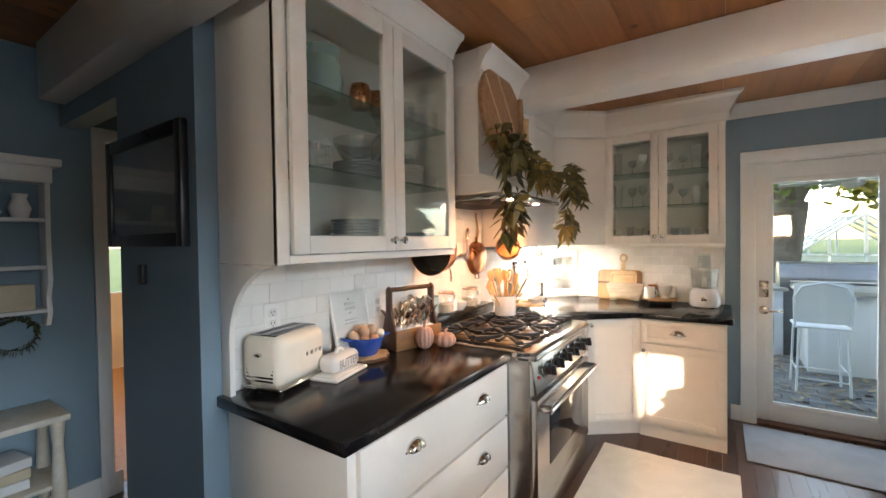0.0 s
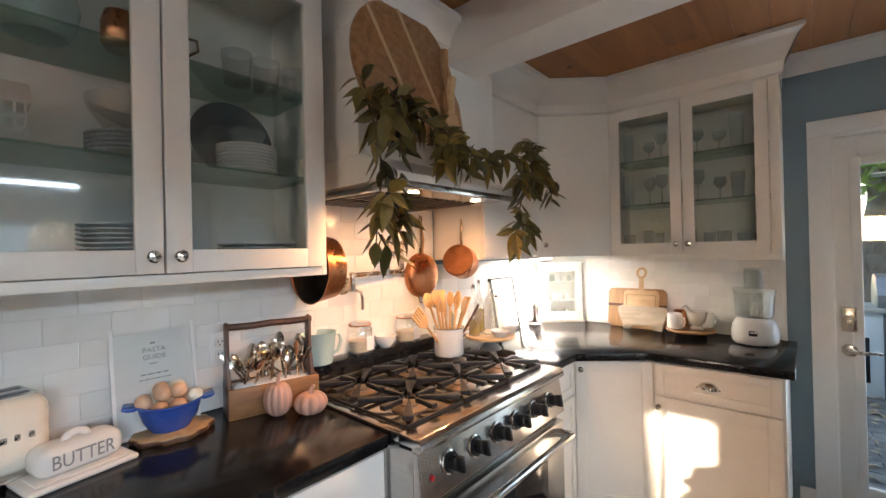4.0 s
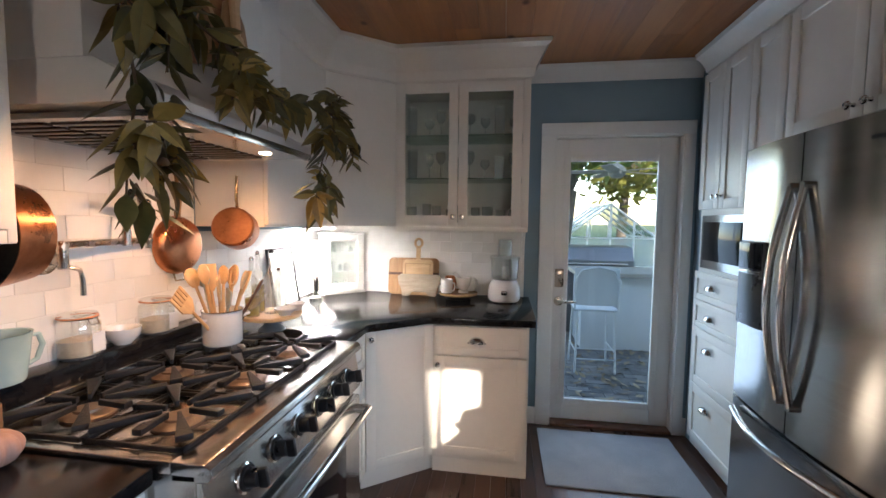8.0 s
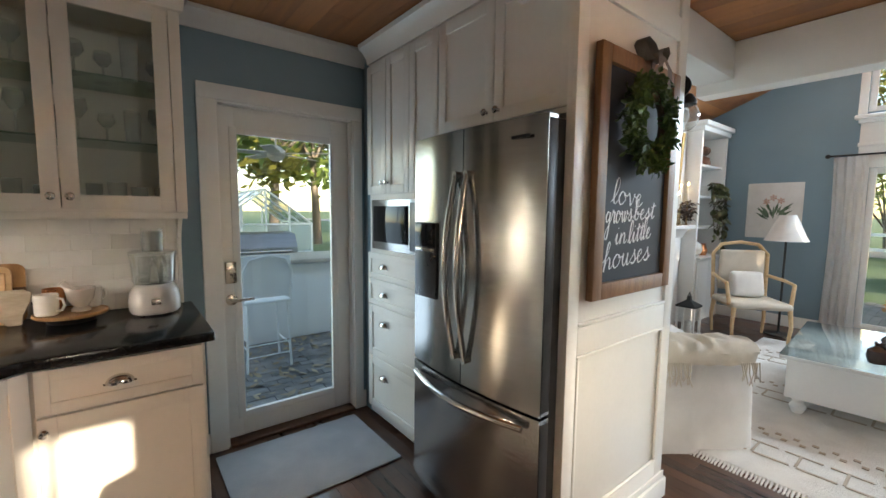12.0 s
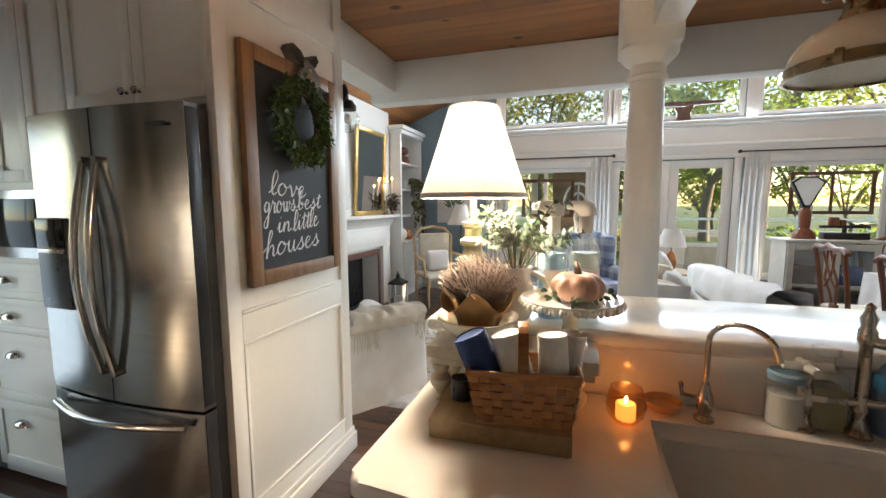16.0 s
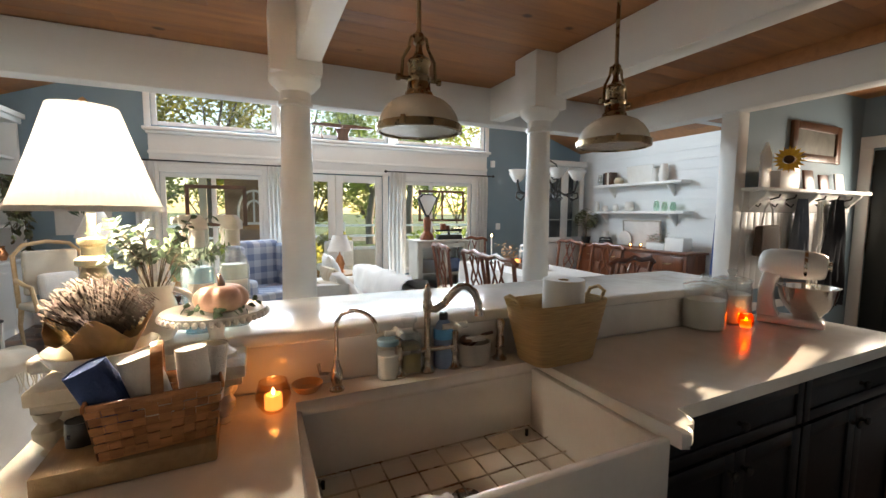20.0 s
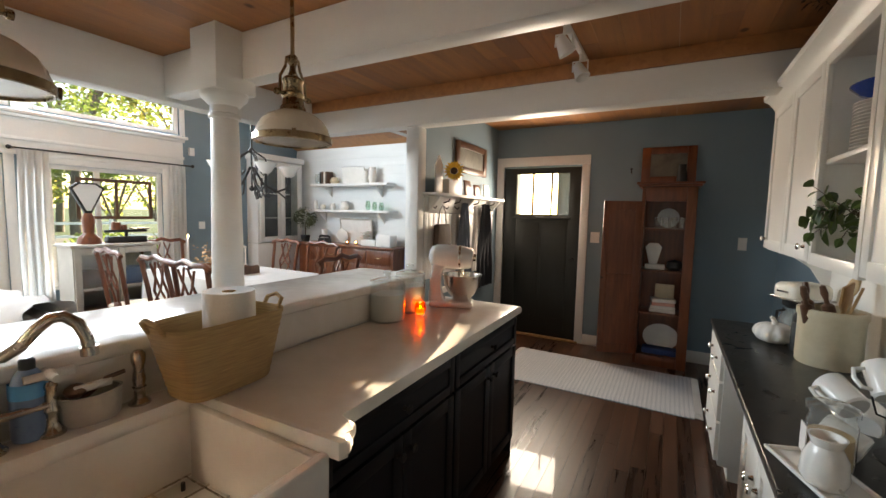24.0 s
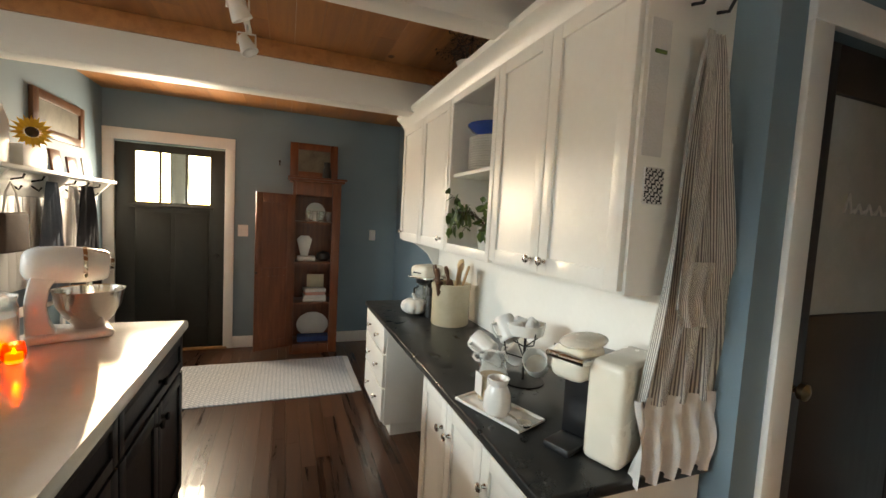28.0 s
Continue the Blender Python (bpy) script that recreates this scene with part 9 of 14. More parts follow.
part("roof", Shape().lathe([(0.0, 0.47), (0.025, 0.47), (0.03, 0.42), (0.15, 0.36), (0.15, 0.34), (0.0, 0.34)], 4, Matrix.Translation((5.45, 3.85, 0)) @ Matrix.Rotation(radians(45), 4, "Z")).tube([(5.42, 3.85, 0.47), (5.45, 3.85, 0.51), (5.48, 3.85, 0.47)], 0.006, 6), IRON, ln)
for sx in (-1, 1):
    for sy in (-1, 1):
        part("post", Shape().box(5.45 + sx * 0.09 - 0.012, 3.85 + sy * 0.09 - 0.012, 0.03, 5.45 + sx * 0.09 + 0.012, 3.85 + sy * 0.09 + 0.012, 0.339, 0.002), TRIM, ln)
part("base", Shape().box(5.34, 3.74, 0, 5.56, 3.96, 0.03, 0.003), TRIM, ln)
part("candle", Shape().cyl((5.45, 3.85, 0.03), (5.45, 3.85, 0.17), 0.04, n=18), LINEN, ln)
for (ax, ay, bx_, by_) in ((5.36, 3.757, 5.54, 3.763), (5.357, 3.76, 5.363, 3.94)):
    p = part("pane", Shape().box(ax, ay, 0.031, bx_, by_, 0.339), GLASS, ln, smooth=False)
    p.visible_shadow = False

CHM = pose(3.09, 3.24, 0, 0, 0, 144)
sl = thing("slipcovered_chair", "low white slipcovered armchair with a creased loose cover", "armchair", CHM)


def loose_cover(name, x0, y0, x1, y1, z, mat, parent, seed, flare=0.03, label=""):
    """A cloth-covered block: rounded shoulders, a sagging top, and folds that grow towards the hem."""
    s = Shape()
    nu, rows = 88, ((0.0, 1.0), (0.06, 0.99), (0.25, 0.96), (0.5, 0.93), (0.72, 0.91), (0.86, 0.90), (0.94, 0.86), (0.985, 0.78), (1.0, 0.62), (1.0, 0.30))
    cx, cy, hx, hy = (x0 + x1) / 2, (y0 + y1) / 2, (x1 - x0) / 2, (y1 - y0) / 2
    rings = []
    for f, k in rows:
        ring = []
        for i in range(nu):
            a = 2 * math.pi * i / nu
            ca, sa = math.cos(a), math.sin(a)
            q = 1.0 / (abs(ca) ** 7 + abs(sa) ** 7) ** (1 / 7)
            low = 1 - f
            fold = low * (flare * 0.55 * math.sin(9 * a + 2.2 * f + seed) * max(0.0, math.sin(3 * a + seed)) + 0.5 * flare * noise.noise(Vector((3.0 * ca, 3.0 * sa, 2.4 * f + seed))))
            crease = 0.010 * noise.noise(Vector((6 * ca * hx + seed, 6 * sa * hy, 9 * f)))
            r = q * k + (flare * low + fold + crease) / max(hx, hy)
            inset = min(hx, hy) * (1 - k) if f > 0.9 else 0.0
            X, Y = ca * q * hx, sa * q * hy
            g = (fold + crease + flare * low) - (1 - k) * min(hx, hy) * (1.0 if f > 0.8 else 0.4)
            l = math.hypot(X, Y)
            ring.append(s.bm.verts.new((cx + X * (1 + g / l), cy + Y * (1 + g / l), f * z * (1 - 0.05 * (X / hx) ** 2 * f) + 0.012 * f * noise.noise(Vector((4 * X, 4 * Y, seed))))))
        rings.append(ring)
    for a, b in zip(rings, rings[1:]):
        for i in range(nu):
            s.bm.faces.new((a[i], a[(i + 1) % nu], b[(i + 1) % nu], b[i]))
    s.bm.faces.new(rings[-1])
    return part(name, s, mat, parent, label, angle=60)


loose_cover("backrest", -0.46, 0.20, 0.46, 0.46, 0.60, LINEN, sl, 1.3)
for e in (-1, 1):
    loose_cover("arm", min(e * 0.27, e * 0.465), -0.42, max(e * 0.27, e * 0.465), 0.23, 0.56, LINEN, sl, 4.0 + e)
loose_cover("seat_base", -0.30, -0.44, 0.30, 0.24, 0.34, LINEN, sl, 7.7, 0.02)
part("seat_cushion", Shape().box(-0.275, -0.42, 0.33, 0.275, 0.22, 0.45, 0.05, 3).wobble(0.01, 6), LINEN, sl)
# the throw lies over the backrest in heaped folds, its fringe down the outside
s = Shape()
n_, m_ = 30, 16
prof = [(0.12, 0.47), (0.16, 0.56), (0.20, 0.625), (0.27, 0.652), (0.35, 0.655), (0.42, 0.640), (0.46, 0.615), (0.48, 0.58), (0.487, 0.545)]
g = []
for j in range(m_ + 1):
    f = j / m_ * (len(prof) - 1)
    k = min(int(f), len(prof) - 2)
    y, z = (prof[k][0] + (prof[k + 1][0] - prof[k][0]) * (f - k), prof[k][1] + (prof[k + 1][1] - prof[k][1]) * (f - k))
    row = []
    for i in range(n_ + 1):
        x = -0.44 + 0.60 * i / n_ + 0.03 * math.sin(0.5 * j)
        h = 0.006 * math.sin(i * 0.9 + 0.25 * j) + 0.036 * noise.noise(Vector((i * 0.3, j * 0.3, 4)))
        up = 1.0 if 3 <= j <= 10 else 0.35
        row.append(s.bm.verts.new((x, y + (1 - up) * abs(h), z + up * (h + 0.012) - 0.04 * max(0.0, -x - 0.34))))
    g.append(row)
for j in range(m_):
    for i in range(n_):
        s.bm.faces.new((g[j][i], g[j][i + 1], g[j + 1][i + 1], g[j + 1][i]))
th_ = single("throw", s.move(CHM), UPH, "cream knitted throw with a fringe over the chair back", "throw", base=(3.09, 3.24, 0.5))
f = Shape()
for i in range(26):
    x = (-0.43 + 0.012 * i) if i < 10 else (-0.02 + 0.011 * (i - 10))
    f.tube([(x, 0.494, 0.565), (x + 0.012 * math.sin(i * 1.3), 0.504, 0.50), (x + 0.02 * math.sin(i * 2.1), 0.510, 0.45 + 0.025 * math.sin(i))], 0.0045, 5, 0.003)
ob = part("fringe", f.move(CHM), UPH, th_)
tagged(ob, kind="stuff")
ctb = thing("coffee_table", "white coffee table with a glass top and turned feet", "coffee table", pose(4.55, 2.30, 0, 0, 0, 4))
part("body", Shape().box(-0.62, -0.36, 0.14, 0.62, 0.36, 0.42, 0.006), TRIM, ctb)
part("top", Shape().box(-0.66, -0.40, 0.42, 0.66, 0.40, 0.445, 0.006), TRIM, ctb)
part("glass_top", Shape().box(-0.66, -0.40, 0.446, 0.66, 0.40, 0.454, 0.002), pane_glass("table_glass", (0.9, 0.95, 0.95), 1.5), ctb)
for x in (-0.54, 0.54):
    for y in (-0.29, 0.29):
        part("foot", Shape().lathe([(0.02, 0), (0.035, 0.03), (0.05, 0.07), (0.03, 0.10), (0.045, 0.139)], 16, Matrix.Translation((x, y, 0))), TRIM, ctb)
bs = thing("brown_vases", "cluster of brown glass vases with dried flowers", "vase", pose(4.25, 2.10, 0.455))
for x, y, r, h in ((0, 0, 0.09, 0.26), (0.14, 0.05, 0.07, 0.2), (-0.1, 0.1, 0.06, 0.14)):
    part("vase", Shape().lathe([(0.0, 0), (r * 0.8, 0), (r, h * 0.3), (r * 0.9, h * 0.6), (r * 0.35, h * 0.8), (r * 0.45, h), (0.0, h * 0.95)], 20, Matrix.Translation((x, y, 0))), surface("brown_glass", (0.03, 0.012, 0.008), (0.07, 0.03, 0.02), 0.1) if r == 0.09 else bpy.data.materials["brown_glass"], bs)
s = Shape()
for i in range(9):
    p = Vector((r_.uniform(-0.12, 0.2), r_.uniform(-0.1, 0.1), r_.uniform(0.3, 0.42)))
    for q in range(26):
        d = Vector((r_.gauss(0, 1), r_.gauss(0, 1), r_.gauss(0, 1))).normalized() * 0.04
        w = d.orthogonal().normalized() * 0.014
        s.quad(p + d + w, p + d * 1.1, p + d - w, p + d * 0.7)
    s.tube([(0, 0, 0.2), p], 0.002, 4)
tagged(part("dried_hydrangea", s, KRAFT, bs), kind="stuff")
RUGW = surface("cream_shag_rug", (0.52, 0.50, 0.46), (0.74, 0.72, 0.68), 0.95, 0, 5, bump=0.8, fine=120, sheen=0.3)
lr = rug("living_rug", 2.90, 0.95, 6.0, 3.25, RUGW, "cream textured area rug with woven geometric lines", 0, 0.022, True)
WOVE = surface("beige_woven_line", (0.36, 0.30, 0.23), (0.52, 0.45, 0.37), 0.95, 0, 8, bump=0.5, fine=160)
s = Shape()
for k in range(3):
    x = -1.32 + 0.98 * k
    for i in range(11):
        y = -1.0 + 0.2 * i
        s.box(x, y - 0.085, 0.0235, x + 0.018, y + 0.085, 0.0275, 0.001)
        s.box(x + 0.16, y - 0.005, 0.0235, x + 0.176, y + 0.165, 0.0275, 0.001)
        s.box(x + 0.018, y + 0.083, 0.0235, x + 0.16, y + 0.097, 0.0275, 0.001)
    for i in range(24):
        s.box(x + 0.30, -1.05 + 0.09 * i, 0.0235, x + 0.33, -1.02 + 0.09 * i, 0.0275, 0.001)
        s.box(x + 0.36, -1.01 + 0.09 * i, 0.0235, x + 0.39, -0.98 + 0.09 * i, 0.0275, 0.001)
tagged(part("woven_lines", s, WOVE, lr, "beige woven geometric lines"), kind="stuff")
so = thing("sofa", "white slipcovered sofa with loose cushions", "sofa", pose(4.52, 0.62, 0, 0, 0, 180))
s = Shape().box(-1.05, -0.38, 0.06, 1.05, 0.40, 0.42, 0.05, 3).box(-1.06, 0.28, 0.06, 1.06, 0.50, 0.76, 0.08, 4).box(-1.10, -0.38, 0.06, -0.90, 0.48, 0.60, 0.07, 4).box(0.90, -0.38, 0.06, 1.10, 0.48, 0.60, 0.07, 4)
s.wobble(0.01, 5)
part("slipcover", s, LINEN, so)
for x in (-0.45, 0.45):
    part("seat_cushion", Shape().box(x - 0.44, -0.40, 0.42, x + 0.44, 0.26, 0.54, 0.05, 3), LINEN, so)
th = Shape()
g = []
for i in range(41):
    u = i / 40
    row = []
    for j, (y, z) in enumerate(((0.24, 0.55), (0.25, 0.66), (0.27, 0.76), (0.33, 0.80), (0.42, 0.805), (0.50, 0.775), (0.535, 0.70), (0.545, 0.58), (0.55, 0.44))):
        k = 0.016 * noise.noise(Vector((u * 7, j * 0.7, 2.0))) + 0.012 * math.sin(u * 23 + j * 0.9)
        row.append(th.bm.verts.new((-0.62 + 1.66 * u + 0.05 * noise.noise(Vector((u * 3, j * 0.5, 5.0))), y + k * (1 if j > 4 else -0.6), z + k * 1.2 + 0.05 * u * u)))
    g.append(row)
for a, b in zip(g, g[1:]):
    for j in range(8):
        th.bm.faces.new((a[j], a[j + 1], b[j + 1], b[j]))
part("blanket", th, LINEN, so, "white blanket heaped over the back", angle=85)


def pillow(name, w, h, t, mat, label, m, group):
    """A stuffed square cushion, thin at its seams, with pointed corners."""
    s, n = Shape(), 12
    sides = []
    for e in (-1, 1):
        grid = []
        for j in range(n + 1):
            row = []
            for i in range(n + 1):
                u, v = 2 * i / n - 1, 2 * j / n - 1
                puff = ((1 - u * u) * (1 - v * v)) ** 0.42
                pinch = 1 - 0.07 * (1 - u * u) * abs(v) - 0.07 * (1 - v * v) * abs(u)
                row.append(s.bm.verts.new((u * w / 2 * pinch, e * t / 2 * puff, h / 2 + v * h / 2 * pinch)))
            grid.append(row)
        for j in range(n):
            for i in range(n):
                s.bm.faces.new((grid[j][i], grid[j][i + 1], grid[j + 1][i + 1], grid[j + 1][i]))
        sides.append(grid)
    bmesh.ops.remove_doubles(s.bm, verts=s.bm.verts[:], dist=0.0005)
    s.wobble(0.006, 9, w)
    return single(name, s, mat, label, "cushion", m, group=group)


STRIPE = surface("beige_striped_cloth", (0.42, 0.34, 0.24), (0.66, 0.58, 0.46), 0.9, 0, 3, (14, 1, 1), 0.2, 160)
for x, y, lean, rz, c, nm in ((3.72, 0.72, 42, 205, STRIPE, "beige striped cushion"), (3.95, 0.62, 34, 172, LINEN, "white cushion"), (4.22, 0.66, 30, 190, STRIPE, "beige striped cushion"), (5.10, 0.58, 22, 180, LINEN, "white cushion"), (3.66, 0.95, 38, 250, LINEN, "white cushion")):
    pillow("cushion", 0.46, 0.42, 0.17, c, nm + " leaning on the sofa back", pose(x, y, 0.55, lean, 0, rz), "sofa cushions")
st_ = thing("side_lamp", "small table lamp with a white shade beside the sofa", "table lamp", pose(5.95, 0.42, 0.60))
part("base", Shape().lathe([(0.0, 0), (0.07, 0), (0.05, 0.03), (0.07, 0.12), (0.04, 0.22), (0.01, 0.25), (0.01, 0.32)], 20), COPPER, st_)
part("shade", Shape().lathe([(0.17, 0.30), (0.09, 0.52), (0.088, 0.52), (0.167, 0.30)], 28), LINEN, st_)
et = thing("end_table", "round wooden end table", "table", pose(5.95, 0.42, 0))
part("top", Shape().lathe([(0.0, 0.57), (0.26, 0.57), (0.27, 0.585), (0.26, 0.599), (0.0, 0.599)], 32), OAK, et)
part("pedestal", Shape().lathe([(0.16, 0), (0.15, 0.03), (0.04, 0.08), (0.03, 0.3), (0.05, 0.5), (0.08, 0.569)], 20), OAK, et)
PLAID = surface("blue_check_cloth", (0.16, 0.21, 0.30), (0.26, 0.32, 0.42), 0.9, 0, 5, bump=0.2, fine=150)
pn_ = PLAID.node_tree
tc_ = pn_.nodes.new("ShaderNodeTexCoord")
sx_ = pn_.nodes.new("ShaderNodeSeparateXYZ")
pn_.links.new(tc_.outputs["Object"], sx_.inputs[0])


def gingham_node(kind, a, b):
    n = pn_.nodes.new("ShaderNodeMath")
    n.operation = kind
    for i, v in enumerate((a, b)):
        if isinstance(v, float):
            n.inputs[i].default_value = v
        elif v is not None:
            pn_.links.new(v, n.inputs[i])
    return n.outputs[0]


bands = [gingham_node("GREATER_THAN", gingham_node("FRACT", gingham_node("MULTIPLY", v, 5.5), None), 0.5) for v in (gingham_node("ADD", sx_.outputs[0], sx_.outputs[1]), sx_.outputs[2])]
gr_ = pn_.nodes.new("ShaderNodeValToRGB")
gr_.color_ramp.elements[0].color, gr_.color_ramp.elements[1].color = (0.42, 0.45, 0.51, 1), (0.15, 0.19, 0.29, 1)
pn_.links.new(gingham_node("MULTIPLY", gingham_node("ADD", bands[0], bands[1]), 0.5), gr_.inputs[0])
pn_.links.new(gr_.outputs[0], pn_.nodes["Principled BSDF"].inputs["Base Color"])
wg = thing("wing_chair", "blue and white checked wing chair", "armchair", pose(6.05, 1.36, 0, 0, 0, -60) @ Matrix.Diagonal((1, 1, 0.95, 1)))
part("seat", Shape().box(-0.34, -0.36, 0.14, 0.34, 0.30, 0.46, 0.05, 3), PLAID, wg)
part("back", Shape().box(-0.34, 0.22, 0.40, 0.34, 0.38, 1.10, 0.06, 3), PLAID, wg)
for sx in (-1, 1):
    part("wing", Shape().box(sx * 0.33 - 0.06, -0.02, 0.62, sx * 0.33 + 0.06, 0.32, 1.05, 0.05, 3), PLAID, wg)
    part("arm", Shape().box(sx * 0.37 - 0.08, -0.34, 0.14, sx * 0.37 + 0.08, 0.30, 0.64, 0.06, 3), PLAID, wg)
    for y in (-0.3, 0.3):
        part("leg", Shape().cyl((sx * 0.3, y, 0), (sx * 0.3, y, 0.14), 0.018, 0.026, 10), WALNUT, wg)

# curtains and rods
VOILE = surface("white_curtain_linen", (0.74, 0.73, 0.71), (0.86, 0.85, 0.83), 0.9, 0, 6, bump=0.2, fine=220)
let_through(VOILE, 0.5)
for y0, y1 in ((2.64, 2.92), (1.07, 1.30), (-0.83, -0.55), (-2.43, -2.18)):
    drape("curtain", y0, y1, 0.02, 2.09, EX - 0.10, VOILE, "white linen curtain panel", 4, 0.03, 1.0, None, y0, "y")
for y0, y1 in ((1.05, 2.98), (-2.55, -0.50)):
    rd_ = thing("curtain_rod", "thin black curtain rod", "curtain rod", base=(EX - 0.10, (y0 + y1) / 2, 2.1))
    part("rod", Shape().cyl((EX - 0.10, y0, 2.105), (EX - 0.10, y1, 2.105), 0.010, n=10), IRON, rd_)
    for y in (y0, y1):
        part("finial", Shape().ball((EX - 0.10, y, 2.105), 0.025, 12), IRON, rd_)
        part("bracket", Shape().tube([(EX - 0.03, y, 2.105), (EX - 0.10, y, 2.105)], 0.006, 6), IRON, rd_)

# glazed cabinet with scale
gc = thing("glazed_cabinet", "pale wooden cabinet with two glazed doors", "cabinet", base=(5.9, -1.06, 0))
GREIGE = surface("greige_paint", (0.36, 0.33, 0.28), (0.50, 0.47, 0.41), 0.5, 0, 5, bump=0.1)
part("top", Shape().box(5.68, -1.50, 1.0, 6.12, -0.62, 1.03, 0.004), GREIGE, gc)
part("body", Shape().box(5.72, -1.47, 0.06, 6.10, -1.44, 0.999).box(5.72, -0.68, 0.06, 6.10, -0.65, 0.999).box(6.08, -1.44, 0.06, 6.10, -0.68, 0.999).box(5.73, -1.44, 0.06, 6.08, -0.68, 0.09).box(5.73, -1.44, 0.50, 6.08, -0.68, 0.52), GREIGE, gc)
for a, b in ((-1.46, -1.065), (-1.055, -0.66)):
    d = part("door", Shape().box(5.70, a, 0.08, 5.722, a + 0.06, 0.99, 0.002).box(5.70, b - 0.06, 0.08, 5.722, b, 0.99, 0.002).box(5.70, a + 0.06, 0.08, 5.722, b - 0.06, 0.16, 0.002).box(5.70, a + 0.06, 0.92, 5.722, b - 0.06, 0.99, 0.002).box(5.702, a + 0.06, 0.52, 5.72, b - 0.06, 0.55, 0.002), GREIGE, gc)
    part("pane", Shape().box(5.709, a + 0.06, 0.16, 5.712, b - 0.06, 0.92), CABGLASS, d, smooth=False)
    for z in (0.09, 0.52):
        part("folded_cloth", Shape().box(5.78, a + 0.08, z + 0.002, 6.02, b - 0.08, z + 0.22, 0.03), (BLUEC, WALNUT)[int(a > -1.2)], gc, "dark folded textiles")
for y in (-1.44, -0.68):
    part("foot", Shape().box(5.74, y - 0.03, 0, 6.08, y + 0.03, 0.06), GREIGE, gc)
dsc = thing("dial_scale", "antique fan-shaped shop scale", "scale", pose(5.88, -0.86, 1.031))
part("base", Shape().lathe([(0.0, 0), (0.11, 0), (0.10, 0.06), (0.05, 0.12), (0.06, 0.28), (0.04, 0.34)], 20), MAHOG, dsc)
part("fan_frame", Shape().prism([(-0.03, 0.34), (0.03, 0.34), (0.16, 0.62), (0.08, 0.68), (-0.08, 0.68), (-0.16, 0.62)], 0.05, pose(0.025, 0, 0, 0, 0, 90), 0.006), IRON, dsc)
part("dial", Shape().prism([(-0.02, 0.37), (0.02, 0.37), (0.13, 0.61), (0.07, 0.66), (-0.07, 0.66), (-0.13, 0.61)], 0.006, pose(-0.026, 0, 0, 0, 0, 90)), PLAT, dsc)
bsc = thing("beam_scale", "red and black iron counter scale", "scale", pose(5.88, -1.22, 1.031))
part("base", Shape().box(-0.06, -0.2, 0, 0.06, 0.2, 0.07, 0.01), IRON, bsc)
part("beam", Shape().box(-0.02, -0.22, 0.12, 0.02, 0.22, 0.15, 0.006).cyl((0, 0, 0.06), (0, 0, 0.14), 0.02, n=10), IRON, bsc)
part("pan", Shape().lathe([(0.0, 0.15), (0.10, 0.155), (0.12, 0.17)], 20, Matrix.Translation((0, -0.14, 0))), BRASS, bsc)
part("weights", Shape().cyl((0, 0.10, 0.15), (0, 0.10, 0.24), 0.05, 0.045, 14).cyl((0, 0.02, 0.15), (0, 0.02, 0.21), 0.035, 0.03, 14), MAHOG, bsc)
wf = thing("window_frame_decor", "old wooden window frame hanging in the window", "frame", base=(EX - 0.06, -1.5, 1.3))
part("frame", Shape().box(EX - 0.05, -1.98, 1.28, EX - 0.03, -1.94, 1.82).box(EX - 0.05, -1.14, 1.28, EX - 0.03, -1.10, 1.82).box(EX - 0.05, -1.94, 1.28, EX - 0.03, -1.14, 1.32).box(EX - 0.05, -1.94, 1.78, EX - 0.03, -1.14, 1.82).box(EX - 0.05, -1.56, 1.32, EX - 0.03, -1.53, 1.78), WALNUT, wf)
wf2 = thing("window_frame_decor", "old wooden window frame hanging in the window", "frame", base=(EX - 0.06, 1.95, 1.2))
part("frame", Shape().box(EX - 0.05, 1.58, 1.22, EX - 0.03, 1.63, 1.80).box(EX - 0.05, 2.30, 1.22, EX - 0.03, 2.35, 1.80).box(EX - 0.05, 1.63, 1.22, EX - 0.03, 2.30, 1.27).box(EX - 0.05, 1.63, 1.75, EX - 0.03, 2.30, 1.80), WALNUT, wf2)

# ---- dining room ----
dt = thing("dining_table", "dining table under a white cloth", "table", base=(4.4, -1.65, 0))
part("top", Shape().box(3.45, -2.10, 0.71, 5.35, -1.17, 0.74, 0.004), MAHOG, dt)
for x in (3.55, 5.25):
    for y in (-2.0, -1.27):
        part("leg", Shape().lathe([(0.02, 0), (0.03, 0.1), (0.025, 0.2), (0.045, 0.5), (0.05, 0.709)], 14, Matrix.Translation((x, y, 0))), MAHOG, dt)
cl_ = Shape().box(3.44, -2.11, 0.742, 5.36, -1.16, 0.75, 0.002)
for (a0, b0, a1, b1) in ((3.43, -1.15, 5.37, -1.15), (5.37, -1.15, 5.37, -2.12), (5.37, -2.12, 3.43, -2.12), (3.43, -2.12, 3.43, -1.15)):
    n_ = 60
    rows = []
    d = Vector((b1 - b0, a0 - a1, 0)).normalized()
    for j in range(6):
        v = j / 5
        rows.append([cl_.bm.verts.new((a0 + (a1 - a0) * i / n_ - d.x * (0.03 * v * math.sin(i * 0.8) + 0.05 * v), b0 + (b1 - b0) * i / n_ - d.y * (0.03 * v * math.sin(i * 0.8) + 0.05 * v), 0.749 - 0.42 * v)) for i in range(n_ + 1)])
    for r0, r1 in zip(rows, rows[1:]):
        for i in range(n_):
            cl_.bm.faces.new((r0[i], r0[i + 1], r1[i + 1], r1[i]))
single("tablecloth", cl_, LINEN, "white tablecloth hanging in folds", "tablecloth", base=(4.4, -1.65, 0.742), angle=70)
dc = thing("dining_chair", "carved mahogany dining chair with a pierced splat", "chair", pose(3.90, -0.86, 0), group="chairs round the table")
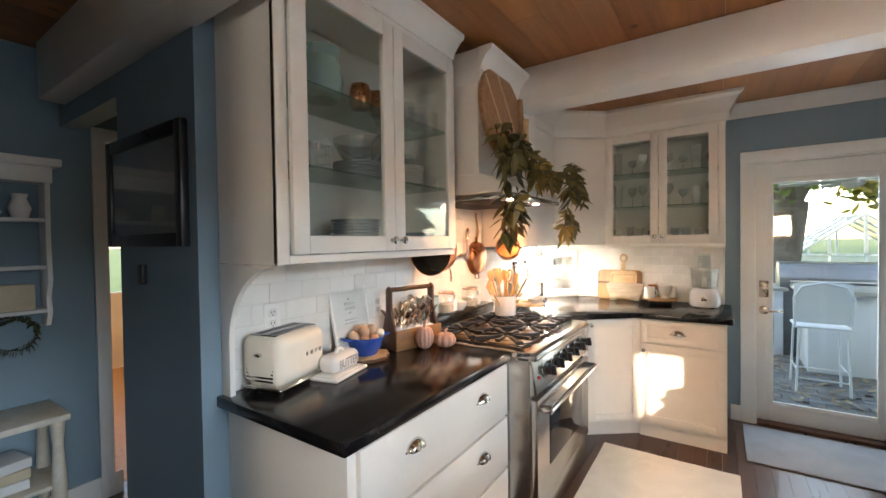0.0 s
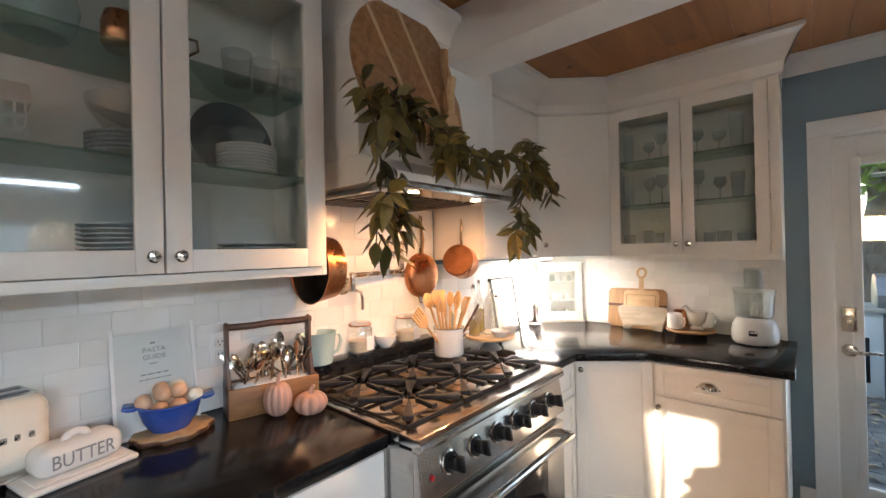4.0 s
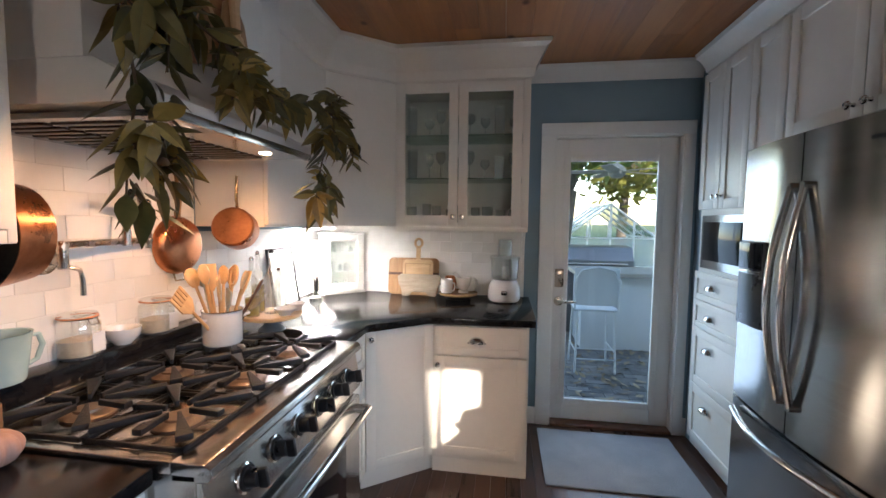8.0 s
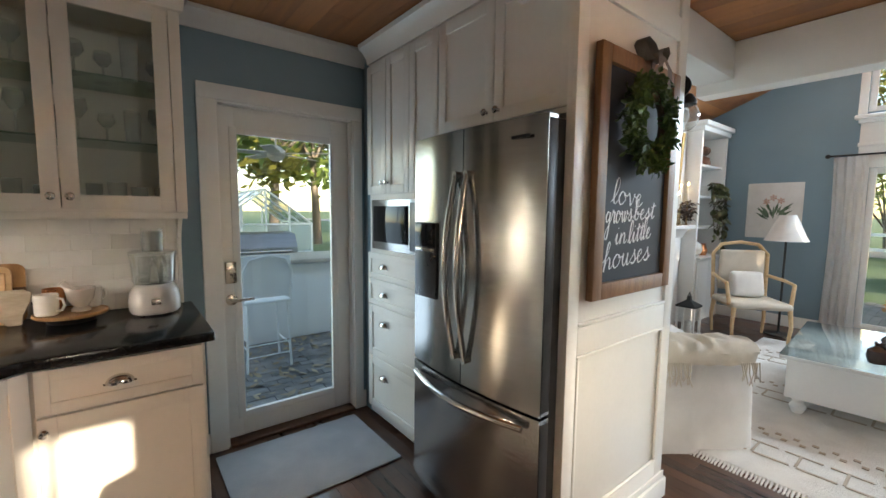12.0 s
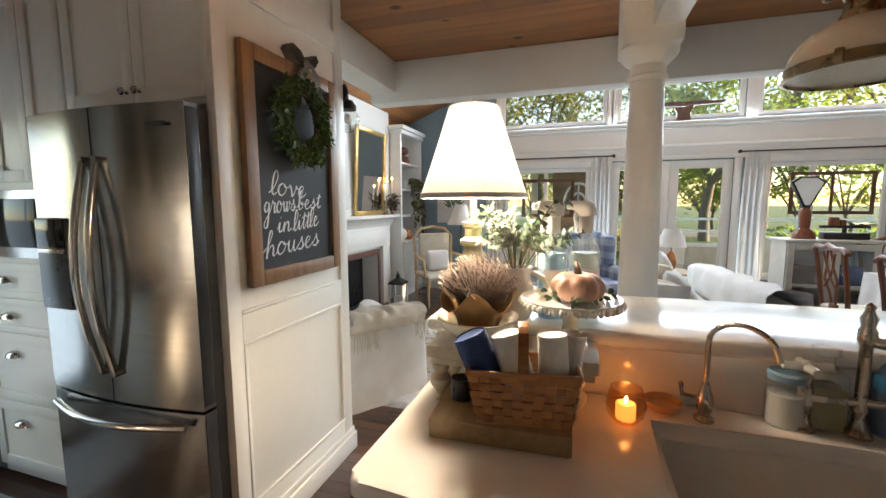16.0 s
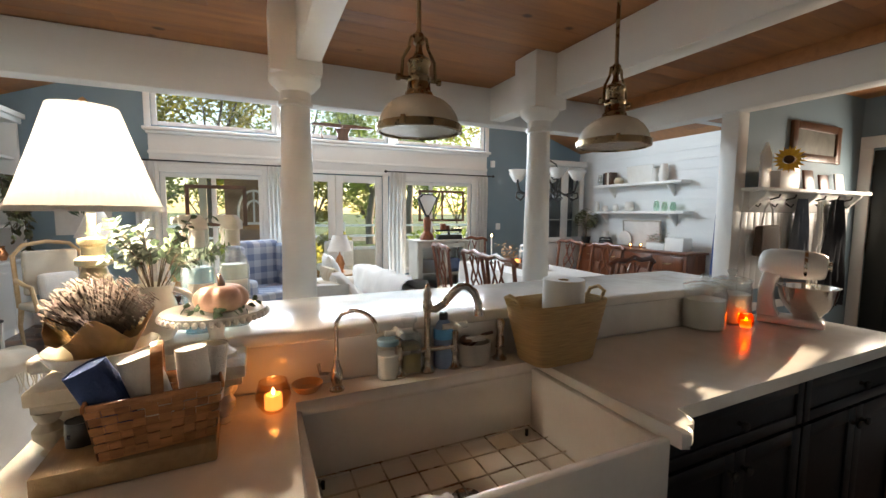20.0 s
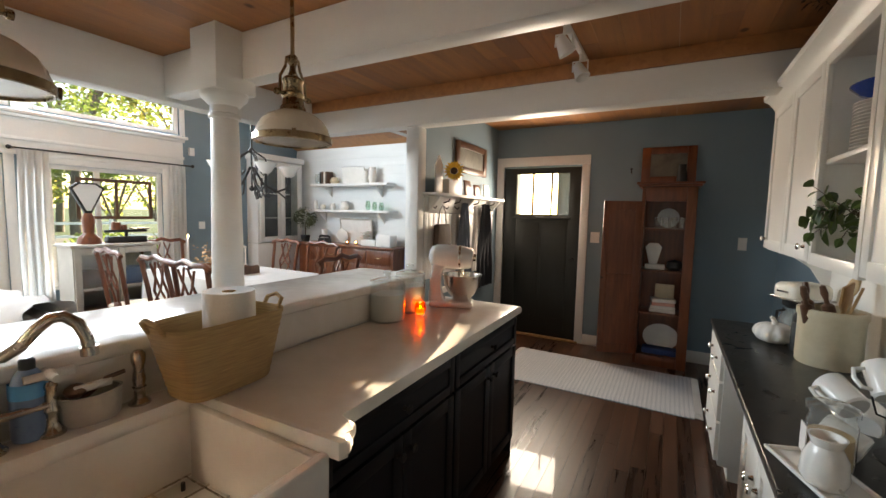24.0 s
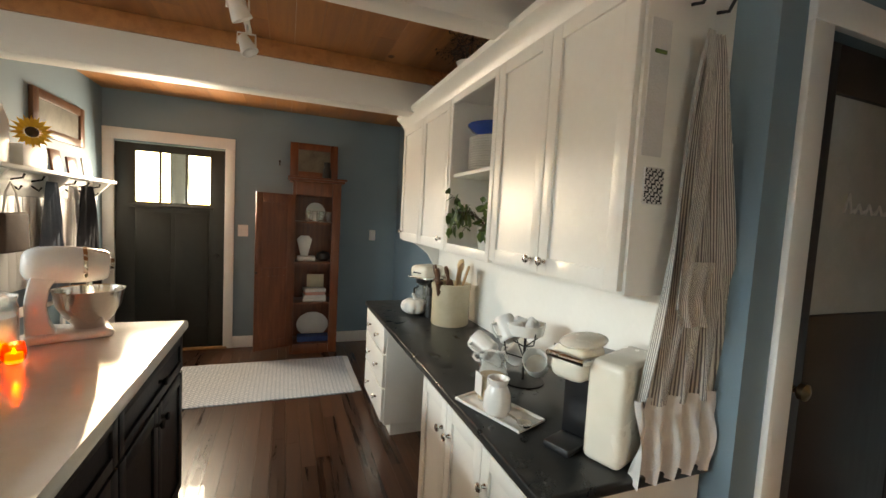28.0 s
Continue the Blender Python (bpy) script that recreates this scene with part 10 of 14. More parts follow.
part("seat", Shape().box(-0.24, -0.22, 0.43, 0.24, 0.22, 0.48, 0.02, 3), UPH, dc, "pale upholstered seat")
part("seat_frame", Shape().box(-0.25, -0.23, 0.38, 0.25, 0.23, 0.43, 0.005), MAHOG, dc)
for sx in (-1, 1):
    part("back_post", Shape().tube([(sx * 0.22, 0.22, 0.0), (sx * 0.22, 0.20, 0.42), (sx * 0.235, 0.24, 0.75), (sx * 0.25, 0.28, 1.0)], 0.02, 8), MAHOG, dc)
    part("front_leg", Shape().tube([(sx * 0.23, -0.20, 0.40), (sx * 0.245, -0.22, 0.25), (sx * 0.225, -0.20, 0.0)], 0.026, 8, 0.018), MAHOG, dc)
part("crest_rail", Shape().tube([(-0.29, 0.275, 0.99), (-0.22, 0.285, 1.03), (-0.1, 0.285, 1.02), (0.0, 0.29, 1.05), (0.1, 0.285, 1.02), (0.22, 0.285, 1.03), (0.29, 0.275, 0.99)], 0.022, 8), MAHOG, dc)
for k in (-1, 1):
    part("splat_loop", Shape().tube([(k * 0.03, 0.21, 0.48), (k * 0.05, 0.225, 0.60), (k * 0.11, 0.25, 0.74), (k * 0.05, 0.265, 0.86), (k * 0.10, 0.28, 0.98)], 0.011, 6).tube([(k * 0.10, 0.25, 0.66), (0, 0.255, 0.76), (k * -0.06, 0.265, 0.88), (k * -0.02, 0.28, 1.0)], 0.010, 6), MAHOG, dc)
part("splat_base", Shape().box(-0.06, 0.20, 0.47, 0.06, 0.225, 0.52, 0.004), MAHOG, dc)
for x, y, rz in ((3.42, -0.82, 4), (4.85, -0.90, -3), (3.12, -1.62, 92), (4.2, -2.45, 180), (4.9, -2.45, 178), (5.68, -1.65, -90)):
    copy_thing(dc, pose(x, y, 0, 0, 0, rz))
tr = thing("wooden_tray", "wooden tray with a lantern and candles on the table", "tray", pose(4.45, -1.62, 0.751))
part("tray", Shape().box(-0.28, -0.14, 0, 0.28, 0.14, 0.012).box(-0.28, -0.14, 0.012, 0.28, -0.128, 0.07).box(-0.28, 0.128, 0.012, 0.28, 0.14, 0.07).box(-0.28, -0.128, 0.012, -0.268, 0.128, 0.09).box(0.268, -0.128, 0.012, 0.28, 0.128, 0.09), WALNUT, tr)
for x, h in ((-0.15, 0.10), (0.17, 0.08)):
    part("pillar_candle", Shape().cyl((x, 0, 0.012), (x, 0, 0.012 + h), 0.035, n=18), WAX if x > 0 else LINEN, tr)
part("lantern", Shape().box(-0.06, -0.06, 0.012, 0.06, 0.06, 0.03).box(-0.06, -0.06, 0.2, 0.06, 0.06, 0.22).box(-0.06, -0.06, 0.03, -0.05, -0.05, 0.2).box(0.05, -0.06, 0.03, 0.06, -0.05, 0.2).box(-0.06, 0.05, 0.03, -0.05, 0.06, 0.2).box(0.05, 0.05, 0.03, 0.06, 0.06, 0.2), TRIM, tr)
taper(5.0, -1.45, 0.751, 0.26, 0.10, "lit white taper on the dining table", IRON)
s = Shape()
for i in range(40):
    p = Vector((4.8, -1.62, 0.80)) + Vector((r_.gauss(0, 0.07), r_.gauss(0, 0.06), abs(r_.gauss(0, 0.07))))
    leafy(s, p, p + Vector((0.01, 0.02, 0.06)), 3, 0.055, r_, 0.5)
single("autumn_bouquet", s, KRAFT, "bunch of orange dried leaves on the table", "bouquet", base=(4.8, -1.62, 0.752), kind="stuff")
chd = thing("chandelier", "black iron chandelier with white glass cups, unlit", "chandelier", pose(4.72, -2.08, 1.55))
part("stem", Shape().cyl((0, 0, 0.16), (0, 0, 2.10), 0.011, n=10).ball((0, 0, 0.16), 0.032, 12).ball((0, 0, 0.62), 0.036, 12), IRON, chd)
for i in range(5):
    m = Matrix.Rotation(radians(72 * i + 20), 4, "Z")
    P = lambda r, z: tuple(m @ Vector((r, 0, z)))
    arm = part("arm", Shape().tube([P(0.02, 0.42), P(0.13, 0.22), P(0.28, 0.13), P(0.40, 0.18), P(0.43, 0.28), P(0.43, 0.33)], 0.014, 8).tube([P(0.30, 0.13), P(0.38, 0.06), P(0.45, 0.10), P(0.44, 0.16), P(0.39, 0.15)], 0.010, 6).tube([P(0.10, 0.24), P(0.12, 0.10), P(0.20, 0.04), P(0.25, 0.09), P(0.21, 0.13), P(0.18, 0.10)], 0.009, 6).tube([P(0.02, 0.62), P(0.15, 0.54), P(0.20, 0.41), P(0.13, 0.33), P(0.10, 0.37)], 0.010, 6), IRON, chd)
    part("glass_cup", Shape().lathe([(0.03, 0.32), (0.065, 0.345), (0.108, 0.42), (0.126, 0.445), (0.12, 0.445), (0.06, 0.352), (0.0, 0.333)], 24, Matrix.Translation(P(0.43, 0))), CERAMIC, arm, "white glass cup")
tln = thing("table_lantern", "white metal lantern with candles on the dining table", "lantern", pose(4.90, -1.98, 0.7525, 0, 0, 20))
for sx in (-1, 1):
    for sy in (-1, 1):
        part("post", Shape().box(sx * 0.07 - 0.007, sy * 0.07 - 0.007, 0.015, sx * 0.07 + 0.007, sy * 0.07 + 0.007, 0.22, 0.001), TRIM, tln)
part("base", Shape().box(-0.085, -0.085, 0, 0.085, 0.085, 0.0145, 0.003), TRIM, tln)
part("roof", Shape().lathe([(0.0, 0.295), (0.03, 0.29), (0.045, 0.265), (0.115, 0.235), (0.115, 0.2205), (0.0, 0.2205)], 4, Matrix.Rotation(radians(45), 4, "Z")), TRIM, tln)
part("ring", Shape().tube([(0.022 * math.cos(2 * math.pi * i / 14), 0, 0.315 + 0.022 * math.sin(2 * math.pi * i / 14)) for i in range(14)], 0.003, 6, loop=True), IRON, tln)
part("candle", Shape().cyl((0, 0, 0.015), (0, 0, 0.11), 0.03, n=18, bev=0.003), LINEN, tln)
part("flame", Shape().lathe([(0.0, 0.112), (0.004, 0.12), (0.005, 0.127), (0.0, 0.145)], 10), FLAME, tln)
for x, h in ((5.22, 0.06), (5.02, 0.075)):
    tea = thing("tea_light", "small lit glass tea light on the sideboard", "candle", pose(x, -4.33, 0.871), group="sideboard tea lights")
    part("cup", Shape().lathe([(0.0, 0), (0.026, 0), (0.03, h), (0.028, h), (0.024, 0.005), (0.0, 0.004)], 20), AMBER, tea)
    part("flame", Shape().lathe([(0.0, h * 0.45), (0.004, h * 0.6), (0.005, h * 0.7), (0.0, h)], 10), FLAME, tea)
sdb = thing("sideboard", "long mahogany sideboard with carved drawers", "sideboard", base=(5.3, -4.45, 0))
part("body", Shape().box(4.15, DY + 0.015, 0.12, 6.35, -4.25, 0.83, 0.006), MAHOG, sdb)
part("top", Shape().box(4.10, DY + 0.014, 0.83, 6.40, -4.20, 0.87, 0.008), MAHOG, sdb)
for i in range(4):
    x = 4.2 + i * 0.535
    d = part("drawer_front", Shape().box(x, -4.25, 0.58, x + 0.5, -4.235, 0.80, 0.005), MAHOG, sdb)
    part("pull", Shape().tube([(x + 0.18, -4.234, 0.70), (x + 0.21, -4.215, 0.68), (x + 0.29, -4.215, 0.68), (x + 0.32, -4.234, 0.70)], 0.006, 6), BRASS, d)
    part("door", Shape().box(x, -4.25, 0.15, x + 0.5, -4.236, 0.55, 0.005), MAHOG, sdb)
for x in (4.2, 6.3):
    for y in (-4.62, -4.3):
        part("foot", Shape().box(x - 0.03, y - 0.03, 0, x + 0.03, y + 0.03, 0.12), MAHOG, sdb)
for z, x0, x1 in ((1.44, 4.38, 6.40), (1.92, 4.44, 6.25)):
    sh_ = thing("floating_shelf", "white floating shelf on the shiplap wall", "shelf", base=((x0 + x1) / 2, DY + 0.12, z))
    part("board", Shape().box(x0, DY + 0.012, z, x1, DY + 0.26, z + 0.045, 0.004), TRIM, sh_)
    for x in (x0 + 0.3, x1 - 0.3):
        part("bracket", Shape().prism([(0, 0), (0.2, 0), (0.16, -0.05), (0.04, -0.16), (0, -0.2)], 0.03, Matrix.Translation((x, DY + 0.012, z - 0.001)) @ Matrix.Rotation(radians(90), 4, "Z"), 0.003), TRIM, sh_)
GREENG = pane_glass("green_glass", (0.84, 0.95, 0.88), 1.6, 0.03, 0.15)
for i, (x, z, r, h, mt_) in enumerate(((4.8, 1.486, 0.05, 0.15, GREENG), (4.95, 1.486, 0.05, 0.17, GREENG), (4.65, 1.486, 0.05, 0.14, GREENG), (5.5, 1.486, 0.09, 0.16, CERAMIC), (5.8, 1.486, 0.06, 0.12, CERAMIC), (6.05, 1.486, 0.06, 0.10, CERAMIC), (6.25, 1.486, 0.05, 0.18, CERAMIC), (4.85, 1.966, 0.08, 0.28, CERAMIC), (5.0, 1.966, 0.06, 0.22, CERAMIC), (5.75, 1.966, 0.09, 0.12, STONEWARE), (6.2, 1.966, 0.05, 0.2, JARGLASS))):
    single("vessel", Shape().lathe([(0.0, 0), (r * 0.7, 0), (r, h * 0.35), (r * 0.8, h * 0.75), (r * 0.6, h * 0.85), (r * 0.75, h), (r * 0.68, h), (r * 0.9, h * 0.4), (0.0, h * 0.05)], 20), mt_, "white crockery on the floating shelf" if mt_ not in (JARGLASS, GREENG) else "pale green glass on the floating shelf", "crockery", pose(x, DY + 0.13, z), group="shelf crockery")
single("platter", Shape().box(-0.27, -0.012, 0, 0.27, 0.012, 0.30, 0.01, 3), CERAMIC, "large white platter leaning on the upper shelf", "platter", pose(5.3, DY + 0.10, 1.966, -8, 0, 0))
for i in range(4):
    single("book", Shape().box(-0.022, -0.08, 0, 0.022, 0.08, 0.23 - 0.01 * (i % 2), 0.003), (WALNUT, CREAM, WALNUT, IRON)[i], "old book standing on the upper shelf", "book", pose(5.90 + i * 0.05, DY + 0.12, 1.966), group="dining books")
sgn = thing("sign_board", "white framed sign leaning over the sideboard", "sign", pose(5.25, DY + 0.06, 0.871, -6, 0, 0))
part("board", Shape().box(-0.36, -0.01, 0, 0.36, 0.01, 0.44, 0.003), LINEN, sgn)
part("frame", Shape().box(-0.38, -0.016, 0, -0.355, 0.02, 0.46).box(0.355, -0.016, 0, 0.38, 0.02, 0.46).box(-0.355, -0.016, 0.435, 0.355, 0.02, 0.46), GREIGE, sgn)
tpy = thing("topiary", "round green topiary in a dark pot", "plant", pose(6.30, -4.36, 0.871))
part("pot", Shape().lathe([(0.0, 0), (0.07, 0), (0.09, 0.12), (0.08, 0.12), (0.0, 0.1)], 20), IRON, tpy)
part("stem", Shape().cyl((0, 0, 0.1), (0, 0, 0.36), 0.010, n=8), STEM, tpy)
s = Shape()
for i in range(420):
    d = Vector((r_.gauss(0, 1), r_.gauss(0, 1), r_.gauss(0, 1))).normalized()
    p = Vector((0, 0, 0.46)) + d * r_.uniform(0.10, 0.19)
    leafy(s, p, p + d * 0.03, 1, 0.06, r_, 0.3)
tagged(part("crown", s, LEAF, tpy), kind="stuff")
ph = thing("telephone", "black rotary telephone on the sideboard", "telephone", pose(5.80, -4.36, 0.871))
part("body", Shape().prism([(-0.11, 0), (0.11, 0), (0.08, 0.09), (-0.08, 0.09)], 0.16, Matrix.Translation((0, -0.08, 0)), 0.012), BLACK, ph)
part("handset", Shape().tube([(-0.13, 0, 0.10), (-0.10, 0, 0.125), (0.10, 0, 0.125), (0.13, 0, 0.10)], 0.02, 10), BLACK, ph)
pot = thing("flower_box", "white box of flowers and greenery on the sideboard", "flower box", pose(4.75, -4.40, 0.871))
part("box", Shape().box(-0.16, -0.07, 0, 0.16, 0.07, 0.10, 0.003), TRIM, pot)
s, s2 = Shape(), Shape()
for i in range(90):
    p = Vector((r_.uniform(-0.16, 0.16), r_.uniform(-0.06, 0.06), 0.1 + abs(r_.gauss(0, 0.06))))
    leafy(s if i % 3 else s2, p, p + Vector((0, 0, 0.05)), 2, 0.05, r_, 0.55)
tagged(part("greenery", s, BOXW, pot), kind="stuff")
tagged(part("blossoms", s2, PINK, pot), kind="stuff")
single("white_crate", Shape().box(-0.15, -0.1, 0, 0.15, 0.1, 0.2, 0.004), TRIM, "white wooden crate on the sideboard", "crate", pose(4.42, -4.42, 0.871))
single("plate", Shape().lathe([(0.0, 0), (0.09, 0.004), (0.13, 0.016), (0.13, 0.02), (0.0, 0.01)], 28), CERAMIC, "white plate leaning on the sideboard", "plate", pose(5.55, -4.55, 1.0, 78, 0, 0))
cc = thing("china_cabinet", "tall white corner cabinet with dark glazed doors", "china cabinet", pose(6.60, -3.55, 0, 0, 0, -90))
part("base_cupboard", Shape().box(0, 0.0, 0, 1.0, 0.29, 0.85, 0.004), TRIM, cc)
part("carcass", Shape().box(0, 0.0, 0.86, 0.05, 0.29, 2.35).box(0.95, 0.0, 0.86, 1.0, 0.29, 2.35).box(0.05, 0.27, 0.86, 0.95, 0.29, 2.35), TRIM, cc)
part("back_lining", Shape().box(0.051, 0.255, 0.87, 0.949, 0.268, 2.34), surface("slate_lining", (0.07, 0.085, 0.10), (0.14, 0.155, 0.17), 0.6), cc, "dark slate lining")
part("cornice", Shape().box(-0.03, -0.04, 2.35, 1.03, 0.29, 2.45, 0.01), TRIM, cc)
for a, b in ((0.05, 0.498), (0.502, 0.95)):
    d = part("door", Shape().box(a, -0.02, 0.88, a + 0.08, 0.0, 2.33, 0.002).box(b - 0.08, -0.02, 0.88, b, 0.0, 2.33, 0.002).box(a + 0.08, -0.02, 0.88, b - 0.08, 0.0, 0.97, 0.002).box(a + 0.08, -0.02, 2.24, b - 0.08, 0.0, 2.33, 0.002), TRIM, cc)
    part("pane", Shape().box(a + 0.08, -0.012, 0.97, b - 0.08, -0.008, 2.24), CABGLASS, d, smooth=False)
for z in (1.3, 1.75):
    part("shelf", Shape().box(0.05, 0.03, z, 0.95, 0.255, z + 0.015), TRIM, cc)
single("pitcher", Shape().lathe([(0.0, 0), (0.06, 0), (0.085, 0.08), (0.06, 0.18), (0.07, 0.24), (0.064, 0.24), (0.0, 0.03)], 22), CERAMIC, "tall white pitcher on the sideboard", "pitcher", pose(5.95, -4.5, 0.871))
single("wall_sensor", Shape().box(EX - 0.05, -2.62, 2.28, EX - 0.001, -2.54, 2.40, 0.006), TRIM, "small white speaker on the wall", "speaker", base=(EX - 0.02, -2.58, 2.28))
single("light_switch", Shape().box(EX - 0.008, -2.78, 1.12, EX - 0.001, -2.68, 1.24, 0.002), TRIM, "white light switch on the blue wall", "light switch", base=(EX, -2.73, 1.12))
single("navy_coat", Shape().box(2.24, -2.3, 0.7, 2.34, -1.9, 1.5, 0.05, 3).wobble(0.03, 4), BLUEC, "dark blue coat hanging behind the partition", "coat", base=(2.29, -2.1, 0.7))

# black gooseneck sconce with a glass globe
sc = thing("wall_sconce", "black gooseneck wall sconce with a clear glass globe", "wall lamp", base=(2.44, 2.80, 1.9))
part("backplate", Shape().lathe([(0.0, 0), (0.05, 0), (0.05, 0.008), (0.03, 0.016), (0.0, 0.016)], 24, pose(2.3455, 2.787, 2.02, 0, 90, 0)), IRON, sc)
part("arm", Shape().tube([(2.35, 2.787, 2.02), (2.40, 2.79, 2.06), (2.43, 2.80, 2.085), (2.45, 2.80, 2.06), (2.45, 2.80, 2.0)], 0.008, 10), IRON, sc)
part("cap", Shape().lathe([(0.0, 2.01), (0.03, 2.005), (0.05, 1.975), (0.05, 1.955), (0.0, 1.955)], 24, Matrix.Translation((2.45, 2.80, 0))), IRON, sc)
part("globe", Shape().ball((2.45, 2.80, 1.90), 0.065, 24, (1, 1, 1.1)), JARGLASS, sc, "clear glass globe")
part("bulb", Shape().ball((2.45, 2.80, 1.905), 0.022, 14, (1, 1, 1.4)), CERAMIC, sc)

# ---- garden ----
GRASS = surface("lawn_grass", (0.022, 0.055, 0.009), (0.075, 0.14, 0.028), 0.9, 0, 0.8, bump=0.6, fine=60)
PAVER = surface("grey_brick_paver", (0.13, 0.125, 0.12), (0.26, 0.25, 0.24), 0.85, 0, 9, bump=0.3, fine=60, per="island")
BARK = surface("grey_bark", (0.06, 0.05, 0.04), (0.16, 0.14, 0.115), 0.9, 0, 6, (4, 4, 0.8), 0.6, 30)
FOL = surface("sunlit_foliage", (0.09, 0.15, 0.03), (0.27, 0.36, 0.09), 0.6, 0, 3, bump=0.1, per="island")
FOLY = surface("yellowing_foliage", (0.10, 0.11, 0.02), (0.33, 0.32, 0.07), 0.6, 0, 3, bump=0.1, per="island")
let_through(FOL, 0.65), let_through(FOLY, 0.65)
DRYL = surface("dry_fallen_leaf", (0.20, 0.14, 0.08), (0.48, 0.38, 0.25), 0.8, 0, 8, per="island")
s = Shape()
gx, gy, n_ = 300, 300, 60
g = [[s.bm.verts.new((-gx + 2 * gx * (i / n_), -gy + 2 * gy * (j / n_), -0.14)) for i in range(n_ + 1)] for j in range(n_ + 1)]
for j in range(n_):
    for i in range(n_):
        s.bm.faces.new((g[j][i], g[j][i + 1], g[j + 1][i + 1], g[j + 1][i]))
setting("ground", s, GRASS, "green lawn round the house")


def paving(name, x0, y0, x1, y1, z=-0.10, label="grey brick paving"):
    verts, faces = [], []
    r = random.Random(77)
    nx, ny = int((x1 - x0) / 0.205), int((y1 - y0) / 0.105)
    for j in range(ny):
        for i in range(nx):
            ax, ay = x0 + i * 0.205 + (0.1 if j % 2 else 0), y0 + j * 0.105
            dz = r.uniform(-0.003, 0.003)
            k = len(verts)
            for h in (0, 0.045):
                for p, q in ((0.003, 0.003), (0.202, 0.003), (0.202, 0.102), (0.003, 0.102)):
                    verts.append((ax + p, ay + q, z + dz - 0.045 + h))
            faces += [[k + v for v in f4] for f4 in ((4, 5, 6, 7), (0, 4, 7, 3), (0, 1, 5, 4), (1, 2, 6, 5), (2, 3, 7, 6))]
    me = bpy.data.meshes.new(name)
    me.from_pydata(verts, [], faces)
    sh = Shape()
    sh.bm.from_mesh(me)
    ob = setting(name, sh, PAVER, label)
    return ob


paving("pavement_patio", -1.6, NY + 0.14, 5.2, 9.2)
setting("patio_bed", Shape().box(-1.6, NY + 0.14, -0.135, 5.3, 9.25, -0.125), GROUT)
s = Shape()
r_ = random.Random(50)
for i in range(900):
    p = Vector((r_.uniform(-0.5, 3.2), r_.uniform(4.8, 8.2), -0.09 + r_.uniform(0, 0.01)))
    if p.x < 0.8 and r_.random() < 0.4:
        continue
    a, L = r_.uniform(0, 6.28), r_.uniform(0.03, 0.065)
    u, v = Vector((math.cos(a), math.sin(a), r_.uniform(-0.2, 0.5))) * L, Vector((-math.sin(a), math.cos(a), r_.uniform(-0.2, 0.4))) * L * 0.45
    s.quad(p - u, p + v, p + u, p - v)
single("fallen_leaves", s, DRYL, "dry brown leaves scattered on the paving", "leaves", base=(1.2, 6.4, -0.09), kind="stuff", smooth=False)

# patio roof, posts and fan
rf = thing("patio_roof", "white open rafter patio roof on posts", "roof", base=(1.5, 6.3, 2.4))
for i in range(13):
    part("rafter", Shape().box(-1.6 + i * 0.51, NY + 0.14, 2.62, -1.54 + i * 0.51, 7.6, 2.74), TRIM, rf)
part("ridge_beam", Shape().box(1.46, NY + 0.14, 2.60, 1.64, 7.6, 2.619), TRIM, rf)
part("fascia", Shape().box(-1.6, 7.6, 2.45, 4.6, 7.66, 2.75), TRIM, rf)
for x in (-1.5, 4.5):
    part("post", Shape().box(x - 0.06, 7.45, -0.1, x + 0.06, 7.57, 2.62), TRIM, rf)
fn = thing("ceiling_fan", "white patio ceiling fan at rest", "fan", base=(1.72, 7.0, 2.1))
part("motor", Shape().lathe([(0.0, 2.22), (0.06, 2.22), (0.10, 2.26), (0.10, 2.34), (0.05, 2.38), (0.012, 2.40), (0.012, 2.84)], 24, Matrix.Translation((1.72, 7.0, -0.22))), GREIGE, fn)
for i in range(5):
    part("blade", Shape().box(0.10, -0.065, -0.006, 0.66, 0.065, 0.006, 0.004, m=Matrix.Translation((1.72, 7.0, 2.08)) @ Matrix.Rotation(radians(72 * i + 30), 4, "Z") @ Matrix.Rotation(radians(8), 4, "X")), GREIGE, fn)
OUTW = surface("outdoor_white_paint", (0.72, 0.74, 0.76), (0.82, 0.84, 0.86), 0.5, 0, 3, bump=0.1)
ok = thing("outdoor_counter", "white outdoor kitchen counter", "counter", base=(2.0, 7.0, -0.1))
part("body", Shape().box(1.30, 6.75, -0.1, 3.2, 7.35, 0.80, 0.01), OUTW, ok)
part("top", Shape().box(1.22, 6.65, 0.80, 3.3, 7.45, 0.85, 0.008), GREIGE, ok)
part("side_unit", Shape().box(0.35, 7.4, -0.1, 1.15, 8.0, 0.75, 0.01), OUTW, ok)
part("side_top", Shape().box(0.30, 7.35, 0.75, 1.20, 8.05, 0.79, 0.008), GREIGE, ok)
part("niche_door", Shape().box(0.80, 7.385, 0.05, 1.05, 7.40, 0.5, 0.004), NAVY, ok)
gl_ = thing("gas_grill", "stainless gas grill with a long handle", "grill", pose(1.62, 7.75, -0.1))
GRILLS = surface("weathered_grill_steel", (0.20, 0.20, 0.205), (0.32, 0.32, 0.325), 0.42, 0.9, 3, (1, 20, 20), 0.03, 40)
part("cabinet", Shape().box(-0.5, -0.25, 0, 0.5, 0.25, 0.85, 0.01), GRILLS, gl_)
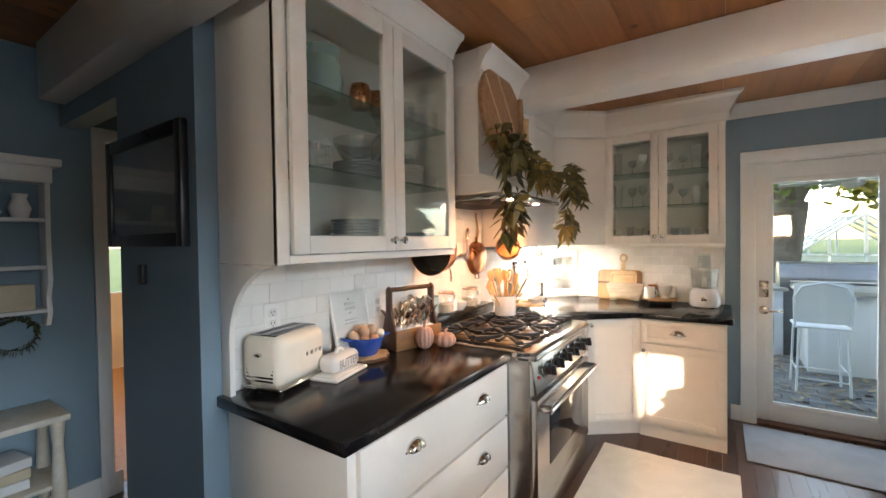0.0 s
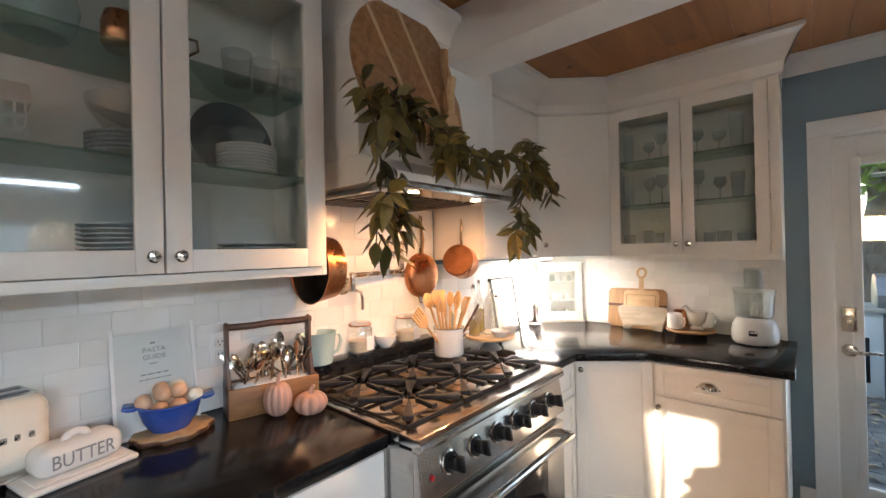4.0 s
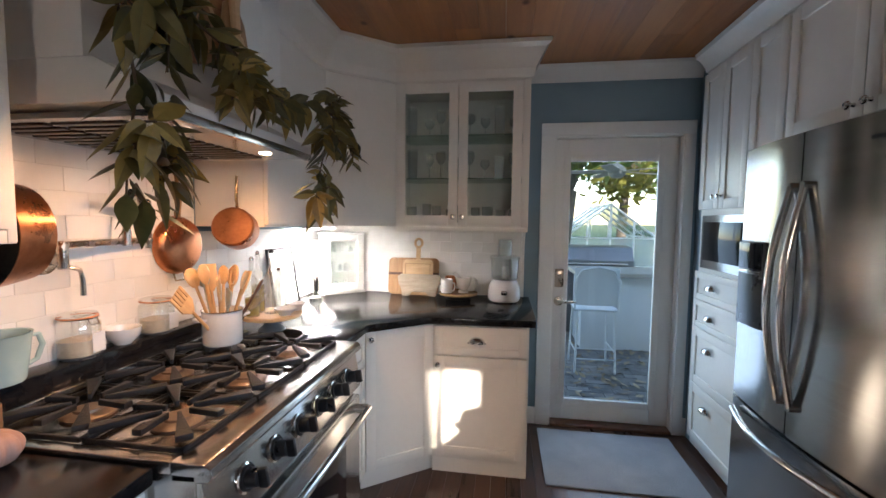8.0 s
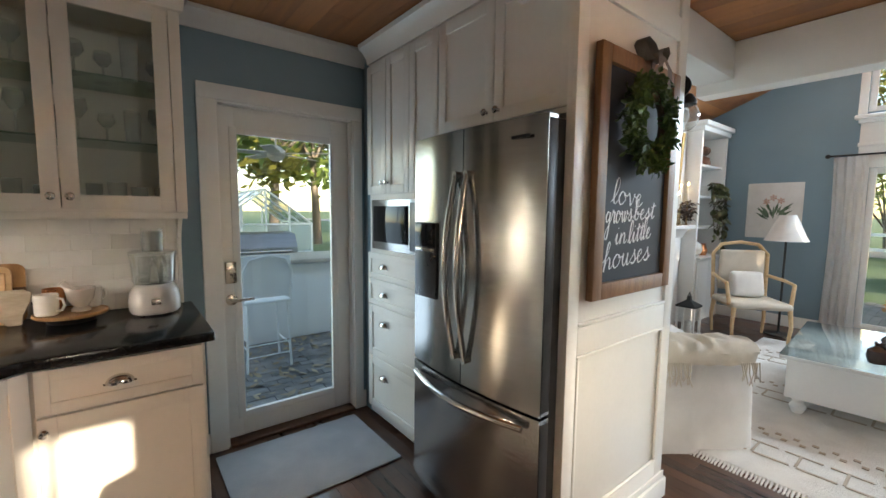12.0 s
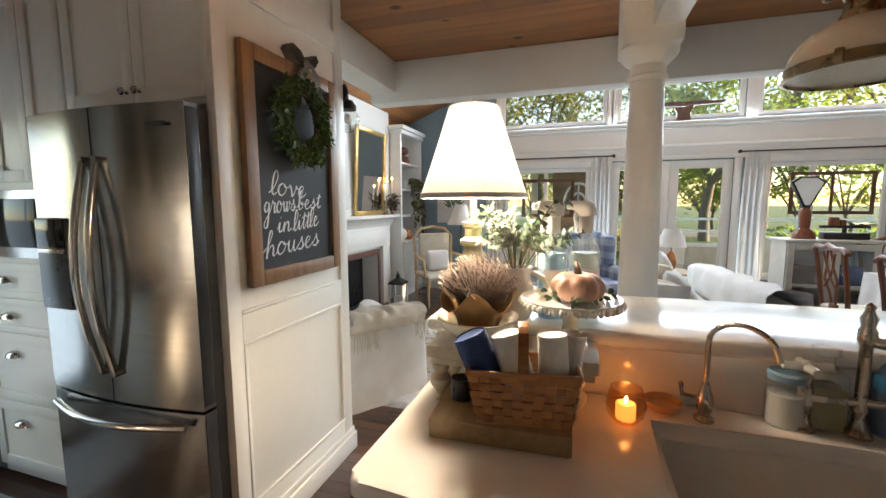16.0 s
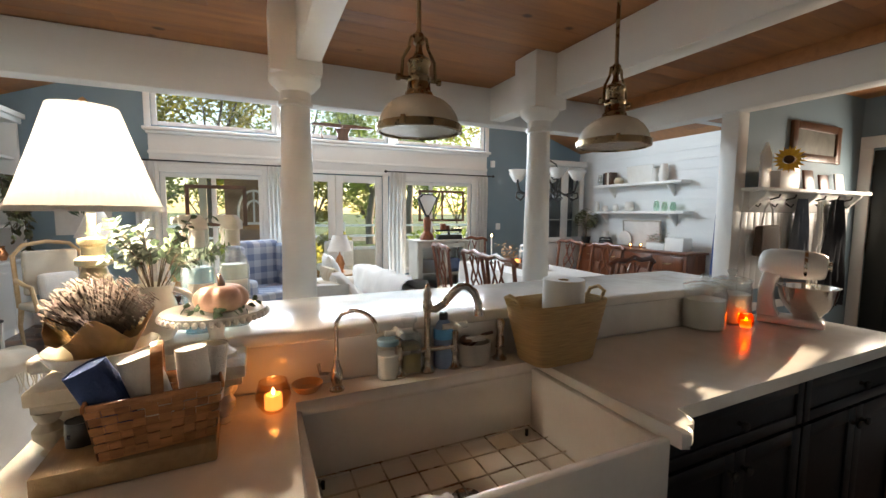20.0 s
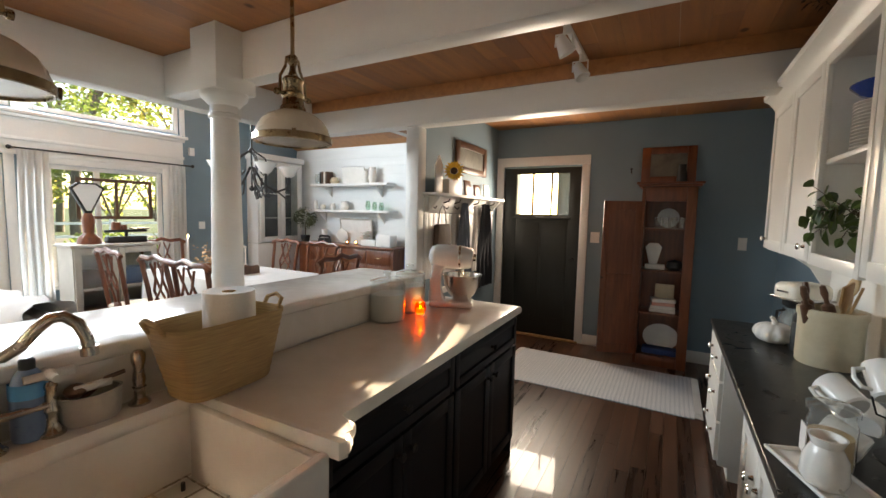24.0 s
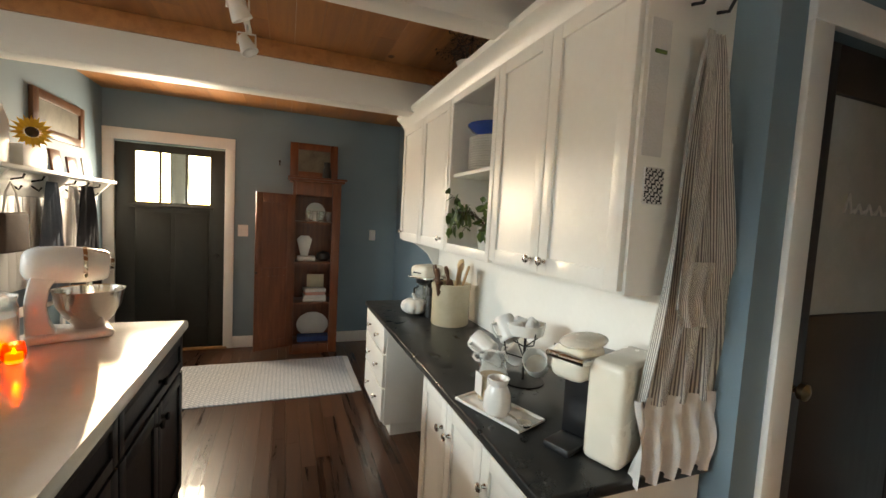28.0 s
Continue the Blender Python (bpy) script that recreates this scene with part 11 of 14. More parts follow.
part("hood", Shape().prism([(-0.25, 0.86), (0.25, 0.86), (0.25, 1.08), (0.10, 1.22), (-0.15, 1.20), (-0.25, 1.02)], 1.0, Matrix.Translation((0.5, 0, 0)) @ Matrix.Rotation(radians(90), 4, "Z"), 0.01), GRILLS, gl_)
part("handle", Shape().cyl((-0.4, -0.31, 0.98), (0.4, -0.31, 0.98), 0.014, n=12).cyl((-0.38, -0.31, 0.98), (-0.38, -0.24, 0.98), 0.012).cyl((0.38, -0.31, 0.98), (0.38, -0.24, 0.98), 0.012), CHROME, gl_)
bs_ = thing("bar_stool", "white metal bar stool with a curved back", "bar stool", pose(1.30, 6.10, -0.1))
for sx in (-1, 1):
    part("front_leg", Shape().tube([(sx * 0.20, -0.20, 0.0), (sx * 0.18, -0.17, 0.64)], 0.011, 8), OUTW, bs_)
    part("back_leg", Shape().tube([(sx * 0.20, 0.20, 0.0), (sx * 0.18, 0.17, 0.64)], 0.011, 8), OUTW, bs_)
    part("side_rail", Shape().tube([(sx * 0.195, -0.19, 0.22), (sx * 0.195, 0.19, 0.22)], 0.007, 6), OUTW, bs_)
part("foot_rail", Shape().tube([(-0.195, -0.19, 0.25), (0.195, -0.19, 0.25)], 0.008, 6).tube([(-0.195, -0.19, 0.14), (0.195, -0.19, 0.14)], 0.007, 6), OUTW, bs_)
part("seat", Shape().box(-0.21, -0.20, 0.64, 0.21, 0.20, 0.665, 0.01, 3), OUTW, bs_)
s = Shape()
n1, n2 = 16, 6
gg = [[s.bm.verts.new((0.22 * math.sin(radians(-62 + 124 * i / n1)) / math.sin(radians(62)), -0.20 - 0.05 * math.cos(radians(-62 + 124 * i / n1)) + 0.05, 0.70 + (0.36 + 0.05 * math.cos(radians(-62 + 124 * i / n1))) * j / n2)) for i in range(n1 + 1)] for j in range(n2 + 1)]
for j in range(n2):
    for i in range(n1):
        s.bm.faces.new((gg[j][i], gg[j][i + 1], gg[j + 1][i + 1], gg[j + 1][i]))
part("back_mesh", s, OUTW, bs_)
part("back_frame", Shape().tube([(-0.21, -0.18, 0.64), (-0.22, -0.20, 0.95), (-0.16, -0.215, 1.06), (0.0, -0.225, 1.10), (0.16, -0.215, 1.06), (0.22, -0.20, 0.95), (0.21, -0.18, 0.64)], 0.012, 8), OUTW, bs_)

gh = thing("greenhouse", "white framed glass greenhouse", "greenhouse", base=(2.6, 13.0, -0.14))
fr_ = Shape()
for x in (1.0, 1.8, 2.6, 3.4, 4.2):
    zt = 2.7 - abs(x - 2.6) * 0.7
    fr_.box(x - 0.03, 11.5, -0.14, x + 0.03, 11.56, zt)
    fr_.box(x - 0.03, 14.5, -0.14, x + 0.03, 14.56, zt)
for z in (0.6, 1.55):
    fr_.box(1.0, 11.5, z, 4.2, 11.55, z + 0.05)
for sx in (-1, 1):
    for y in (11.5, 12.5, 13.5, 14.5):
        fr_.tube([(2.6, y + 0.03, 2.7), (2.6 + sx * 1.6, y + 0.03, 1.58)], 0.035, 6)
    fr_.box(2.6 + sx * 1.6 - 0.03, 11.5, 1.55, 2.6 + sx * 1.6 + 0.03, 14.56, 1.61)
fr_.box(2.57, 11.5, 2.68, 2.63, 14.56, 2.74)
part("frame", fr_, OUTW, gh)
gp = Shape()
for sx in (-1, 1):
    gp.quad((2.6, 11.5, 2.7), (2.6, 14.5, 2.7), (2.6 + sx * 1.6, 14.5, 1.58), (2.6 + sx * 1.6, 11.5, 1.58))
    gp.quad((2.6 + sx * 1.6, 11.5, 0), (2.6 + sx * 1.6, 14.5, 0), (2.6 + sx * 1.6, 14.5, 1.58), (2.6 + sx * 1.6, 11.5, 1.58))
part("panes", gp, pane_glass("greenhouse_glass", (0.85, 0.92, 0.95), 1.5, 0.1, 0.35), gh, smooth=False)
part("front_panes", Shape().quad((1.0, 11.53, 0), (4.2, 11.53, 0), (4.2, 11.53, 1.58), (1.0, 11.53, 1.58)), bpy.data.materials["greenhouse_glass"], gh, smooth=False)

gh.matrix_basis = Matrix.Translation((2.85, 13.0, -0.14)) @ Matrix.Diagonal((0.66, 0.8, 0.71, 1))


def tree(x, y, h, crown_r, seed, mat, trunk_r=0.2, clumps=26, leaves=90, leaf=0.24, low=0.4, label="leafy garden tree with an uneven crown"):
    r = random.Random(seed)
    t = thing("tree", label, "tree", pose(x, y, -0.16), group="garden trees")
    tk = Shape()
    top = h * low
    pts = [Vector((0, 0, 0)), Vector((0.1 * r.uniform(-1, 1), 0.1 * r.uniform(-1, 1), top * 0.5)), Vector((0.2 * r.uniform(-1, 1), 0.2 * r.uniform(-1, 1), top))]
    tk.tube(pts, trunk_r, 10, trunk_r * 0.7)
    centres = []
    for i in range(7):
        a = i * 0.9 + r.uniform(-0.3, 0.3)
        e = Vector((math.cos(a) * crown_r * r.uniform(0.4, 0.9), math.sin(a) * crown_r * r.uniform(0.4, 0.9), h * r.uniform(0.55, 0.95)))
        tk.tube([pts[2], pts[2].lerp(e, 0.5) + Vector((0, 0, 0.2)), e], trunk_r * 0.45, 6, 0.03)
        centres.append(e)
    part("trunk", tk, BARK, t)
    verts, faces = [], []
    for i in range(clumps):
        if i < len(centres):
            c = centres[i]
        else:
            d = Vector((r.gauss(0, 1), r.gauss(0, 1), r.gauss(0, 1))).normalized()
            c = Vector((d.x * crown_r * r.uniform(0.3, 1), d.y * crown_r * r.uniform(0.3, 1), h * 0.68 + d.z * h * 0.33))
        cr = crown_r * r.uniform(0.16, 0.34)
        for q in range(leaves):
            d = Vector((r.gauss(0, 1), r.gauss(0, 1), r.gauss(0, 0.8)))
            p = c + d * cr * 0.55
            u = Vector((r.uniform(-1, 1), r.uniform(-1, 1), r.uniform(-0.6, 0.6))).normalized() * leaf * r.uniform(0.5, 1.1)
            w = u.orthogonal().normalized() * u.length * 0.5
            k = len(verts)
            verts += [p - u, p + w, p + u, p - w]
            faces.append([k, k + 1, k + 2, k + 3])
    me = bpy.data.meshes.new("crown")
    me.from_pydata([tuple(v) for v in verts], [], faces)
    me.materials.append(mat)
    ob = new("crown", me)
    ob.parent = t
    tagged(ob, kind="stuff")
    return t


for i, (x, y, h, cr, mt_, lf) in enumerate(((1.45, 10.2, 7.5, 3.0, FOL, 0.16), (4.6, 17.5, 8.5, 3.4, FOLY, 0.26), (7.2, 20, 9, 4, FOL, 0.3), (-1.5, 19, 9, 3.8, FOLY, 0.3), (2.5, 24, 10, 5, FOLY, 0.34), (10.5, 26, 10, 5, FOL, 0.34))):
    tree(x, y, h, cr, 100 + i, mt_, 0.36 if i == 0 else 0.2, 30, 90, lf, 0.3 if i == 0 else 0.4)
for i, (x, y, h, cr, mt_) in enumerate(((19, 8.5, 8.5, 3.6, FOL), (24, 3.6, 9, 4.2, FOLY), (20, -3.6, 7, 3.0, FOL), (21, -6, 10, 4.2, FOL), (26, 8, 11, 5, FOLY), (28, -1.5, 11, 5, FOL), (25, -13, 11, 5, FOLY), (31, 16, 12, 6, FOL), (33, 4, 12, 6, FOLY), (32, -9, 12, 6, FOL))):
    tree(x, y, h, cr, 200 + i, mt_, 0.22, 26, 110, 0.14 if x < 22 else 0.19, 0.34)
for i, (x, y, h) in enumerate(((22, 9.5, 4.6), (23, 6.3, 4.0), (24.5, 1.6, 4.4), (22.5, -1.2, 3.6), (24, -4.6, 4.2), (23, -8.2, 4.6), (27, 12.5, 5.5), (26, -11.5, 5.0), (28, 4.2, 5.2), (29, -6.4, 5.4))):
    tree(x, y, h, h * 0.5, 240 + i, FOL if i % 3 else FOLY, 0.10, 26, 80, 0.15, 0.18, "low leafy garden tree beyond the lawn")
# Unseen tree added so its trunk cuts the sun beam through the front door.
tree(3.61, -14.0, 11, 3.0, 311, FOLY, 0.29, 22, 60, 0.34, 0.62, "tall bare-trunked tree added out of view to narrow the sun beam")
for i, (x, y, h, cr) in enumerate(((8.5, -15, 8, 3.2), (12.5, -16, 9, 4), (-7, -17, 9, 4))):
    tree(x + (3.5 if i == 0 else 0), y, h, cr, 300 + i, FOLY, 0.22, 24, 70, 0.34)


def shrub(x, y, r, mat, seed, h=1.0):
    rr = random.Random(seed)
    s = Shape()
    verts, faces = [], []
    for q in range(900):
        d = Vector((rr.gauss(0, 1), rr.gauss(0, 1), abs(rr.gauss(0, 0.9)))).normalized()
        p = Vector((d.x * r, d.y * r, d.z * r * h)) * rr.uniform(0.55, 1.05)
        u = Vector((rr.uniform(-1, 1), rr.uniform(-1, 1), rr.uniform(-1, 1))).normalized() * 0.09
        w = u.orthogonal().normalized() * 0.05
        k = len(verts)
        verts += [p - u, p + w, p + u, p - w]
        faces.append([k, k + 1, k + 2, k + 3])
    me = bpy.data.meshes.new("shrub")
    me.from_pydata([tuple(v) for v in verts], [], faces)
    me.materials.append(mat)
    ob = new("shrub", me)
    ob.matrix_basis = pose(x, y, -0.14)
    tagged(ob, "rounded green garden shrub", "shrub", "garden shrubs", "stuff")


for i, (x, y, r, mt_) in enumerate(((13.5, 0.4, 0.8, FOLY), (14.5, 2.0, 0.9, FOL), (12.5, -3.5, 0.9, FOL), (15, -1.0, 0.8, FOLY), (13, 5.0, 1.1, FOL), (14, 6.6, 1.2, FOL), (13.5, -6, 1.0, FOL))):
    shrub(x, y, r, mt_, 400 + i, 1.1)
fe = thing("garden_fence", "pale rail fence across the lawn", "fence", base=(18.0, 0, -0.14))
for i in range(16):
    part("post", Shape().box(17.95, -14 + i * 2, -0.14, 18.05, -13.9 + i * 2, 1.0), OUTW, fe)
for z in (0.35, 0.8):
    part("rail", Shape().box(17.98, -14, z, 18.02, 16, z + 0.09), OUTW, fe)
setting("road", Shape().box(22, -80, -0.13, 26, 80, -0.12), PAVER, "pale road beyond the fence")
# back porch outside the window wall
paving("pavement_porch", EX + 0.15, -3.2, 10.6, 3.6)
pr = thing("porch_roof", "white porch roof with posts and curtains", "roof", base=(9, 0.5, 2.3))
part("deck", Shape().box(EX + 0.13, 0.9, 2.36, 10.6, 4.2, 2.44), TRIM, pr)
part("beam", Shape().box(10.45, 0.9, 2.14, 10.6, 4.2, 2.36), TRIM, pr)
for y in (1.0, 2.5, 4.1):
    part("post", Shape().box(10.45, y - 0.07, -0.1, 10.59, y + 0.07, 2.14), TRIM, pr)
drape("curtain", 0.85, 1.05, 0.0, 2.12, 10.4, LINEN, "white porch curtain tied at the post", 2, 0.03, 1.0, None, 3.0, "y")
of = thing("outdoor_fireplace", "stone outdoor fireplace with an arched window frame", "fireplace", base=(10.2, 1.55, -0.1))
part("chimney", Shape().box(9.9, 1.0, -0.1, 10.43, 2.05, 2.13), surface("tan_stone", (0.20, 0.13, 0.09), (0.38, 0.28, 0.20), 0.85, 0, 5, bump=0.4), of)
part("mantel", Shape().box(9.76, 0.95, 1.05, 10.0, 2.10, 1.15), OAK, of)
part("firebox", Shape().box(9.885, 1.25, 0.1, 9.905, 1.8, 0.75), BLACK, of)
aw = Shape()
for r0 in (0.30, 0.16):
    aw.tube([(9.86, 1.5 + r0 * math.cos(radians(a)), 1.42 + r0 * 1.5 * math.sin(radians(a))) for a in range(0, 181, 15)], 0.025, 6)
aw.box(9.84, 1.18, 1.16, 9.88, 1.22, 1.44).box(9.84, 1.78, 1.16, 9.88, 1.82, 1.44).box(9.84, 1.2, 1.15, 9.88, 1.8, 1.20).box(9.84, 1.48, 1.2, 9.88, 1.52, 1.85)
single("arched_frame", aw, OUTW, "white arched window frame standing on the mantel", "frame", base=(9.86, 1.5, 1.15))
oc = thing("porch_chair", "white cushioned porch chair", "chair", pose(8.9, 0.0, -0.1, 0, 0, 100))
part("seat", Shape().box(-0.3, -0.3, 0.3, 0.3, 0.3, 0.45, 0.05, 3), LINEN, oc)
part("back", Shape().box(-0.3, 0.22, 0.4, 0.3, 0.34, 0.95, 0.05, 3), LINEN, oc)
for sx in (-0.27, 0.27):
    for sy in (-0.27, 0.27):
        part("leg", Shape().box(sx - 0.025, sy - 0.025, 0, sx + 0.025, sy + 0.025, 0.3), OAK, oc)
copy_thing(oc, pose(9.0, -1.6, -0.1, 0, 0, 80))
ot = thing("porch_table", "small table under a pale cloth on the porch", "table", pose(9.3, -0.8, -0.1))
part("cloth", Shape().box(-0.4, -0.4, 0.02, 0.4, 0.4, 0.74, 0.03), UPH, ot)
gt = thing("roof_ornament", "dark winged wooden ornament on the window ledge", "ornament", pose(EX - 0.055, 0.19, HDR1 - 0.0125, 0, 0, 90))
part("body", Shape().prism([(-0.10, 0.0), (0.09, 0.0), (0.075, 0.10), (0.12, 0.185), (-0.13, 0.195), (-0.085, 0.10)], 0.05, Matrix.Translation((0, -0.025, 0)), 0.008), WALNUT, gt)
for k in (-1, 1):
    part("wing", Shape().prism([(k * 0.0, 0.19), (k * 0.20, 0.195), (k * 0.44, 0.205), (k * 0.51, 0.222), (k * 0.44, 0.242), (k * 0.18, 0.255), (0.0, 0.25)], 0.06, Matrix.Translation((0, -0.03, 0)), 0.008), WALNUT, gt)
part("prop", Shape().tube([(0.30, 0, 0.198), (0.32, 0, 0.10), (0.30, 0, 0.0)], 0.010, 8), WALNUT, gt)

# ---- worktop beside the range ----
AQUA = surface("pale_aqua_glaze", (0.36, 0.50, 0.47), (0.50, 0.63, 0.60), 0.18, 0, 7, bump=0.03, fine=30)
WIRE = surface("grey_print", (0.20, 0.20, 0.20), (0.34, 0.34, 0.34), 0.8)
PAPER = surface("white_paper", (0.70, 0.69, 0.67), (0.80, 0.79, 0.77), 0.75, 0, 5, bump=0.03)
EGGB = surface("brown_eggshell", (0.50, 0.27, 0.15), (0.74, 0.50, 0.34), 0.5, 0, 9, bump=0.04, fine=90, per="object")
EGGW = surface("pale_green_eggshell", (0.62, 0.62, 0.50), (0.78, 0.78, 0.68), 0.5, 0, 9, bump=0.04, fine=90)
SILVER = surface("tarnished_silver", (0.42, 0.37, 0.30), (0.74, 0.69, 0.60), 0.2, 1.0, 25, bump=0.05, fine=90, rough_var=0.12)
BARK = surface("sliced_wood", (0.30, 0.18, 0.08), (0.56, 0.39, 0.21), 0.6, 0, 24, bump=0.15, fine=60)
RUSTIC = surface("rustic_pine_box", (0.15, 0.065, 0.022), (0.36, 0.18, 0.065), 0.5, 0, 4, (2, 10, 10), 0.15, 40)
SPOONW = surface("beech_utensil", (0.50, 0.28, 0.11), (0.72, 0.46, 0.22), 0.5, 0, 5, (6, 6, 1.5), 0.08, 40, per="object")
LEDGE = CT + 0.088

toaster = thing("toaster", "cream retro two-slot toaster with chrome base", "toaster", pose(-0.94, 1.503, CT, 0, 0, 104) @ Matrix.Diagonal((0.90, 1.1, 1.06, 1)))
s = Shape()
s.box(-0.148, -0.085, 0.022, 0.148, 0.085, 0.20, 0.042, 5)
part("body", s, CREAM, toaster, "glossy cream shell")
part("base_rim", Shape().box(-0.142, -0.08, 0.008, 0.142, 0.08, 0.026, 0.008, 3), CHROME, toaster, "chrome base")
for y in (-0.028, 0.028):
    part("slot", Shape().box(-0.115, y - 0.014, 0.198, 0.115, y + 0.014, 0.2012, 0.001), BLACK, toaster, "dark toast slot")
part("slot_plate", Shape().box(-0.125, -0.052, 0.1945, 0.125, 0.052, 0.2006, 0.002), STEEL, toaster, "steel top plate")
s = Shape()
for i, w in enumerate((0.011, 0.015, 0.012, 0.012)):
    s.box(0.005 + i * 0.029, -0.0875, 0.106, 0.005 + i * 0.029 + w, -0.085, 0.120, 0.002)
part("badge", s, CHROME, toaster, "small chrome badge bars")
s = Shape()
for i in range(4):
    s.box(-0.1495 + 0.001 * i, -0.055, 0.045 + i * 0.012, -0.1465, 0.055, 0.051 + i * 0.012, 0.002)
part("end_trim", s, CHROME, toaster, "ribbed chrome end trim")
part("lever", Shape().box(-0.162, -0.012, 0.13, -0.146, 0.012, 0.142, 0.004), CHROME, toaster)
for x in (-0.11, 0.11):
    for y in (-0.055, 0.055):
        part("foot", Shape().cyl((x, y, 0), (x, y, 0.012), 0.013, n=12), BLACK, toaster)

bd = thing("butter_dish", "white lidded butter dish with dark lettering", "butter dish", pose(-0.845, 1.69, CT, 0, 0, 103) @ Matrix.Diagonal((1.1, 1.0, 1.0, 1)))
part("tray", Shape().box(-0.103, -0.066, 0, 0.103, 0.066, 0.016, 0.008, 3).box(-0.085, -0.05, 0.014, 0.085, 0.05, 0.02, 0.003), CERAMIC, bd, "white serving tray")
lid = part("lid", Shape().box(-0.082, -0.046, 0.0205, 0.082, 0.046, 0.094, 0.028, 5), CERAMIC, bd, "white domed lid")
part("grip", Shape().tube(arc((0, 0, 0.085), 0.022, 0, 180, 8), 0.009, 10), CERAMIC, lid)
lettering("word", "BUTTER", 0.042, Matrix.Translation((0.0, -0.0466, 0.056)) @ Matrix.Rotation(radians(90), 4, "X") @ Matrix.Diagonal((0.78, 1.15, 1, 1)), WIRE, lid, label="thin dark lettering")

sl = thing("wood_slice", "scalloped wood slice with bark edge", "wood slice", pose(-0.922, 1.925, CT) @ Matrix.Diagonal((0.88, 0.95, 1, 1)))
s = Shape()
rim = [(0.112 * (1 + 0.045 * math.sin(11 * a) + 0.03 * math.sin(5 * a + 1)) * math.cos(a), 0.112 * (1 + 0.045 * math.sin(11 * a) + 0.03 * math.sin(5 * a + 1)) * math.sin(a)) for a in [2 * math.pi * i / 66 for i in range(66)]]
s.prism(rim, 0.018, Matrix.Translation((0, 0, 0.018)) @ Matrix.Rotation(radians(-90), 4, "X"), 0.003)
part("slab", s, BARK, sl)
part("bark", Shape().prism([(x * 1.035, y * 1.035) for x, y in rim], 0.012, Matrix.Translation((0, 0, 0.014)) @ Matrix.Rotation(radians(-90), 4, "X"), 0.002), WALNUT, sl, "dark bark rim")
eb = thing("egg_bowl", "cobalt blue handled baking bowl", "bowl", pose(-0.925, 1.92, CT + 0.0185, 0, 0, 75) @ Matrix.Diagonal((0.87, 0.87, 1.15, 1)))
part("bowl", Shape().lathe([(0.0, 0), (0.06, 0), (0.066, 0.006), (0.085, 0.03), (0.098, 0.066), (0.106, 0.07), (0.106, 0.075), (0.094, 0.074), (0.08, 0.034), (0.0, 0.01)], 36), BOWLB, eb)
for k in (-1, 1):
    part("handle", Shape().prism([(0.098, 0.064), (0.125, 0.066), (0.138, 0.072), (0.136, 0.078), (0.12, 0.076), (0.098, 0.073)], 0.07, Matrix.Rotation(radians(0 if k > 0 else 180), 4, "Z") @ Matrix.Translation((0, -0.035, 0)), 0.003), BOWLB, eb)
rr = random.Random(5)
spots = [(0.055 * math.cos(a), 0.055 * math.sin(a), 0.062) for a in [0.2 + i * 1.05 for i in range(6)]] + [(0.0, 0.0, 0.07)] + [(0.034 * math.cos(a), 0.034 * math.sin(a), 0.098) for a in (0.6, 2.2, 3.8, 5.3)] + [(0.078 * math.cos(a), 0.078 * math.sin(a), 0.078) for a in (1.0, 3.3, 4.6)]
for i, (x, y, z) in enumerate(spots):
    e = Shape()
    e.lathe([(0.0, -0.021), (0.010, -0.019), (0.0185, -0.009), (0.0205, 0.002), (0.017, 0.015), (0.009, 0.0245), (0.0, 0.0275)], 16)
    single("egg", e, EGGW if i in (4, 8, 11) else EGGB, "pale green hen's egg in the bowl" if i in (4, 8, 11) else "brown hen's egg in the blue bowl", "egg", pose(-0.925 + 0.87 * x, 1.92 + 0.87 * y, CT + 0.0185 + 1.18 * z, rr.uniform(60, 120), rr.uniform(-30, 30), rr.uniform(0, 360)) @ Matrix.Scale(1.14, 4), group="eggs in the bowl")

sg = thing("framed_sign", "white framed printed sheet leaning on the tiles", "framed sign", pose(-0.955, 1.90, CT, 0, -12, 0) @ Matrix.Rotation(radians(90), 4, "Z"))
part("frame", Shape().box(-0.115, -0.006, 0, -0.105, 0.008, 0.345, 0.001).box(0.105, -0.006, 0, 0.115, 0.008, 0.345, 0.001).box(-0.104, -0.006, 0, 0.104, 0.008, 0.01, 0.001).box(-0.104, -0.006, 0.335, 0.104, 0.008, 0.345, 0.001), TRIM, sg)
part("sheet", Shape().box(-0.1045, -0.001, 0.0105, 0.1045, 0.004, 0.3345), PAPER, sg, "white printed paper", smooth=False)
part("pane", Shape().box(-0.1045, -0.004, 0.0105, 0.1045, -0.003, 0.3345), GLASS, sg, smooth=False)
s = Shape()
for z, w, n, h in ((0.275, 0.02, 1, 0.006), (0.212, 0.03, 1, 0.003), (0.18, 0.08, 4, 0.004), (0.165, 0.09, 6, 0.003)):
    for i in range(n):
        x = -w / 2 + w * i / n
        s.box(x, -0.0018, z, x + w / n * 0.72, -0.0011, z + h)
part("print", s, WIRE, sg, "grey print", smooth=False)
for words, z in (("PASTA", 0.256), ("GUIDE", 0.234)):
    lettering("word", words, 0.022, Matrix.Translation((0, -0.0013, z)) @ Matrix.Rotation(radians(90), 4, "X"), WIRE, sg, 0.0003, "grey printed capitals")

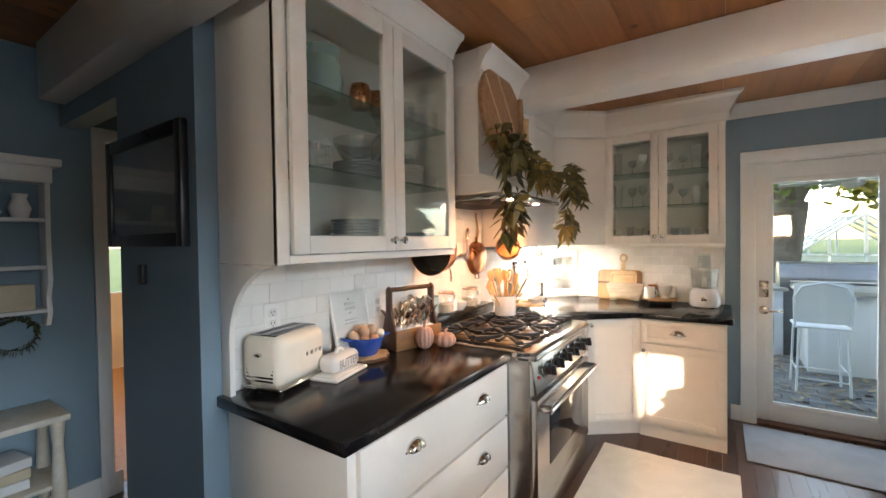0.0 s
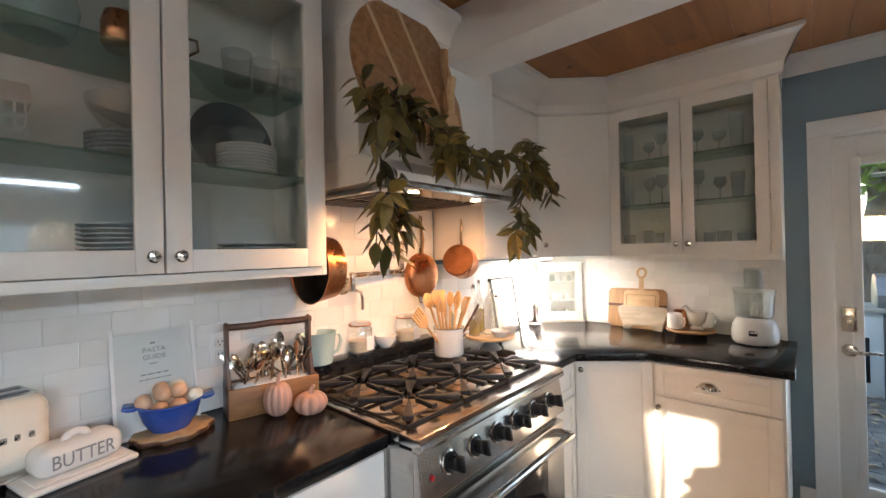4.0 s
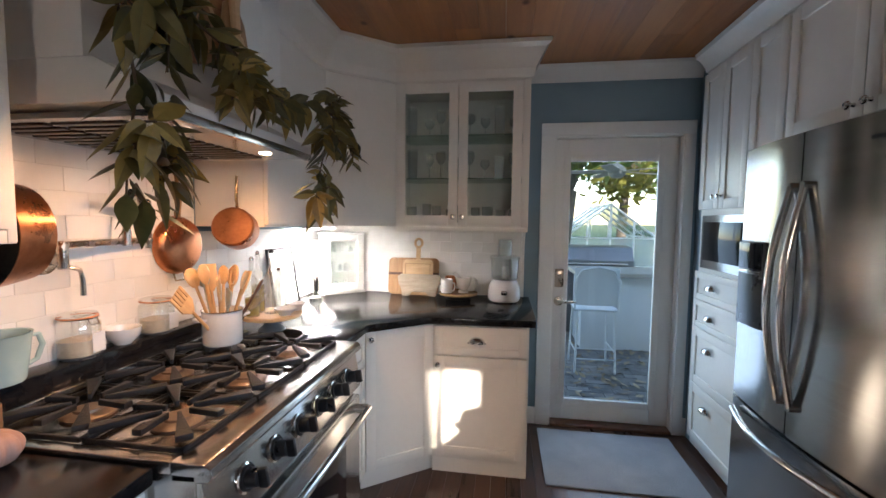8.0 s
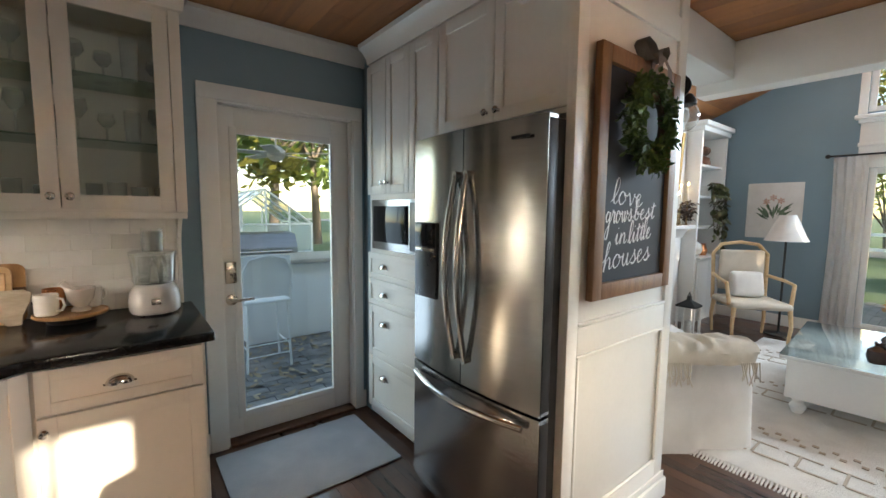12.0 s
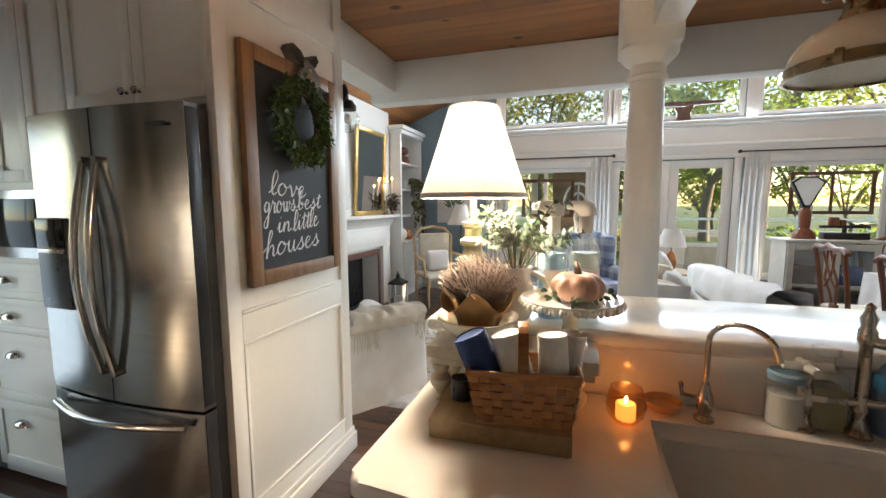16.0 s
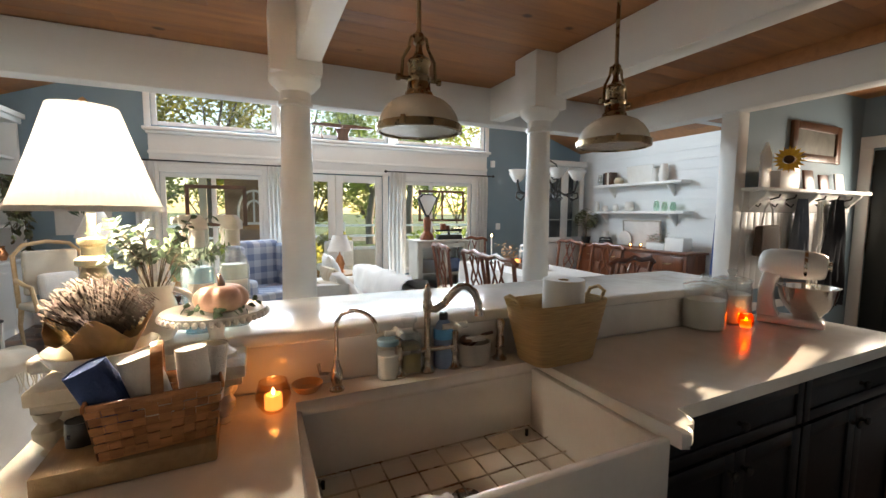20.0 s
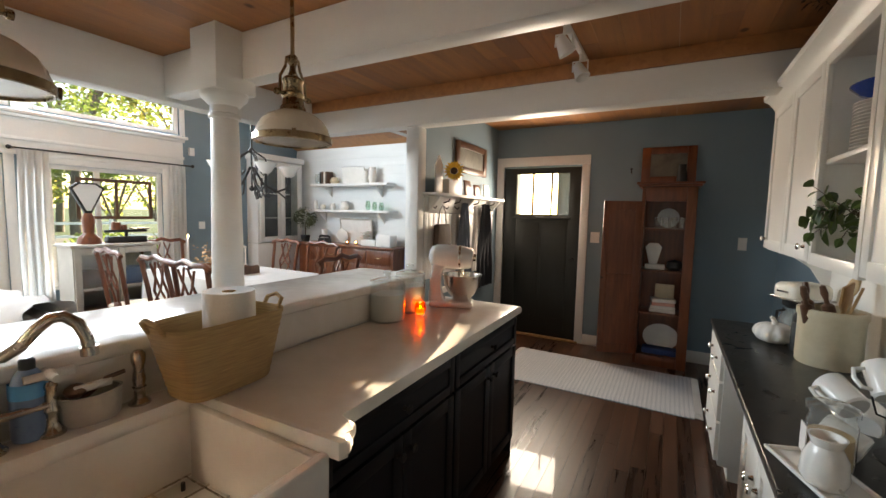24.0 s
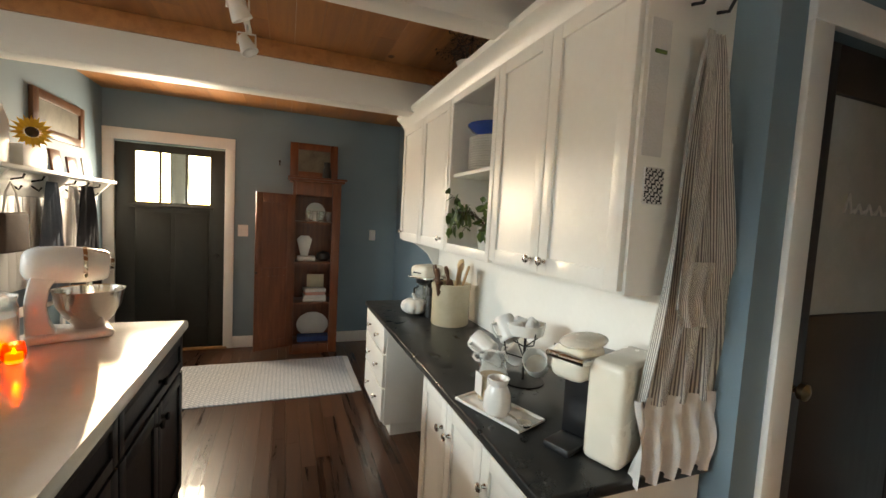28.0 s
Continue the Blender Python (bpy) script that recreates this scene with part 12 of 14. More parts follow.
cd = thing("cutlery_caddy", "rustic wooden caddy full of old silverware", "caddy", pose(-0.888, 2.228, CT, 0, 0, 77))
s = Shape().box(-0.15, -0.065, 0, 0.15, -0.053, 0.10, 0.002).box(-0.15, 0.053, 0, 0.15, 0.065, 0.10, 0.002).box(-0.138, -0.053, 0, 0.138, 0.053, 0.01)
part("box", s, RUSTIC, cd)
for k in (-1, 1):
    part("end_board", Shape().box(k * 0.139 if k > 0 else -0.151, -0.05, 0.0, 0.151 if k > 0 else -0.139, 0.05, 0.10, 0.002).prism([(-0.05, 0.1), (0.05, 0.1), (0.022, 0.20), (0.022, 0.30), (0.0, 0.318), (-0.022, 0.30), (-0.022, 0.20)], 0.012, Matrix.Translation((0.139 if k > 0 else -0.139, 0, 0)) @ Matrix.Rotation(radians(90), 4, "Z"), 0.002), WALNUT, cd, "dark tapered end board")
part("grip", Shape().tube([(-0.145, 0, 0.30), (-0.07, 0, 0.298), (0, 0, 0.301), (0.07, 0, 0.299), (0.145, 0, 0.30)], 0.012, 10), WALNUT, cd, "turned wooden grip")
part("lining", Shape().box(-0.135, -0.05, 0.04, 0.135, 0.05, 0.105, 0.02).wobble(0.012, 30), PAPER, cd, "crumpled white paper lining", angle=20)


def cutlery(kind, m, length):
    s = Shape()
    s.tube([(0, 0, 0), (0.002, 0, length * 0.35), (0, 0, length * 0.62)], 0.005, 6, 0.0032)
    if kind == "spoon":
        s.ball((0, 0, length * 0.8), 0.02, 12, (1.0, 0.32, 1.75))
    elif kind == "fork":
        s.box(-0.011, -0.002, length * 0.60, 0.011, 0.002, length * 0.76, 0.003)
        for i in range(4):
            s.box(-0.011 + i * 0.0062, -0.0014, length * 0.75, -0.0075 + i * 0.0062, 0.0014, length)
    else:
        s.prism([(-0.007, length * 0.6), (0.007, length * 0.6), (0.010, length * 0.85), (0.0, length), (-0.008, length * 0.95)], 0.002, Matrix.Translation((0, -0.001, 0)))
    return single(kind, s, SILVER, "tarnished silver %s standing in the caddy" % kind, kind, m, group="silverware")


rc = random.Random(11)
cm_ = pose(-0.888, 2.228, CT, 0, 0, 77)
for i in range(34):
    x, y = -0.115 + 0.23 * (i + 0.5) / 34, rc.uniform(-0.035, 0.035)
    kind = rc.choice(("spoon", "spoon", "fork", "knife"))
    cutlery(kind, cm_ @ pose(x, y, rc.uniform(0.07, 0.10), rc.uniform(-40, 40), rc.uniform(-38, 38), rc.uniform(0, 180)), rc.uniform(0.12, 0.175))

pumpkin("pink_pumpkin", pose(-0.785, 2.198, CT), 0.047, 0.115, PINK, "tall ribbed dusty pink ceramic pumpkin", 12, None, 0.14)
pumpkin("pink_pumpkin", pose(-0.712, 2.278, CT, 0, 0, 40), 0.056, 0.075, PINK, "squat ribbed dusty pink ceramic pumpkin", 9, None, 0.18)


def clip_jar(y, r, h, label):
    j = thing("storage_jar", label, "jar", pose(-0.975, y, LEDGE))
    g = part("glass", Shape().lathe([(0.0, 0.0), (r * 0.9, 0.0), (r, 0.008), (r, h * 0.74), (r * 0.86, h * 0.84), (r * 0.86, h * 0.88), (r * 0.82, h * 0.88), (r * 0.82, h * 0.83), (r * 0.95, h * 0.73), (r * 0.95, 0.01), (0.0, 0.006)], 32), JARGLASS, j, "clear glass")
    g.visible_shadow = False
    part("filling", Shape().lathe([(0.0, 0.008), (r * 0.92, 0.01), (r * 0.92, h * 0.40), (r * 0.5, h * 0.43), (0.0, h * 0.42)], 24), surface("dried_goods", (0.30, 0.22, 0.12), (0.58, 0.48, 0.32), 0.8, 0, 90, bump=0.4, fine=200) if "dried_goods" not in bpy.data.materials else bpy.data.materials["dried_goods"], j, "pale dried goods")
    part("seal", Shape().lathe([(r * 0.8, h * 0.88), (r * 0.92, h * 0.88), (r * 0.92, h * 0.905), (r * 0.8, h * 0.905), (r * 0.8, h * 0.88)], 28), surface("orange_rubber", (0.5, 0.16, 0.05), (0.62, 0.24, 0.09), 0.5) if "orange_rubber" not in bpy.data.materials else bpy.data.materials["orange_rubber"], j, "orange rubber seal")
    part("lid", Shape().lathe([(r * 0.9, h * 0.906), (r * 0.92, h * 0.93), (r * 0.85, h * 0.97), (r * 0.4, h), (0.0, h)], 28), JARGLASS, j)
    part("wire_clip", Shape().tube([(r * 0.92 * math.cos(radians(a)), r * 0.92 * math.sin(radians(a)), h * 0.87) for a in range(-90, 91, 18)], 0.0018, 6).tube([(r * 0.95, -0.015, h * 0.86), (r * 1.12, -0.012, h * 0.75), (r * 1.12, 0.012, h * 0.75), (r * 0.95, 0.015, h * 0.86)], 0.0018, 6), STEEL, j)
    part("tag", Shape().box(r * 0.995, -r * 0.1, h * 0.12, r * 1.02, r * 0.62, h * 0.55), PAPER, j, "white paper tag")


jg = thing("jug", "pale aqua ceramic milk jug", "jug", pose(-0.962, 2.47, LEDGE, 0, 0, 90) @ Matrix.Diagonal((1.22, 1.12, 1.12, 1)))
part("body", Shape().lathe([(0.0, 0), (0.042, 0), (0.045, 0.006), (0.052, 0.06), (0.058, 0.115), (0.06, 0.118), (0.055, 0.117), (0.048, 0.05), (0.0, 0.008)], 30), AQUA, jg)
part("spout", Shape().prism([(-0.05, 0.085), (-0.074, 0.12), (-0.05, 0.117)], 0.036, Matrix.Translation((0, -0.018, 0)), 0.004), AQUA, jg)
part("handle", Shape().tube([(0.054, 0, 0.10), (0.08, 0, 0.097), (0.088, 0, 0.07), (0.075, 0, 0.035), (0.048, 0, 0.025)], 0.006, 8), AQUA, jg)
clip_jar(2.69, 0.057, 0.145, "glass clip-top jar with orange seal, half full")
single("small_bowl", Shape().lathe([(0.0, 0), (0.025, 0), (0.03, 0.006), (0.05, 0.03), (0.055, 0.058), (0.052, 0.058), (0.046, 0.03), (0.0, 0.009)], 28), CERAMIC, "small white ceramic bowl on the ledge", "bowl", pose(-0.968, 2.835, LEDGE))
clip_jar(2.985, 0.060, 0.14, "glass clip-top jar on the black ledge")

# enamel pot of utensils on the back burner
PZ = 0.962
pt = thing("utensil_pot", "white enamel pot full of wooden utensils", "pot", pose(-0.728, 3.03, PZ, 0, 0, 60))
part("pot", Shape().lathe([(0.0, 0), (0.066, 0), (0.07, 0.006), (0.071, 0.125), (0.075, 0.13), (0.07, 0.132), (0.067, 0.125), (0.066, 0.01), (0.0, 0.008)], 36), CERAMIC, pt)
for k in (-1, 1):
    part("handle", Shape().tube([(k * 0.068, -0.022, 0.10), (k * 0.095, -0.02, 0.105), (k * 0.10, 0, 0.105), (k * 0.095, 0.02, 0.105), (k * 0.068, 0.022, 0.10)], 0.006, 8), CERAMIC, pt)
part("rim", Shape().tube([(0.0735 * math.cos(2 * math.pi * i / 36), 0.0735 * math.sin(2 * math.pi * i / 36), 0.131) for i in range(36)], 0.002, 6, loop=True), SILVER, pt, "bare metal rim")


def utensil(kind, ang, lean, length, mat, label, off=0.03):
    a = radians(ang)
    m = pose(-0.728 + off * math.cos(a) * 0.6, 3.03 + off * math.sin(a) * 0.6, PZ + 0.012) @ Matrix.Rotation(a, 4, "Z") @ Matrix.Rotation(radians(lean * 1.25), 4, "Y") @ Matrix.Rotation(radians(90 - ang * 0.3), 4, "Z")
    u = thing("cooking_utensil", label, "utensil", m, group="utensils in the pot")
    grip = {"spoon": 0.74, "spatula": 0.65, "slotted": 0.63, "ring": 0.74, "whisk": 0.52}[kind]
    part("handle", Shape().tube([(0, 0, 0), (0.001, 0.001, length * grip * 0.5), (0, 0, length * grip)], 0.0068, 8, 0.0055), mat, u)
    if kind == "spoon":
        part("spoon_bowl", Shape().lathe([(0.0, -0.040), (0.012, -0.034), (0.022, -0.016), (0.026, 0.006), (0.021, 0.026), (0.010, 0.038), (0.0, 0.040)], 18, Matrix.Translation((0, 0, length * 0.86)) @ Matrix.Diagonal((1, 0.3, 1, 1))), mat, u)
    elif kind == "spatula":
        part("blade", Shape().prism([(-0.009, length * 0.63), (0.009, length * 0.63), (0.028, length * 0.74), (0.031, length * 0.98), (0.024, length), (-0.03, length * 0.985), (-0.028, length * 0.74)], 0.007, Matrix.Translation((0, -0.0035, 0)), 0.002), mat, u)
    elif kind == "slotted":
        part("blade", Shape().prism([(-0.009, length * 0.61), (0.009, length * 0.61), (0.034, length * 0.72), (0.034, length * 0.80), (-0.034, length * 0.80), (-0.034, length * 0.72)], 0.007, Matrix.Translation((0, -0.0035, 0)), 0.001), mat, u)
        for i in range(5):
            part("tine", Shape().box(-0.034 + i * 0.0145, -0.0033, length * 0.801, -0.024 + i * 0.0145, 0.0033, length * 0.97, 0.001), mat, u)
    elif kind == "ring":
        part("loop", Shape().tube([(0.026 * math.cos(2 * math.pi * i / 20), 0, length * 0.86 + 0.04 * math.sin(2 * math.pi * i / 20)) for i in range(20)], 0.006, 8, loop=True), mat, u)
    else:
        for i in range(5):
            c, d = math.cos(math.pi * i / 5), math.sin(math.pi * i / 5)
            part("wire", Shape().tube([(k * c, k * d, length * h) for k, h in ((0.004, 0.5), (0.020, 0.68), (0.026, 0.84), (0.016, 0.96), (0.0, 1.0), (-0.016, 0.96), (-0.026, 0.84), (-0.020, 0.68), (-0.004, 0.5))], 0.0012, 5), mat, u)


WS, SS, TS = "beech wooden spoon in the enamel pot", "beech spatula in the enamel pot", "steel whisk in the enamel pot"
GREYU = surface("sage_silicone", (0.33, 0.34, 0.27), (0.45, 0.46, 0.38), 0.5)
for row in (("slotted", 262, 32, 0.29, SPOONW, "slotted beech turner in the enamel pot"), ("spoon", 215, 14, 0.30, SPOONW, WS), ("spoon", 245, 8, 0.31, SPOONW, WS), ("spoon", 200, 9, 0.29, GREYU, "grey ladle in the enamel pot"), ("spatula", 170, 8, 0.30, SPOONW, SS), ("ring", 95, 12, 0.29, SPOONW, "beech looped tool in the enamel pot"), ("spatula", 75, 19, 0.28, SPOONW, SS), ("spoon", 110, 20, 0.30, SPOONW, WS), ("spatula", 330, 10, 0.21, GREYU, "short grey scraper in the enamel pot"), ("spoon", 120, 8, 0.29, SPOONW, WS), ("whisk", 60, 32, 0.24, SILVER, TS), ("spoon", 40, 24, 0.26, WALNUT, "dark wooden spoon in the enamel pot"), ("spatula", 300, 12, 0.27, SPOONW, SS), ("spoon", 20, 12, 0.28, SPOONW, WS)):
    utensil(*row)

# pedestal with oil bottles
pd = thing("pedestal_stand", "round wooden board on a grey pedestal", "stand", pose(-0.745, 3.40, CT))
part("foot", Shape().lathe([(0.0, 0), (0.062, 0), (0.06, 0.006), (0.035, 0.03), (0.03, 0.05), (0.04, 0.064), (0.0, 0.064)], 32), surface("grey_stoneware", (0.14, 0.145, 0.14), (0.22, 0.225, 0.22), 0.4), pd, "grey pedestal foot")
part("plate", Shape().lathe([(0.0, 0.0645), (0.135, 0.0645), (0.14, 0.070), (0.14, 0.078), (0.135, 0.082), (0.0, 0.082)], 48), MAPLE, pd, "pale wooden plate")


def bottle(x, y, r, h, glass, label, liquid=None, fill=0.4, stopper=None):
    b = thing("bottle", label, "bottle", pose(x, y, CT + 0.0825), group="bottles on the stand")
    g = part("glass", Shape().lathe([(0.0, 0), (r * 0.95, 0), (r, 0.006), (r, h * 0.52), (r * 0.75, h * 0.64), (r * 0.36, h * 0.74), (r * 0.33, h * 0.93), (r * 0.42, h * 0.935), (r * 0.42, h * 0.96), (0.0, h * 0.96)], 24), glass, b)
    g.visible_shadow = False
    if liquid:
        part("liquid", Shape().lathe([(0.0, 0.004), (r * 0.92, 0.006), (r * 0.92, h * fill), (0.0, h * fill)], 20), liquid, b)
    part("stopper", Shape().lathe([(0.0, h * 0.955), (r * 0.3, h * 0.961), (r * 0.34, h * 0.99), (r * 0.2, h * 1.02), (0.0, h * 1.03)], 16), stopper or STEEL, b)


OIL = pane_glass("olive_oil", (0.62, 0.48, 0.05), 0.5, 0.05, 0.35)
bottle(-0.79, 3.315, 0.032, 0.27, JARGLASS, "clear bottle of olive oil", OIL, 0.32)
bottle(-0.815, 3.40, 0.03, 0.29, JARGLASS, "clear glass bottle with pourer", OIL, 0.45)
bottle(-0.74, 3.40, 0.037, 0.30, JARGLASS, "tall clear glass bottle with dark stopper", None, 0, BLACK)
bottle(-0.765, 3.50, 0.034, 0.20, JARGLASS, "squat clear bottle with brown stopper", None, 0, WALNUT)
for x, y, r in ((-0.655, 3.365, 0.05), (-0.66, 3.475, 0.042)):
    single("dish", Shape().lathe([(0.0, 0), (r * 0.5, 0), (r * 0.55, 0.004), (r, 0.03), (r, 0.036), (r * 0.9, 0.032), (0.0, 0.008)], 28), surface("pale_grey_glaze", (0.5, 0.52, 0.53), (0.66, 0.68, 0.68), 0.2) if "pale_grey_glaze" not in bpy.data.materials else bpy.data.materials["pale_grey_glaze"], "shallow pale grey dish on the stand", "dish", pose(x, y, CT + 0.0825))

fp_ = thing("picture_frame", "thin dark frame leaning on the tiles", "picture frame", pose(-0.955, 3.93, CT, 0, -9, 0) @ Matrix.Rotation(radians(90), 4, "Z"))
part("frame", Shape().box(-0.14, -0.008, 0, -0.128, 0.008, 0.36, 0.002).box(0.128, -0.008, 0, 0.14, 0.008, 0.36, 0.002).box(-0.1275, -0.008, 0, 0.1275, 0.008, 0.012, 0.002).box(-0.1275, -0.008, 0.348, 0.1275, 0.008, 0.36, 0.002), IRON, fp_, "thin black frame")
part("print", Shape().box(-0.1275, 0.0, 0.0125, 0.1275, 0.006, 0.3475), surface("faded_botanical_print", (0.42, 0.46, 0.36), (0.76, 0.75, 0.68), 0.7, 0, 12), fp_, "faded green and cream print", smooth=False)

# small lit lamp in the corner
sm = thing("small_lamp", "small lit lamp with white drum shade and black stem", "table lamp", pose(-0.90, 4.185, CT))
part("stem", Shape().lathe([(0.0, 0), (0.042, 0), (0.044, 0.006), (0.03, 0.014), (0.012, 0.02), (0.014, 0.03), (0.010, 0.05), (0.011, 0.12), (0.015, 0.135), (0.009, 0.145), (0.008, 0.17), (0.0, 0.17)], 24), surface("dark_bronze", (0.02, 0.018, 0.016), (0.06, 0.055, 0.05), 0.3, 0.6), sm, "dark bronze stem")
part("shade", Shape().lathe([(0.108, 0.165), (0.082, 0.385), (0.0805, 0.385), (0.1065, 0.165)], 48), SHADE, sm, "glowing white fabric shade")
lamp("small_lamp_bulb", "POINT", (-0.90, 4.185, CT + 0.275), 9, (1.0, 0.92, 0.80), None, 0.035)

mc = thing("spice_cabinet", "small white glazed countertop cabinet", "cabinet", pose(-0.895, 4.29, CT, 0, 0, 42))
part("base_board", Shape().box(-0.015, -0.012, 0, 0.315, 0.10, 0.014, 0.003), WHITE, mc)
carcass(mc, 0, 0.0145, 0.30, 0.43, 0.09, open_front=True, t=0.012)
part("top_board", Shape().box(-0.012, -0.012, 0.4305, 0.312, 0.095, 0.442, 0.003), WHITE, mc)
for z in (0.15, 0.29):
    part("shelf", Shape().box(0.0125, 0.01, z, 0.2875, 0.077, z + 0.01), WHITE, mc)
glass_door(mc, 0.002, 0.016, 0.298, 0.428, 0.0, 0.05, 0.06)
mcm = pose(-0.895, 4.29, CT, 0, 0, 42)
for i, (x, z, r, h) in enumerate(((0.09, 0.301, 0.022, 0.05), (0.17, 0.301, 0.02, 0.06), (0.22, 0.301, 0.016, 0.045), (0.08, 0.161, 0.02, 0.07), (0.14, 0.161, 0.013, 0.05), (0.19, 0.161, 0.024, 0.055), (0.11, 0.027, 0.02, 0.06), (0.19, 0.027, 0.02, 0.07))):
    single("small_jar", Shape().lathe([(0.0, 0), (r, 0), (r, h * 0.7), (r * 0.7, h * 0.8), (r * 0.72, h), (0.0, h)], 18), CERAMIC if i % 2 else JARGLASS, "small jar inside the countertop cabinet", "jar", mcm @ pose(x, 0.045, z), group="jars in the small cabinet")

# cutting boards leaning in the corner
def leaning(name, outline, x, y, tilt, thick, mat, label, stripes=()):
    th = thing(name, label, "cutting board", pose(x, y, CT, -tilt, 0, 0))
    part("board", Shape().prism(outline, thick, Matrix.Translation((0, 0, 0)), 0.004), mat, th)
    for a, b, m in stripes:
        part("stripe", Shape().box(min(p[0] for p in outline) - 0.0006, -0.0008, a, max(p[0] for p in outline) + 0.0006, thick + 0.0008, b), m, th, "dark inlaid stripe")
    return th


def round_rect(w, h, r=0.03, x0=0.0):
    return [(x0 + w / 2 * sx - r * sx + r * math.cos(radians(a)), (h if sz > 0 else 0) - r * sz + r * math.sin(radians(a))) for sx, sz, a0 in ((1, 1, 0), (-1, 1, 90), (-1, -1, 180), (1, -1, 270)) for a in range(a0, a0 + 91, 18)]


leaning("cutting_board", round_rect(0.37, 0.265, 0.035), -0.29, 4.455, 9, 0.018, OAK, "brown wood cutting board with dark stripes", ((0.14, 0.158, WALNUT),))
brd = leaning("cutting_board", round_rect(0.22, 0.255, 0.03), -0.255, 4.43, 9, 0.016, MAPLE, "maple handled board with a ring grip")
part("ring_grip", Shape().tube([(0.026 * math.cos(2 * math.pi * i / 24), 0.008, 0.375 + 0.03 * math.sin(2 * math.pi * i / 24)) for i in range(24)], 0.009, 10, loop=True).box(-0.016, 0.001, 0.25, 0.016, 0.015, 0.352, 0.004), MAPLE, brd)
part("juice_groove", Shape().tube([(-0.09, -0.0005, 0.02), (-0.09, -0.0005, 0.225), (0.09, -0.0005, 0.225), (0.09, -0.0005, 0.02)], 0.0035, 6), OAK, brd)
leaning("cutting_board", [(-0.125, 0.04)] + [(-0.15, 0.10), (-0.155, 0.14), (-0.13, 0.155), (0.13, 0.155), (0.155, 0.14), (0.15, 0.10), (0.125, 0.04), (0.12, 0.0), (0.075, 0.0), (0.05, 0.028), (-0.05, 0.028), (-0.075, 0.0), (-0.12, 0.0)], -0.235, 4.395, 7, 0.02, surface("grey_weathered_wood", (0.34, 0.28, 0.20), (0.54, 0.46, 0.35), 0.7, 0, 4, (2, 10, 10), 0.2, 30), "weathered wooden riser on its side")

tr = thing("round_tray", "round wooden footed tray", "tray", pose(0.05, 4.37, CT))
part("top", Shape().lathe([(0.0, 0.028), (0.125, 0.028), (0.132, 0.034), (0.132, 0.044), (0.127, 0.046), (0.122, 0.042), (0.0, 0.042)], 44), OAK, tr)
part("foot", Shape().lathe([(0.0, 0.0), (0.085, 0.0), (0.088, 0.012), (0.09, 0.0275), (0.0, 0.0275)], 36), BLACK, tr, "dark foot")
TZ = CT + 0.0465
mo = thing("mortar", "white marble mortar with pestle", "mortar", pose(0.085, 4.35, TZ))
part("bowl", Shape().lathe([(0.0, 0), (0.035, 0), (0.036, 0.01), (0.026, 0.022), (0.045, 0.05), (0.055, 0.10), (0.057, 0.105), (0.05, 0.105), (0.04, 0.055), (0.0, 0.03)], 30), QUARTZ, mo)
part("pestle", Shape().tube([(0.01, 0, 0.05), (-0.03, -0.01, 0.10), (-0.06, -0.02, 0.135)], 0.010, 10, 0.015), QUARTZ, mo)
mug(pose(-0.025, 4.32, TZ, 0, 0, -30), "small_mug", "small white mug on the round tray")
mug(pose(0.115, 4.44, TZ, 0, 0, 40), "dark_cup", "dark metal cup with wire handle")
single("copper_cup", Shape().lathe([(0.0, 0), (0.035, 0), (0.04, 0.03), (0.04, 0.10), (0.037, 0.10), (0.036, 0.01), (0.0, 0.008)], 24), COPPER, "copper cup behind the white mug", "cup", pose(-0.01, 4.42, TZ))

CLEARP = pane_glass("clear_plastic", (0.90, 0.92, 0.91), 2.6, 0.04, 0.04)
fpr = thing("food_processor", "white food processor with clear bowl", "food processor", pose(0.36, 4.345, CT, 0, 0, 0))
part("base", Shape().lathe([(0.0, 0.006), (0.095, 0.006), (0.105, 0.02), (0.107, 0.06), (0.10, 0.105), (0.085, 0.135), (0.07, 0.145), (0.0, 0.145)], 40), MIXP, fpr, "rounded white motor base")
g = part("work_bowl", Shape().lathe([(0.0, 0.148), (0.080, 0.148), (0.088, 0.16), (0.094, 0.28), (0.098, 0.283), (0.098, 0.287), (0.091, 0.285), (0.085, 0.162), (0.0, 0.152)], 36), CLEARP, fpr, "clear work bowl")
part("bowl_lid", Shape().lathe([(0.098, 0.288), (0.098, 0.302), (0.08, 0.308), (0.046, 0.31), (0.046, 0.40), (0.043, 0.40), (0.043, 0.306), (0.0, 0.303)], 36), CLEARP, fpr, "clear lid with feed tube")
part("pusher", Shape().lathe([(0.0, 0.315), (0.036, 0.315), (0.037, 0.405), (0.044, 0.408), (0.044, 0.415), (0.0, 0.415)], 24), CLEARP, fpr)
part("blade_post", Shape().lathe([(0.0, 0.155), (0.02, 0.155), (0.014, 0.22), (0.0, 0.235)], 16), CERAMIC, fpr)
part("handle", Shape().tube([(0.03, -0.085, 0.28), (0.04, -0.12, 0.27), (0.04, -0.12, 0.18), (0.03, -0.08, 0.17)], 0.011, 10), CLEARP, fpr)
part("control_dial", Shape().box(-0.02, -0.112, 0.055, 0.02, -0.10, 0.085, 0.006), STEEL, fpr)
for a in (45, 135, 225, 315):
    part("foot", Shape().cyl((0.075 * math.cos(radians(a)), 0.075 * math.sin(radians(a)), 0), (0.075 * math.cos(radians(a)), 0.075 * math.sin(radians(a)), 0.008), 0.012, n=10), BLACK, fpr)

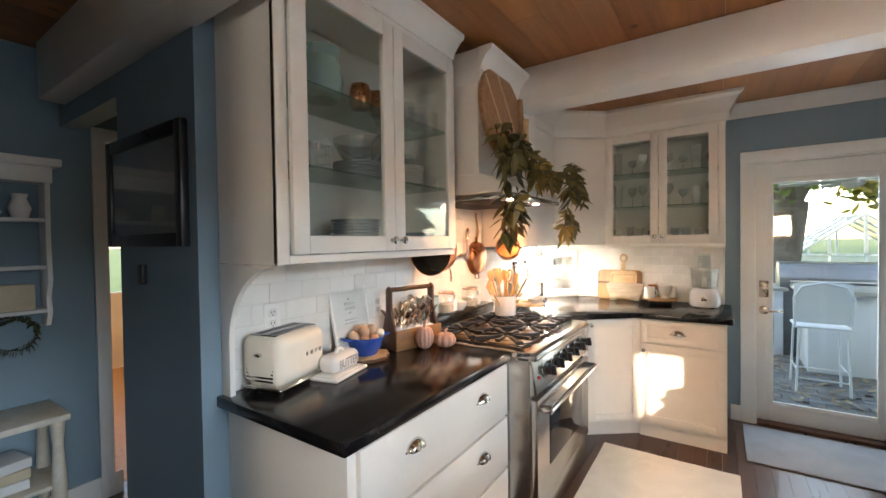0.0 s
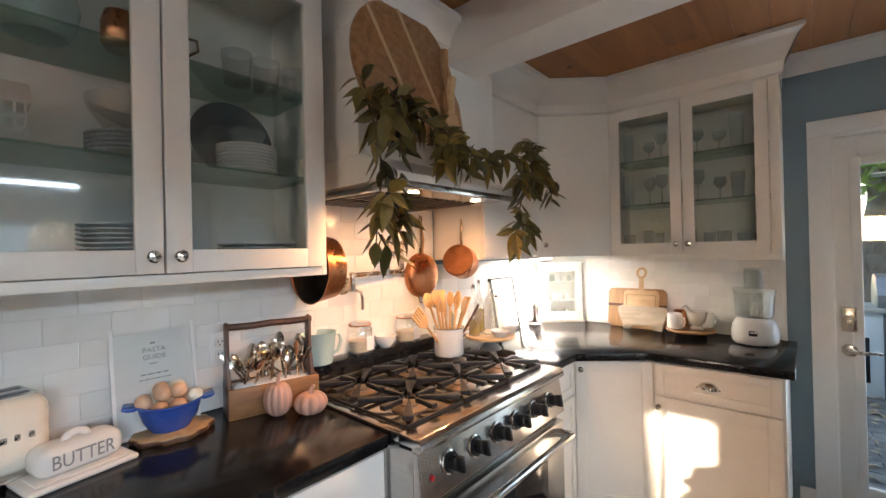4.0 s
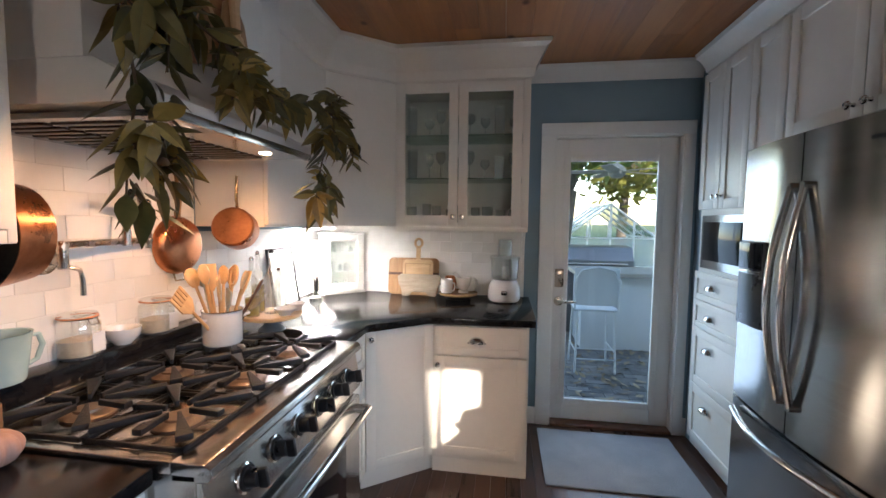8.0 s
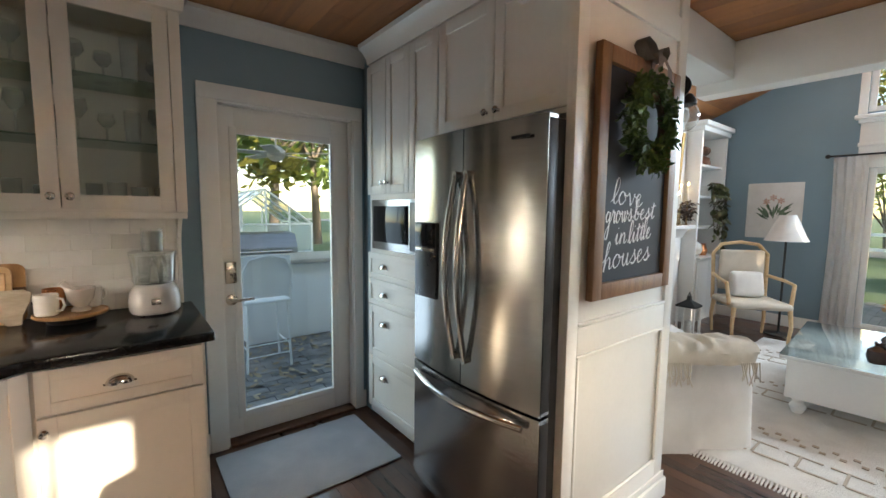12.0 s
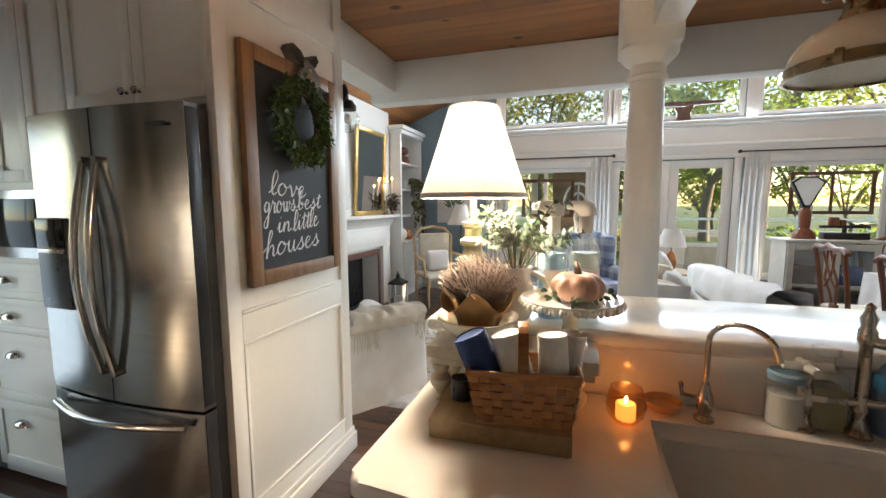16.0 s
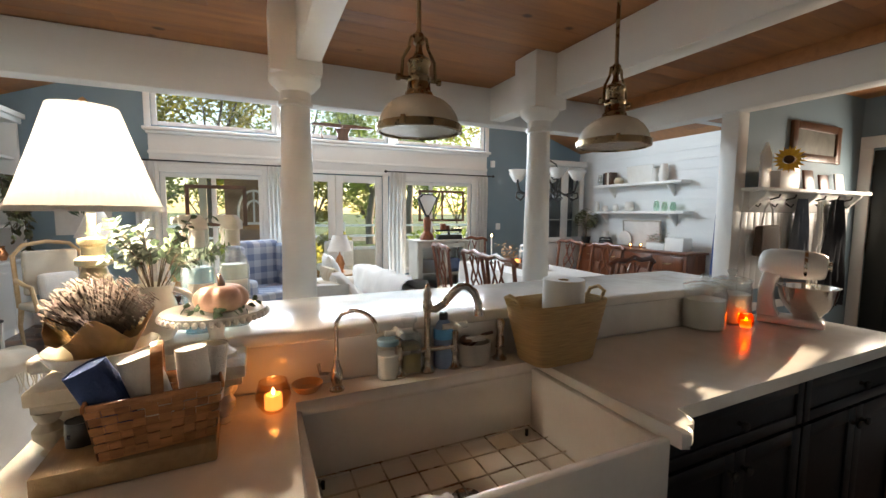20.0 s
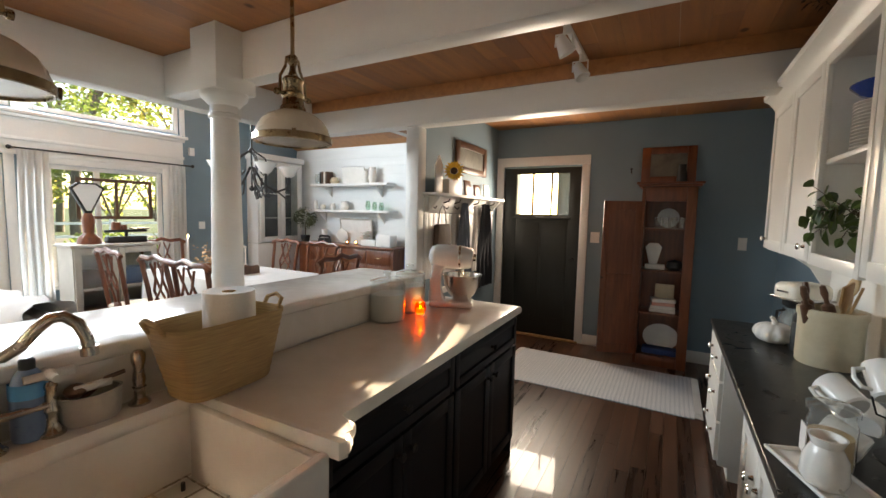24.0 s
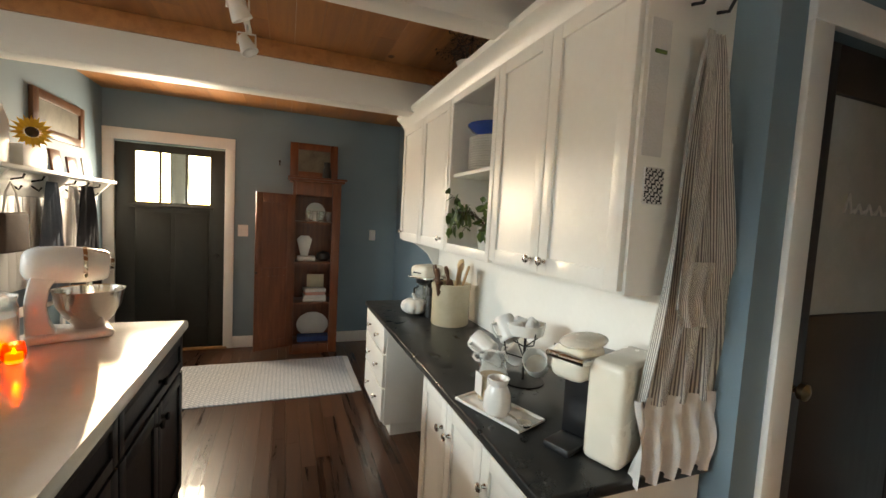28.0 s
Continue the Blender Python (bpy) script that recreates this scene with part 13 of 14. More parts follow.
# ---- on the tiled wall ----
pf = thing("pot_filler", "brushed nickel folding pot filler tap", "tap", base=(WX, 2.63, 1.315))
X0 = WX + 0.012
part("flange", Shape().lathe([(0.0, 0), (0.043, 0), (0.043, 0.006), (0.024, 0.016), (0.016, 0.03), (0.0, 0.03)], 28, pose(X0, 2.63, 1.315, 0, 90, 0)), NICKEL, pf)
part("valve_body", Shape().cyl((X0 + 0.02, 2.63, 1.315), (X0 + 0.075, 2.63, 1.315), 0.013, n=16, bev=0.002).cyl((X0 + 0.075, 2.63, 1.29), (X0 + 0.075, 2.63, 1.375), 0.014, n=18, bev=0.003), NICKEL, pf)
part("lever", Shape().tube([(X0 + 0.075, 2.63, 1.30), (X0 + 0.09, 2.665, 1.285), (X0 + 0.09, 2.672, 1.25), (X0 + 0.09, 2.672, 1.205)], 0.006, 8, 0.008), NICKEL, pf)
part("arm", Shape().tube([(X0 + 0.075, 2.63, 1.362), (X0 + 0.05, 2.80, 1.362), (X0 + 0.03, 2.97, 1.362)], 0.0115, 12), NICKEL, pf, "lower folding arm")
part("elbow", Shape().cyl((X0 + 0.03, 2.975, 1.33), (X0 + 0.03, 2.975, 1.50), 0.011, n=16, bev=0.003).ball((X0 + 0.03, 2.975, 1.505), 0.013).ball((X0 + 0.03, 2.975, 1.362), 0.016), NICKEL, pf)
part("spout", Shape().tube([(X0 + 0.03, 2.975, 1.475), (X0 + 0.06, 2.93, 1.465), (X0 + 0.09, 2.88, 1.49), (X0 + 0.12, 2.84, 1.525), (X0 + 0.14, 2.80, 1.53), (X0 + 0.155, 2.765, 1.505), (X0 + 0.16, 2.76, 1.44), (X0 + 0.16, 2.76, 1.39)], 0.0115, 12).lathe([(0.0, 0), (0.013, 0), (0.013, 0.05), (0.0, 0.05)], 16, Matrix.Translation((X0 + 0.16, 2.76, 1.355))), NICKEL, pf, "curved spout")


def copper_pan(y, z, r, depth, top, label, handle_mat, spin=0.0, helper=False, flip=False):
    """A pan hung by its handle, base towards the room."""
    p = thing("copper_pan", label, "pan", pose(WX + 0.012, y, z, 0, 0, 90), group="copper pans")
    body = [(0.0, depth), (r * 0.8, depth), (r * 0.9, depth * 0.85), (r, 0.012), (r, 0.006), (r * 0.97, 0.008), (r * 0.86, depth * 0.82), (0.0, depth * 0.93)]
    part("bowl", Shape().lathe(body, 40, Matrix.Rotation(radians(90), 4, "X")), COPPER, p, "worn copper bowl")
    hz = top - z
    part("handle", Shape().tube([(0, -0.018, r * 0.96), (spin * 0.35, -0.03, r + (hz - r) * 0.35), (spin, -0.014, hz - 0.02)], 0.009, 8, 0.007), handle_mat, p)
    part("hanging_ring", Shape().tube([(spin + 0.011 * math.cos(a), -0.012, hz - 0.012 + 0.014 * math.sin(a)) for a in [2 * math.pi * i / 14 for i in range(14)]], 0.003, 6, loop=True), BRASS, p)
    part("bracket", Shape().box(-0.012, -0.024, r * 0.90, 0.012, -0.008, r * 1.22, 0.004), BRASS, p, "brass handle bracket")
    if helper:
        part("helper_handle", Shape().tube([(-0.028, -0.014, -r * 0.96), (-0.024, -0.02, -r - 0.026), (0.024, -0.02, -r - 0.026), (0.028, -0.014, -r * 0.96)], 0.004, 8), BRASS, p)
    single("hook", Shape().tube([(WX + 0.0105, y + spin, top + 0.012), (WX + 0.03, y + spin, top + 0.006), (WX + 0.034, y + spin, top - 0.006), (WX + 0.026, y + spin, top - 0.012)], 0.003, 6), BRASS, "small brass hook on the tiles", "hook", base=(WX + 0.01, y + spin, top))


bp = thing("copper_pan", "large worn copper pan hung against the cabinet side", "pan", pose(-0.872, 2.374, 1.405, 0, 0, 180), group="copper pans")
part("bowl", Shape().lathe([(0.0, 0.105), (0.105, 0.105), (0.122, 0.092), (0.136, 0.012), (0.140, 0.0), (0.137, 0.0), (0.133, 0.012), (0.119, 0.09), (0.0, 0.101)], 48, Matrix.Rotation(radians(90), 4, "X")), COPPER, bp, "worn copper bowl")
part("lining", Shape().lathe([(0.1355, 0.004), (0.132, 0.012), (0.1175, 0.089), (0.0, 0.099)], 48, Matrix.Rotation(radians(90), 4, "X")), surface("dark_tin_lining", (0.030, 0.024, 0.020), (0.085, 0.065, 0.05), 0.35, 0.7, 9), bp, "dark tin lining")
part("handle", Shape().tube([(0, -0.02, 0.134), (0, -0.034, 0.17), (0, -0.016, 0.265)], 0.009, 8, 0.007), BRASS, bp)
part("rivet", Shape().ball((0.012, -0.024, 0.128), 0.005, 8).ball((-0.012, -0.024, 0.128), 0.005, 8), BRASS, bp)
single("hook", Shape().tube([(-0.872, 2.366, 1.682), (-0.872, 2.395, 1.676), (-0.872, 2.399, 1.664), (-0.872, 2.391, 1.658)], 0.003, 6), BRASS, "small brass hook on the cabinet side", "hook", base=(-0.872, 2.366, 1.67))
copper_pan(3.135, 1.333, 0.122, 0.045, 1.648, "copper frying pan with wooden handle", OAK, 0.0, True)
sp = thing("copper_saucepan", "small copper saucepan hung by its handle", "pan", pose(WX + 0.012, 3.215, 1.40, 0, 0, 90), group="copper pans")
# it hangs on the side of the wall unit, tilted outwards
sp.matrix_basis = pose(-0.80, 3.245, 1.395, 0, 0, 20)
part("bowl", Shape().lathe([(0.0, 0.095), (0.076, 0.095), (0.083, 0.087), (0.086, 0.004), (0.086, 0.0), (0.083, 0.0), (0.080, 0.084), (0.0, 0.091)], 36, Matrix.Rotation(radians(78), 4, "X")), COPPER, sp, "copper bowl")
part("handle", Shape().tube([(0, -0.012, 0.082), (0.0, -0.03, 0.13), (0.0, -0.012, 0.235)], 0.007, 8, 0.006), BRASS, sp)

# ---- on the hood ----
ST = surface("pale_inlay", (0.50, 0.34, 0.18), (0.66, 0.48, 0.28), 0.45)
rbm = pose(-0.49, 2.60, 1.87, 0, -6, 0) @ Matrix.Rotation(radians(90), 4, "Z")
rb_ = thing("round_board", "large round acacia board with pale stripes", "cutting board", rbm)
R0 = 0.262
part("disc", Shape().lathe([(0.0, 0.0), (R0 - 0.006, 0.0), (R0, 0.006), (R0, 0.016), (R0 - 0.006, 0.022), (0.0, 0.022)], 64, Matrix.Translation((0, 0.022, R0)) @ Matrix.Rotation(radians(90), 4, "X")), ACACIA, rb_)
for off in (-0.075, 0.075):
    hl = math.sqrt(R0 * R0 - off * off) - 0.004
    part("stripe", Shape().box(off - 0.008, -0.0012, R0 - hl, off + 0.008, 0.006, R0 + hl, m=Matrix.Translation((0, 0, R0)) @ Matrix.Rotation(radians(-28), 4, "Y") @ Matrix.Translation((0, 0, -R0))), ST, rb_, "pale inlaid stripe", smooth=False)
for y, x, lean, w, h, grip, mat in ((2.815, -0.455, -6, 0.10, 0.30, 0.17, OAK), (2.745, -0.43, 4, 0.085, 0.20, 0.15, MAPLE)):
    m = pose(x, y, 1.80, 0, -5, 0) @ Matrix.Rotation(radians(90), 4, "Z") @ Matrix.Rotation(radians(lean), 4, "Y")
    p = thing("paddle_board", "wooden paddle board leaning on the hood", "cutting board", m)
    part("blade", Shape().prism([(-w / 2, 0.0), (w / 2, 0.0), (w / 2, h - 0.05), (w * 0.3, h), (-w * 0.3, h), (-w / 2, h - 0.05)], 0.014, None, 0.004), mat, p)
    part("grip", Shape().tube([(0, 0.007, h - 0.01), (0.0, 0.007, h + grip * 0.6), (0.012, 0.007, h + grip)], 0.013, 8, 0.018), mat, p)

gr = thing("leaf_garland", "trailing leafy garland draped over the range hood", "garland", base=(-0.36, 2.8, 1.75))
rg_ = random.Random(17)
vine, green, gold = Shape(), Shape(), Shape()
runs = [
    [(-0.44, 2.30, 1.93), (-0.38, 2.42, 1.92), (-0.34, 2.55, 1.87), (-0.32, 2.68, 1.80), (-0.31, 2.80, 1.80), (-0.30, 2.92, 1.84), (-0.29, 3.04, 1.84), (-0.28, 3.14, 1.80), (-0.26, 3.20, 1.70)],
    [(-0.42, 2.32, 1.92), (-0.40, 2.34, 1.80), (-0.38, 2.335, 1.70), (-0.40, 2.33, 1.58), (-0.41, 2.33, 1.48)],
    [(-0.40, 2.40, 1.92), (-0.36, 2.40, 1.84), (-0.35, 2.38, 1.75)],
    [(-0.29, 3.02, 1.84), (-0.29, 3.01, 1.70), (-0.31, 3.00, 1.60), (-0.32, 2.99, 1.49)],
    [(-0.27, 3.14, 1.82), (-0.25, 3.18, 1.74), (-0.25, 3.18, 1.66)],
    [(-0.35, 2.50, 1.90), (-0.32, 2.62, 1.84), (-0.33, 2.74, 1.78), (-0.33, 2.86, 1.84)],
    [(-0.43, 2.32, 1.94), (-0.40, 2.44, 1.97), (-0.37, 2.54, 1.94)],
]
for run in runs:
    vine.tube(run, 0.004, 6, 0.002)
    for a, b in zip(run, run[1:]):
        L_ = (Vector(b) - Vector(a)).length
        hang = run in (runs[1], runs[2], runs[3], runs[4])
        n = max(2, int(L_ / (0.033 if hang else 0.023)))
        leafy(green, a, b, n, 0.072 if hang else 0.068, rg_, 0.50, 0.6 if hang else 0.3, 0.4)
        leafy(gold, a, b, max(1, n // 2), 0.07, rg_, 0.48, 0.6, 0.4)
for c, r, n in (((-0.43, 2.36, 1.90), 0.12, 15), ((-0.36, 2.62, 1.80), 0.08, 8), ((-0.30, 3.06, 1.80), 0.11, 12), ((-0.38, 2.34, 1.64), 0.07, 4), ((-0.40, 2.33, 1.54), 0.09, 6), ((-0.32, 3.0, 1.55), 0.07, 7)):
    for i in range(n):
        d = Vector((abs(rg_.gauss(0.3, 0.6)), rg_.gauss(0, 1), rg_.gauss(0.1, 0.8))).normalized()
        p0 = Vector(c) + d * r * 0.3
        p1 = Vector(c) + d * r
        vine.tube([p0, p1], 0.0025, 5)
        leafy(green if i % 3 else gold, p0, p1, 5, 0.074, rg_, 0.50, 0.4, 0.4)
part("vine", vine, STEM, gr, "brown vine")
tagged(part("green_leaves", green, surface("olive_leaf", (0.030, 0.034, 0.009), (0.15, 0.125, 0.034), 0.40, 0, 5, bump=0.08, fine=60, per="island", rough_var=0.12), gr, "olive green pointed leaves"), kind="stuff")
tagged(part("gold_leaves", gold, LEAFY, gr, "yellowish pointed leaves"), kind="stuff")

# ---- inside the glazed cabinet on the range wall ----
Z0, Z1, Z2 = 1.388 + 0.0185, 1.388 + 0.3385, 1.388 + 0.6285
cab = lambda y, z, d=-0.85, rz=0: pose(d, y, z, 0, 0, rz)
GREYP = surface("blue_grey_plate", (0.30, 0.34, 0.35), (0.46, 0.50, 0.51), 0.25)
DARKP = surface("dark_blue_platter", (0.05, 0.075, 0.085), (0.10, 0.13, 0.14), 0.25)


def stack(y, z, n, r, mat, label, gap=0.012, x=-0.85):
    plates(x, y, z, n, r, mat, label, gap)


stack(1.80, Z0, 11, 0.105, GREYP, "stack of blue-grey dinner plates", 0.0125)
stack(2.17, Z0, 7, 0.125, GREYP, "wide stack of blue-grey plates")
stack(1.995, Z0, 5, 0.085, CERAMIC, "stack of small white plates", 0.013)
stack(1.83, Z1, 5, 0.115, GREYP, "blue-grey plates on the glass shelf")
stack(2.14, Z1, 8, 0.095, CERAMIC, "stack of white side plates on glass shelf", 0.011)
single("shallow_bowl", Shape().lathe([(0.0, 0), (0.05, 0), (0.06, 0.008), (0.10, 0.035), (0.105, 0.05), (0.095, 0.04), (0.0, 0.01)], 28), CERAMIC, "shallow white bowl at the cabinet bottom", "bowl", cab(1.53, Z0))
single("glass_bowl", Shape().lathe([(0.0, 0), (0.05, 0), (0.075, 0.02), (0.11, 0.075), (0.115, 0.10), (0.11, 0.10), (0.1, 0.07), (0.0, 0.012)], 28), JARGLASS, "glass bowl on the plate stack", "bowl", cab(1.83, Z1 + 0.072))
single("small_bowl", Shape().lathe([(0.0, 0), (0.03, 0), (0.04, 0.008), (0.055, 0.04), (0.057, 0.055), (0.053, 0.05), (0.0, 0.01)], 24), JARGLASS, "small glass bowl on white plates", "bowl", cab(2.14, Z1 + 0.10))
single("platter", Shape().lathe([(0.0, 0), (0.10, 0.0), (0.135, 0.012), (0.14, 0.018), (0.10, 0.008), (0.0, 0.006)], 40), DARKP, "large dark blue platter standing on edge", "platter", pose(-0.955, 2.13, Z1 + 0.138, 0, 80, 0))
single("white_box", Shape().box(-0.03, -0.03, 0, 0.03, 0.03, 0.075, 0.004), PAPER, "small white card box on the shelf", "box", cab(2.325, Z1, -0.80))
vh = thing("lattice_house", "white openwork metal candle house", "ornament", cab(1.56, Z1, -0.83))
s = Shape()
for i in range(6):
    s.box(-0.05, -0.045 + i * 0.018 - 0.002, 0, -0.046, -0.045 + i * 0.018 + 0.002, 0.10).box(0.046, -0.045 + i * 0.018 - 0.002, 0, 0.05, -0.045 + i * 0.018 + 0.002, 0.10)
for z in (0.0, 0.03, 0.065, 0.098):
    s.box(-0.05, -0.05, z, 0.05, -0.046, z + 0.004).box(-0.05, 0.046, z, 0.05, 0.05, z + 0.004).box(0.046, -0.05, z, 0.05, 0.05, z + 0.004).box(-0.05, -0.05, z, -0.046, 0.05, z + 0.004)
part("lattice", s, TRIM, vh, smooth=False)
part("roof", Shape().prism([(-0.056, 0.10), (0.056, 0.10), (0.0, 0.16)], 0.11, Matrix.Translation((0, -0.055, 0)), 0.002), TRIM, vh)
vs = thing("aqua_pitcher", "pale aqua ceramic pitcher on the glass shelf", "pitcher", cab(1.63, Z2, -0.85, 90))
part("body", Shape().lathe([(0.0, 0), (0.06, 0), (0.075, 0.03), (0.085, 0.08), (0.07, 0.14), (0.06, 0.165), (0.075, 0.20), (0.07, 0.20), (0.055, 0.165), (0.075, 0.08), (0.0, 0.01)], 30), AQUA, vs)
part("handle", Shape().tube([(-0.07, 0, 0.185), (-0.12, 0, 0.17), (-0.13, 0, 0.10), (-0.082, 0, 0.06)], 0.009, 8), AQUA, vs)
for y in (1.79, 1.90):
    g = thing("copper_mug", "shiny copper mug on the glass shelf", "mug", cab(y, Z2, -0.80, 60), group="copper mugs")
    part("cup", Shape().lathe([(0.0, 0), (0.035, 0), (0.045, 0.015), (0.045, 0.07), (0.037, 0.10), (0.035, 0.10), (0.042, 0.07), (0.0, 0.01)], 28), COPPER, g)
    part("handle", Shape().tube([(0.042, 0, 0.085), (0.072, 0, 0.08), (0.075, 0, 0.05), (0.045, 0, 0.03)], 0.004, 8), BRASS, g)


def tumbler(m, r, h, label="clear glass tumbler in the cabinet", stem=False):
    if stem:
        pr = [(0.0, 0), (r * 0.9, 0), (r * 0.9, 0.003), (0.006, 0.008), (0.004, h * 0.5), (r * 0.5, h * 0.56), (r, h * 0.75), (r * 0.85, h), (r * 0.82, h), (r * 0.95, h * 0.75), (r * 0.4, h * 0.58), (0.0, h * 0.56)]
    else:
        pr = [(0.0, 0), (r * 0.85, 0), (r, h), (r * 0.95, h), (r * 0.8, 0.008), (0.0, 0.008)]
    g = single("glass", Shape().lathe(pr, 18), JARGLASS, label, "glass", m, group="cabinet glassware")
    g.visible_shadow = False


for y in (2.09, 2.185, 2.285):
    tumbler(cab(y, Z2, -0.80), 0.047, 0.10, "round clear stemless glass on the shelf")
rq = random.Random(9)
for z, items in ((1.41 + 0.0185, 9), (1.41 + 0.3085, 8), (1.41 + 0.5785, 8)):
    for i in range(items):
        tumbler(pose(-0.30 + 0.75 * (i + 0.5) / items, 4.27 + 0.10 * (i % 2), z), 0.032 + 0.006 * rq.random(), 0.09 + 0.05 * rq.random() if z < 1.5 else 0.13 + 0.06 * rq.random(), "clear stemmed glass in the cabinet" if z > 1.6 and i % 3 else "clear glass tumbler in the cabinet", z > 1.6 and i % 3 > 0)

# ---- outlets ----
def outlet(m):
    o = thing("wall_outlet", "white double wall outlet on the tiles", "outlet", m, group="wall outlets")
    part("cover", Shape().box(-0.036, -0.006, -0.058, 0.036, 0, 0.058, 0.003), TRIM, o)
    for z in (-0.022, 0.022):
        r = part("socket", Shape().box(-0.017, -0.0075, z - 0.015, 0.017, -0.0055, z + 0.015, 0.003), CERAMIC, o)
        part("slots", Shape().box(-0.008, -0.0085, z - 0.002, -0.005, -0.0073, z + 0.008).box(0.005, -0.0085, z - 0.002, 0.008, -0.0073, z + 0.008).cyl((0, -0.0085, z - 0.008), (0, -0.0072, z - 0.008), 0.0028, n=8), BLACK, r)


outlet(pose(WX + 0.0115, 1.50, 1.16, 0, 0, 90))
outlet(pose(WX + 0.0115, 2.10, 1.13, 0, 0, 90))

# ---- chalkboard on the refrigerator end panel ----
CHALK = surface("chalkboard_black", (0.010, 0.012, 0.014), (0.026, 0.029, 0.033), 0.7, 0, 3, bump=0.03)
CHALKW = surface("white_chalk_paint", (0.66, 0.66, 0.65), (0.80, 0.80, 0.79), 0.8, 0, 30)
FRAMEW = surface("brown_stained_pine", (0.15, 0.070, 0.028), (0.33, 0.175, 0.08), 0.45, 0, 3, (10, 10, 1.3), 0.12, 30)
cb = thing("chalkboard", "wood-framed chalkboard with white script lettering", "chalkboard", pose(1.597, 2.758, 1.10))
CW, CH, FW = 0.622, 0.93, 0.062
part("slate", Shape().box(FW - 0.004, -0.012, FW - 0.004, CW - FW + 0.004, -0.001, CH - FW + 0.004), CHALK, cb, "black writing surface", smooth=False)
for a in ((0, 0, FW, CH), (CW - FW, 0, CW, CH), (FW + 0.0005, 0, CW - FW - 0.0005, FW), (FW + 0.0005, CH - FW, CW - FW - 0.0005, CH)):
    part("frame_board", Shape().box(a[0], -0.03, a[1], a[2], 0, a[3], 0.004), FRAMEW, cb, "knotty brown stained wood")
GLYPHS = {}


def glyph(letter, advance, *strokes):
    """One letter of the brush script: smooth strokes on an x-height of one."""
    GLYPHS[letter] = (advance, strokes)


glyph("l", 0.58, [(-0.15, 0.1), (0.25, 0.6), (0.52, 1.5), (0.38, 2.0), (0.18, 1.6), (0.1, 0.5), (0.25, 0.0), (0.58, 0.3)])
glyph("o", 0.92, [(0.62, 0.85), (0.32, 1.0), (0.05, 0.5), (0.25, 0.0), (0.6, 0.2), (0.72, 0.6), (0.6, 0.92), (0.6, 0.72), (0.95, 0.75)])
glyph("v", 0.92, [(0.0, 0.7), (0.15, 0.95), (0.3, 0.5), (0.4, 0.0), (0.6, 0.4), (0.78, 0.95), (0.72, 0.78), (1.0, 0.7)])
glyph("e", 0.78, [(0.0, 0.35), (0.4, 0.6), (0.5, 0.9), (0.3, 1.0), (0.1, 0.6), (0.2, 0.05), (0.5, 0.05), (0.82, 0.4)])
glyph("g", 0.92, [(0.65, 0.85), (0.35, 1.0), (0.08, 0.6), (0.25, 0.15), (0.55, 0.4), (0.68, 0.95), (0.66, 0.0), (0.5, -1.1), (0.2, -1.25), (0.12, -0.8), (0.6, -0.1), (0.95, 0.3)])
glyph("r", 0.80, [(0.0, 0.3), (0.2, 0.9), (0.22, 1.1), (0.32, 0.9), (0.55, 0.9), (0.5, 0.3), (0.6, 0.0), (0.85, 0.3)])
glyph("w", 1.22, [(0.0, 0.6), (0.12, 0.95), (0.2, 0.3), (0.35, 0.0), (0.55, 0.5), (0.6, 0.95), (0.62, 0.3), (0.75, 0.0), (0.98, 0.5), (1.02, 0.95), (1.0, 0.75), (1.28, 0.7)])
glyph("s", 0.78, [(0.0, 0.2), (0.35, 0.8), (0.42, 1.1), (0.45, 0.8), (0.6, 0.35), (0.4, 0.0), (0.1, 0.12), (0.45, 0.08), (0.82, 0.4)])
glyph("b", 0.88, [(-0.1, 0.2), (0.3, 1.0), (0.46, 1.8), (0.32, 2.0), (0.18, 1.5), (0.14, 0.3), (0.3, 0.0), (0.6, 0.2), (0.6, 0.7), (0.4, 0.75), (0.45, 0.55), (0.9, 0.55)])
glyph("t", 0.62, [(0.0, 0.3), (0.3, 0.9), (0.42, 1.6), (0.32, 0.8), (0.3, 0.2), (0.45, 0.0), (0.7, 0.3)], [(0.02, 1.12), (0.36, 1.2), (0.72, 1.32)])
glyph("i", 0.54, [(0.0, 0.3), (0.2, 0.95), (0.18, 0.3), (0.3, 0.0), (0.58, 0.3)], [(0.25, 1.36), (0.27, 1.42), (0.29, 1.46)])
glyph("n", 0.92, [(0.0, 0.3), (0.15, 0.95), (0.15, 0.5), (0.12, 0.0), (0.2, 0.5), (0.45, 0.95), (0.6, 0.7), (0.58, 0.2), (0.7, 0.0), (0.98, 0.3)])
glyph("h", 0.92, [(-0.25, 0.4), (0.2, 1.0), (0.42, 1.8), (0.3, 2.05), (0.17, 1.5), (0.1, -0.1), (0.2, 0.5), (0.45, 0.9), (0.6, 0.6), (0.6, 0.15), (0.72, 0.0), (0.98, 0.3)])
glyph("u", 0.92, [(0.0, 0.6), (0.12, 0.95), (0.12, 0.3), (0.3, 0.0), (0.5, 0.3), (0.6, 0.95), (0.6, 0.3), (0.72, 0.0), (0.98, 0.3)])


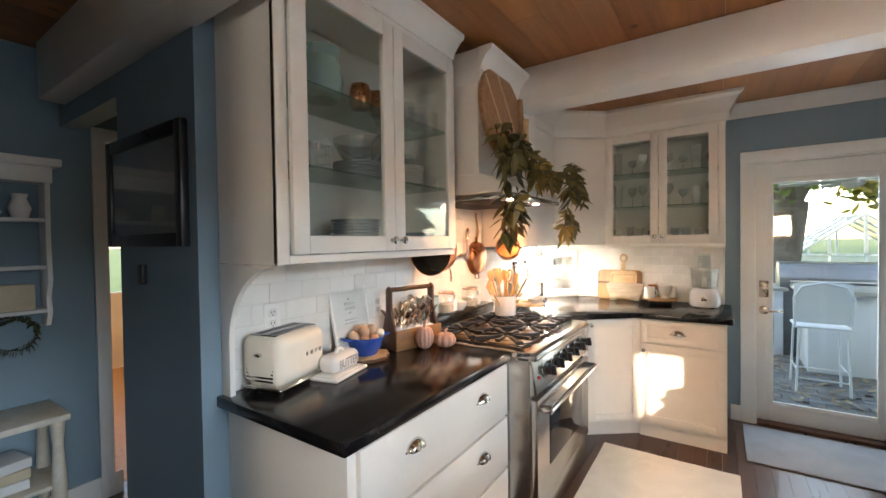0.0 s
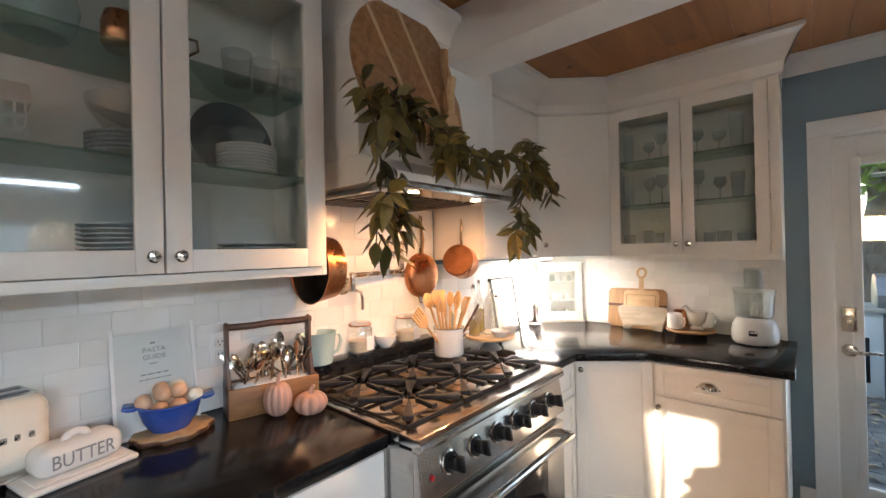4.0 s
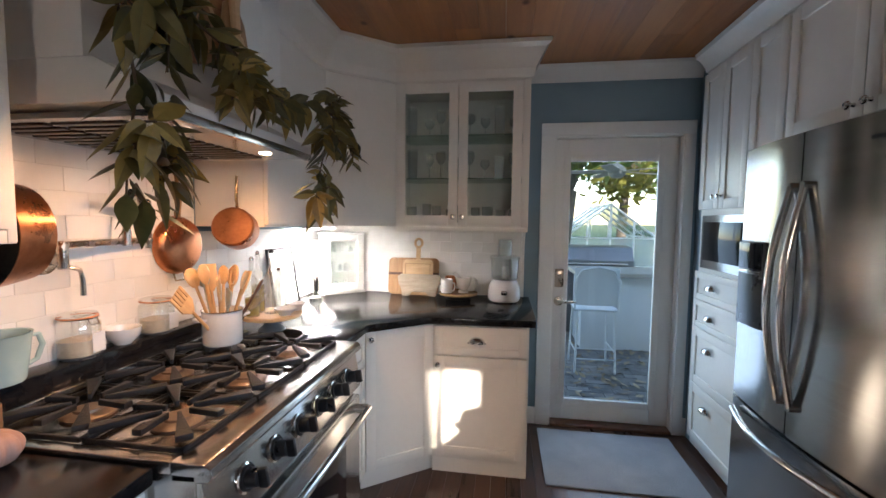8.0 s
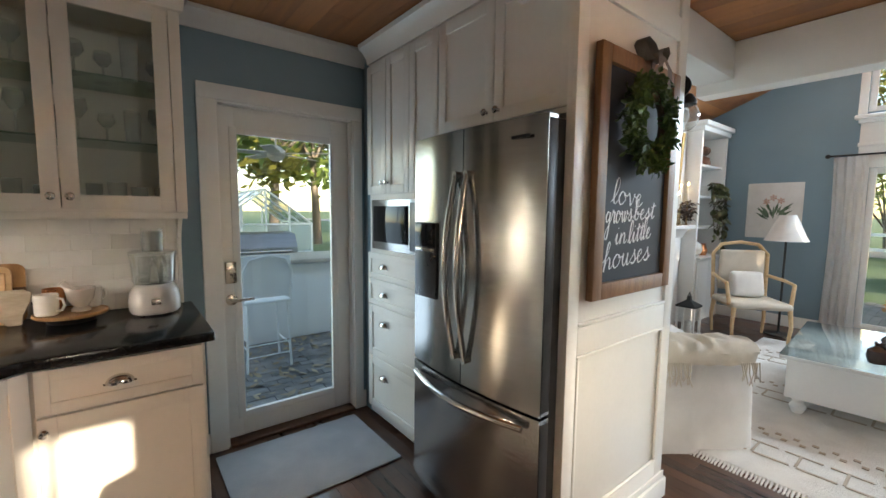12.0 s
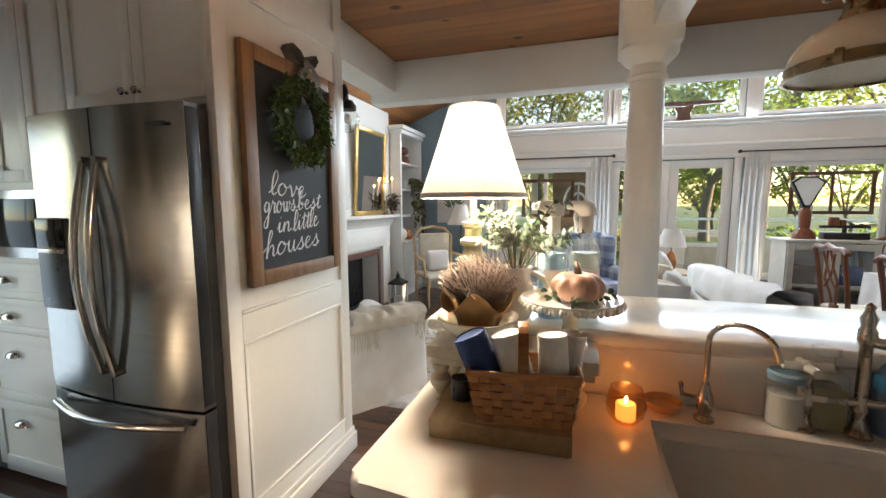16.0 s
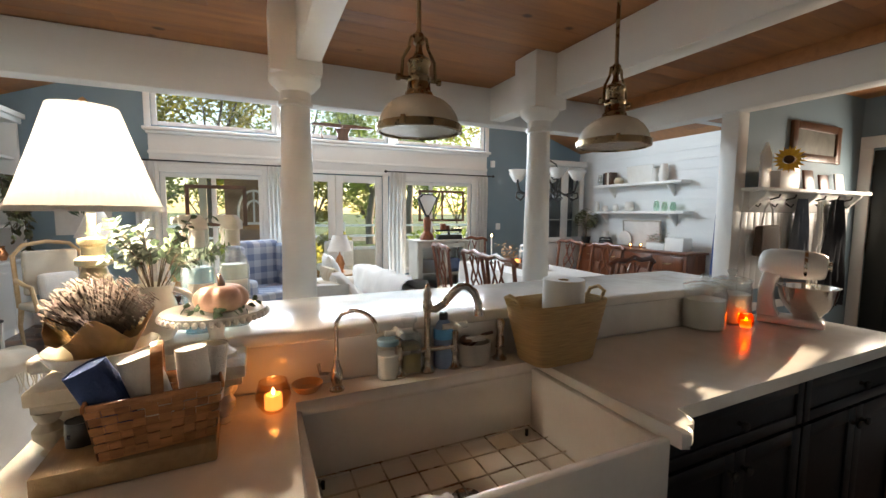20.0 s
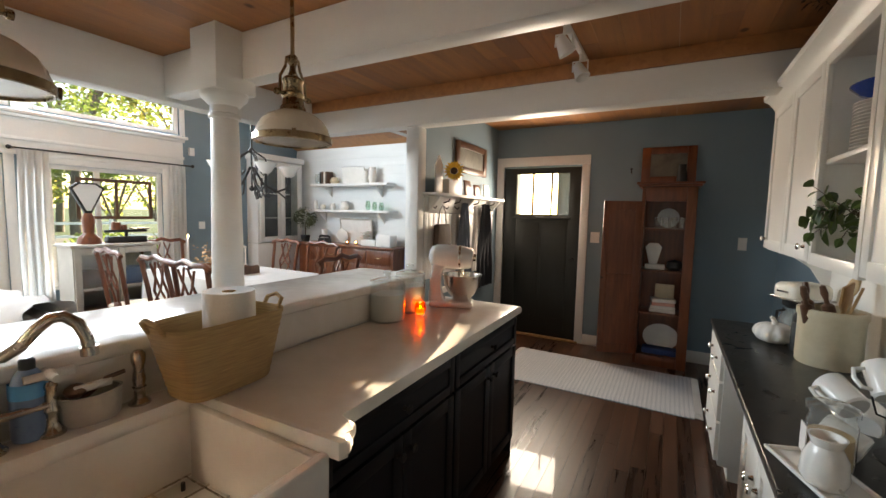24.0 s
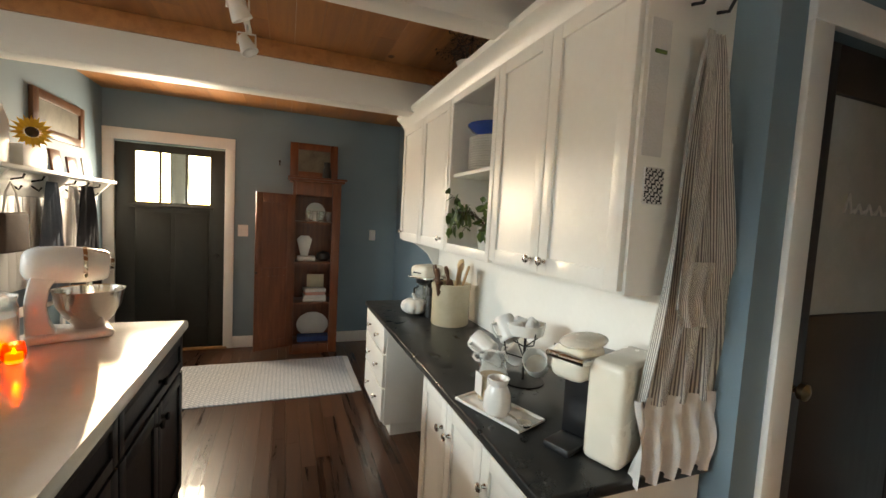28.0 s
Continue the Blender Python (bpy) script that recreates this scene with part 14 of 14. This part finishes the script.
def script(words, x0, x1, z, xh, rise):
    """Brush-written words from x0 to x1 on a rising base line, thicker on the down strokes."""
    total = sum(GLYPHS[c][0] if c != " " else 0.45 for c in words)
    k, pen, s = (x1 - x0) / total, 0.0, Shape()
    for c in words:
        if c == " ":
            pen += 0.45
            continue
        adv, strokes = GLYPHS[c]
        for pts in strokes:
            ext = [pts[0], *pts, pts[-1]]
            line = []
            for p0, p1, p2, p3 in zip(ext, ext[1:], ext[2:], ext[3:]):
                for q in range(6):
                    f = q / 6
                    line.append(tuple(0.5 * (2 * b + (c_ - a) * f + (2 * a - 5 * b + 4 * c_ - d) * f * f + (3 * b - a - 3 * c_ + d) * f ** 3) for a, b, c_, d in zip(p0, p1, p2, p3)))
            line.append(pts[-1])
            rows = []
            for i, (u, v) in enumerate(line):
                px, pz = x0 + (pen + u + 0.12 * v) * k, z + v * xh + rise * (pen + u) / total
                (ua, va), (ub, vb) = line[max(i - 1, 0)], line[min(i + 1, len(line) - 1)]
                dx, dz = (ub - ua + 0.12 * (vb - va)) * k, (vb - va) * xh
                n = math.hypot(dx, dz) or 1
                w = 0.0023 + 0.0024 * max(0.0, -dz / n)
                rows.append([s.bm.verts.new((px - dz / n * w * g, -0.0128 - e, pz + dx / n * w * g)) for g, e in ((-1, 0.0), (0, 0.0007), (1, 0.0))])
            for a, b in zip(rows, rows[1:]):
                for j in (0, 1):
                    s.bm.faces.new((a[j], a[j + 1], b[j + 1], b[j]))
        pen += adv
    part("word", s, CHALKW, cb, "white brush lettering", angle=85)


for words, x0, x1, z, xh, rise in (("love", 0.135, 0.365, 0.365, 0.050, -0.012), ("grows", 0.092, 0.29, 0.285, 0.046, 0.012), ("best", 0.305, 0.475, 0.300, 0.042, 0.006), ("in", 0.165, 0.255, 0.205, 0.044, 0.004), ("little", 0.27, 0.455, 0.205, 0.046, 0.018), ("houses", 0.09, 0.455, 0.108, 0.052, 0.020)):
    script(words, x0, x1, z, xh, rise)
wr = thing("boxwood_wreath", "small green boxwood wreath with a bow", "wreath", pose(1.90, 2.70, 1.78) @ Matrix.Diagonal((1.16, 1.0, 1.12, 1)))
rw = random.Random(31)
s = Shape()
for i in range(260):
    a = 2 * math.pi * i / 260 + rw.uniform(-0.05, 0.05)
    k = rw.uniform(-0.028, 0.03)
    p0 = Vector(((0.105 + k) * math.cos(a), rw.uniform(-0.02, 0.02), (0.115 + k) * math.sin(a)))
    d = Vector((math.cos(a + rw.uniform(0.3, 1.5)), rw.uniform(-0.9, 0.3), math.sin(a + rw.uniform(0.3, 1.5))))
    leafy(s, p0, p0 + d * 0.038, 7, 0.023, rw, 0.68, 0.1, 0.1)
tagged(part("leaves", s, BOXW, wr), kind="stuff")
part("ring", Shape().tube([(0.105 * math.cos(2 * math.pi * i / 30), 0.01, 0.115 * math.sin(2 * math.pi * i / 30)) for i in range(30)], 0.014, 8, loop=True), STEM, wr)
RIB = surface("taupe_ribbon", (0.10, 0.085, 0.07), (0.22, 0.19, 0.16), 0.7, 0, 8, bump=0.25, fine=180)
bw = thing("ribbon_bow", "taupe ribbon bow over the chalkboard's top edge", "bow", pose(1.93, 2.712, 2.035) @ Matrix.Scale(1.15, 4))
for k in (-1, 1):
    s = Shape()
    loop = [(0, 0), (0.03, 0.035), (0.07, 0.05), (0.085, 0.03), (0.06, 0.0), (0.03, -0.012), (0, 0)]
    vs_ = [[s.bm.verts.new((k * x, y0 + 0.01 * math.sin(9 * x), z)) for y0 in (-0.022, 0.022)] for x, z in loop]
    for a, b in zip(vs_, vs_[1:]):
        s.bm.faces.new((a[0], a[1], b[1], b[0]))
    part("loop", s, RIB, bw, angle=80)
    s = Shape()
    vs_ = [[s.bm.verts.new((k * (0.01 + 0.18 * f) * 0.6 + w, -0.028 - 0.012 * math.sin(6 * f), -f * 0.17)) for w in (-0.016, 0.016)] for f in (0, 0.25, 0.5, 0.75, 1.0)]
    for a, b in zip(vs_, vs_[1:]):
        s.bm.faces.new((a[0], a[1], b[1], b[0]))
    part("tail", s, RIB, bw, angle=80)
part("knot", Shape().ball((0, -0.01, 0), 0.016, 12, (1, 1.2, 1.1)), RIB, bw)
part("hanger", Shape().box(-0.012, 0.0, -0.15, 0.012, 0.003, 0.0), RIB, bw)

# ---- tiles on the range and garden walls ----
TW, TH, TT = 0.152, 0.0762, 0.008
s = Shape().box(0.0004, 0, 0.0004, TW - 0.0004, TT, TH - 0.0004, 0.0012, 1)
tile_me = mesh_of("tile", s, TILE)
s = Shape().box(0.0004, 0, 0.0004, TW / 2 - 0.0004, TT, TH - 0.0004, 0.0012, 1)
half_me = mesh_of("half_tile", s, TILE)
sr = setting("backsplash_west", Shape().box(WX + 0.0002, 1.335, CT + 0.001, WX + 0.0098, 4.52, 1.386).box(WX + 0.0002, 2.40, 1.3865, WX + 0.0098, 3.25, 1.69), GROUT, "white subway tile backsplash behind the range")
sn = setting("backsplash_north", Shape().box(-1.02, NY - 0.0098, CT + 0.001, 0.49, NY - 0.0002, 1.408), GROUT, "white subway tile backsplash by the garden door")
for row in range(10):
    z = CT + 0.002 + row * TH
    if z + TH > 1.70:
        break
    y0, y1 = (1.34, 4.51) if z + TH < 1.395 else (2.40, 3.245)
    y = y0 - (TW / 2 if row % 2 else 0)
    while y < y1 - 0.02:
        if y >= y0 - 0.001 and y + TW <= y1 + 0.03:
            piece(tile_me, "tile", sr, pose(WX + 0.0115, y, z, 0, 0, 90))
        elif y < y0:
            piece(half_me, "tile", sr, pose(WX + 0.0115, y0, z, 0, 0, 90))
        elif y + TW / 2 <= y1 + 0.03:
            piece(half_me, "tile", sr, pose(WX + 0.0115, y, z, 0, 0, 90))
        y += TW
for row in range(6):
    z = CT + 0.002 + row * TH
    x = -1.015 - (TW / 2 if row % 2 else 0)
    while x < 0.46:
        if x >= -1.02 and x + TW < 0.50:
            piece(tile_me, "tile", sn, pose(x, NY - 0.0115, z))
        elif x < -1.02:
            piece(half_me, "tile", sn, pose(-1.015, NY - 0.0115, z))
        elif x + TW / 2 < 0.50:
            piece(half_me, "tile", sn, pose(x, NY - 0.0115, z))
        x += TW
